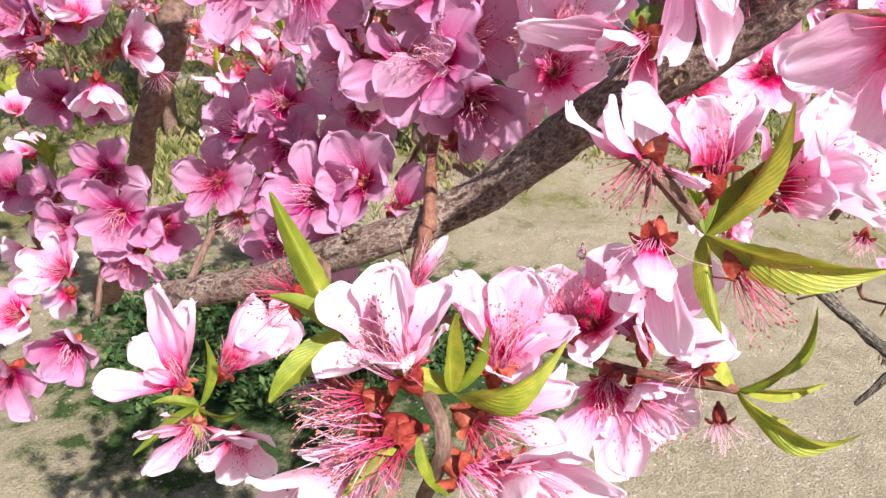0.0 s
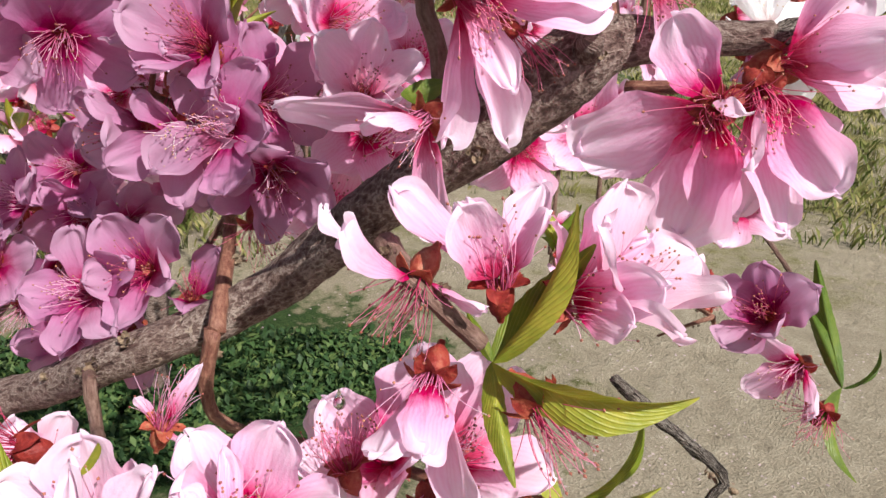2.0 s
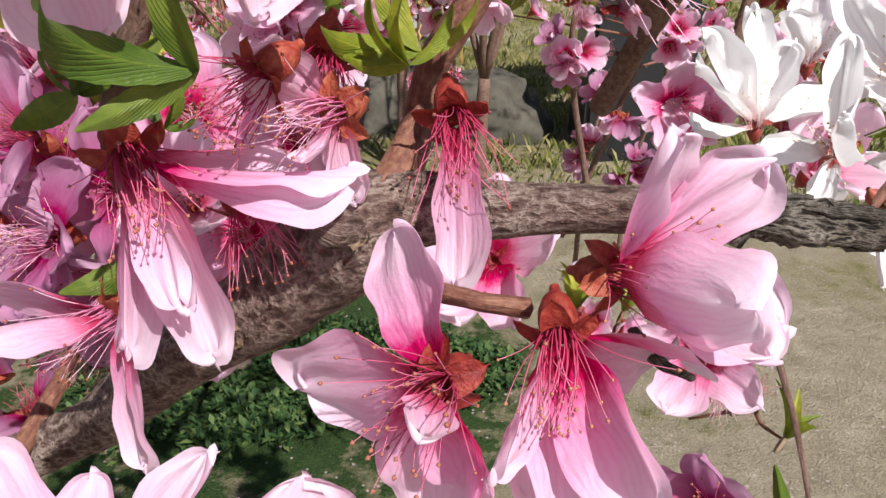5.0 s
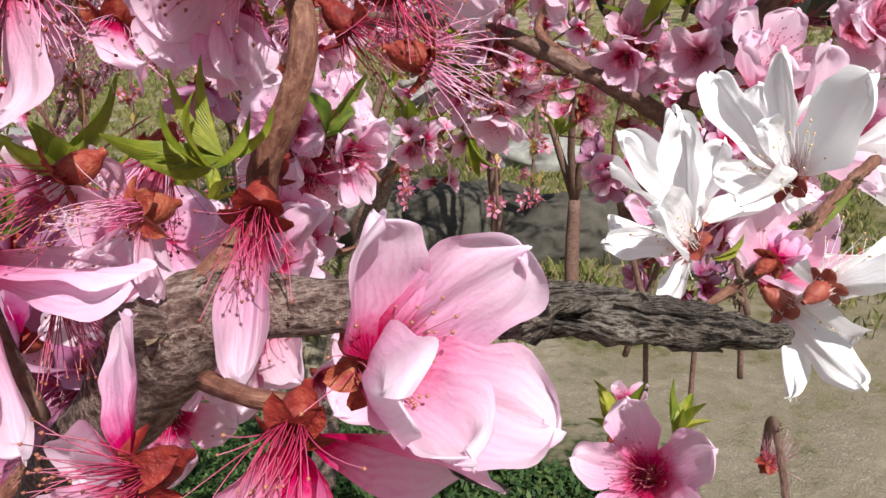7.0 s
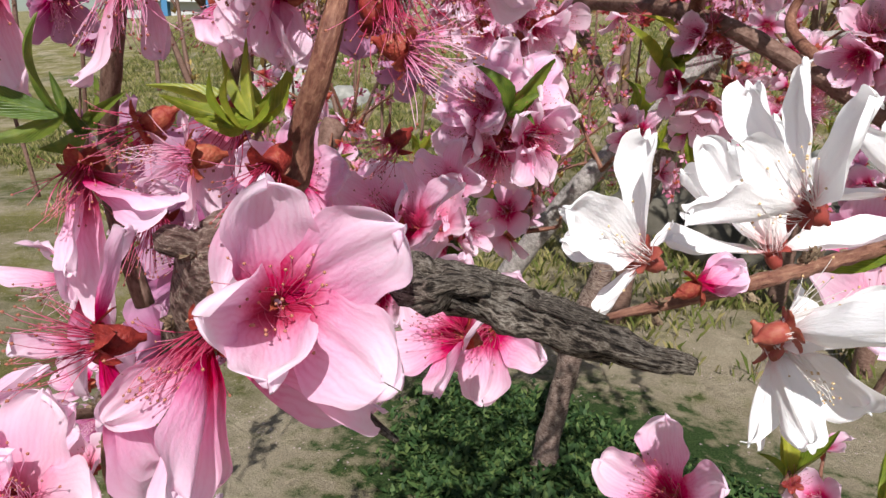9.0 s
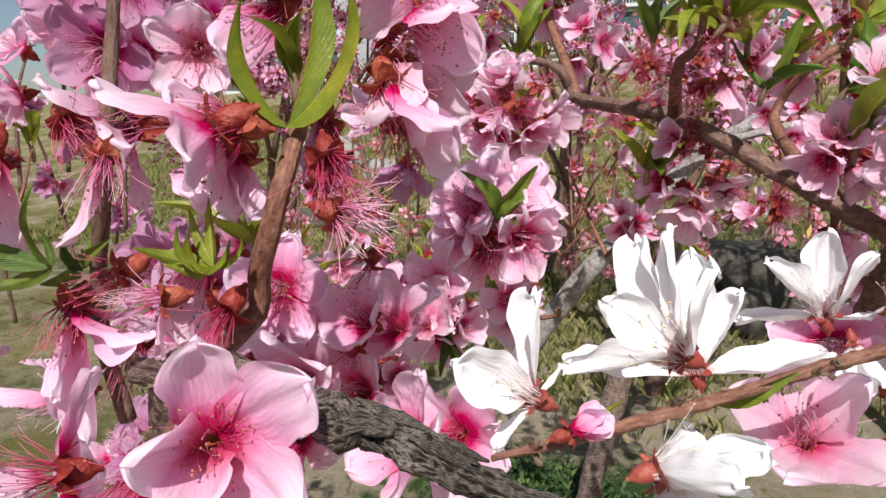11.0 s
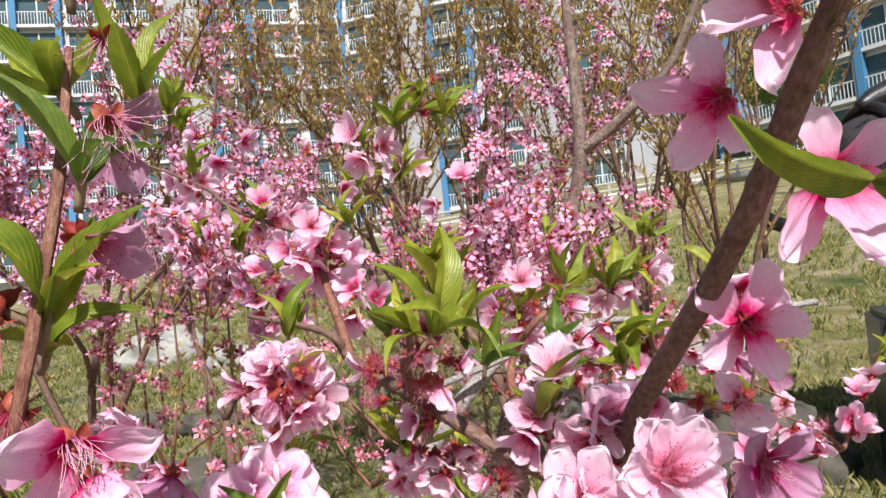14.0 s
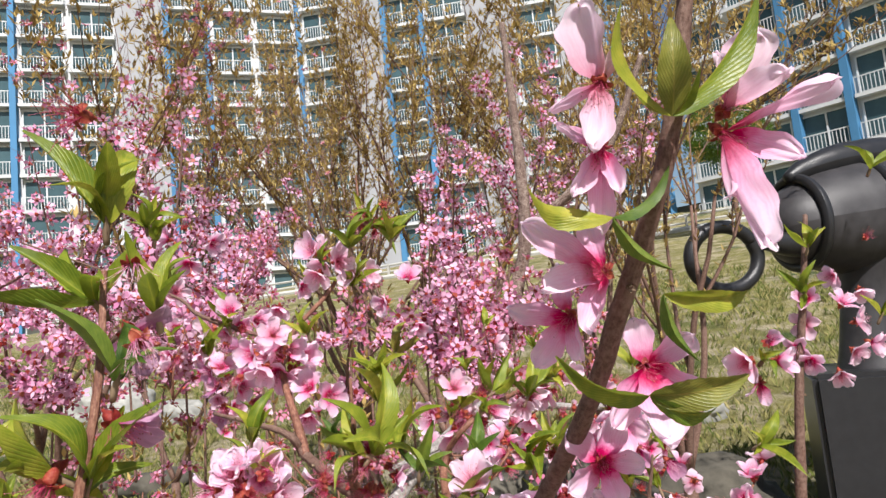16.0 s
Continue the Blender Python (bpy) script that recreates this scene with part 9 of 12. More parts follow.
blossom((-0.261, 1.022, 1.320), (0.342, -0.307, -0.888), "open", "pink", 0.0219, many=True)
blossom((-0.262, 1.015, 1.334), (0.123, -0.511, -0.851), "two", "pale", 0.0203, many=True)
blossom((-0.255, 1.002, 1.362), (0.466, -0.817, 0.339), "half", "pale", 0.0207, many=True)
blossom((-0.243, 1.000, 1.371), (0.996, -0.068, -0.065), "bare", "pink", 0.0213, many=True)
shoot((-0.253, 0.996, 1.377), (0.537, -0.156, 0.829), 5, 0.043, "green", 50)
limb("twig", [(-0.266, 1.029, 1.323, 0.0022), (-0.214, 1.016, 1.364, 0.0015), (-0.251, 1.049, 1.408, 0.0009)], BARK_RED, "thin reddish twig with scattered peach blossoms", sides=7, step=0.01, rough=0.08, seed=558, spurs=2)
blossom((-0.240, 1.021, 1.330), (0.837, -0.298, -0.458), "open", "pink", 0.0198, many=True)
blossom((-0.225, 1.027, 1.363), (-0.039, 0.750, 0.660), "half", "pink", 0.0181, many=True)
blossom((-0.216, 1.018, 1.377), (0.743, -0.669, -0.017), "half", "pink", 0.0215, many=True)
blossom((-0.248, 1.032, 1.403), (-0.348, -0.878, 0.328), "bare", "pale", 0.0195, many=True)
shoot((-0.251, 1.049, 1.408), (0.467, -0.196, 0.862), 4, 0.040, "green", 50)
limb("twig", [(-0.266, 1.029, 1.323, 0.0022), (-0.287, 0.995, 1.401, 0.0015), (-0.294, 0.969, 1.475, 0.0009)], BARK_RED, "thin reddish twig with scattered peach blossoms", sides=7, step=0.01, rough=0.08, seed=564, spurs=2)
blossom((-0.265, 1.010, 1.342), (0.634, -0.692, -0.346), "half", "pale", 0.0185, many=True)
blossom((-0.272, 0.999, 1.380), (0.881, -0.188, -0.435), "bare", "pink", 0.0189, many=True)
blossom((-0.280, 0.985, 1.415), (0.739, -0.185, -0.648), "half", "pale", 0.0200, many=True)
blossom((-0.300, 0.966, 1.465), (-0.628, -0.687, 0.366), "half", "pink", 0.0208, many=True)
limb("twig", [(0.176, 1.164, 1.262, 0.0022), (0.214, 1.177, 1.316, 0.0015), (0.229, 1.137, 1.374, 0.0009)], BARK_RED, "thin reddish twig with scattered peach blossoms", sides=7, step=0.01, rough=0.08, seed=569, spurs=2)
blossom((0.185, 1.159, 1.285), (-0.533, -0.839, 0.109), "half", "pink", 0.0190, many=True)
blossom((0.221, 1.180, 1.328), (0.539, 0.523, 0.661), "open", "pale", 0.0201, many=True)
blossom((0.223, 1.136, 1.355), (-0.218, -0.945, -0.242), "bare", "pink", 0.0183, many=True)
shoot((0.229, 1.137, 1.374), (-0.118, -0.431, 0.895), 5, 0.037, "green", 50)
limb("twig", [(0.176, 1.164, 1.262, 0.0022), (0.163, 1.133, 1.340, 0.0015), (0.158, 1.112, 1.414, 0.0009)], BARK_RED, "thin reddish twig with scattered peach blossoms", sides=7, step=0.01, rough=0.08, seed=574, spurs=2)
blossom((0.168, 1.159, 1.301), (-0.262, 0.673, 0.692), "bare", "pale", 0.0208, many=True)
blossom((0.170, 1.140, 1.348), (0.630, 0.725, 0.277), "half", "pale", 0.0200, many=True)
blossom((0.171, 1.117, 1.391), (0.967, -0.049, -0.250), "half", "pale", 0.0216, many=True)
shoot((0.158, 1.112, 1.414), (0.434, -0.215, 0.875), 4, 0.035, "green", 50)
limb("twig", [(0.176, 1.164, 1.262, 0.0022), (0.214, 1.189, 1.306, 0.0015), (0.257, 1.232, 1.351, 0.0009)], BARK_RED, "thin reddish twig with scattered peach blossoms", sides=7, step=0.01, rough=0.08, seed=579, spurs=2)
blossom((0.189, 1.179, 1.269), (-0.206, 0.419, -0.884), "half", "pink", 0.0193, many=True)
blossom((0.220, 1.199, 1.319), (0.251, 0.587, 0.770), "open", "pink", 0.0208, many=True)
blossom((0.245, 1.228, 1.329), (-0.027, 0.586, -0.810), "half", "pale", 0.0196, many=True)
limb("twig", [(-0.220, 0.787, 1.176, 0.0022), (-0.216, 0.754, 1.231, 0.0015), (-0.235, 0.731, 1.281, 0.0009)], BARK_RED, "thin reddish twig with scattered peach blossoms", sides=7, step=0.01, rough=0.08, seed=583, spurs=2)
blossom((-0.222, 0.767, 1.187), (-0.229, -0.830, -0.508), "two", "pale", 0.0187, many=True)
blossom((-0.221, 0.752, 1.213), (-0.418, -0.704, -0.574), "half", "pale", 0.0219, many=True)
blossom((-0.225, 0.739, 1.238), (-0.315, -0.709, -0.631), "two", "pink", 0.0185, many=True)
blossom((-0.230, 0.729, 1.261), (0.062, -0.566, -0.822), "half", "pink", 0.0189, many=True)
limb("twig", [(-0.220, 0.787, 1.176, 0.0022), (-0.191, 0.770, 1.220, 0.0015), (-0.191, 0.776, 1.257, 0.0009)], BARK_RED, "thin reddish twig with scattered peach blossoms", sides=7, step=0.01, rough=0.08, seed=588, spurs=2)
blossom((-0.212, 0.770, 1.187), (-0.026, -0.977, -0.214), "half", "pink", 0.0184, many=True)
limb("twig", [(-0.220, 0.787, 1.176, 0.0022), (-0.211, 0.812, 1.196, 0.0015), (-0.122, 0.771, 1.232, 0.0009)], BARK_RED, "thin reddish twig with scattered peach blossoms", sides=7, step=0.01, rough=0.08, seed=593, spurs=2)
blossom((-0.209, 0.786, 1.180), (0.705, -0.688, -0.175), "bare", "pink", 0.0219, many=True)
blossom((-0.214, 0.799, 1.182), (-0.059, -0.623, -0.780), "open", "pink", 0.0186, many=True)
limb("twig", [(-0.220, 0.787, 1.176, 0.0022), (-0.258, 0.738, 1.216, 0.0015), (-0.327, 0.735, 1.243, 0.0009)], BARK_RED, "thin reddish twig with scattered peach blossoms", sides=7, step=0.01, rough=0.08, seed=599, spurs=2)
blossom((-0.232, 0.764, 1.179), (0.011, -0.637, -0.771), "half", "pink", 0.0214, many=True)
blossom((-0.261, 0.742, 1.205), (-0.863, -0.437, -0.254), "open", "pink", 0.0192, many=True)
blossom((-0.288, 0.729, 1.225), (-0.788, -0.615, 0.043), "bare", "pink", 0.0180, many=True)
blossom((-0.308, 0.746, 1.236), (0.395, 0.902, -0.174), "two", "pink", 0.0193, many=True)
limb("twig", [(-0.009, 0.878, 1.139, 0.0022), (-0.052, 0.884, 1.183, 0.0015), (-0.077, 0.897, 1.228, 0.0009)], BARK_RED, "thin reddish twig with scattered peach blossoms", sides=7, step=0.01, rough=0.08, seed=604, spurs=2)
blossom((-0.078, 0.887, 1.208), (-0.595, -0.497, -0.632), "bare", "pink", 0.0181, many=True)
limb("twig", [(-0.009, 0.878, 1.139, 0.0022), (0.020, 0.875, 1.172, 0.0015), (0.054, 0.885, 1.202, 0.0009)], BARK_RED, "thin reddish twig with scattered peach blossoms", sides=7, step=0.01, rough=0.08, seed=608, spurs=2)
limb("twig", [(-0.009, 0.878, 1.139, 0.0022), (0.021, 0.902, 1.151, 0.0015), (0.081, 0.942, 1.160, 0.0009)], BARK_RED, "thin reddish twig with scattered peach blossoms", sides=7, step=0.01, rough=0.08, seed=612, spurs=2)
blossom((0.070, 0.926, 1.168), (0.395, -0.427, 0.814), "open", "pale", 0.0199, many=True)
shoot((0.081, 0.942, 1.160), (-0.087, -0.422, 0.902), 6, 0.040, "green", 50)
limb("twig", [(-0.104, 1.091, 1.135, 0.0022), (-0.183, 1.068, 1.237, 0.0015), (-0.205, 1.012, 1.337, 0.0009)], BARK_RED, "thin reddish twig with scattered peach blossoms", sides=7, step=0.01, rough=0.08, seed=617, spurs=2)
blossom((-0.196, 1.042, 1.263), (-0.555, -0.758, -0.343), "half", "pale", 0.0185, many=True)
blossom((-0.190, 1.024, 1.322), (0.902, 0.097, 0.420), "open", "pale", 0.0188, many=True)
limb("twig", [(-0.104, 1.091, 1.135, 0.0022), (-0.132, 1.116, 1.254, 0.0015), (-0.189, 1.130, 1.375, 0.0009)], BARK_RED, "thin reddish twig with scattered peach blossoms", sides=7, step=0.01, rough=0.08, seed=622, spurs=2)
blossom((-0.148, 1.117, 1.302), (0.078, -0.305, 0.949), "half", "pink", 0.0188, many=True)
blossom((-0.168, 1.132, 1.355), (0.823, 0.433, 0.367), "two", "pink", 0.0205, many=True)
shoot((-0.189, 1.130, 1.375), (-0.068, -0.176, 0.982), 6, 0.043, "green", 50)
limb("twig", [(-0.104, 1.091, 1.135, 0.0022), (-0.070, 1.164, 1.240, 0.0015), (-0.071, 1.251, 1.348, 0.0009)], BARK_RED, "thin reddish twig with scattered peach blossoms", sides=7, step=0.01, rough=0.08, seed=628, spurs=2)
blossom((-0.063, 1.181, 1.273), (0.584, -0.811, 0.035), "two", "pale", 0.0212, many=True)
blossom((-0.059, 1.230, 1.328), (0.941, -0.284, 0.185), "bare", "pale", 0.0180, many=True)
limb("twig", [(-0.104, 1.091, 1.135, 0.0022), (-0.088, 1.112, 1.194, 0.0015), (-0.069, 1.150, 1.252, 0.0009)], BARK_RED, "thin reddish twig with scattered peach blossoms", sides=7, step=0.01, rough=0.08, seed=633, spurs=2)
blossom((-0.061, 1.140, 1.241), (0.985, -0.149, 0.082), "half", "pale", 0.0207, many=True)
limb("twig", [(-0.104, 1.091, 1.135, 0.0022), (-0.172, 1.041, 1.223, 0.0015), (-0.261, 0.988, 1.308, 0.0009)], BARK_RED, "thin reddish twig with scattered peach blossoms", sides=7, step=0.01, rough=0.08, seed=638, spurs=2)
blossom((-0.205, 1.019, 1.240), (-0.494, -0.569, -0.657), "half", "pale", 0.0183, many=True)
blossom((-0.237, 0.989, 1.294), (0.518, -0.813, 0.268), "two", "pink", 0.0198, many=True)
limb("twig", [(0.083, 1.197, 1.146, 0.0022), (0.031, 1.203, 1.190, 0.0015), (-0.000, 1.198, 1.238, 0.0009)], BARK_RED, "thin reddish twig with scattered peach blossoms", sides=7, step=0.01, rough=0.08, seed=643, spurs=2)
blossom((0.063, 1.192, 1.150), (-0.341, -0.575, -0.744), "open", "pale", 0.0189, many=True)
blossom((0.046, 1.212, 1.185), (0.345, 0.893, 0.287), "two", "pale", 0.0198, many=True)
blossom((0.029, 1.198, 1.195), (0.564, -0.247, -0.788), "bare", "pink", 0.0182, many=True)
blossom((0.014, 1.192, 1.234), (0.697, -0.578, 0.425), "open", "pink", 0.0189, many=True)
shoot((-0.000, 1.198, 1.238), (0.309, 0.180, 0.934), 4, 0.040, "green", 50)
limb("twig", [(0.083, 1.197, 1.146, 0.0022), (0.087, 1.230, 1.245, 0.0015), (0.083, 1.223, 1.341, 0.0009)], BARK_RED, "thin reddish twig with scattered peach blossoms", sides=7, step=0.01, rough=0.08, seed=649, spurs=2)
blossom((0.084, 1.207, 1.164), (0.008, 0.048, -0.999), "open", "pink", 0.0214, many=True)
blossom((0.093, 1.218, 1.233), (0.569, -0.444, 0.693), "half", "pale", 0.0212, many=True)
blossom((0.095, 1.221, 1.275), (0.799, -0.581, 0.153), "open", "pale", 0.0191, many=True)
blossom((0.081, 1.214, 1.316), (-0.246, -0.872, -0.423), "half", "pink", 0.0190, many=True)
shoot((0.083, 1.223, 1.341), (-0.048, -0.158, 0.986), 5, 0.042, "green", 50)
limb("twig", [(0.083, 1.197, 1.146, 0.0022), (0.045, 1.207, 1.221, 0.0015), (0.031, 1.236, 1.299, 0.0009)], BARK_RED, "thin reddish twig with scattered peach blossoms", sides=7, step=0.01, rough=0.08, seed=655, spurs=2)
blossom((0.074, 1.196, 1.180), (0.235, -0.348, 0.908), "open", "pink", 0.0197, many=True)
blossom((0.054, 1.206, 1.194), (0.184, 0.134, -0.974), "two", "pale", 0.0206, many=True)
blossom((0.047, 1.214, 1.234), (0.513, -0.082, -0.854), "half", "pink", 0.0207, many=True)
blossom((0.040, 1.221, 1.278), (0.505, -0.722, -0.473), "two", "pink", 0.0202, many=True)
shoot((0.031, 1.236, 1.299), (0.264, 0.136, 0.955), 6, 0.043, "green", 50)
limb("twig", [(0.083, 1.197, 1.146, 0.0022), (0.122, 1.218, 1.174, 0.0015), (0.125, 1.275, 1.197, 0.0009)], BARK_RED, "thin reddish twig with scattered peach blossoms", sides=7, step=0.01, rough=0.08, seed=661, spurs=2)
blossom((0.105, 1.197, 1.155), (0.851, -0.526, 0.003), "two", "pink", 0.0187, many=True)
blossom((0.117, 1.214, 1.180), (0.258, -0.014, 0.966), "two", "pink", 0.0212, many=True)
blossom((0.121, 1.225, 1.176), (-0.188, -0.868, -0.459), "two", "pink", 0.0182, many=True)
blossom((0.124, 1.264, 1.204), (-0.021, 0.033, 0.999), "open", "pink", 0.0206, many=True)
limb("twig", [(0.218, 1.078, 1.228, 0.0022), (0.152, 1.073, 1.269, 0.0015), (0.111, 1.095, 1.310, 0.0009)], BARK_RED, "thin reddish twig with scattered peach blossoms", sides=7, step=0.01, rough=0.08, seed=666, spurs=2)
blossom((0.187, 1.076, 1.235), (-0.905, -0.034, -0.425), "two", "pink", 0.0211, many=True)
blossom((0.172, 1.065, 1.266), (0.554, -0.730, 0.399), "half", "pale", 0.0219, many=True)
blossom((0.129, 1.076, 1.283), (-0.936, -0.322, 0.144), "half", "pink", 0.0192, many=True)
blossom((0.127, 1.088, 1.311), (0.604, -0.192, 0.773), "two", "pink", 0.0196, many=True)
limb("twig", [(0.218, 1.078, 1.228, 0.0022), (0.185, 1.062, 1.281, 0.0015), (0.181, 1.123, 1.334, 0.0009)], BARK_RED, "thin reddish twig with scattered peach blossoms", sides=7, step=0.01, rough=0.08, seed=671, spurs=2)
blossom((0.211, 1.063, 1.238), (0.235, -0.853, -0.466), "half", "pink", 0.0198, many=True)
blossom((0.201, 1.064, 1.277), (0.793, -0.077, 0.604), "two", "pale", 0.0198, many=True)
blossom((0.182, 1.071, 1.304), (-0.174, -0.783, 0.597), "half", "pink", 0.0199, many=True)
blossom((0.172, 1.104, 1.325), (-0.811, -0.571, 0.123), "open", "pale", 0.0209, many=True)
shoot((0.181, 1.123, 1.334), (0.351, 0.005, 0.936), 5, 0.043, "green", 50)
limb("twig", [(0.218, 1.078, 1.228, 0.0022), (0.267, 1.087, 1.263, 0.0015), (0.286, 1.084, 1.298, 0.0009)], BARK_RED, "thin reddish twig with scattered peach blossoms", sides=7, step=0.01, rough=0.08, seed=677, spurs=2)
blossom((0.227, 1.070, 1.236), (-0.434, -0.883, -0.178), "bare", "pink", 0.0198, many=True)
blossom((0.251, 1.081, 1.246), (-0.470, -0.291, -0.834), "bare", "pink", 0.0191, many=True)
blossom((0.271, 1.080, 1.284), (-0.100, -0.503, 0.858), "bare", "pink", 0.0189, many=True)
blossom((0.286, 1.096, 1.288), (0.302, 0.920, -0.250), "two", "pale", 0.0217, many=True)
limb("twig", [(0.218, 1.078, 1.228, 0.0022), (0.283, 1.065, 1.242, 0.0015), (0.344, 1.134, 1.256, 0.0009)], BARK_RED, "thin reddish twig with scattered peach blossoms", sides=7, step=0.01, rough=0.08, seed=682, spurs=2)
blossom((0.234, 1.069, 1.243), (-0.278, -0.429, 0.859), "two", "pale", 0.0196, many=True)
blossom((0.282, 1.067, 1.240), (0.999, -0.024, 0.030), "two", "pink", 0.0210, many=True)
blossom((0.305, 1.074, 1.247), (0.311, -0.946, 0.097), "half", "pink", 0.0218, many=True)
blossom((0.331, 1.112, 1.245), (-0.093, -0.752, -0.653), "open", "pink", 0.0190, many=True)
shoot((0.344, 1.134, 1.256), (0.014, -0.070, 0.997), 6, 0.046, "green", 50)
limb("twig", [(0.218, 1.078, 1.228, 0.0022), (0.306, 1.137, 1.268, 0.0015), (0.425, 1.147, 1.306, 0.0009)], BARK_RED, "thin reddish twig with scattered peach blossoms", sides=7, step=0.01, rough=0.08, seed=688, spurs=2)
blossom((0.248, 1.084, 1.240), (0.318, -0.947, -0.041), "half", "pink", 0.0207, many=True)
blossom((0.300, 1.124, 1.263), (0.965, -0.096, 0.246), "open", "pale", 0.0185, many=True)
blossom((0.334, 1.136, 1.288), (-0.592, -0.298, 0.749), "half", "pink", 0.0192, many=True)
blossom((0.399, 1.145, 1.287), (-0.162, -0.031, -0.986), "open", "pale", 0.0213, many=True)
limb("twig", [(0.218, 1.078, 1.228, 0.0022), (0.132, 1.046, 1.237, 0.0015), (0.059, 1.016, 1.244, 0.0009)], BARK_RED, "thin reddish twig with scattered peach blossoms", sides=7, step=0.01, rough=0.08, seed=693, spurs=2)
blossom((0.183, 1.064, 1.236), (-0.809, -0.355, 0.469), "half", "pink", 0.0188, many=True)
blossom((0.146, 1.042, 1.241), (-0.279, -0.841, 0.463), "bare", "pink", 0.0190, many=True)
blossom((0.107, 1.042, 1.228), (-0.281, 0.385, -0.879), "bare", "pale", 0.0191, many=True)
blossom((0.066, 1.015, 1.237), (-0.632, -0.597, -0.494), "open", "pink", 0.0196, many=True)
limb("twig", [(0.078, 0.651, 1.134, 0.0022), (0.071, 0.666, 1.177, 0.0015), (0.055, 0.664, 1.224, 0.0009)], BARK_RED, "thin reddish twig with scattered peach blossoms", sides=7, step=0.01, rough=0.08, seed=698, spurs=2)
blossom((0.080, 0.649, 1.158), (0.436, -0.652, 0.620), "bare", "pink", 0.0201, many=True)
blossom((0.070, 0.660, 1.191), (-0.032, -0.507, 0.861), "two", "pink", 0.0186, many=True)
blossom((0.062, 0.657, 1.220), (0.173, -0.638, 0.750), "half", "pink", 0.0202, many=True)
shoot((0.055, 0.664, 1.224), (0.027, -0.067, 0.997), 5, 0.041, "green", 50)
limb("twig", [(0.078, 0.651, 1.134, 0.0022), (0.084, 0.665, 1.158, 0.0015), (0.096, 0.638, 1.190, 0.0009)], BARK_RED, "thin reddish twig with scattered peach blossoms", sides=7, step=0.01, rough=0.08, seed=703, spurs=2)
blossom((0.085, 0.651, 1.160), (0.010, -1.000, 0.004), "two", "pale", 0.0196, many=True)
limb("twig", [(0.078, 0.651, 1.134, 0.0022), (0.101, 0.662, 1.139, 0.0015), (0.122, 0.624, 1.157, 0.0009)], BARK_RED, "thin reddish twig with scattered peach blossoms", sides=7, step=0.01, rough=0.08, seed=708, spurs=2)
limb("twig", [(0.078, 0.651, 1.134, 0.0022), (0.071, 0.646, 1.148, 0.0015), (0.065, 0.669, 1.155, 0.0009)], BARK_RED, "thin reddish twig with scattered peach blossoms", sides=7, step=0.01, rough=0.08, seed=713, spurs=2)
blossom((0.069, 0.647, 1.129), (-0.494, -0.145, -0.858), "open", "pale", 0.0216, many=True)
blossom((0.073, 0.636, 1.152), (0.170, -0.934, 0.313), "open", "pink", 0.0212, many=True)
blossom((0.070, 0.664, 1.142), (0.329, 0.059, -0.943), "open", "pink", 0.0187, many=True)
limb("twig", [(0.092, 0.769, 1.168, 0.0022), (0.059, 0.793, 1.204, 0.0015), (0.065, 0.744, 1.244, 0.0009)], BARK_RED, "thin reddish twig with scattered peach blossoms", sides=7, step=0.01, rough=0.08, seed=717, spurs=2)
limb("twig", [(0.092, 0.769, 1.168, 0.0022), (0.113, 0.759, 1.191, 0.0015), (0.109, 0.795, 1.210, 0.0009)], BARK_RED, "thin reddish twig with scattered peach blossoms", sides=7, step=0.01, rough=0.08, seed=721, spurs=2)
blossom((0.111, 0.768, 1.181), (0.927, 0.235, 0.292), "bare", "pink", 0.0198, many=True)
blossom((0.120, 0.780, 1.203), (0.868, -0.476, -0.139), "two", "pale", 0.0181, many=True)
shoot((0.109, 0.795, 1.210), (0.283, -0.011, 0.959), 6, 0.044, "green", 50)
limb("twig", [(0.092, 0.769, 1.168, 0.0022), (0.079, 0.789, 1.173, 0.0015), (0.070, 0.778, 1.182, 0.0009)], BARK_RED, "thin reddish twig with scattered peach blossoms", sides=7, step=0.01, rough=0.08, seed=726, spurs=2)
limb("twig", [(0.310, 0.643, 0.982, 0.0022), (0.292, 0.636, 0.997, 0.0015), (0.283, 0.621, 1.019, 0.0009)], BARK_RED, "thin reddish twig with scattered peach blossoms", sides=7, step=0.01, rough=0.08, seed=730, spurs=2)
blossom((0.297, 0.644, 1.002), (-0.119, 0.438, 0.891), "bare", "pink", 0.0186, many=True)
blossom((0.287, 0.619, 1.019), (0.017, -0.652, 0.758), "bare", "pink", 0.0207, many=True)
shoot((0.283, 0.621, 1.019), (0.160, 0.022, 0.987), 4, 0.043, "green", 50)
limb("twig", [(0.310, 0.643, 0.982, 0.0022), (0.300, 0.652, 1.002, 0.0015), (0.299, 0.662, 1.024, 0.0009)], BARK_RED, "thin reddish twig with scattered peach blossoms", sides=7, step=0.01, rough=0.08, seed=734, spurs=2)
blossom((0.302, 0.639, 1.001), (-0.176, -0.808, 0.562), "half", "pink", 0.0205, many=True)
blossom((0.296, 0.657, 1.027), (-0.296, -0.071, 0.953), "open", "pink", 0.0181, many=True)
limb("twig", [(0.310, 0.643, 0.982, 0.0022), (0.327, 0.662, 0.985, 0.0015), (0.334, 0.676, 0.989, 0.0009)], BARK_RED, "thin reddish twig with scattered peach blossoms", sides=7, step=0.01, rough=0.08, seed=737, spurs=2)
blossom((0.329, 0.648, 0.988), (0.774, -0.513, 0.371), "half", "pink", 0.0190, many=True)
blossom((0.335, 0.660, 0.985), (0.344, -0.901, -0.263), "open", "pink", 0.0206, many=True)
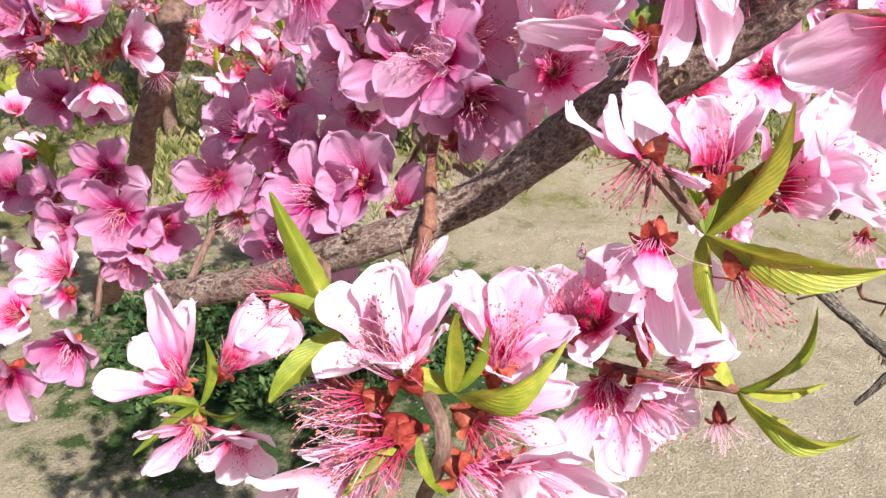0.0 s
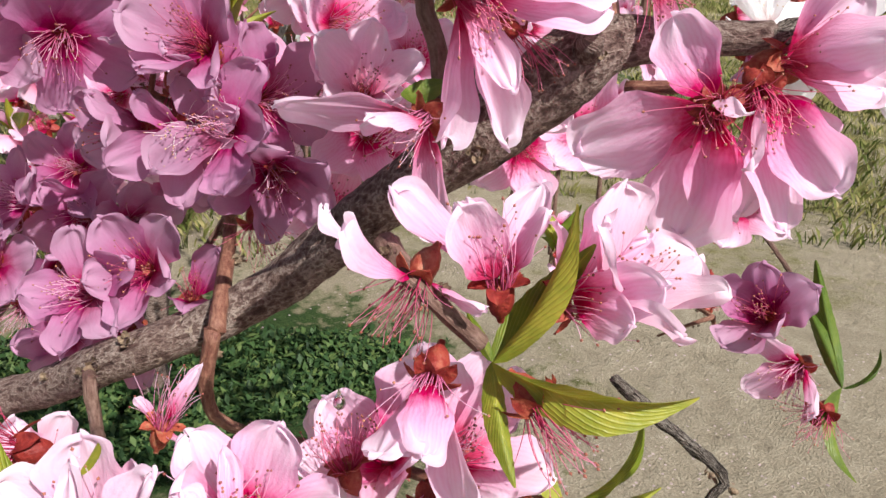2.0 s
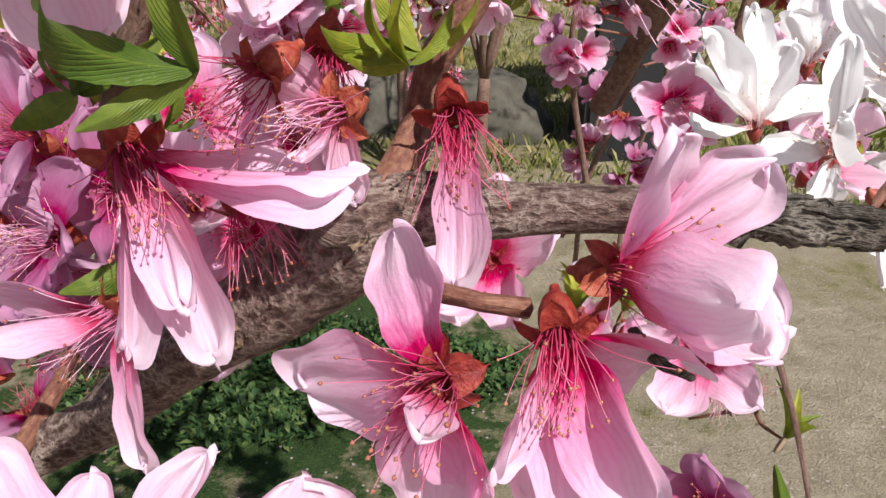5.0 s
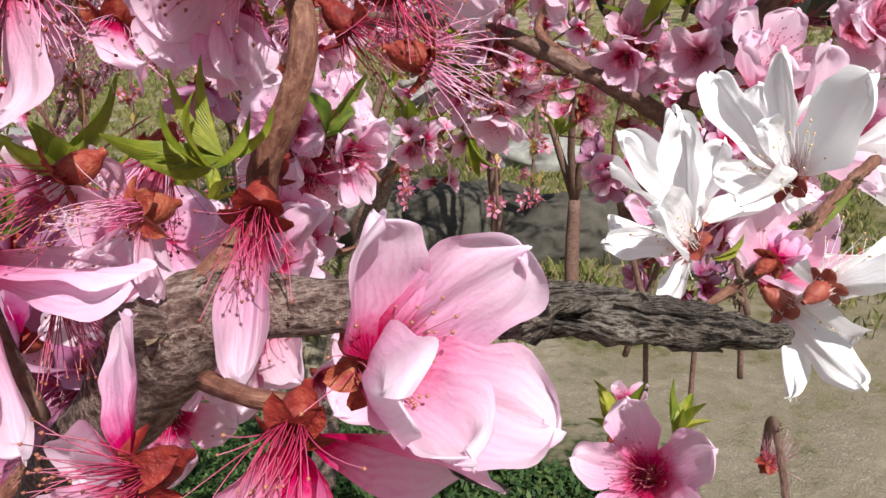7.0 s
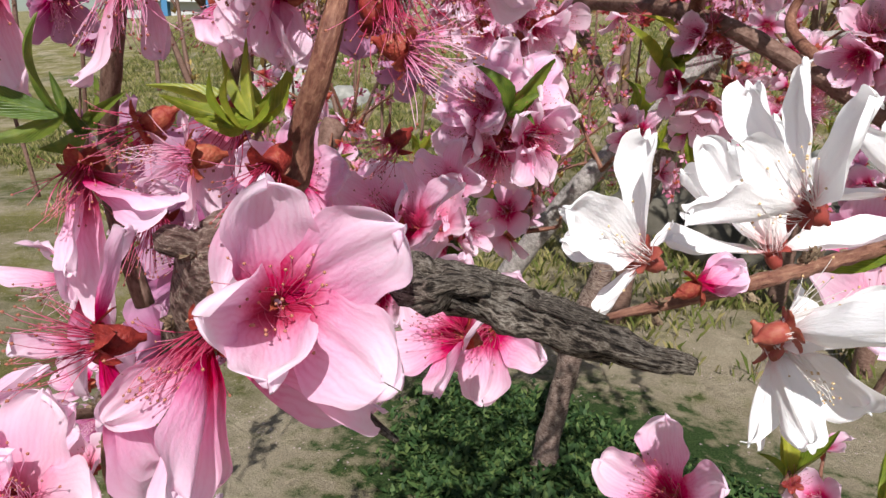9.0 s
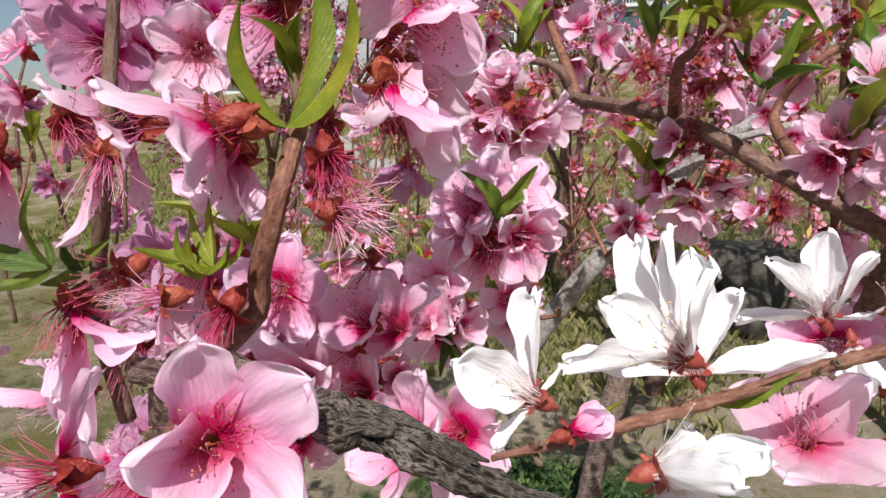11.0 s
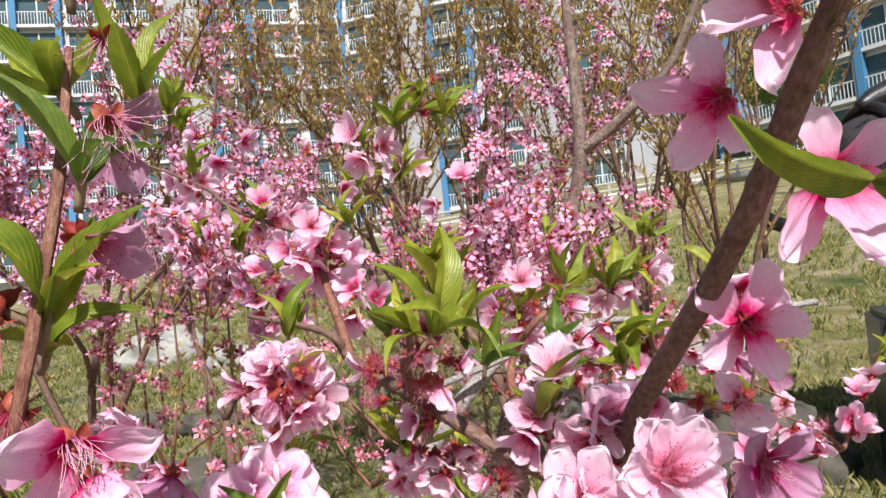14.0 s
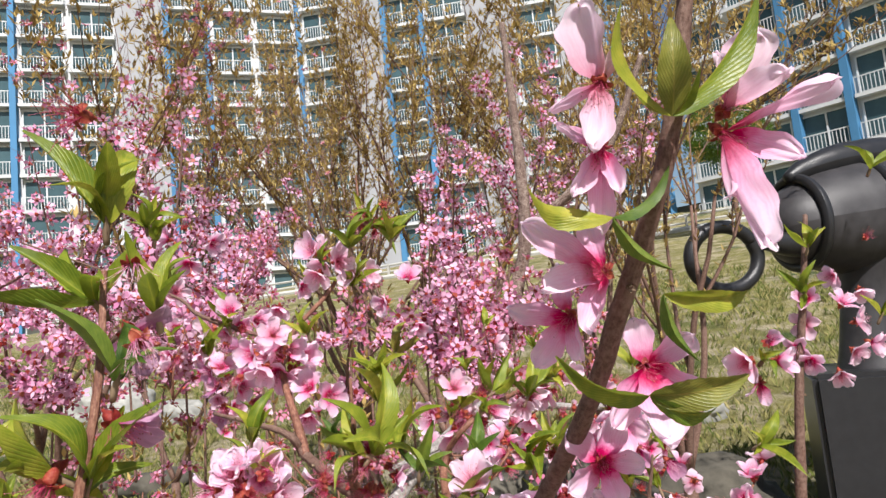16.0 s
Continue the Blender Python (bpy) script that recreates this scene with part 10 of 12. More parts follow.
shoot((0.334, 0.676, 0.989), (0.344, 0.104, 0.933), 6, 0.040, "green", 50)
limb("twig", [(0.477, 1.023, 1.150, 0.0022), (0.416, 1.033, 1.167, 0.0015), (0.351, 1.080, 1.180, 0.0009)], BARK_RED, "thin reddish twig with scattered peach blossoms", sides=7, step=0.01, rough=0.08, seed=741, spurs=2)
blossom((0.460, 1.029, 1.167), (0.097, 0.221, 0.970), "bare", "pale", 0.0217, many=True)
blossom((0.418, 1.028, 1.169), (-0.883, -0.199, 0.425), "half", "pale", 0.0206, many=True)
blossom((0.407, 1.041, 1.173), (0.880, -0.452, 0.146), "bare", "pale", 0.0184, many=True)
blossom((0.367, 1.063, 1.186), (0.256, -0.616, 0.745), "bare", "pink", 0.0200, many=True)
shoot((0.351, 1.080, 1.180), (-0.321, 0.067, 0.945), 6, 0.036, "green", 50)
limb("twig", [(0.477, 1.023, 1.150, 0.0022), (0.450, 1.002, 1.178, 0.0015), (0.397, 0.990, 1.202, 0.0009)], BARK_RED, "thin reddish twig with scattered peach blossoms", sides=7, step=0.01, rough=0.08, seed=747, spurs=2)
blossom((0.464, 1.026, 1.164), (-0.440, 0.767, 0.467), "two", "pink", 0.0197, many=True)
blossom((0.451, 0.998, 1.165), (-0.420, -0.666, -0.617), "open", "pale", 0.0197, many=True)
blossom((0.433, 1.004, 1.174), (-0.085, 0.423, -0.902), "open", "pale", 0.0199, many=True)
blossom((0.416, 0.984, 1.194), (0.711, -0.668, -0.221), "bare", "pink", 0.0180, many=True)
shoot((0.397, 0.990, 1.202), (-0.316, 0.067, 0.946), 6, 0.041, "green", 50)
limb("twig", [(0.477, 1.023, 1.150, 0.0022), (0.383, 0.988, 1.128, 0.0015), (0.324, 1.024, 1.093, 0.0009)], BARK_RED, "thin reddish twig with scattered peach blossoms", sides=7, step=0.01, rough=0.08, seed=753, spurs=2)
blossom((0.449, 1.005, 1.153), (0.036, -0.633, 0.773), "half", "pink", 0.0201, many=True)
blossom((0.392, 0.988, 1.132), (-0.804, -0.594, -0.008), "bare", "pale", 0.0190, many=True)
blossom((0.364, 0.987, 1.119), (-0.111, -0.982, 0.155), "two", "pale", 0.0216, many=True)
blossom((0.328, 1.021, 1.108), (-0.679, 0.311, 0.666), "bare", "pale", 0.0206, many=True)
shoot((0.324, 1.024, 1.093), (0.242, 0.091, 0.966), 5, 0.032, "green", 50)
limb("twig", [(0.477, 1.023, 1.150, 0.0022), (0.496, 1.058, 1.179, 0.0015), (0.522, 1.088, 1.209, 0.0009)], BARK_RED, "thin reddish twig with scattered peach blossoms", sides=7, step=0.01, rough=0.08, seed=759, spurs=2)
blossom((0.492, 1.032, 1.167), (0.746, -0.121, 0.655), "half", "pale", 0.0211, many=True)
blossom((0.491, 1.040, 1.176), (-0.104, -0.968, 0.229), "open", "pink", 0.0208, many=True)
blossom((0.503, 1.064, 1.199), (-0.087, -0.292, 0.952), "half", "pink", 0.0219, many=True)
blossom((0.517, 1.089, 1.213), (0.040, 0.540, 0.841), "open", "pale", 0.0204, many=True)
limb("twig", [(0.477, 1.023, 1.150, 0.0022), (0.362, 1.016, 1.168, 0.0015), (0.242, 0.997, 1.186, 0.0009)], BARK_RED, "thin reddish twig with scattered peach blossoms", sides=7, step=0.01, rough=0.08, seed=764, spurs=2)
blossom((0.450, 1.018, 1.165), (0.553, -0.241, 0.797), "two", "pale", 0.0200, many=True)
blossom((0.394, 1.016, 1.172), (0.729, -0.106, 0.676), "open", "pink", 0.0210, many=True)
blossom((0.330, 1.001, 1.179), (0.288, -0.815, 0.502), "half", "pale", 0.0204, many=True)
blossom((0.275, 0.997, 1.190), (0.729, -0.289, 0.620), "open", "pink", 0.0218, many=True)
shoot((0.242, 0.997, 1.186), (0.136, 0.089, 0.987), 4, 0.045, "green", 50)
limb("twig", [(0.401, 0.567, 0.982, 0.0022), (0.383, 0.571, 0.973, 0.0015), (0.365, 0.582, 0.958, 0.0009)], BARK_RED, "thin reddish twig with scattered peach blossoms", sides=7, step=0.01, rough=0.08, seed=770, spurs=2)
limb("twig", [(0.401, 0.567, 0.982, 0.0022), (0.400, 0.588, 0.979, 0.0015), (0.394, 0.610, 0.978, 0.0009)], BARK_RED, "thin reddish twig with scattered peach blossoms", sides=7, step=0.01, rough=0.08, seed=773, spurs=2)
blossom((0.409, 0.588, 0.980), (0.732, 0.681, -0.004), "bare", "pink", 0.0187, many=True)
limb("twig", [(0.401, 0.567, 0.982, 0.0022), (0.406, 0.565, 0.970, 0.0015), (0.406, 0.534, 0.982, 0.0009)], BARK_RED, "thin reddish twig with scattered peach blossoms", sides=7, step=0.01, rough=0.08, seed=777, spurs=2)
shoot((0.406, 0.534, 0.982), (0.365, 0.093, 0.926), 4, 0.042, "green", 50)
limb("twig", [(-0.077, 0.592, 1.078, 0.0022), (-0.086, 0.605, 1.143, 0.0015), (-0.139, 0.679, 1.197, 0.0009)], BARK_RED, "thin reddish twig with scattered peach blossoms", sides=7, step=0.01, rough=0.08, seed=781, spurs=2)
blossom((-0.077, 0.599, 1.109), (0.167, 0.276, 0.946), "half", "pink", 0.0210, many=True)
blossom((-0.091, 0.595, 1.124), (-0.566, -0.623, -0.539), "half", "pale", 0.0197, many=True)
blossom((-0.110, 0.618, 1.161), (-0.683, -0.718, 0.138), "bare", "pale", 0.0184, many=True)
blossom((-0.117, 0.664, 1.181), (0.899, -0.050, -0.435), "two", "pink", 0.0182, many=True)
limb("twig", [(-0.077, 0.592, 1.078, 0.0022), (-0.095, 0.619, 1.120, 0.0015), (-0.084, 0.611, 1.171, 0.0009)], BARK_RED, "thin reddish twig with scattered peach blossoms", sides=7, step=0.01, rough=0.08, seed=786, spurs=2)
blossom((-0.081, 0.588, 1.093), (0.093, -0.980, 0.173), "two", "pink", 0.0205, many=True)
blossom((-0.079, 0.617, 1.112), (0.962, 0.271, -0.020), "two", "pink", 0.0219, many=True)
blossom((-0.095, 0.613, 1.146), (-0.253, -0.333, 0.909), "half", "pink", 0.0196, many=True)
blossom((-0.076, 0.606, 1.161), (0.876, -0.481, 0.036), "open", "pale", 0.0214, many=True)
limb("twig", [(-0.077, 0.592, 1.078, 0.0022), (-0.069, 0.589, 1.111, 0.0015), (-0.069, 0.625, 1.131, 0.0009)], BARK_RED, "thin reddish twig with scattered peach blossoms", sides=7, step=0.01, rough=0.08, seed=791, spurs=2)
blossom((-0.078, 0.580, 1.091), (-0.315, -0.924, 0.218), "bare", "pink", 0.0216, many=True)
blossom((-0.062, 0.586, 1.097), (0.693, -0.306, -0.653), "half", "pink", 0.0206, many=True)
blossom((-0.072, 0.598, 1.106), (-0.195, -0.124, -0.973), "open", "pink", 0.0193, many=True)
blossom((-0.071, 0.625, 1.137), (-0.181, 0.599, 0.780), "half", "pink", 0.0181, many=True)
limb("twig", [(-0.077, 0.592, 1.078, 0.0022), (-0.090, 0.618, 1.093, 0.0015), (-0.094, 0.598, 1.123, 0.0009)], BARK_RED, "thin reddish twig with scattered peach blossoms", sides=7, step=0.01, rough=0.08, seed=796, spurs=2)
blossom((-0.089, 0.592, 1.079), (-0.672, -0.666, -0.322), "bare", "pale", 0.0200, many=True)
blossom((-0.098, 0.609, 1.094), (-0.861, -0.354, 0.366), "two", "pale", 0.0219, many=True)
blossom((-0.087, 0.602, 1.106), (0.358, -0.859, 0.366), "half", "pink", 0.0191, many=True)
blossom((-0.093, 0.605, 1.128), (0.011, 0.294, 0.956), "half", "pink", 0.0190, many=True)
shoot((-0.094, 0.598, 1.123), (0.091, 0.073, 0.993), 5, 0.040, "green", 50)
limb("twig", [(-0.077, 0.592, 1.078, 0.0022), (-0.075, 0.564, 1.078, 0.0015), (-0.107, 0.574, 1.061, 0.0009)], BARK_RED, "thin reddish twig with scattered peach blossoms", sides=7, step=0.01, rough=0.08, seed=802, spurs=2)
blossom((-0.085, 0.576, 1.078), (-0.766, -0.640, -0.056), "half", "pink", 0.0194, many=True)
blossom((-0.070, 0.565, 1.068), (0.417, -0.347, -0.840), "bare", "pink", 0.0202, many=True)
blossom((-0.085, 0.557, 1.081), (-0.050, -0.788, 0.614), "bare", "pink", 0.0200, many=True)
blossom((-0.103, 0.560, 1.065), (-0.254, -0.964, 0.080), "half", "pale", 0.0201, many=True)
limb("twig", [(-0.287, 0.626, 0.978, 0.0022), (-0.285, 0.638, 1.016, 0.0015), (-0.339, 0.697, 1.038, 0.0009)], BARK_RED, "thin reddish twig with scattered peach blossoms", sides=7, step=0.01, rough=0.08, seed=807, spurs=2)
blossom((-0.289, 0.629, 1.005), (-0.231, -0.226, 0.946), "half", "pink", 0.0186, many=True)
blossom((-0.277, 0.641, 1.017), (0.990, -0.125, -0.063), "bare", "pink", 0.0204, many=True)
blossom((-0.316, 0.687, 1.038), (0.772, 0.398, 0.496), "two", "pale", 0.0189, many=True)
limb("twig", [(-0.287, 0.626, 0.978, 0.0022), (-0.283, 0.664, 0.995, 0.0015), (-0.247, 0.612, 1.047, 0.0009)], BARK_RED, "thin reddish twig with scattered peach blossoms", sides=7, step=0.01, rough=0.08, seed=811, spurs=2)
blossom((-0.275, 0.645, 0.981), (0.899, 0.314, -0.305), "half", "pink", 0.0217, many=True)
blossom((-0.284, 0.666, 0.989), (-0.252, 0.468, -0.847), "half", "pale", 0.0192, many=True)
blossom((-0.261, 0.628, 1.022), (-0.361, 0.197, -0.911), "open", "pink", 0.0193, many=True)
shoot((-0.247, 0.612, 1.047), (-0.108, 0.123, 0.987), 4, 0.036, "green", 50)
limb("twig", [(-0.287, 0.626, 0.978, 0.0022), (-0.282, 0.647, 1.034, 0.0015), (-0.316, 0.687, 1.083, 0.0009)], BARK_RED, "thin reddish twig with scattered peach blossoms", sides=7, step=0.01, rough=0.08, seed=816, spurs=2)
blossom((-0.276, 0.627, 0.998), (0.746, -0.641, -0.183), "half", "pale", 0.0187, many=True)
blossom((-0.283, 0.645, 1.049), (0.089, -0.381, 0.920), "half", "pink", 0.0202, many=True)
blossom((-0.303, 0.670, 1.079), (0.347, -0.548, 0.761), "half", "pink", 0.0181, many=True)
shoot((-0.316, 0.687, 1.083), (0.223, 0.128, 0.966), 4, 0.045, "green", 50)
limb("twig", [(-0.287, 0.626, 0.978, 0.0022), (-0.281, 0.630, 0.948, 0.0015), (-0.228, 0.585, 0.946, 0.0009)], BARK_RED, "thin reddish twig with scattered peach blossoms", sides=7, step=0.01, rough=0.08, seed=821, spurs=2)
blossom((-0.294, 0.621, 0.966), (-0.812, -0.584, -0.004), "half", "pink", 0.0211, many=True)
blossom((-0.273, 0.618, 0.954), (0.370, -0.784, 0.499), "two", "pale", 0.0190, many=True)
blossom((-0.250, 0.598, 0.938), (-0.683, 0.081, -0.726), "half", "pink", 0.0217, many=True)
limb("twig", [(-0.021, 0.685, 1.089, 0.0022), (-0.042, 0.677, 1.120, 0.0015), (-0.070, 0.702, 1.144, 0.0009)], BARK_RED, "thin reddish twig with scattered peach blossoms", sides=7, step=0.01, rough=0.08, seed=825, spurs=2)
blossom((-0.031, 0.694, 1.100), (-0.160, 0.983, -0.085), "open", "pink", 0.0214, many=True)
blossom((-0.035, 0.678, 1.129), (0.728, -0.118, 0.675), "open", "pink", 0.0203, many=True)
blossom((-0.071, 0.687, 1.137), (-0.689, -0.725, -0.022), "half", "pink", 0.0219, many=True)
shoot((-0.070, 0.702, 1.144), (0.009, 0.126, 0.992), 4, 0.034, "green", 50)
limb("twig", [(-0.021, 0.685, 1.089, 0.0022), (-0.021, 0.713, 1.123, 0.0015), (-0.026, 0.684, 1.165, 0.0009)], BARK_RED, "thin reddish twig with scattered peach blossoms", sides=7, step=0.01, rough=0.08, seed=830, spurs=2)
blossom((-0.009, 0.700, 1.103), (0.956, 0.294, 0.007), "half", "pale", 0.0213, many=True)
blossom((-0.011, 0.707, 1.120), (0.796, -0.367, -0.481), "half", "pale", 0.0184, many=True)
blossom((-0.018, 0.684, 1.148), (0.572, -0.661, -0.487), "bare", "pink", 0.0190, many=True)
shoot((-0.026, 0.684, 1.165), (0.288, 0.127, 0.949), 5, 0.040, "green", 50)
limb("twig", [(-0.021, 0.685, 1.089, 0.0022), (-0.017, 0.712, 1.101, 0.0015), (-0.007, 0.737, 1.114, 0.0009)], BARK_RED, "thin reddish twig with scattered peach blossoms", sides=7, step=0.01, rough=0.08, seed=835, spurs=2)
blossom((-0.027, 0.686, 1.095), (-0.618, -0.778, 0.110), "half", "pink", 0.0207, many=True)
blossom((-0.024, 0.707, 1.109), (-0.619, -0.535, 0.574), "two", "pale", 0.0198, many=True)
blossom((-0.017, 0.721, 1.113), (-0.646, -0.744, 0.170), "two", "pink", 0.0209, many=True)
shoot((-0.007, 0.737, 1.114), (0.145, 0.128, 0.981), 4, 0.045, "green", 50)
limb("twig", [(-0.021, 0.685, 1.089, 0.0022), (-0.044, 0.706, 1.124, 0.0015), (-0.095, 0.748, 1.157, 0.0009)], BARK_RED, "thin reddish twig with scattered peach blossoms", sides=7, step=0.01, rough=0.08, seed=840, spurs=2)
blossom((-0.026, 0.698, 1.093), (0.323, 0.408, -0.854), "half", "pink", 0.0208, many=True)
blossom((-0.054, 0.718, 1.123), (-0.564, 0.785, -0.255), "bare", "pale", 0.0211, many=True)
blossom((-0.081, 0.728, 1.157), (0.038, -0.707, 0.706), "bare", "pink", 0.0210, many=True)
shoot((-0.095, 0.748, 1.157), (0.334, 0.127, 0.934), 6, 0.039, "green", 50)
spray([(-0.050, 1.609, 1.315, 0.0040), (-0.046, 1.552, 1.476, 0.0026), (-0.142, 1.702, 1.671, 0.0012)], 45, 0.04, 845, "thin twig crowded with small pink blossoms", FAR_PINK, 0.02, 0)
spray([(-0.050, 1.609, 1.315, 0.0040), (-0.023, 1.608, 1.425, 0.0026), (-0.019, 1.720, 1.544, 0.0012)], 45, 0.04, 846, "thin twig crowded with small pink blossoms", FAR_PINK, 0.02, 0)
spray([(-0.050, 1.609, 1.315, 0.0040), (-0.014, 1.686, 1.397, 0.0026), (0.098, 1.653, 1.473, 0.0012)], 45, 0.04, 847, "thin twig crowded with small pink blossoms", FAR_PINK, 0.02, 0)
spray([(-0.050, 1.609, 1.315, 0.0040), (-0.118, 1.605, 1.359, 0.0026), (-0.134, 1.482, 1.402, 0.0012)], 45, 0.04, 848, "thin twig crowded with small pink blossoms", FAR_PINK, 0.02, 0)
spray([(-0.050, 1.609, 1.315, 0.0040), (-0.069, 1.630, 1.546, 0.0026), (-0.003, 1.507, 1.742, 0.0012)], 45, 0.04, 849, "thin twig crowded with small pink blossoms", FAR_PINK, 0.02, 0)
spray([(-0.514, 1.191, 1.406, 0.0040), (-0.485, 1.114, 1.515, 0.0026), (-0.523, 1.154, 1.633, 0.0012)], 40, 0.035, 850, "thin twig crowded with small pink blossoms", FAR_PINK, 0.02, 0)
spray([(-0.514, 1.191, 1.406, 0.0040), (-0.517, 1.216, 1.493, 0.0026), (-0.369, 1.082, 1.553, 0.0012)], 40, 0.035, 851, "thin twig crowded with small pink blossoms", FAR_PINK, 0.02, 0)
spray([(-0.514, 1.191, 1.406, 0.0040), (-0.384, 1.135, 1.468, 0.0026), (-0.446, 1.274, 1.553, 0.0012)], 40, 0.035, 852, "thin twig crowded with small pink blossoms", FAR_PINK, 0.02, 0)
spray([(-0.514, 1.191, 1.406, 0.0040), (-0.487, 1.120, 1.469, 0.0026), (-0.494, 1.064, 1.530, 0.0012)], 40, 0.035, 853, "thin twig crowded with small pink blossoms", FAR_PINK, 0.02, 0)
spray([(-0.514, 1.191, 1.406, 0.0040), (-0.587, 1.214, 1.451, 0.0026), (-0.612, 1.256, 1.493, 0.0012)], 40, 0.035, 854, "thin twig crowded with small pink blossoms", FAR_PINK, 0.02, 0)
spray([(-0.083, 1.524, 1.346, 0.0040), (-0.100, 1.443, 1.401, 0.0026), (-0.113, 1.377, 1.452, 0.0012)], 40, 0.035, 855, "thin twig crowded with small pink blossoms", FAR_PINK, 0.02, 0)
spray([(-0.083, 1.524, 1.346, 0.0040), (-0.096, 1.569, 1.446, 0.0026), (-0.004, 1.510, 1.537, 0.0012)], 40, 0.035, 856, "thin twig crowded with small pink blossoms", FAR_PINK, 0.02, 0)
spray([(-0.083, 1.524, 1.346, 0.0040), (0.008, 1.558, 1.386, 0.0026), (0.023, 1.636, 1.433, 0.0012)], 40, 0.035, 857, "thin twig crowded with small pink blossoms", FAR_PINK, 0.02, 0)
spray([(-0.083, 1.524, 1.346, 0.0040), (-0.065, 1.455, 1.481, 0.0026), (-0.033, 1.403, 1.606, 0.0012)], 40, 0.035, 858, "thin twig crowded with small pink blossoms", FAR_PINK, 0.02, 0)
spray([(-0.083, 1.524, 1.346, 0.0040), (-0.036, 1.618, 1.335, 0.0026), (0.022, 1.694, 1.324, 0.0012)], 40, 0.035, 859, "thin twig crowded with small pink blossoms", FAR_PINK, 0.02, 0)
limb("twig", [(0.225, 0.952, 1.258, 0.0022), (0.190, 0.954, 1.280, 0.0015), (0.175, 0.937, 1.305, 0.0009)], BARK_RED, "thin reddish twig with scattered peach blossoms", sides=7, step=0.01, rough=0.08, seed=860, spurs=2)
blossom((0.224, 0.956, 1.271), (0.814, 0.326, 0.480), "two", "pink", 0.0191, many=True)
blossom((0.201, 0.943, 1.272), (0.350, -0.878, -0.327), "half", "pink", 0.0186, many=True)
blossom((0.182, 0.938, 1.292), (-0.338, -0.857, 0.389), "bare", "pink", 0.0209, many=True)
blossom((0.179, 0.929, 1.294), (0.064, -0.897, -0.438), "open", "pink", 0.0184, many=True)
limb("twig", [(0.225, 0.952, 1.258, 0.0022), (0.224, 0.980, 1.281, 0.0015), (0.279, 0.934, 1.314, 0.0009)], BARK_RED, "thin reddish twig with scattered peach blossoms", sides=7, step=0.01, rough=0.08, seed=865, spurs=2)
blossom((0.214, 0.962, 1.271), (-0.877, 0.108, 0.468), "open", "pale", 0.0180, many=True)
blossom((0.214, 0.981, 1.275), (-0.846, 0.521, -0.119), "half", "pink", 0.0219, many=True)
blossom((0.245, 0.969, 1.280), (0.365, 0.261, -0.894), "half", "pink", 0.0206, many=True)
blossom((0.265, 0.934, 1.300), (-0.241, -0.742, -0.626), "half", "pink", 0.0191, many=True)
limb("twig", [(0.225, 0.952, 1.258, 0.0022), (0.215, 0.934, 1.242, 0.0015), (0.177, 0.991, 1.208, 0.0009)], BARK_RED, "thin reddish twig with scattered peach blossoms", sides=7, step=0.01, rough=0.08, seed=870, spurs=2)
blossom((0.225, 0.951, 1.243), (0.247, 0.381, -0.891), "bare", "pink", 0.0203, many=True)
blossom((0.227, 0.940, 1.239), (0.846, 0.162, -0.508), "bare", "pink", 0.0195, many=True)
blossom((0.194, 0.948, 1.225), (-0.799, -0.272, -0.537), "bare", "pink", 0.0184, many=True)
blossom((0.185, 0.967, 1.214), (0.040, -0.997, -0.064), "bare", "pink", 0.0195, many=True)
limb("twig", [(0.225, 0.952, 1.258, 0.0022), (0.246, 0.971, 1.254, 0.0015), (0.292, 0.972, 1.253, 0.0009)], BARK_RED, "thin reddish twig with scattered peach blossoms", sides=7, step=0.01, rough=0.08, seed=875, spurs=2)
blossom((0.221, 0.953, 1.259), (-0.887, -0.430, 0.170), "two", "pink", 0.0204, many=True)
blossom((0.231, 0.970, 1.260), (-0.874, 0.222, 0.433), "bare", "pink", 0.0197, many=True)
blossom((0.268, 0.975, 1.262), (0.694, 0.265, 0.670), "open", "pink", 0.0204, many=True)
blossom((0.286, 0.960, 1.255), (0.282, -0.945, 0.166), "half", "pink", 0.0183, many=True)
spray([(-0.830, 1.132, 1.364, 0.0040), (-0.863, 1.109, 1.450, 0.0026), (-0.972, 1.193, 1.540, 0.0012)], 36, 0.032, 880, "thin twig crowded with small pink blossoms", FAR_PINK, 0.02, 0)
spray([(-0.830, 1.132, 1.364, 0.0040), (-0.799, 1.119, 1.421, 0.0026), (-0.695, 1.079, 1.471, 0.0012)], 36, 0.032, 881, "thin twig crowded with small pink blossoms", FAR_PINK, 0.02, 0)
spray([(-0.830, 1.132, 1.364, 0.0040), (-0.755, 1.120, 1.373, 0.0026), (-0.817, 1.230, 1.376, 0.0012)], 36, 0.032, 882, "thin twig crowded with small pink blossoms", FAR_PINK, 0.02, 0)
spray([(-0.830, 1.132, 1.364, 0.0040), (-0.840, 1.077, 1.417, 0.0026), (-0.825, 1.037, 1.463, 0.0012)], 36, 0.032, 883, "thin twig crowded with small pink blossoms", FAR_PINK, 0.02, 0)
spray([(-0.674, 1.402, 1.400, 0.0040), (-0.726, 1.429, 1.483, 0.0026), (-0.866, 1.467, 1.582, 0.0012)], 30, 0.03, 884, "thin twig crowded with small pink blossoms", FAR_PINK, 0.02, 0)
spray([(-0.674, 1.402, 1.400, 0.0040), (-0.680, 1.404, 1.467, 0.0026), (-0.569, 1.347, 1.522, 0.0012)], 30, 0.03, 885, "thin twig crowded with small pink blossoms", FAR_PINK, 0.02, 0)
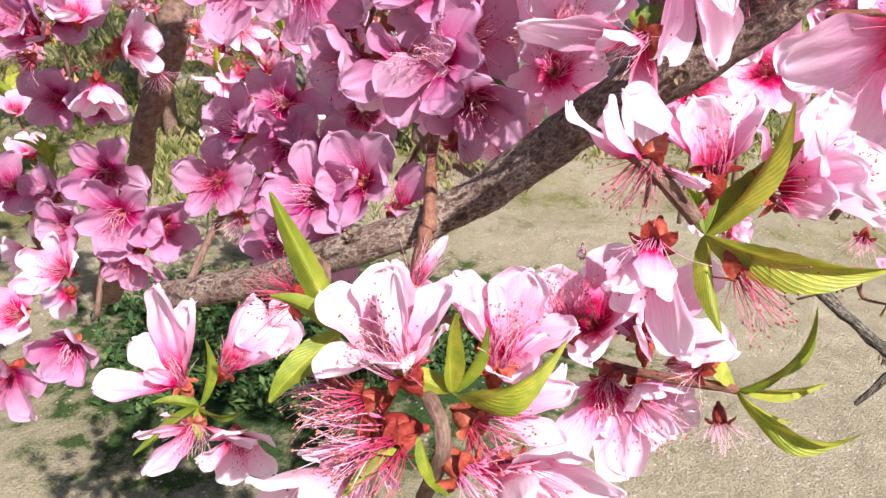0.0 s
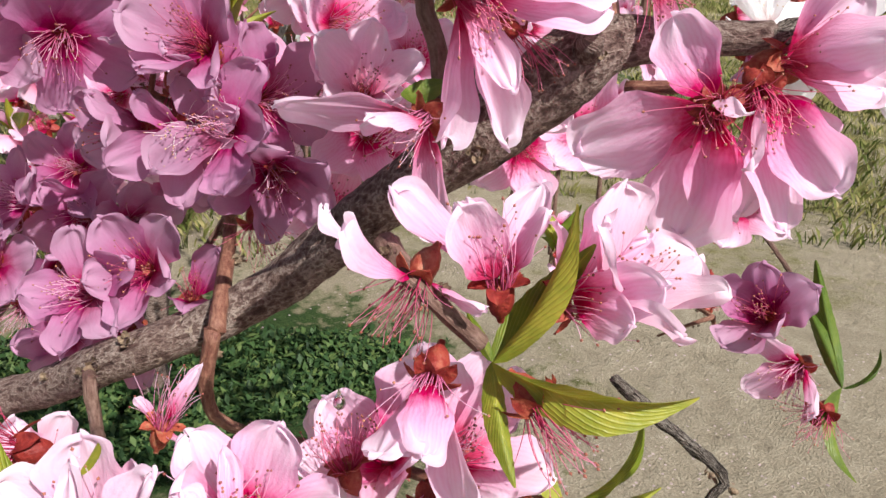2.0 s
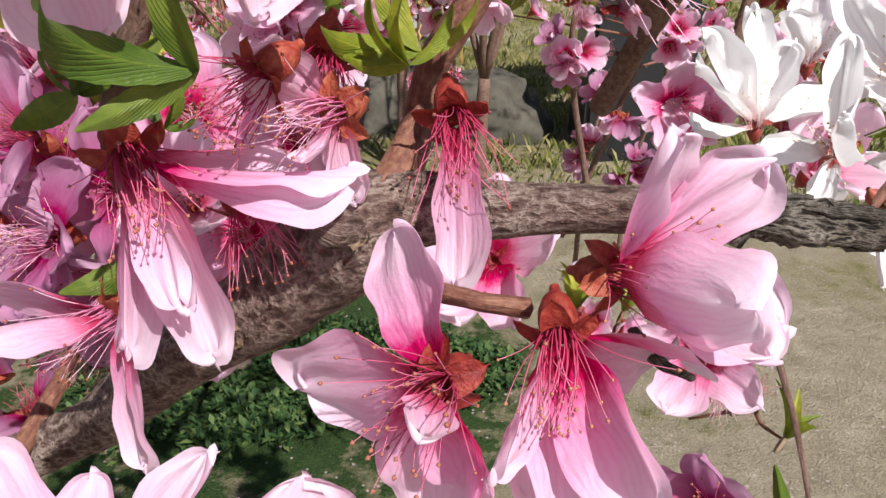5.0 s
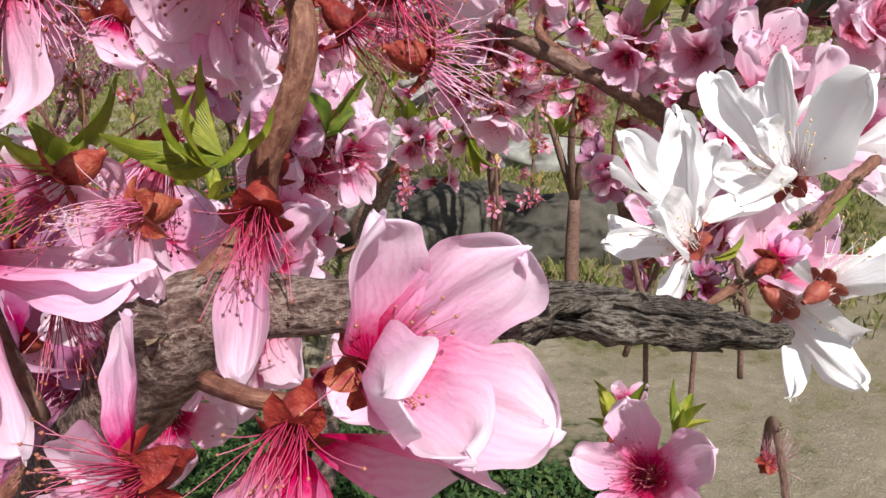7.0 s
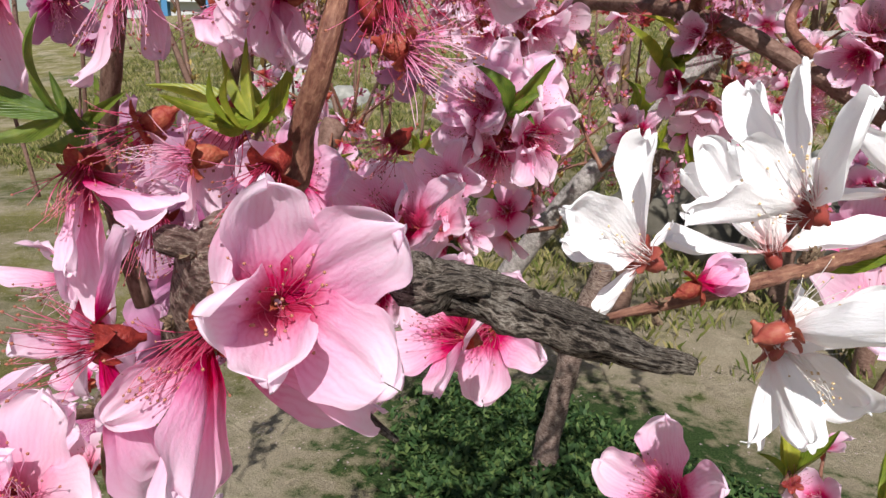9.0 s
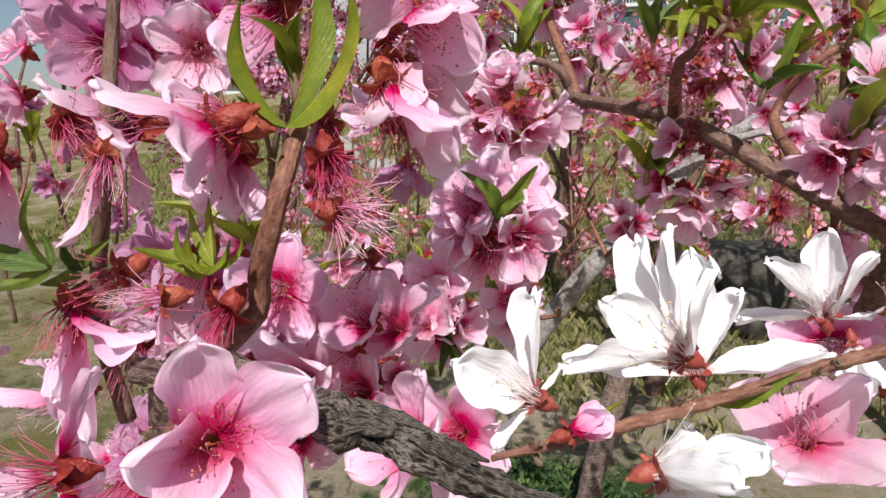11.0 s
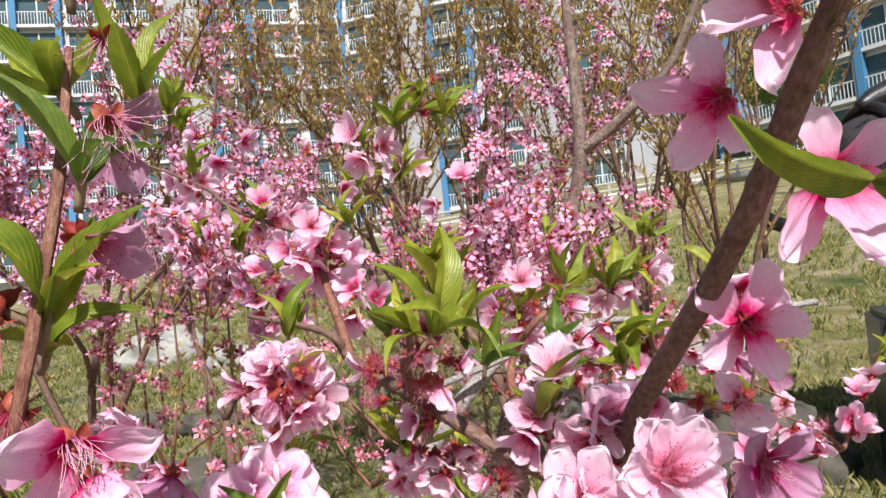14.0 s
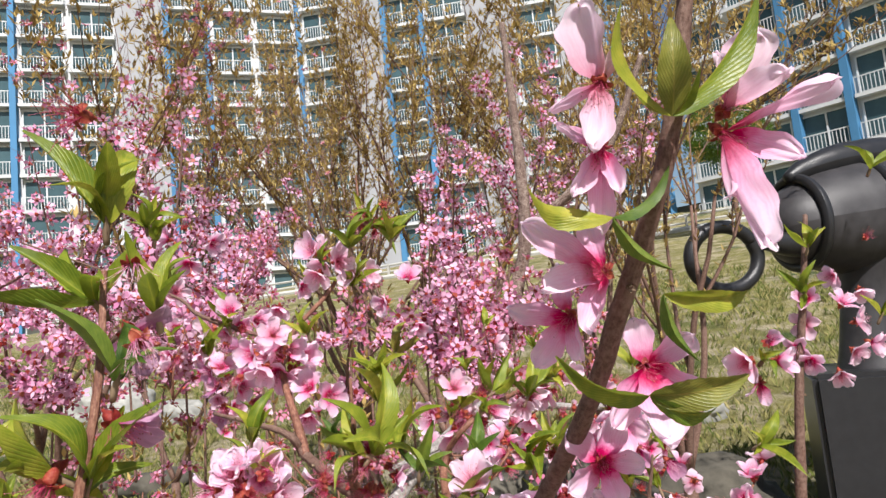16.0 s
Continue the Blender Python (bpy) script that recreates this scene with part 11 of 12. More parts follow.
spray([(-0.674, 1.402, 1.400, 0.0040), (-0.706, 1.414, 1.428, 0.0026), (-0.603, 1.275, 1.453, 0.0012)], 30, 0.03, 886, "thin twig crowded with small pink blossoms", FAR_PINK, 0.02, 0)
limb("twig", [(-0.390, 1.048, 1.343, 0.0022), (-0.420, 1.059, 1.427, 0.0015), (-0.403, 1.001, 1.503, 0.0009)], BARK_RED, "thin reddish twig with scattered peach blossoms", sides=7, step=0.01, rough=0.08, seed=887, spurs=2)
blossom((-0.404, 1.061, 1.415), (0.846, 0.347, 0.404), "two", "pale", 0.0218, many=True)
blossom((-0.415, 1.031, 1.445), (-0.051, -0.911, -0.409), "half", "pink", 0.0182, many=True)
blossom((-0.397, 1.010, 1.495), (0.803, -0.213, 0.557), "half", "pale", 0.0201, many=True)
limb("twig", [(-0.390, 1.048, 1.343, 0.0022), (-0.373, 1.035, 1.396, 0.0015), (-0.400, 1.095, 1.455, 0.0009)], BARK_RED, "thin reddish twig with scattered peach blossoms", sides=7, step=0.01, rough=0.08, seed=892, spurs=2)
blossom((-0.381, 1.032, 1.395), (-0.409, -0.482, 0.775), "half", "pale", 0.0212, many=True)
blossom((-0.387, 1.042, 1.415), (-0.468, -0.881, 0.073), "open", "pink", 0.0201, many=True)
blossom((-0.387, 1.084, 1.434), (0.595, 0.049, -0.802), "open", "pink", 0.0180, many=True)
limb("twig", [(-0.390, 1.048, 1.343, 0.0022), (-0.365, 1.051, 1.369, 0.0015), (-0.312, 1.056, 1.392, 0.0009)], BARK_RED, "thin reddish twig with scattered peach blossoms", sides=7, step=0.01, rough=0.08, seed=897, spurs=2)
blossom((-0.343, 1.061, 1.381), (0.527, 0.719, 0.454), "open", "pink", 0.0183, many=True)
blossom((-0.323, 1.046, 1.380), (-0.051, -0.782, -0.621), "two", "pink", 0.0217, many=True)
limb("twig", [(-0.390, 1.048, 1.343, 0.0022), (-0.400, 1.056, 1.444, 0.0015), (-0.383, 1.045, 1.541, 0.0009)], BARK_RED, "thin reddish twig with scattered peach blossoms", sides=7, step=0.01, rough=0.08, seed=902, spurs=2)
blossom((-0.396, 1.044, 1.419), (0.112, -0.922, -0.370), "half", "pink", 0.0192, many=True)
blossom((-0.400, 1.060, 1.482), (-0.431, 0.580, 0.692), "two", "pink", 0.0186, many=True)
blossom((-0.387, 1.037, 1.516), (-0.052, -0.848, -0.528), "bare", "pale", 0.0193, many=True)
shoot((-0.383, 1.045, 1.541), (0.039, -0.304, 0.952), 4, 0.044, "green", 50)
spray([(-0.181, 1.276, 1.316, 0.0040), (-0.247, 1.318, 1.369, 0.0026), (-0.216, 1.268, 1.418, 0.0012)], 14, 0.024, 908, "thin twig crowded with small pink blossoms", FAR_PINK, 0.02, 0)
spray([(-0.181, 1.276, 1.316, 0.0040), (-0.136, 1.208, 1.377, 0.0026), (-0.105, 1.183, 1.434, 0.0012)], 14, 0.024, 909, "thin twig crowded with small pink blossoms", FAR_PINK, 0.02, 0)
spray([(-0.181, 1.276, 1.316, 0.0040), (-0.158, 1.304, 1.364, 0.0026), (-0.064, 1.219, 1.405, 0.0012)], 14, 0.024, 910, "thin twig crowded with small pink blossoms", FAR_PINK, 0.02, 0)
limb("twig", [(0.376, 1.064, 1.223, 0.0022), (0.356, 1.063, 1.267, 0.0015), (0.326, 1.024, 1.314, 0.0009)], BARK_RED, "thin reddish twig with scattered peach blossoms", sides=7, step=0.01, rough=0.08, seed=911, spurs=2)
blossom((0.359, 1.064, 1.239), (-0.979, -0.016, 0.205), "half", "pink", 0.0210, many=True)
blossom((0.360, 1.055, 1.249), (-0.042, -0.673, -0.739), "half", "pink", 0.0202, many=True)
blossom((0.353, 1.045, 1.289), (0.522, -0.561, 0.643), "half", "pink", 0.0184, many=True)
blossom((0.342, 1.027, 1.309), (0.839, -0.357, 0.412), "half", "pink", 0.0218, many=True)
limb("twig", [(0.376, 1.064, 1.223, 0.0022), (0.401, 1.104, 1.244, 0.0015), (0.399, 1.053, 1.273, 0.0009)], BARK_RED, "thin reddish twig with scattered peach blossoms", sides=7, step=0.01, rough=0.08, seed=916, spurs=2)
blossom((0.382, 1.066, 1.235), (-0.191, -0.835, 0.516), "open", "pink", 0.0214, many=True)
blossom((0.399, 1.105, 1.232), (0.215, 0.761, -0.611), "two", "pink", 0.0219, many=True)
blossom((0.408, 1.089, 1.243), (0.617, 0.045, -0.786), "bare", "pink", 0.0191, many=True)
blossom((0.408, 1.055, 1.269), (0.713, -0.684, 0.154), "bare", "pale", 0.0187, many=True)
limb("twig", [(0.376, 1.064, 1.223, 0.0022), (0.363, 1.089, 1.226, 0.0015), (0.357, 0.998, 1.243, 0.0009)], BARK_RED, "thin reddish twig with scattered peach blossoms", sides=7, step=0.01, rough=0.08, seed=921, spurs=2)
blossom((0.381, 1.067, 1.216), (0.690, -0.392, -0.609), "open", "pink", 0.0206, many=True)
blossom((0.373, 1.081, 1.216), (0.592, -0.259, -0.763), "open", "pink", 0.0197, many=True)
blossom((0.357, 1.054, 1.239), (-0.390, -0.639, 0.662), "bare", "pink", 0.0196, many=True)
blossom((0.359, 1.004, 1.238), (0.045, -0.983, -0.176), "two", "pink", 0.0190, many=True)
limb("twig", [(0.376, 1.064, 1.223, 0.0022), (0.406, 1.096, 1.200, 0.0015), (0.439, 1.153, 1.172, 0.0009)], BARK_RED, "thin reddish twig with scattered peach blossoms", sides=7, step=0.01, rough=0.08, seed=926, spurs=2)
blossom((0.381, 1.063, 1.218), (-0.365, -0.919, 0.149), "half", "pink", 0.0180, many=True)
blossom((0.392, 1.081, 1.202), (-0.684, -0.700, -0.204), "bare", "pale", 0.0206, many=True)
blossom((0.418, 1.113, 1.203), (0.225, 0.050, 0.973), "two", "pink", 0.0217, many=True)
blossom((0.429, 1.152, 1.173), (-0.274, 0.879, -0.389), "half", "pale", 0.0191, many=True)
limb("twig", [(-0.047, 0.441, 1.343, 0.0022), (-0.068, 0.431, 1.366, 0.0015), (-0.029, 0.405, 1.381, 0.0009)], BARK_RED, "thin reddish twig with scattered peach blossoms", sides=7, step=0.01, rough=0.08, seed=931, spurs=2)
blossom((-0.049, 0.430, 1.342), (0.298, -0.625, -0.722), "bare", "pink", 0.0192, many=True)
blossom((-0.067, 0.433, 1.373), (-0.274, 0.003, 0.962), "half", "pale", 0.0194, many=True)
blossom((-0.057, 0.413, 1.376), (-0.037, -0.904, 0.425), "bare", "pink", 0.0211, many=True)
blossom((-0.026, 0.410, 1.383), (0.911, -0.011, 0.413), "bare", "pink", 0.0218, many=True)
shoot((-0.029, 0.405, 1.381), (0.045, -0.240, 0.970), 6, 0.041, "green", 50)
limb("twig", [(-0.047, 0.441, 1.343, 0.0022), (-0.035, 0.421, 1.350, 0.0015), (-0.094, 0.422, 1.363, 0.0009)], BARK_RED, "thin reddish twig with scattered peach blossoms", sides=7, step=0.01, rough=0.08, seed=937, spurs=2)
blossom((-0.050, 0.428, 1.338), (-0.605, -0.551, -0.575), "two", "pale", 0.0200, many=True)
blossom((-0.042, 0.426, 1.359), (-0.411, 0.119, 0.904), "open", "pink", 0.0187, many=True)
blossom((-0.049, 0.430, 1.361), (0.323, 0.743, 0.586), "bare", "pink", 0.0182, many=True)
blossom((-0.079, 0.411, 1.358), (0.295, -0.936, -0.193), "open", "pink", 0.0211, many=True)
limb("twig", [(-0.047, 0.441, 1.343, 0.0022), (-0.050, 0.441, 1.355, 0.0015), (-0.045, 0.431, 1.366, 0.0009)], BARK_RED, "thin reddish twig with scattered peach blossoms", sides=7, step=0.01, rough=0.08, seed=942, spurs=2)
blossom((-0.038, 0.434, 1.346), (0.840, -0.533, -0.103), "half", "pale", 0.0204, many=True)
blossom((-0.052, 0.440, 1.341), (-0.272, -0.047, -0.961), "two", "pink", 0.0202, many=True)
blossom((-0.056, 0.441, 1.367), (-0.638, 0.293, 0.712), "half", "pink", 0.0218, many=True)
blossom((-0.048, 0.423, 1.358), (-0.192, -0.834, -0.517), "two", "pink", 0.0206, many=True)
shoot((-0.045, 0.431, 1.366), (0.392, -0.005, 0.920), 4, 0.033, "green", 50)
limb("twig", [(-0.047, 0.441, 1.343, 0.0022), (-0.058, 0.450, 1.378, 0.0015), (-0.037, 0.451, 1.408, 0.0009)], BARK_RED, "thin reddish twig with scattered peach blossoms", sides=7, step=0.01, rough=0.08, seed=948, spurs=2)
blossom((-0.058, 0.439, 1.362), (-0.634, -0.394, 0.666), "open", "pink", 0.0209, many=True)
blossom((-0.052, 0.437, 1.375), (0.306, -0.894, 0.327), "half", "pale", 0.0208, many=True)
blossom((-0.044, 0.441, 1.388), (0.658, -0.750, 0.065), "two", "pale", 0.0193, many=True)
blossom((-0.040, 0.440, 1.397), (0.095, -0.896, -0.433), "open", "pink", 0.0211, many=True)
limb("twig", [(-0.047, 0.441, 1.343, 0.0022), (-0.047, 0.423, 1.377, 0.0015), (-0.107, 0.436, 1.422, 0.0009)], BARK_RED, "thin reddish twig with scattered peach blossoms", sides=7, step=0.01, rough=0.08, seed=953, spurs=2)
blossom((-0.036, 0.431, 1.354), (0.925, -0.378, 0.038), "open", "pink", 0.0215, many=True)
blossom((-0.038, 0.421, 1.365), (0.750, -0.497, -0.437), "two", "pink", 0.0192, many=True)
blossom((-0.064, 0.428, 1.379), (0.080, 0.085, -0.993), "half", "pale", 0.0204, many=True)
blossom((-0.085, 0.428, 1.408), (0.812, -0.404, -0.420), "open", "pale", 0.0198, many=True)
shoot((-0.107, 0.436, 1.422), (0.052, -0.235, 0.970), 5, 0.042, "green", 50)
limb("twig", [(0.063, 0.421, 1.174, 0.0022), (0.041, 0.417, 1.187, 0.0015), (0.052, 0.408, 1.206, 0.0009)], BARK_RED, "thin reddish twig with scattered peach blossoms", sides=7, step=0.01, rough=0.08, seed=959, spurs=2)
blossom((0.048, 0.411, 1.173), (-0.132, -0.677, -0.724), "two", "pink", 0.0215, many=True)
blossom((0.052, 0.412, 1.187), (0.328, 0.010, -0.944), "bare", "pink", 0.0204, many=True)
limb("twig", [(0.063, 0.421, 1.174, 0.0022), (0.076, 0.429, 1.186, 0.0015), (0.069, 0.435, 1.195, 0.0009)], BARK_RED, "thin reddish twig with scattered peach blossoms", sides=7, step=0.01, rough=0.08, seed=962, spurs=2)
blossom((0.075, 0.436, 1.176), (0.341, 0.843, -0.415), "half", "pale", 0.0218, many=True)
blossom((0.075, 0.431, 1.180), (0.269, -0.187, -0.945), "half", "pink", 0.0202, many=True)
shoot((0.069, 0.435, 1.195), (0.001, -0.266, 0.964), 5, 0.045, "green", 50)
limb("twig", [(0.063, 0.421, 1.174, 0.0022), (0.062, 0.450, 1.170, 0.0015), (0.109, 0.424, 1.193, 0.0009)], BARK_RED, "thin reddish twig with scattered peach blossoms", sides=7, step=0.01, rough=0.08, seed=966, spurs=2)
blossom((0.072, 0.437, 1.166), (0.857, -0.133, -0.498), "half", "pink", 0.0204, many=True)
blossom((0.100, 0.429, 1.188), (0.839, -0.425, 0.338), "half", "pale", 0.0180, many=True)
shoot((0.109, 0.424, 1.193), (0.378, -0.014, 0.925), 4, 0.034, "green", 50)
limb("twig", [(0.063, 0.421, 1.174, 0.0022), (0.055, 0.418, 1.198, 0.0015), (0.075, 0.406, 1.227, 0.0009)], BARK_RED, "thin reddish twig with scattered peach blossoms", sides=7, step=0.01, rough=0.08, seed=970, spurs=2)
blossom((0.064, 0.410, 1.193), (0.460, -0.788, 0.410), "half", "pink", 0.0181, many=True)
blossom((0.064, 0.404, 1.225), (-0.298, -0.586, 0.753), "half", "pink", 0.0196, many=True)
shoot((0.075, 0.406, 1.227), (0.045, -0.240, 0.970), 6, 0.045, "green", 50)

# low blossoms of the near tree
blossom((0.195, 0.332, 1.347), (-0.234, -0.610, -0.744), "two", "pink", 0.0220)
blossom((0.222, 0.348, 1.326), (0.820, -0.266, -0.358), "three", "pink", 0.0232)
blossom((0.211, 0.353, 1.298), (0.633, -0.334, -0.621), "two", "pale", 0.0231)
blossom((0.193, 0.342, 1.367), (-0.210, -0.462, -0.861), "bare", "pink", 0.0231)
blossom((0.196, 0.345, 1.336), (0.036, -0.464, -0.885), "bare", "pink", 0.0231)
blossom((0.189, 0.330, 1.325), (-0.424, -0.663, -0.539), "bare", "pink", 0.0230)
blossom((0.233, 0.361, 1.427), (0.675, -0.251, -0.694), "bare", "pink", 0.0231)
blossom((0.328, 0.499, 1.249), (0.398, -0.368, 0.840), "half", "pale", 0.0242)
blossom((0.334, 0.497, 1.213), (0.784, -0.509, 0.356), "open", "pale", 0.0242)
blossom((0.324, 0.463, 1.204), (0.601, -0.640, 0.479), "bud", "white", 0.0231)
blossom((0.313, 0.405, 1.199), (0.153, -0.605, 0.781), "half", "pale", 0.0231)
blossom((0.334, 0.443, 1.193), (0.638, -0.504, -0.582), "half", "white", 0.0220)
blossom((0.375, 0.537, 1.273), (0.456, -0.885, 0.089), "open", "pale", 0.0226)
blossom((0.334, 0.517, 1.259), (0.292, -0.709, 0.641), "half", "pale", 0.0231)
blossom((0.069, 0.229, 1.140), (-0.232, -0.328, 0.916), "half", "pale", 0.0198)
blossom((0.095, 0.234, 1.138), (0.114, -0.326, 0.939), "half", "pink", 0.0198)
blossom((0.125, 0.262, 1.127), (-0.328, -0.463, 0.823), "half", "pink", 0.0220)
blossom((0.142, 0.262, 1.126), (0.353, -0.523, 0.776), "half", "pink", 0.0220)
blossom((0.115, 0.250, 1.136), (-0.229, 0.217, 0.949), "bare", "pink", 0.0187)
blossom((0.057, 0.214, 1.112), (-0.397, -0.904, -0.160), "half", "pale", 0.0209)
blossom((0.098, 0.208, 1.119), (0.549, -0.834, -0.054), "half", "pale", 0.0220)
blossom((0.062, 0.216, 1.132), (-0.749, -0.658, 0.072), "bare", "pink", 0.0187)
blossom((0.090, 0.212, 1.129), (0.703, -0.694, -0.156), "bare", "pink", 0.0187)
blossom((0.071, 0.206, 1.128), (-0.516, -0.830, -0.212), "bare", "pink", 0.0187)
blossom((0.164, 0.286, 1.098), (0.542, -0.593, 0.595), "bare", "pink", 0.0187)
blossom((0.151, 0.290, 1.083), (0.142, -0.975, -0.169), "half", "pink", 0.0209)
blossom((0.001, 0.350, 1.061), (0.245, -0.545, 0.802), "half", "pale", 0.0198)
blossom((-0.009, 0.319, 1.029), (0.354, -0.922, -0.158), "half", "pink", 0.0198)
blossom((0.174, 0.254, 1.173), (0.571, -0.405, 0.714), "half", "pale", 0.0231)
blossom((0.049, 0.752, 1.412), (0.928, -0.359, -0.098), "two", "pink", 0.0219, many=True)
blossom((0.028, 0.739, 1.396), (0.089, -0.668, -0.739), "half", "pale", 0.0213, many=True)
blossom((0.011, 0.739, 1.412), (-0.266, -0.962, 0.069), "half", "pink", 0.0220, many=True)
blossom((0.036, 0.743, 1.430), (0.633, -0.644, 0.430), "open", "pale", 0.0187, many=True)
blossom((0.089, 0.804, 1.507), (0.997, -0.057, -0.050), "open", "pale", 0.0216, many=True)
blossom((0.069, 0.793, 1.495), (-0.041, -0.721, -0.692), "half", "pale", 0.0197, many=True)
blossom((0.058, 0.802, 1.523), (-0.050, -0.888, 0.457), "half", "pale", 0.0222, many=True)
shoot((0.075, 0.796, 1.506), (0.391, -0.790, 0.472), 4, 0.028, "green", 40)
blossom((0.147, 0.822, 1.550), (0.951, -0.231, -0.206), "bare", "pink", 0.0181, many=True)
blossom((0.127, 0.830, 1.538), (0.296, -0.554, -0.778), "bare", "pink", 0.0177, many=True)
blossom((0.118, 0.817, 1.539), (-0.243, -0.712, -0.659), "bare", "pink", 0.0185, many=True)
blossom((0.112, 0.815, 1.559), (-0.260, -0.921, 0.290), "bare", "pink", 0.0183, many=True)
blossom((0.126, 0.808, 1.560), (-0.170, -0.842, 0.511), "bare", "pink", 0.0201, many=True)
blossom((0.141, 0.831, 1.571), (0.655, -0.599, 0.460), "bare", "pink", 0.0193, many=True)
shoot((0.130, 0.816, 1.551), (0.391, -0.790, 0.472), 5, 0.028, "green", 40)
blossom((0.067, 0.799, 1.355), (0.915, -0.403, -0.032), "open", "pink", 0.0202, many=True)
blossom((0.048, 0.782, 1.339), (0.068, -0.632, -0.772), "half", "pink", 0.0220, many=True)
blossom((0.059, 0.773, 1.368), (-0.018, -0.826, 0.563), "open", "pink", 0.0209, many=True)
blossom((-0.149, 0.787, 1.490), (-0.026, -0.610, -0.792), "two", "pink", 0.0213, many=True)
blossom((-0.173, 0.789, 1.511), (-0.339, -0.914, -0.225), "half", "pink", 0.0188, many=True)
blossom((-0.156, 0.799, 1.531), (0.399, -0.633, 0.663), "two", "pale", 0.0196, many=True)
shoot((-0.149, 0.789, 1.509), (0.391, -0.790, 0.472), 4, 0.028, "green", 40)
blossom((-0.024, 0.797, 1.450), (0.944, -0.326, 0.048), "half", "pink", 0.0208, many=True)
blossom((0.249, 0.760, 1.328), (0.893, -0.266, -0.363), "bare", "pink", 0.0195, many=True)
blossom((0.237, 0.742, 1.320), (0.189, -0.583, -0.790), "half", "pink", 0.0213, many=True)
blossom((0.213, 0.750, 1.333), (-0.559, -0.826, 0.073), "open", "pink", 0.0194, many=True)
blossom((0.235, 0.759, 1.359), (0.515, -0.673, 0.531), "open", "pale", 0.0185, many=True)
shoot((0.234, 0.744, 1.334), (0.391, -0.790, 0.472), 3, 0.028, "green", 40)
blossom((0.210, 0.654, 1.307), (0.937, -0.326, -0.122), "bare", "pink", 0.0201, many=True)
blossom((0.195, 0.659, 1.284), (0.172, -0.441, -0.881), "bare", "pink", 0.0206, many=True)
blossom((0.191, 0.634, 1.313), (-0.387, -0.903, 0.187), "bare", "pink", 0.0216, many=True)
blossom((0.201, 0.649, 1.324), (0.312, -0.685, 0.659), "bare", "pink", 0.0198, many=True)
blossom((0.324, 0.599, 1.278), (0.824, -0.527, -0.209), "half", "pale", 0.0223)
blossom((0.302, 0.602, 1.305), (0.223, -0.653, 0.724), "half", "pale", 0.0205)
blossom((0.226, 0.638, 1.245), (0.971, -0.199, -0.134), "bare", "pale", 0.0218)
blossom((0.209, 0.627, 1.233), (-0.180, -0.668, -0.722), "half", "pale", 0.0209)
blossom((0.186, 0.635, 1.248), (-0.593, -0.805, 0.005), "open", "pink", 0.0208, many=True)
blossom((0.360, 0.686, 1.309), (0.841, -0.455, -0.293), "bare", "pink", 0.0211)
blossom((0.330, 0.834, 1.357), (0.955, -0.295, 0.015), "half", "pale", 0.0219, many=True)
blossom((0.307, 0.837, 1.343), (-0.186, -0.785, -0.591), "half", "pink", 0.0195, many=True)
blossom((0.318, 0.827, 1.371), (0.151, -0.748, 0.646), "bare", "pale", 0.0203, many=True)
shoot((0.319, 0.832, 1.357), (0.391, -0.790, 0.472), 4, 0.028, "green", 40)
shoot((0.182, 0.618, 1.330), (0.020, -0.538, 0.843), 6, 0.045, "dark", 50)
shoot((0.173, 0.720, 1.376), (0.102, -0.515, 0.851), 6, 0.045, "green", 50)
shoot((0.320, 0.889, 1.389), (0.093, -0.517, 0.851), 4, 0.045, "green", 50)
shoot((0.078, 0.640, 1.333), (0.436, -0.376, 0.818), 4, 0.045, "green", 50)
shoot((0.081, 0.743, 1.427), (0.103, -0.514, 0.851), 5, 0.045, "green", 50)
shoot((0.112, 0.793, 1.518), (0.391, -0.399, 0.829), 6, 0.045, "green", 50)
shoot((0.328, 0.682, 1.297), (0.222, -0.474, 0.852), 6, 0.045, "green", 50)
shoot((0.230, 0.639, 1.329), (0.039, -0.533, 0.845), 5, 0.045, "green", 50)
shoot((0.240, 0.645, 1.303), (0.356, -0.416, 0.837), 4, 0.045, "dark", 50)
shoot((-0.046, 0.734, 1.413), (0.486, -0.348, 0.802), 4, 0.045, "green", 50)
shoot((-0.160, 0.785, 1.564), (0.532, -0.320, 0.784), 5, 0.045, "green", 50)
shoot((-0.131, 0.742, 1.572), (0.380, -0.405, 0.832), 6, 0.045, "green", 50)
shoot((0.156, 0.811, 1.524), (0.374, -0.407, 0.833), 6, 0.045, "green", 50)
shoot((0.181, 0.623, 1.255), (0.243, -0.465, 0.851), 6, 0.045, "green", 50)
shoot((0.279, 0.661, 1.302), (0.528, -0.323, 0.786), 4, 0.045, "dark", 50)
blossom((0.064, 0.528, 1.258), (0.167, -0.536, -0.828), "half", "deep", 0.0202)
blossom((0.053, 0.518, 1.287), (-0.458, -0.862, 0.217), "half", "pink", 0.0216)
blossom((0.164, 0.626, 1.285), (-0.622, -0.783, -0.007), "bare", "pink", 0.0192, many=True)
blossom((0.184, 0.630, 1.298), (0.525, -0.414, 0.743), "bare", "pink", 0.0190, many=True)
blossom((0.350, 0.611, 1.257), (0.924, -0.265, -0.275), "open", "pink", 0.0207)
blossom((0.331, 0.593, 1.253), (-0.125, -0.492, -0.862), "open", "pale", 0.0201)
blossom((0.321, 0.592, 1.266), (-0.487, -0.872, -0.053), "half", "pale", 0.0223)
blossom((0.331, 0.605, 1.277), (0.199, -0.753, 0.627), "half", "pink", 0.0205)
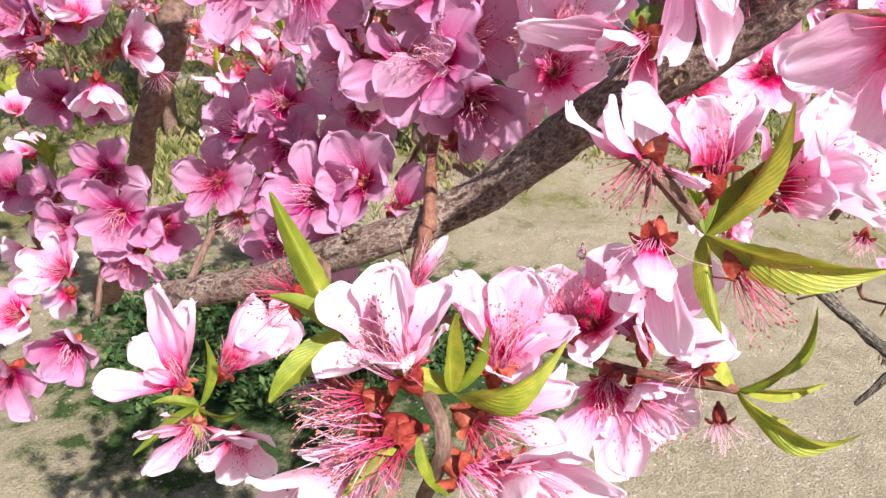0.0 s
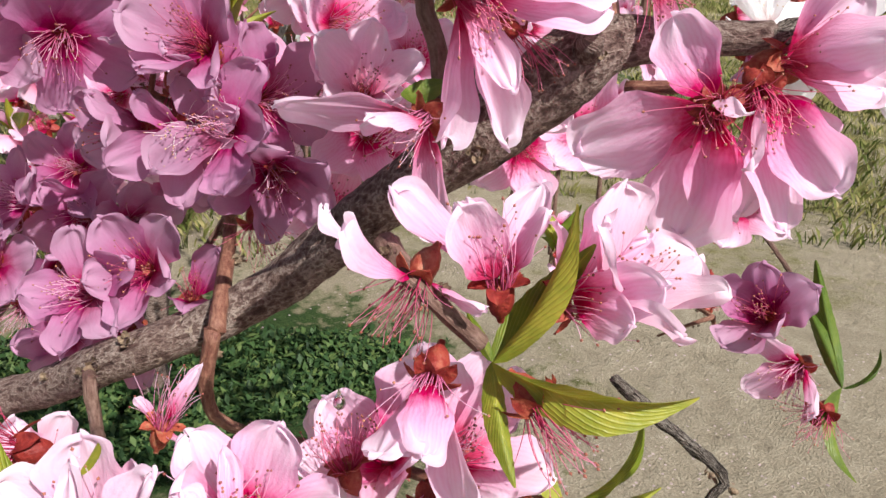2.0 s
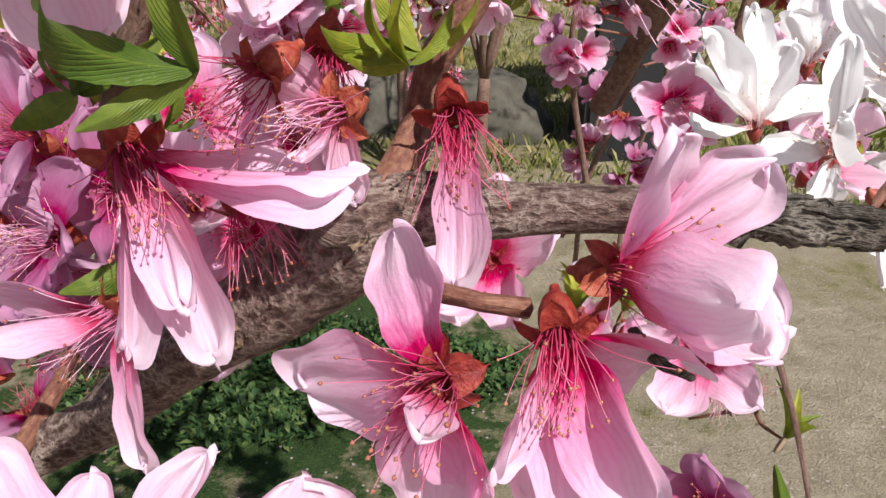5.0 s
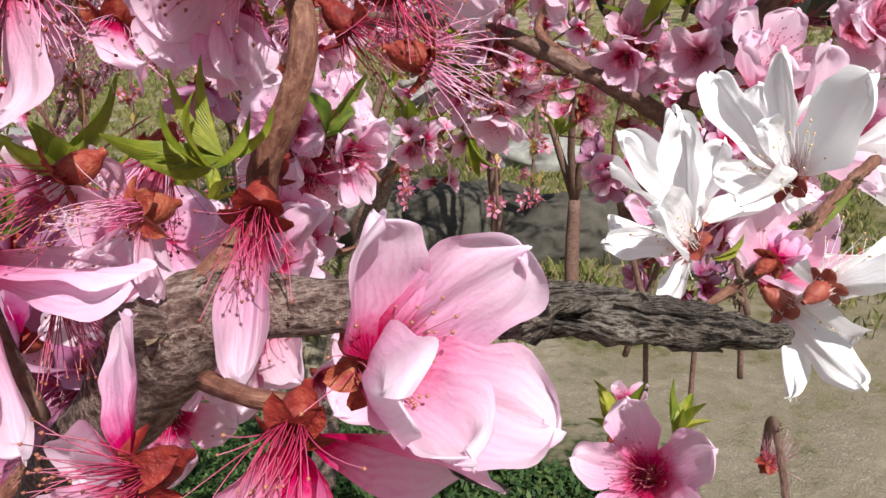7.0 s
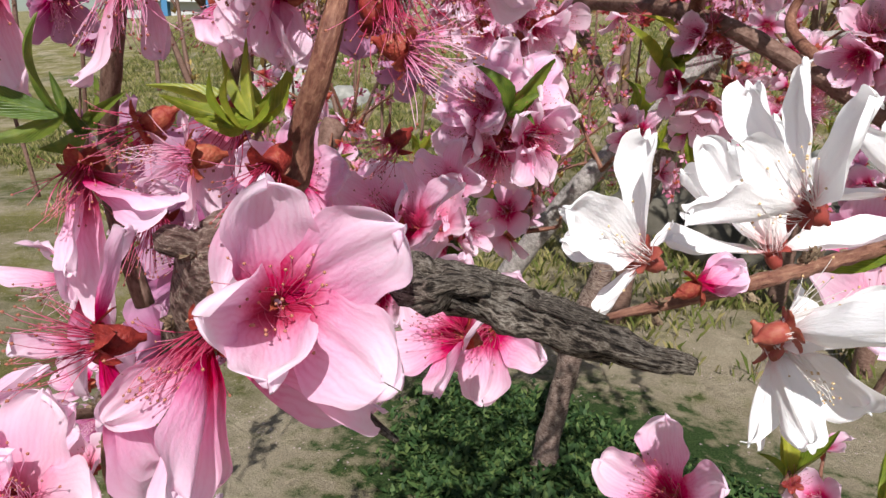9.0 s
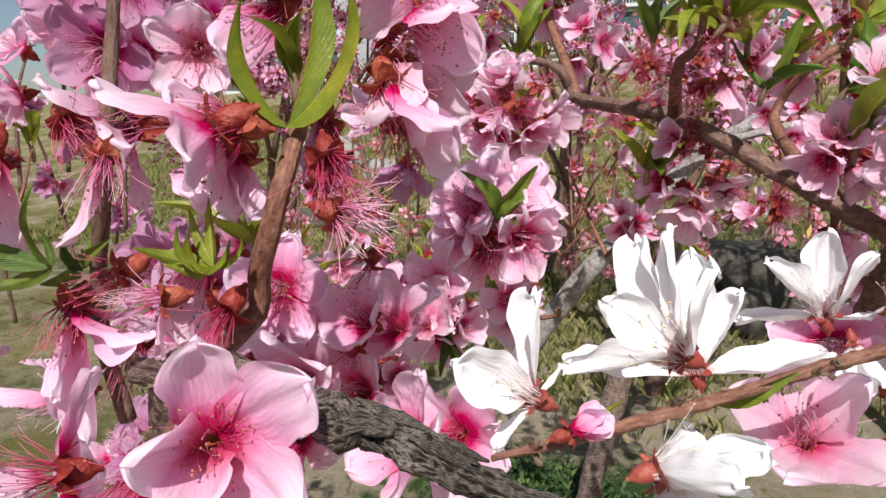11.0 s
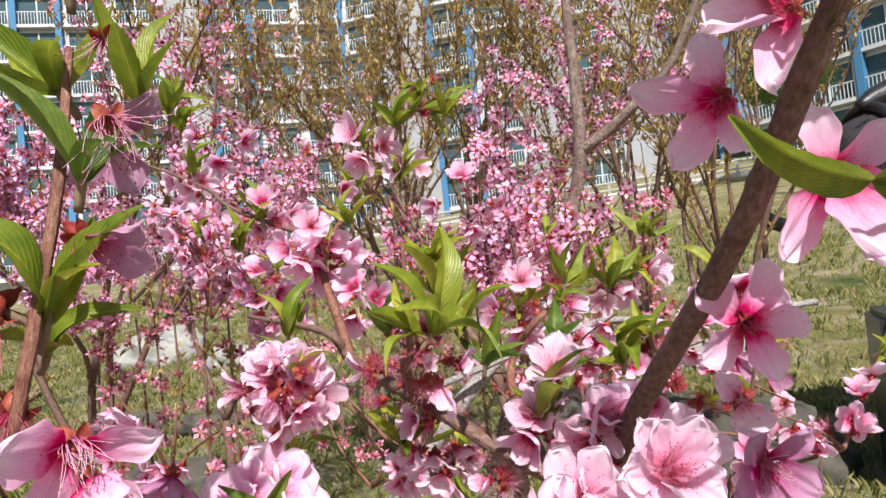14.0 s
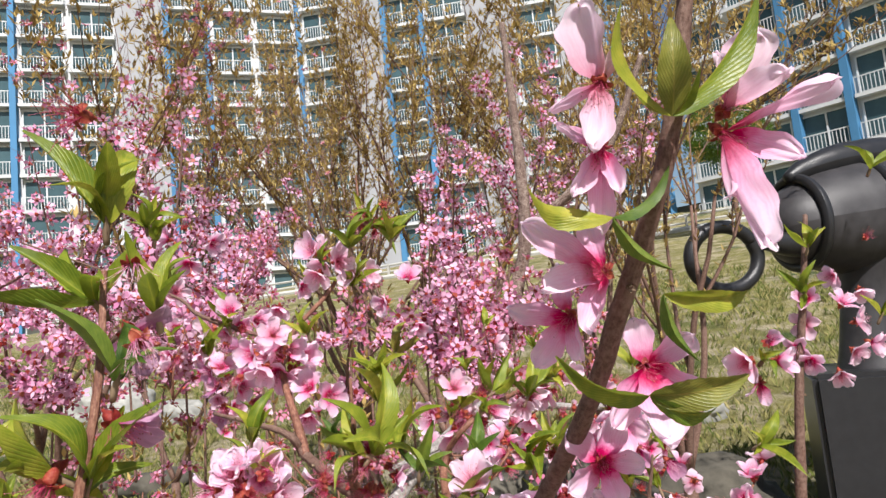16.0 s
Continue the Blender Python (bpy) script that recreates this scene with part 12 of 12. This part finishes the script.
blossom((0.380, 0.620, 1.281), (0.879, -0.478, 0.010), "bare", "pink", 0.0203)
blossom((0.368, 0.617, 1.263), (0.122, -0.485, -0.866), "bare", "pink", 0.0206)
blossom((0.353, 0.618, 1.284), (-0.307, -0.945, -0.115), "half", "pink", 0.0208)
blossom((0.370, 0.607, 1.295), (0.355, -0.682, 0.639), "bare", "pink", 0.0202)
blossom((-0.164, 0.897, 1.572), (0.916, -0.088, -0.391), "open", "pink", 0.0200, many=True)
blossom((-0.187, 0.873, 1.544), (0.245, -0.444, -0.862), "open", "pink", 0.0211, many=True)
blossom((-0.212, 0.863, 1.581), (-0.464, -0.842, 0.275), "half", "pink", 0.0190, many=True)
blossom((-0.194, 0.877, 1.599), (0.446, -0.547, 0.708), "bare", "pink", 0.0221, many=True)
blossom((-0.082, 0.836, 1.371), (0.947, -0.130, -0.293), "open", "pink", 0.0214, many=True)
blossom((-0.102, 0.825, 1.347), (0.249, -0.620, -0.744), "bare", "pink", 0.0207, many=True)
blossom((-0.135, 0.809, 1.389), (-0.309, -0.930, 0.200), "bare", "pink", 0.0198, many=True)
blossom((-0.094, 0.816, 1.398), (0.379, -0.492, 0.784), "open", "pink", 0.0216, many=True)
blossom((-0.055, 0.950, 1.499), (0.820, -0.229, -0.524), "half", "pink", 0.0196, many=True)
blossom((-0.087, 0.937, 1.471), (0.176, -0.523, -0.834), "half", "pink", 0.0204, many=True)
blossom((-0.087, 0.923, 1.549), (0.099, -0.772, 0.628), "bare", "pink", 0.0216, many=True)
blossom((0.118, 1.028, 1.457), (0.877, -0.284, -0.388), "bare", "pink", 0.0208, many=True)
blossom((0.094, 1.007, 1.428), (0.434, -0.459, -0.775), "half", "pink", 0.0192, many=True)
blossom((0.053, 0.995, 1.464), (-0.440, -0.842, -0.312), "half", "pink", 0.0219, many=True)
blossom((0.090, 0.996, 1.494), (0.252, -0.638, 0.728), "open", "pink", 0.0220, many=True)
blossom((0.201, 1.117, 1.437), (0.927, -0.238, -0.290), "bare", "pink", 0.0199, many=True)
blossom((0.168, 1.101, 1.408), (0.142, -0.427, -0.893), "bare", "pink", 0.0213, many=True)
blossom((0.145, 1.087, 1.441), (-0.557, -0.798, -0.232), "bare", "pink", 0.0208, many=True)
blossom((0.166, 1.081, 1.482), (0.319, -0.658, 0.682), "bare", "pink", 0.0221, many=True)
limb("twig", [(-0.205, 0.388, 1.192, 0.0022), (-0.258, 0.393, 1.245, 0.0015), (-0.290, 0.377, 1.301, 0.0009)], BARK_RED, "thin reddish twig with scattered peach blossoms", sides=7, step=0.01, rough=0.08, seed=1128, spurs=2)
blossom((-0.219, 0.388, 1.222), (0.618, -0.175, 0.766), "open", "pale", 0.0195, many=True)
blossom((-0.252, 0.384, 1.247), (0.706, -0.690, -0.161), "half", "pale", 0.0211, many=True)
blossom((-0.270, 0.377, 1.288), (0.943, -0.311, 0.116), "half", "pale", 0.0180, many=True)
shoot((-0.290, 0.377, 1.301), (0.174, 0.049, 0.984), 6, 0.043, "green", 50)
limb("twig", [(-0.205, 0.388, 1.192, 0.0022), (-0.238, 0.395, 1.250, 0.0015), (-0.233, 0.398, 1.308, 0.0009)], BARK_RED, "thin reddish twig with scattered peach blossoms", sides=7, step=0.01, rough=0.08, seed=1133, spurs=2)
blossom((-0.222, 0.389, 1.226), (-0.276, -0.089, 0.957), "bare", "pink", 0.0198, many=True)
blossom((-0.236, 0.389, 1.243), (0.097, -0.503, -0.859), "bare", "pink", 0.0181, many=True)
blossom((-0.225, 0.404, 1.296), (0.763, 0.588, 0.269), "half", "pink", 0.0202, many=True)
limb("twig", [(-0.205, 0.388, 1.192, 0.0022), (-0.220, 0.387, 1.218, 0.0015), (-0.218, 0.364, 1.245, 0.0009)], BARK_RED, "thin reddish twig with scattered peach blossoms", sides=7, step=0.01, rough=0.08, seed=1137, spurs=2)
blossom((-0.218, 0.381, 1.195), (-0.552, -0.563, -0.615), "bare", "pink", 0.0201, many=True)
blossom((-0.224, 0.379, 1.228), (-0.358, -0.576, 0.735), "two", "pink", 0.0185, many=True)
blossom((-0.212, 0.360, 1.236), (0.471, -0.872, -0.130), "open", "pink", 0.0219, many=True)
limb("twig", [(-0.205, 0.388, 1.192, 0.0022), (-0.195, 0.407, 1.229, 0.0015), (-0.218, 0.428, 1.265, 0.0009)], BARK_RED, "thin reddish twig with scattered peach blossoms", sides=7, step=0.01, rough=0.08, seed=1141, spurs=2)
blossom((-0.213, 0.412, 1.261), (-0.123, -0.849, 0.515), "bare", "pink", 0.0199, many=True)
shoot((-0.218, 0.428, 1.265), (0.022, -0.094, 0.995), 4, 0.043, "green", 50)
limb("twig", [(-0.205, 0.388, 1.192, 0.0022), (-0.209, 0.357, 1.200, 0.0015), (-0.244, 0.352, 1.203, 0.0009)], BARK_RED, "thin reddish twig with scattered peach blossoms", sides=7, step=0.01, rough=0.08, seed=1146, spurs=2)
blossom((-0.206, 0.363, 1.194), (0.061, -0.993, -0.096), "bare", "pale", 0.0206, many=True)
blossom((-0.219, 0.364, 1.195), (-0.643, 0.606, -0.468), "half", "pale", 0.0219, many=True)
blossom((-0.224, 0.353, 1.197), (0.895, -0.060, -0.443), "half", "pink", 0.0193, many=True)
shoot((-0.244, 0.352, 1.203), (0.314, 0.184, 0.931), 4, 0.045, "green", 50)
limb("twig", [(-0.211, 0.342, 1.066, 0.0022), (-0.196, 0.343, 1.111, 0.0015), (-0.211, 0.337, 1.148, 0.0009)], BARK_RED, "thin reddish twig with scattered peach blossoms", sides=7, step=0.01, rough=0.08, seed=1151, spurs=2)
blossom((-0.191, 0.347, 1.093), (0.901, 0.434, -0.024), "half", "pink", 0.0217, many=True)
blossom((-0.198, 0.338, 1.143), (0.607, -0.135, 0.783), "bare", "pink", 0.0195, many=True)
shoot((-0.211, 0.337, 1.148), (-0.217, -0.308, 0.926), 4, 0.036, "green", 50)
limb("twig", [(-0.211, 0.342, 1.066, 0.0022), (-0.230, 0.356, 1.093, 0.0015), (-0.234, 0.375, 1.124, 0.0009)], BARK_RED, "thin reddish twig with scattered peach blossoms", sides=7, step=0.01, rough=0.08, seed=1155, spurs=2)
blossom((-0.218, 0.355, 1.072), (0.411, 0.389, -0.824), "half", "pink", 0.0217, many=True)
blossom((-0.235, 0.379, 1.115), (-0.158, 0.943, 0.294), "half", "pink", 0.0218, many=True)
shoot((-0.234, 0.375, 1.124), (0.167, 0.042, 0.985), 4, 0.040, "green", 50)
limb("twig", [(-0.211, 0.342, 1.066, 0.0022), (-0.245, 0.346, 1.073, 0.0015), (-0.193, 0.327, 1.109, 0.0009)], BARK_RED, "thin reddish twig with scattered peach blossoms", sides=7, step=0.01, rough=0.08, seed=1159, spurs=2)
blossom((-0.226, 0.348, 1.060), (0.419, 0.349, -0.838), "half", "pink", 0.0218, many=True)
blossom((-0.210, 0.345, 1.098), (0.300, 0.903, 0.307), "half", "pink", 0.0186, many=True)
shoot((-0.193, 0.327, 1.109), (0.054, -0.065, 0.996), 5, 0.045, "green", 50)
blossom((-0.093, 0.344, 1.297), (0.994, 0.008, 0.112), "half", "pink", 0.0208)
blossom((-0.100, 0.328, 1.280), (0.645, -0.380, -0.663), "open", "deep", 0.0200)
blossom((-0.101, 0.315, 1.279), (0.348, -0.888, -0.301), "half", "pink", 0.0232)
blossom((-0.120, 0.321, 1.297), (-0.221, -0.969, 0.110), "half", "deep", 0.0224)
blossom((-0.105, 0.337, 1.312), (0.288, -0.267, 0.920), "open", "deep", 0.0218)
blossom((-0.139, 0.362, 1.229), (0.966, -0.255, -0.036), "half", "pink", 0.0231)
blossom((-0.159, 0.338, 1.205), (0.319, -0.677, -0.663), "open", "deep", 0.0226)
blossom((-0.155, 0.326, 1.230), (-0.034, -0.988, 0.149), "half", "deep", 0.0230)
blossom((-0.154, 0.347, 1.251), (0.461, -0.307, 0.833), "half", "pink", 0.0230)
blossom((-0.131, 0.381, 1.260), (0.955, -0.050, 0.294), "bare", "pink", 0.0197)
blossom((-0.145, 0.358, 1.241), (0.376, -0.833, -0.405), "bare", "pink", 0.0221)
blossom((-0.152, 0.370, 1.276), (-0.043, -0.538, 0.842), "bare", "pink", 0.0229)
blossom((0.124, 0.362, 1.197), (0.012, -0.786, 0.618), "half", "pale", 0.0220)
blossom((0.126, 0.395, 1.174), (0.017, -0.901, 0.433), "open", "pink", 0.0220)
blossom((0.171, 0.353, 1.199), (0.140, -0.986, 0.090), "half", "pale", 0.0220)
blossom((0.145, 0.409, 1.201), (0.124, -0.840, 0.528), "half", "pink", 0.0220)
blossom((-0.015, 0.398, 1.359), (0.987, -0.158, -0.014), "open", "pink", 0.0195)
blossom((-0.019, 0.395, 1.339), (0.887, -0.294, -0.357), "half", "pink", 0.0195)
blossom((-0.032, 0.377, 1.332), (0.213, -0.732, -0.648), "open", "pink", 0.0196)
blossom((-0.047, 0.376, 1.363), (-0.259, -0.894, 0.366), "open", "pink", 0.0198)
blossom((-0.048, 0.379, 1.378), (0.088, -0.831, 0.550), "half", "deep", 0.0201)
blossom((-0.013, 0.392, 1.372), (0.573, -0.131, 0.809), "open", "deep", 0.0203)
blossom((-0.040, 0.390, 1.312), (0.990, -0.080, 0.112), "open", "pink", 0.0190)
blossom((-0.049, 0.390, 1.284), (0.616, -0.240, -0.750), "half", "deep", 0.0223)
blossom((-0.081, 0.372, 1.299), (-0.361, -0.894, -0.265), "open", "pink", 0.0201)
blossom((-0.073, 0.372, 1.323), (-0.157, -0.789, 0.594), "open", "pink", 0.0199)
blossom((-0.057, 0.391, 1.331), (0.630, -0.460, 0.626), "open", "pink", 0.0216)
blossom((-0.030, 0.465, 1.372), (0.980, -0.174, 0.101), "open", "pink", 0.0188)
blossom((-0.039, 0.444, 1.350), (0.366, -0.652, -0.664), "open", "pink", 0.0193)
blossom((-0.065, 0.443, 1.376), (-0.055, -0.996, 0.077), "half", "pink", 0.0203)
blossom((-0.041, 0.452, 1.396), (0.578, -0.463, 0.672), "half", "pink", 0.0206)
shoot((-0.046, 0.448, 1.373), (0.444, -0.620, 0.647), 3, 0.028, "green", 40)

# ---- trees, rocks and things behind ----
limb("trunk", [(-0.50, 1.95, -0.1, 0.04), (-0.36, 1.93, 0.6, 0.032), (-0.10, 1.97, 1.30, 0.023), (-0.015, 2.0, 1.52, 0.019), (0.024, 2.0, 1.68, 0.019), (0.03, 2.0, 1.90, 0.014), (0.02, 2.02, 2.3, 0.009)], BARK, "grey-brown leaning peach trunk with a fork", "tree trunk", 14, 0.02, 0.12, 5)
limb("branch", [(0.024, 2.0, 1.67, 0.016), (0.14, 2.0, 1.74, 0.014), (0.28, 2.0, 1.86, 0.011), (0.40, 2.0, 2.1, 0.008)], BARK, "grey side limb of the forked trunk", "branch", 12, 0.02, 0.10, 6)
# low flowering growth between the tree and the lawn
rng = random.Random(71)
for k in range(26):
    u = (k + rng.uniform(0, 0.9)) / 26
    v = rng.uniform(0, 1)
    x = (-0.864 + 1.116 * u) * (1 - v) + (-1.467 + 1.633 * u) * v
    y = (1.162 + 0.599 * u) * (1 - v) + (1.631 + 0.746 * u) * v
    z = rng.uniform(1.16, 1.34)
    top = z + rng.uniform(0.16, 0.42)
    dx, dy = rng.uniform(-0.07, 0.07), rng.uniform(-0.07, 0.07)
    spray([(x, y, z - 0.25, 0.0040), (x + 0.4 * dx, y + 0.4 * dy, (z + top) / 2, 0.0026), (x + dx, y + dy, top, 0.0012)], rng.randrange(20, 48), 0.034, 1300 + k, "thin dark twig crowded with shade-toned deep pink blossoms", FAR_ROSE, 0.019, rng.randrange(6, 22))
far_tree("budding_tree", (-0.75, 3.3, 0), 3.6, (0.0, 0.0), 24, "budding tree with bare upright twigs and olive leaves", FAR_PINK, 0, BARK_DARK, 0.016, 0.45, FAR_OLIVE, 4600, 0.04, 4, 0.22)
far_tree("budding_tree", (-1.7, 4.2, 0), 3.9, (0.0, 0.0), 25, "budding tree with bare upright twigs and olive leaves", FAR_PINK, 0, BARK_DARK, 0.016, 0.45, FAR_OLIVE, 4600, 0.04, 4, 0.22)
far_tree("budding_tree", (-0.15, 4.0, 0), 3.6, (0.0, 0.0), 27, "budding tree with bare upright twigs and olive leaves", FAR_PINK, 0, BARK_DARK, 0.016, 0.45, FAR_OLIVE, 4600, 0.04, 4, 0.22)
far_tree("budding_tree", (0.3, 3.4, 0), 3.3, (0.0, 0.0), 31, "budding shrub with bare upright twigs and golden leaves", FAR_PINK, 0, BARK_DARK, 0.016, 0.45, FAR_OLIVE, 3800, 0.035, 4, 0.2)
far_tree("budding_tree", (-2.3, 5.2, 0), 4.2, (0.0, 0.0), 33, "budding shrub with bare upright twigs and golden leaves", FAR_PINK, 0, BARK_DARK, 0.016, 0.45, FAR_OLIVE, 3800, 0.035, 4, 0.2)
far_tree("budding_tree", (-2.11, 2.16, 0), 3.2, (0.0, 0.0), 37, "budding peach tree with dark twigs and few blossoms", FAR_ROSE, 700, BARK_DARK, 0.016, 0.45, FAR_OLIVE, 2500, 0.035, 4, 0.2)
far_tree("peach_tree", (-2.6, 3.4, 0), 2.2, (0.0, 0.0), 23, "bushy pink flowering peach tree beyond the lawn", FAR_PINK, 2600, BARK_DARK, 0.017, 0.6, LEAF_OLIVE, 200, 0.03, 3, 0.3)
rock(-7.2, 8.5, 0.42, 3, "pale grey boulder lying in dry grass")
rock(-9.2, 9.0, 0.75, 5, "dark-sided grey boulder beside a paler one")
rock(-5.8, 5.5, 0.26, 6, "low grey stone half sunk in grass")
rock(-4.8, 5.5, 0.28, 7, "low grey stone half sunk in grass")
rock(-3.6, 3.8, 0.36, 8, "mossy grey boulder beneath the branches")
rock(-0.34, 5.0, 0.55, 9, "weathered grey boulder behind the tree")
rock(0.30, 4.85, 0.48, 10, "weathered grey boulder behind the tree")
rock(-0.03, 7.4, 0.40, 11, "rounded pale boulder on the bank")
rock(-1.0, 5.3, 0.5, 12, "weathered grey boulder behind the tree")


def sculpture():
    """A dark stone piece: a looped handle, a rounded body with bands, and a block under it."""
    root = tagged(new("stone_sculpture"), "dark polished stone piece with looped handle on a block", "sculpture")
    root.location = (1.2, 4.62, 0.0)
    z0 = float(ground_z(1.2, 4.62))
    ring = [(-0.61 + 0.165 * math.cos(a), -0.67 + 0.12 * math.cos(a), 1.63 + 0.165 * math.sin(a), 0.036) for a in [0.5 + k * 0.3927 for k in range(17)]]
    V, F, U = tube_data(ring + [(-0.40, -0.52, 1.70, 0.045), (-0.26, -0.38, 1.68, 0.07), (-0.12, -0.2, 1.70, 0.10)], 14, 0.02, 0.02, 1)
    part("handle", mesh("handle", V, F, BLACK, U), root)
    V, F, U = tube_data([(-0.34, -0.33, 1.76, 0.10), (-0.26, -0.28, 1.78, 0.20), (0.0, -0.10, 1.80, 0.30), (0.40, 0.16, 1.82, 0.32), (0.80, 0.36, 1.80, 0.26), (0.98, 0.42, 1.78, 0.12)], 28, 0.03, 0.02, 2)
    part("body", mesh("body", V, F, STEEL, U), root)
    for x, r in ((-0.20, 0.25), (0.14, 0.325), (0.62, 0.32)):
        V, F, U = tube_data([(x - 0.5 * r * math.cos(a), -0.10 + 0.65 * x + 0.85 * r * math.cos(a), 1.80 + r * math.sin(a), 0.03) for a in [k * 0.3927 for k in range(17)]], 10, 0.03, 0.0, 3)
        part("band", mesh("band", V, F, BLACK, U), root)
    V, F, U = tube_data([(-0.22, -0.30, 2.05, 0.03), (-0.12, -0.22, 2.10, 0.06), (0.10, -0.08, 2.15, 0.09), (0.40, 0.12, 2.17, 0.09), (0.62, 0.24, 2.14, 0.04)], 16, 0.03, 0.02, 5)
    part("cap", mesh("cap", V, F, BLACK, U), root)
    V, F, U = tube_data([(0.10, -0.05, 0.93, 0.20), (0.10, -0.05, 1.15, 0.15), (0.14, -0.02, 1.40, 0.16), (0.20, 0.02, 1.62, 0.24)], 20, 0.03, 0.02, 4)
    part("neck", mesh("neck", V, F, STEEL, U), root)
    bm = bmesh.new()
    box(bm, -0.26, 0.36, -0.36, 0.26, z0 - 0.1, 0.97)
    bmesh.ops.bevel(bm, geom=bm.edges[:], offset=0.03, segments=2, affect="EDGES")
    me = bpy.data.meshes.new("block")
    bm.to_mesh(me)
    bm.free()
    me.materials.append(BLACK)
    part("block", me, root)


sculpture()


def bush(x, y, z, r):
    """A clipped evergreen: stems under a crown of small leaves."""
    rng = np.random.default_rng(12)
    root = tagged(new("shrub"), "rounded dark evergreen shrub behind the bank railing", "shrub")
    root.location = (x, y, z)
    low = float(ground_z(x, y)) - z
    V, F, U = tube_data([(0, 0, low - 0.1, 0.10), (0.05, 0, low * 0.5, 0.08), (0, 0, 0.3 * r, 0.03)], 8, 0.2, 0.1, 3)
    part("trunk", mesh("trunk", V, F, BARK_DARK, U), root)
    d = rng.normal(0, 1, (5000, 3))
    d /= np.linalg.norm(d, axis=1)[:, None]
    lump = 1 + 0.16 * np.sin(d[:, 0] * 5 + 1) * np.sin(d[:, 2] * 6) + 0.1 * np.sin(d[:, 1] * 9)
    spots = d * (r * rng.uniform(0.45, 1.0, 5000) ** 0.5 * lump)[:, None] * (1.0, 1.0, 0.7)
    tagged(part("foliage", mini_leaves(spots, 0.16, 4, LEAF_DARK), root), kind="stuff")


bush(2.06, 31.00, 8.22, 1.84)


def water_drop(at):
    """A hanging drop, drawn out at its top."""
    m = Mat("water", 0.02, 0.5)
    m.b.inputs["Transmission Weight"].default_value = 1.0
    m.b.inputs["IOR"].default_value = 1.33
    prof = [(0.0002, 0.0030), (0.0004, 0.0022), (0.0009, 0.0012), (0.00125, 0.0002), (0.0012, -0.0006), (0.0007, -0.0013), (0.0002, -0.0015)]
    V, F, U = tube_data([(0, 0, z, r) for r, z in prof], 14, 0.0004, 0.0, 1)
    ob = tagged(new("water_drop", mesh("water_drop", V, F, m.m, U)), "clear water drop hanging from a blossom stamen", "water drop")
    ob.location = at


water_drop((0.1144, 0.2376, 1.1615))
massed("blossom_mass", "many pink peach blossoms on twigs farther back")
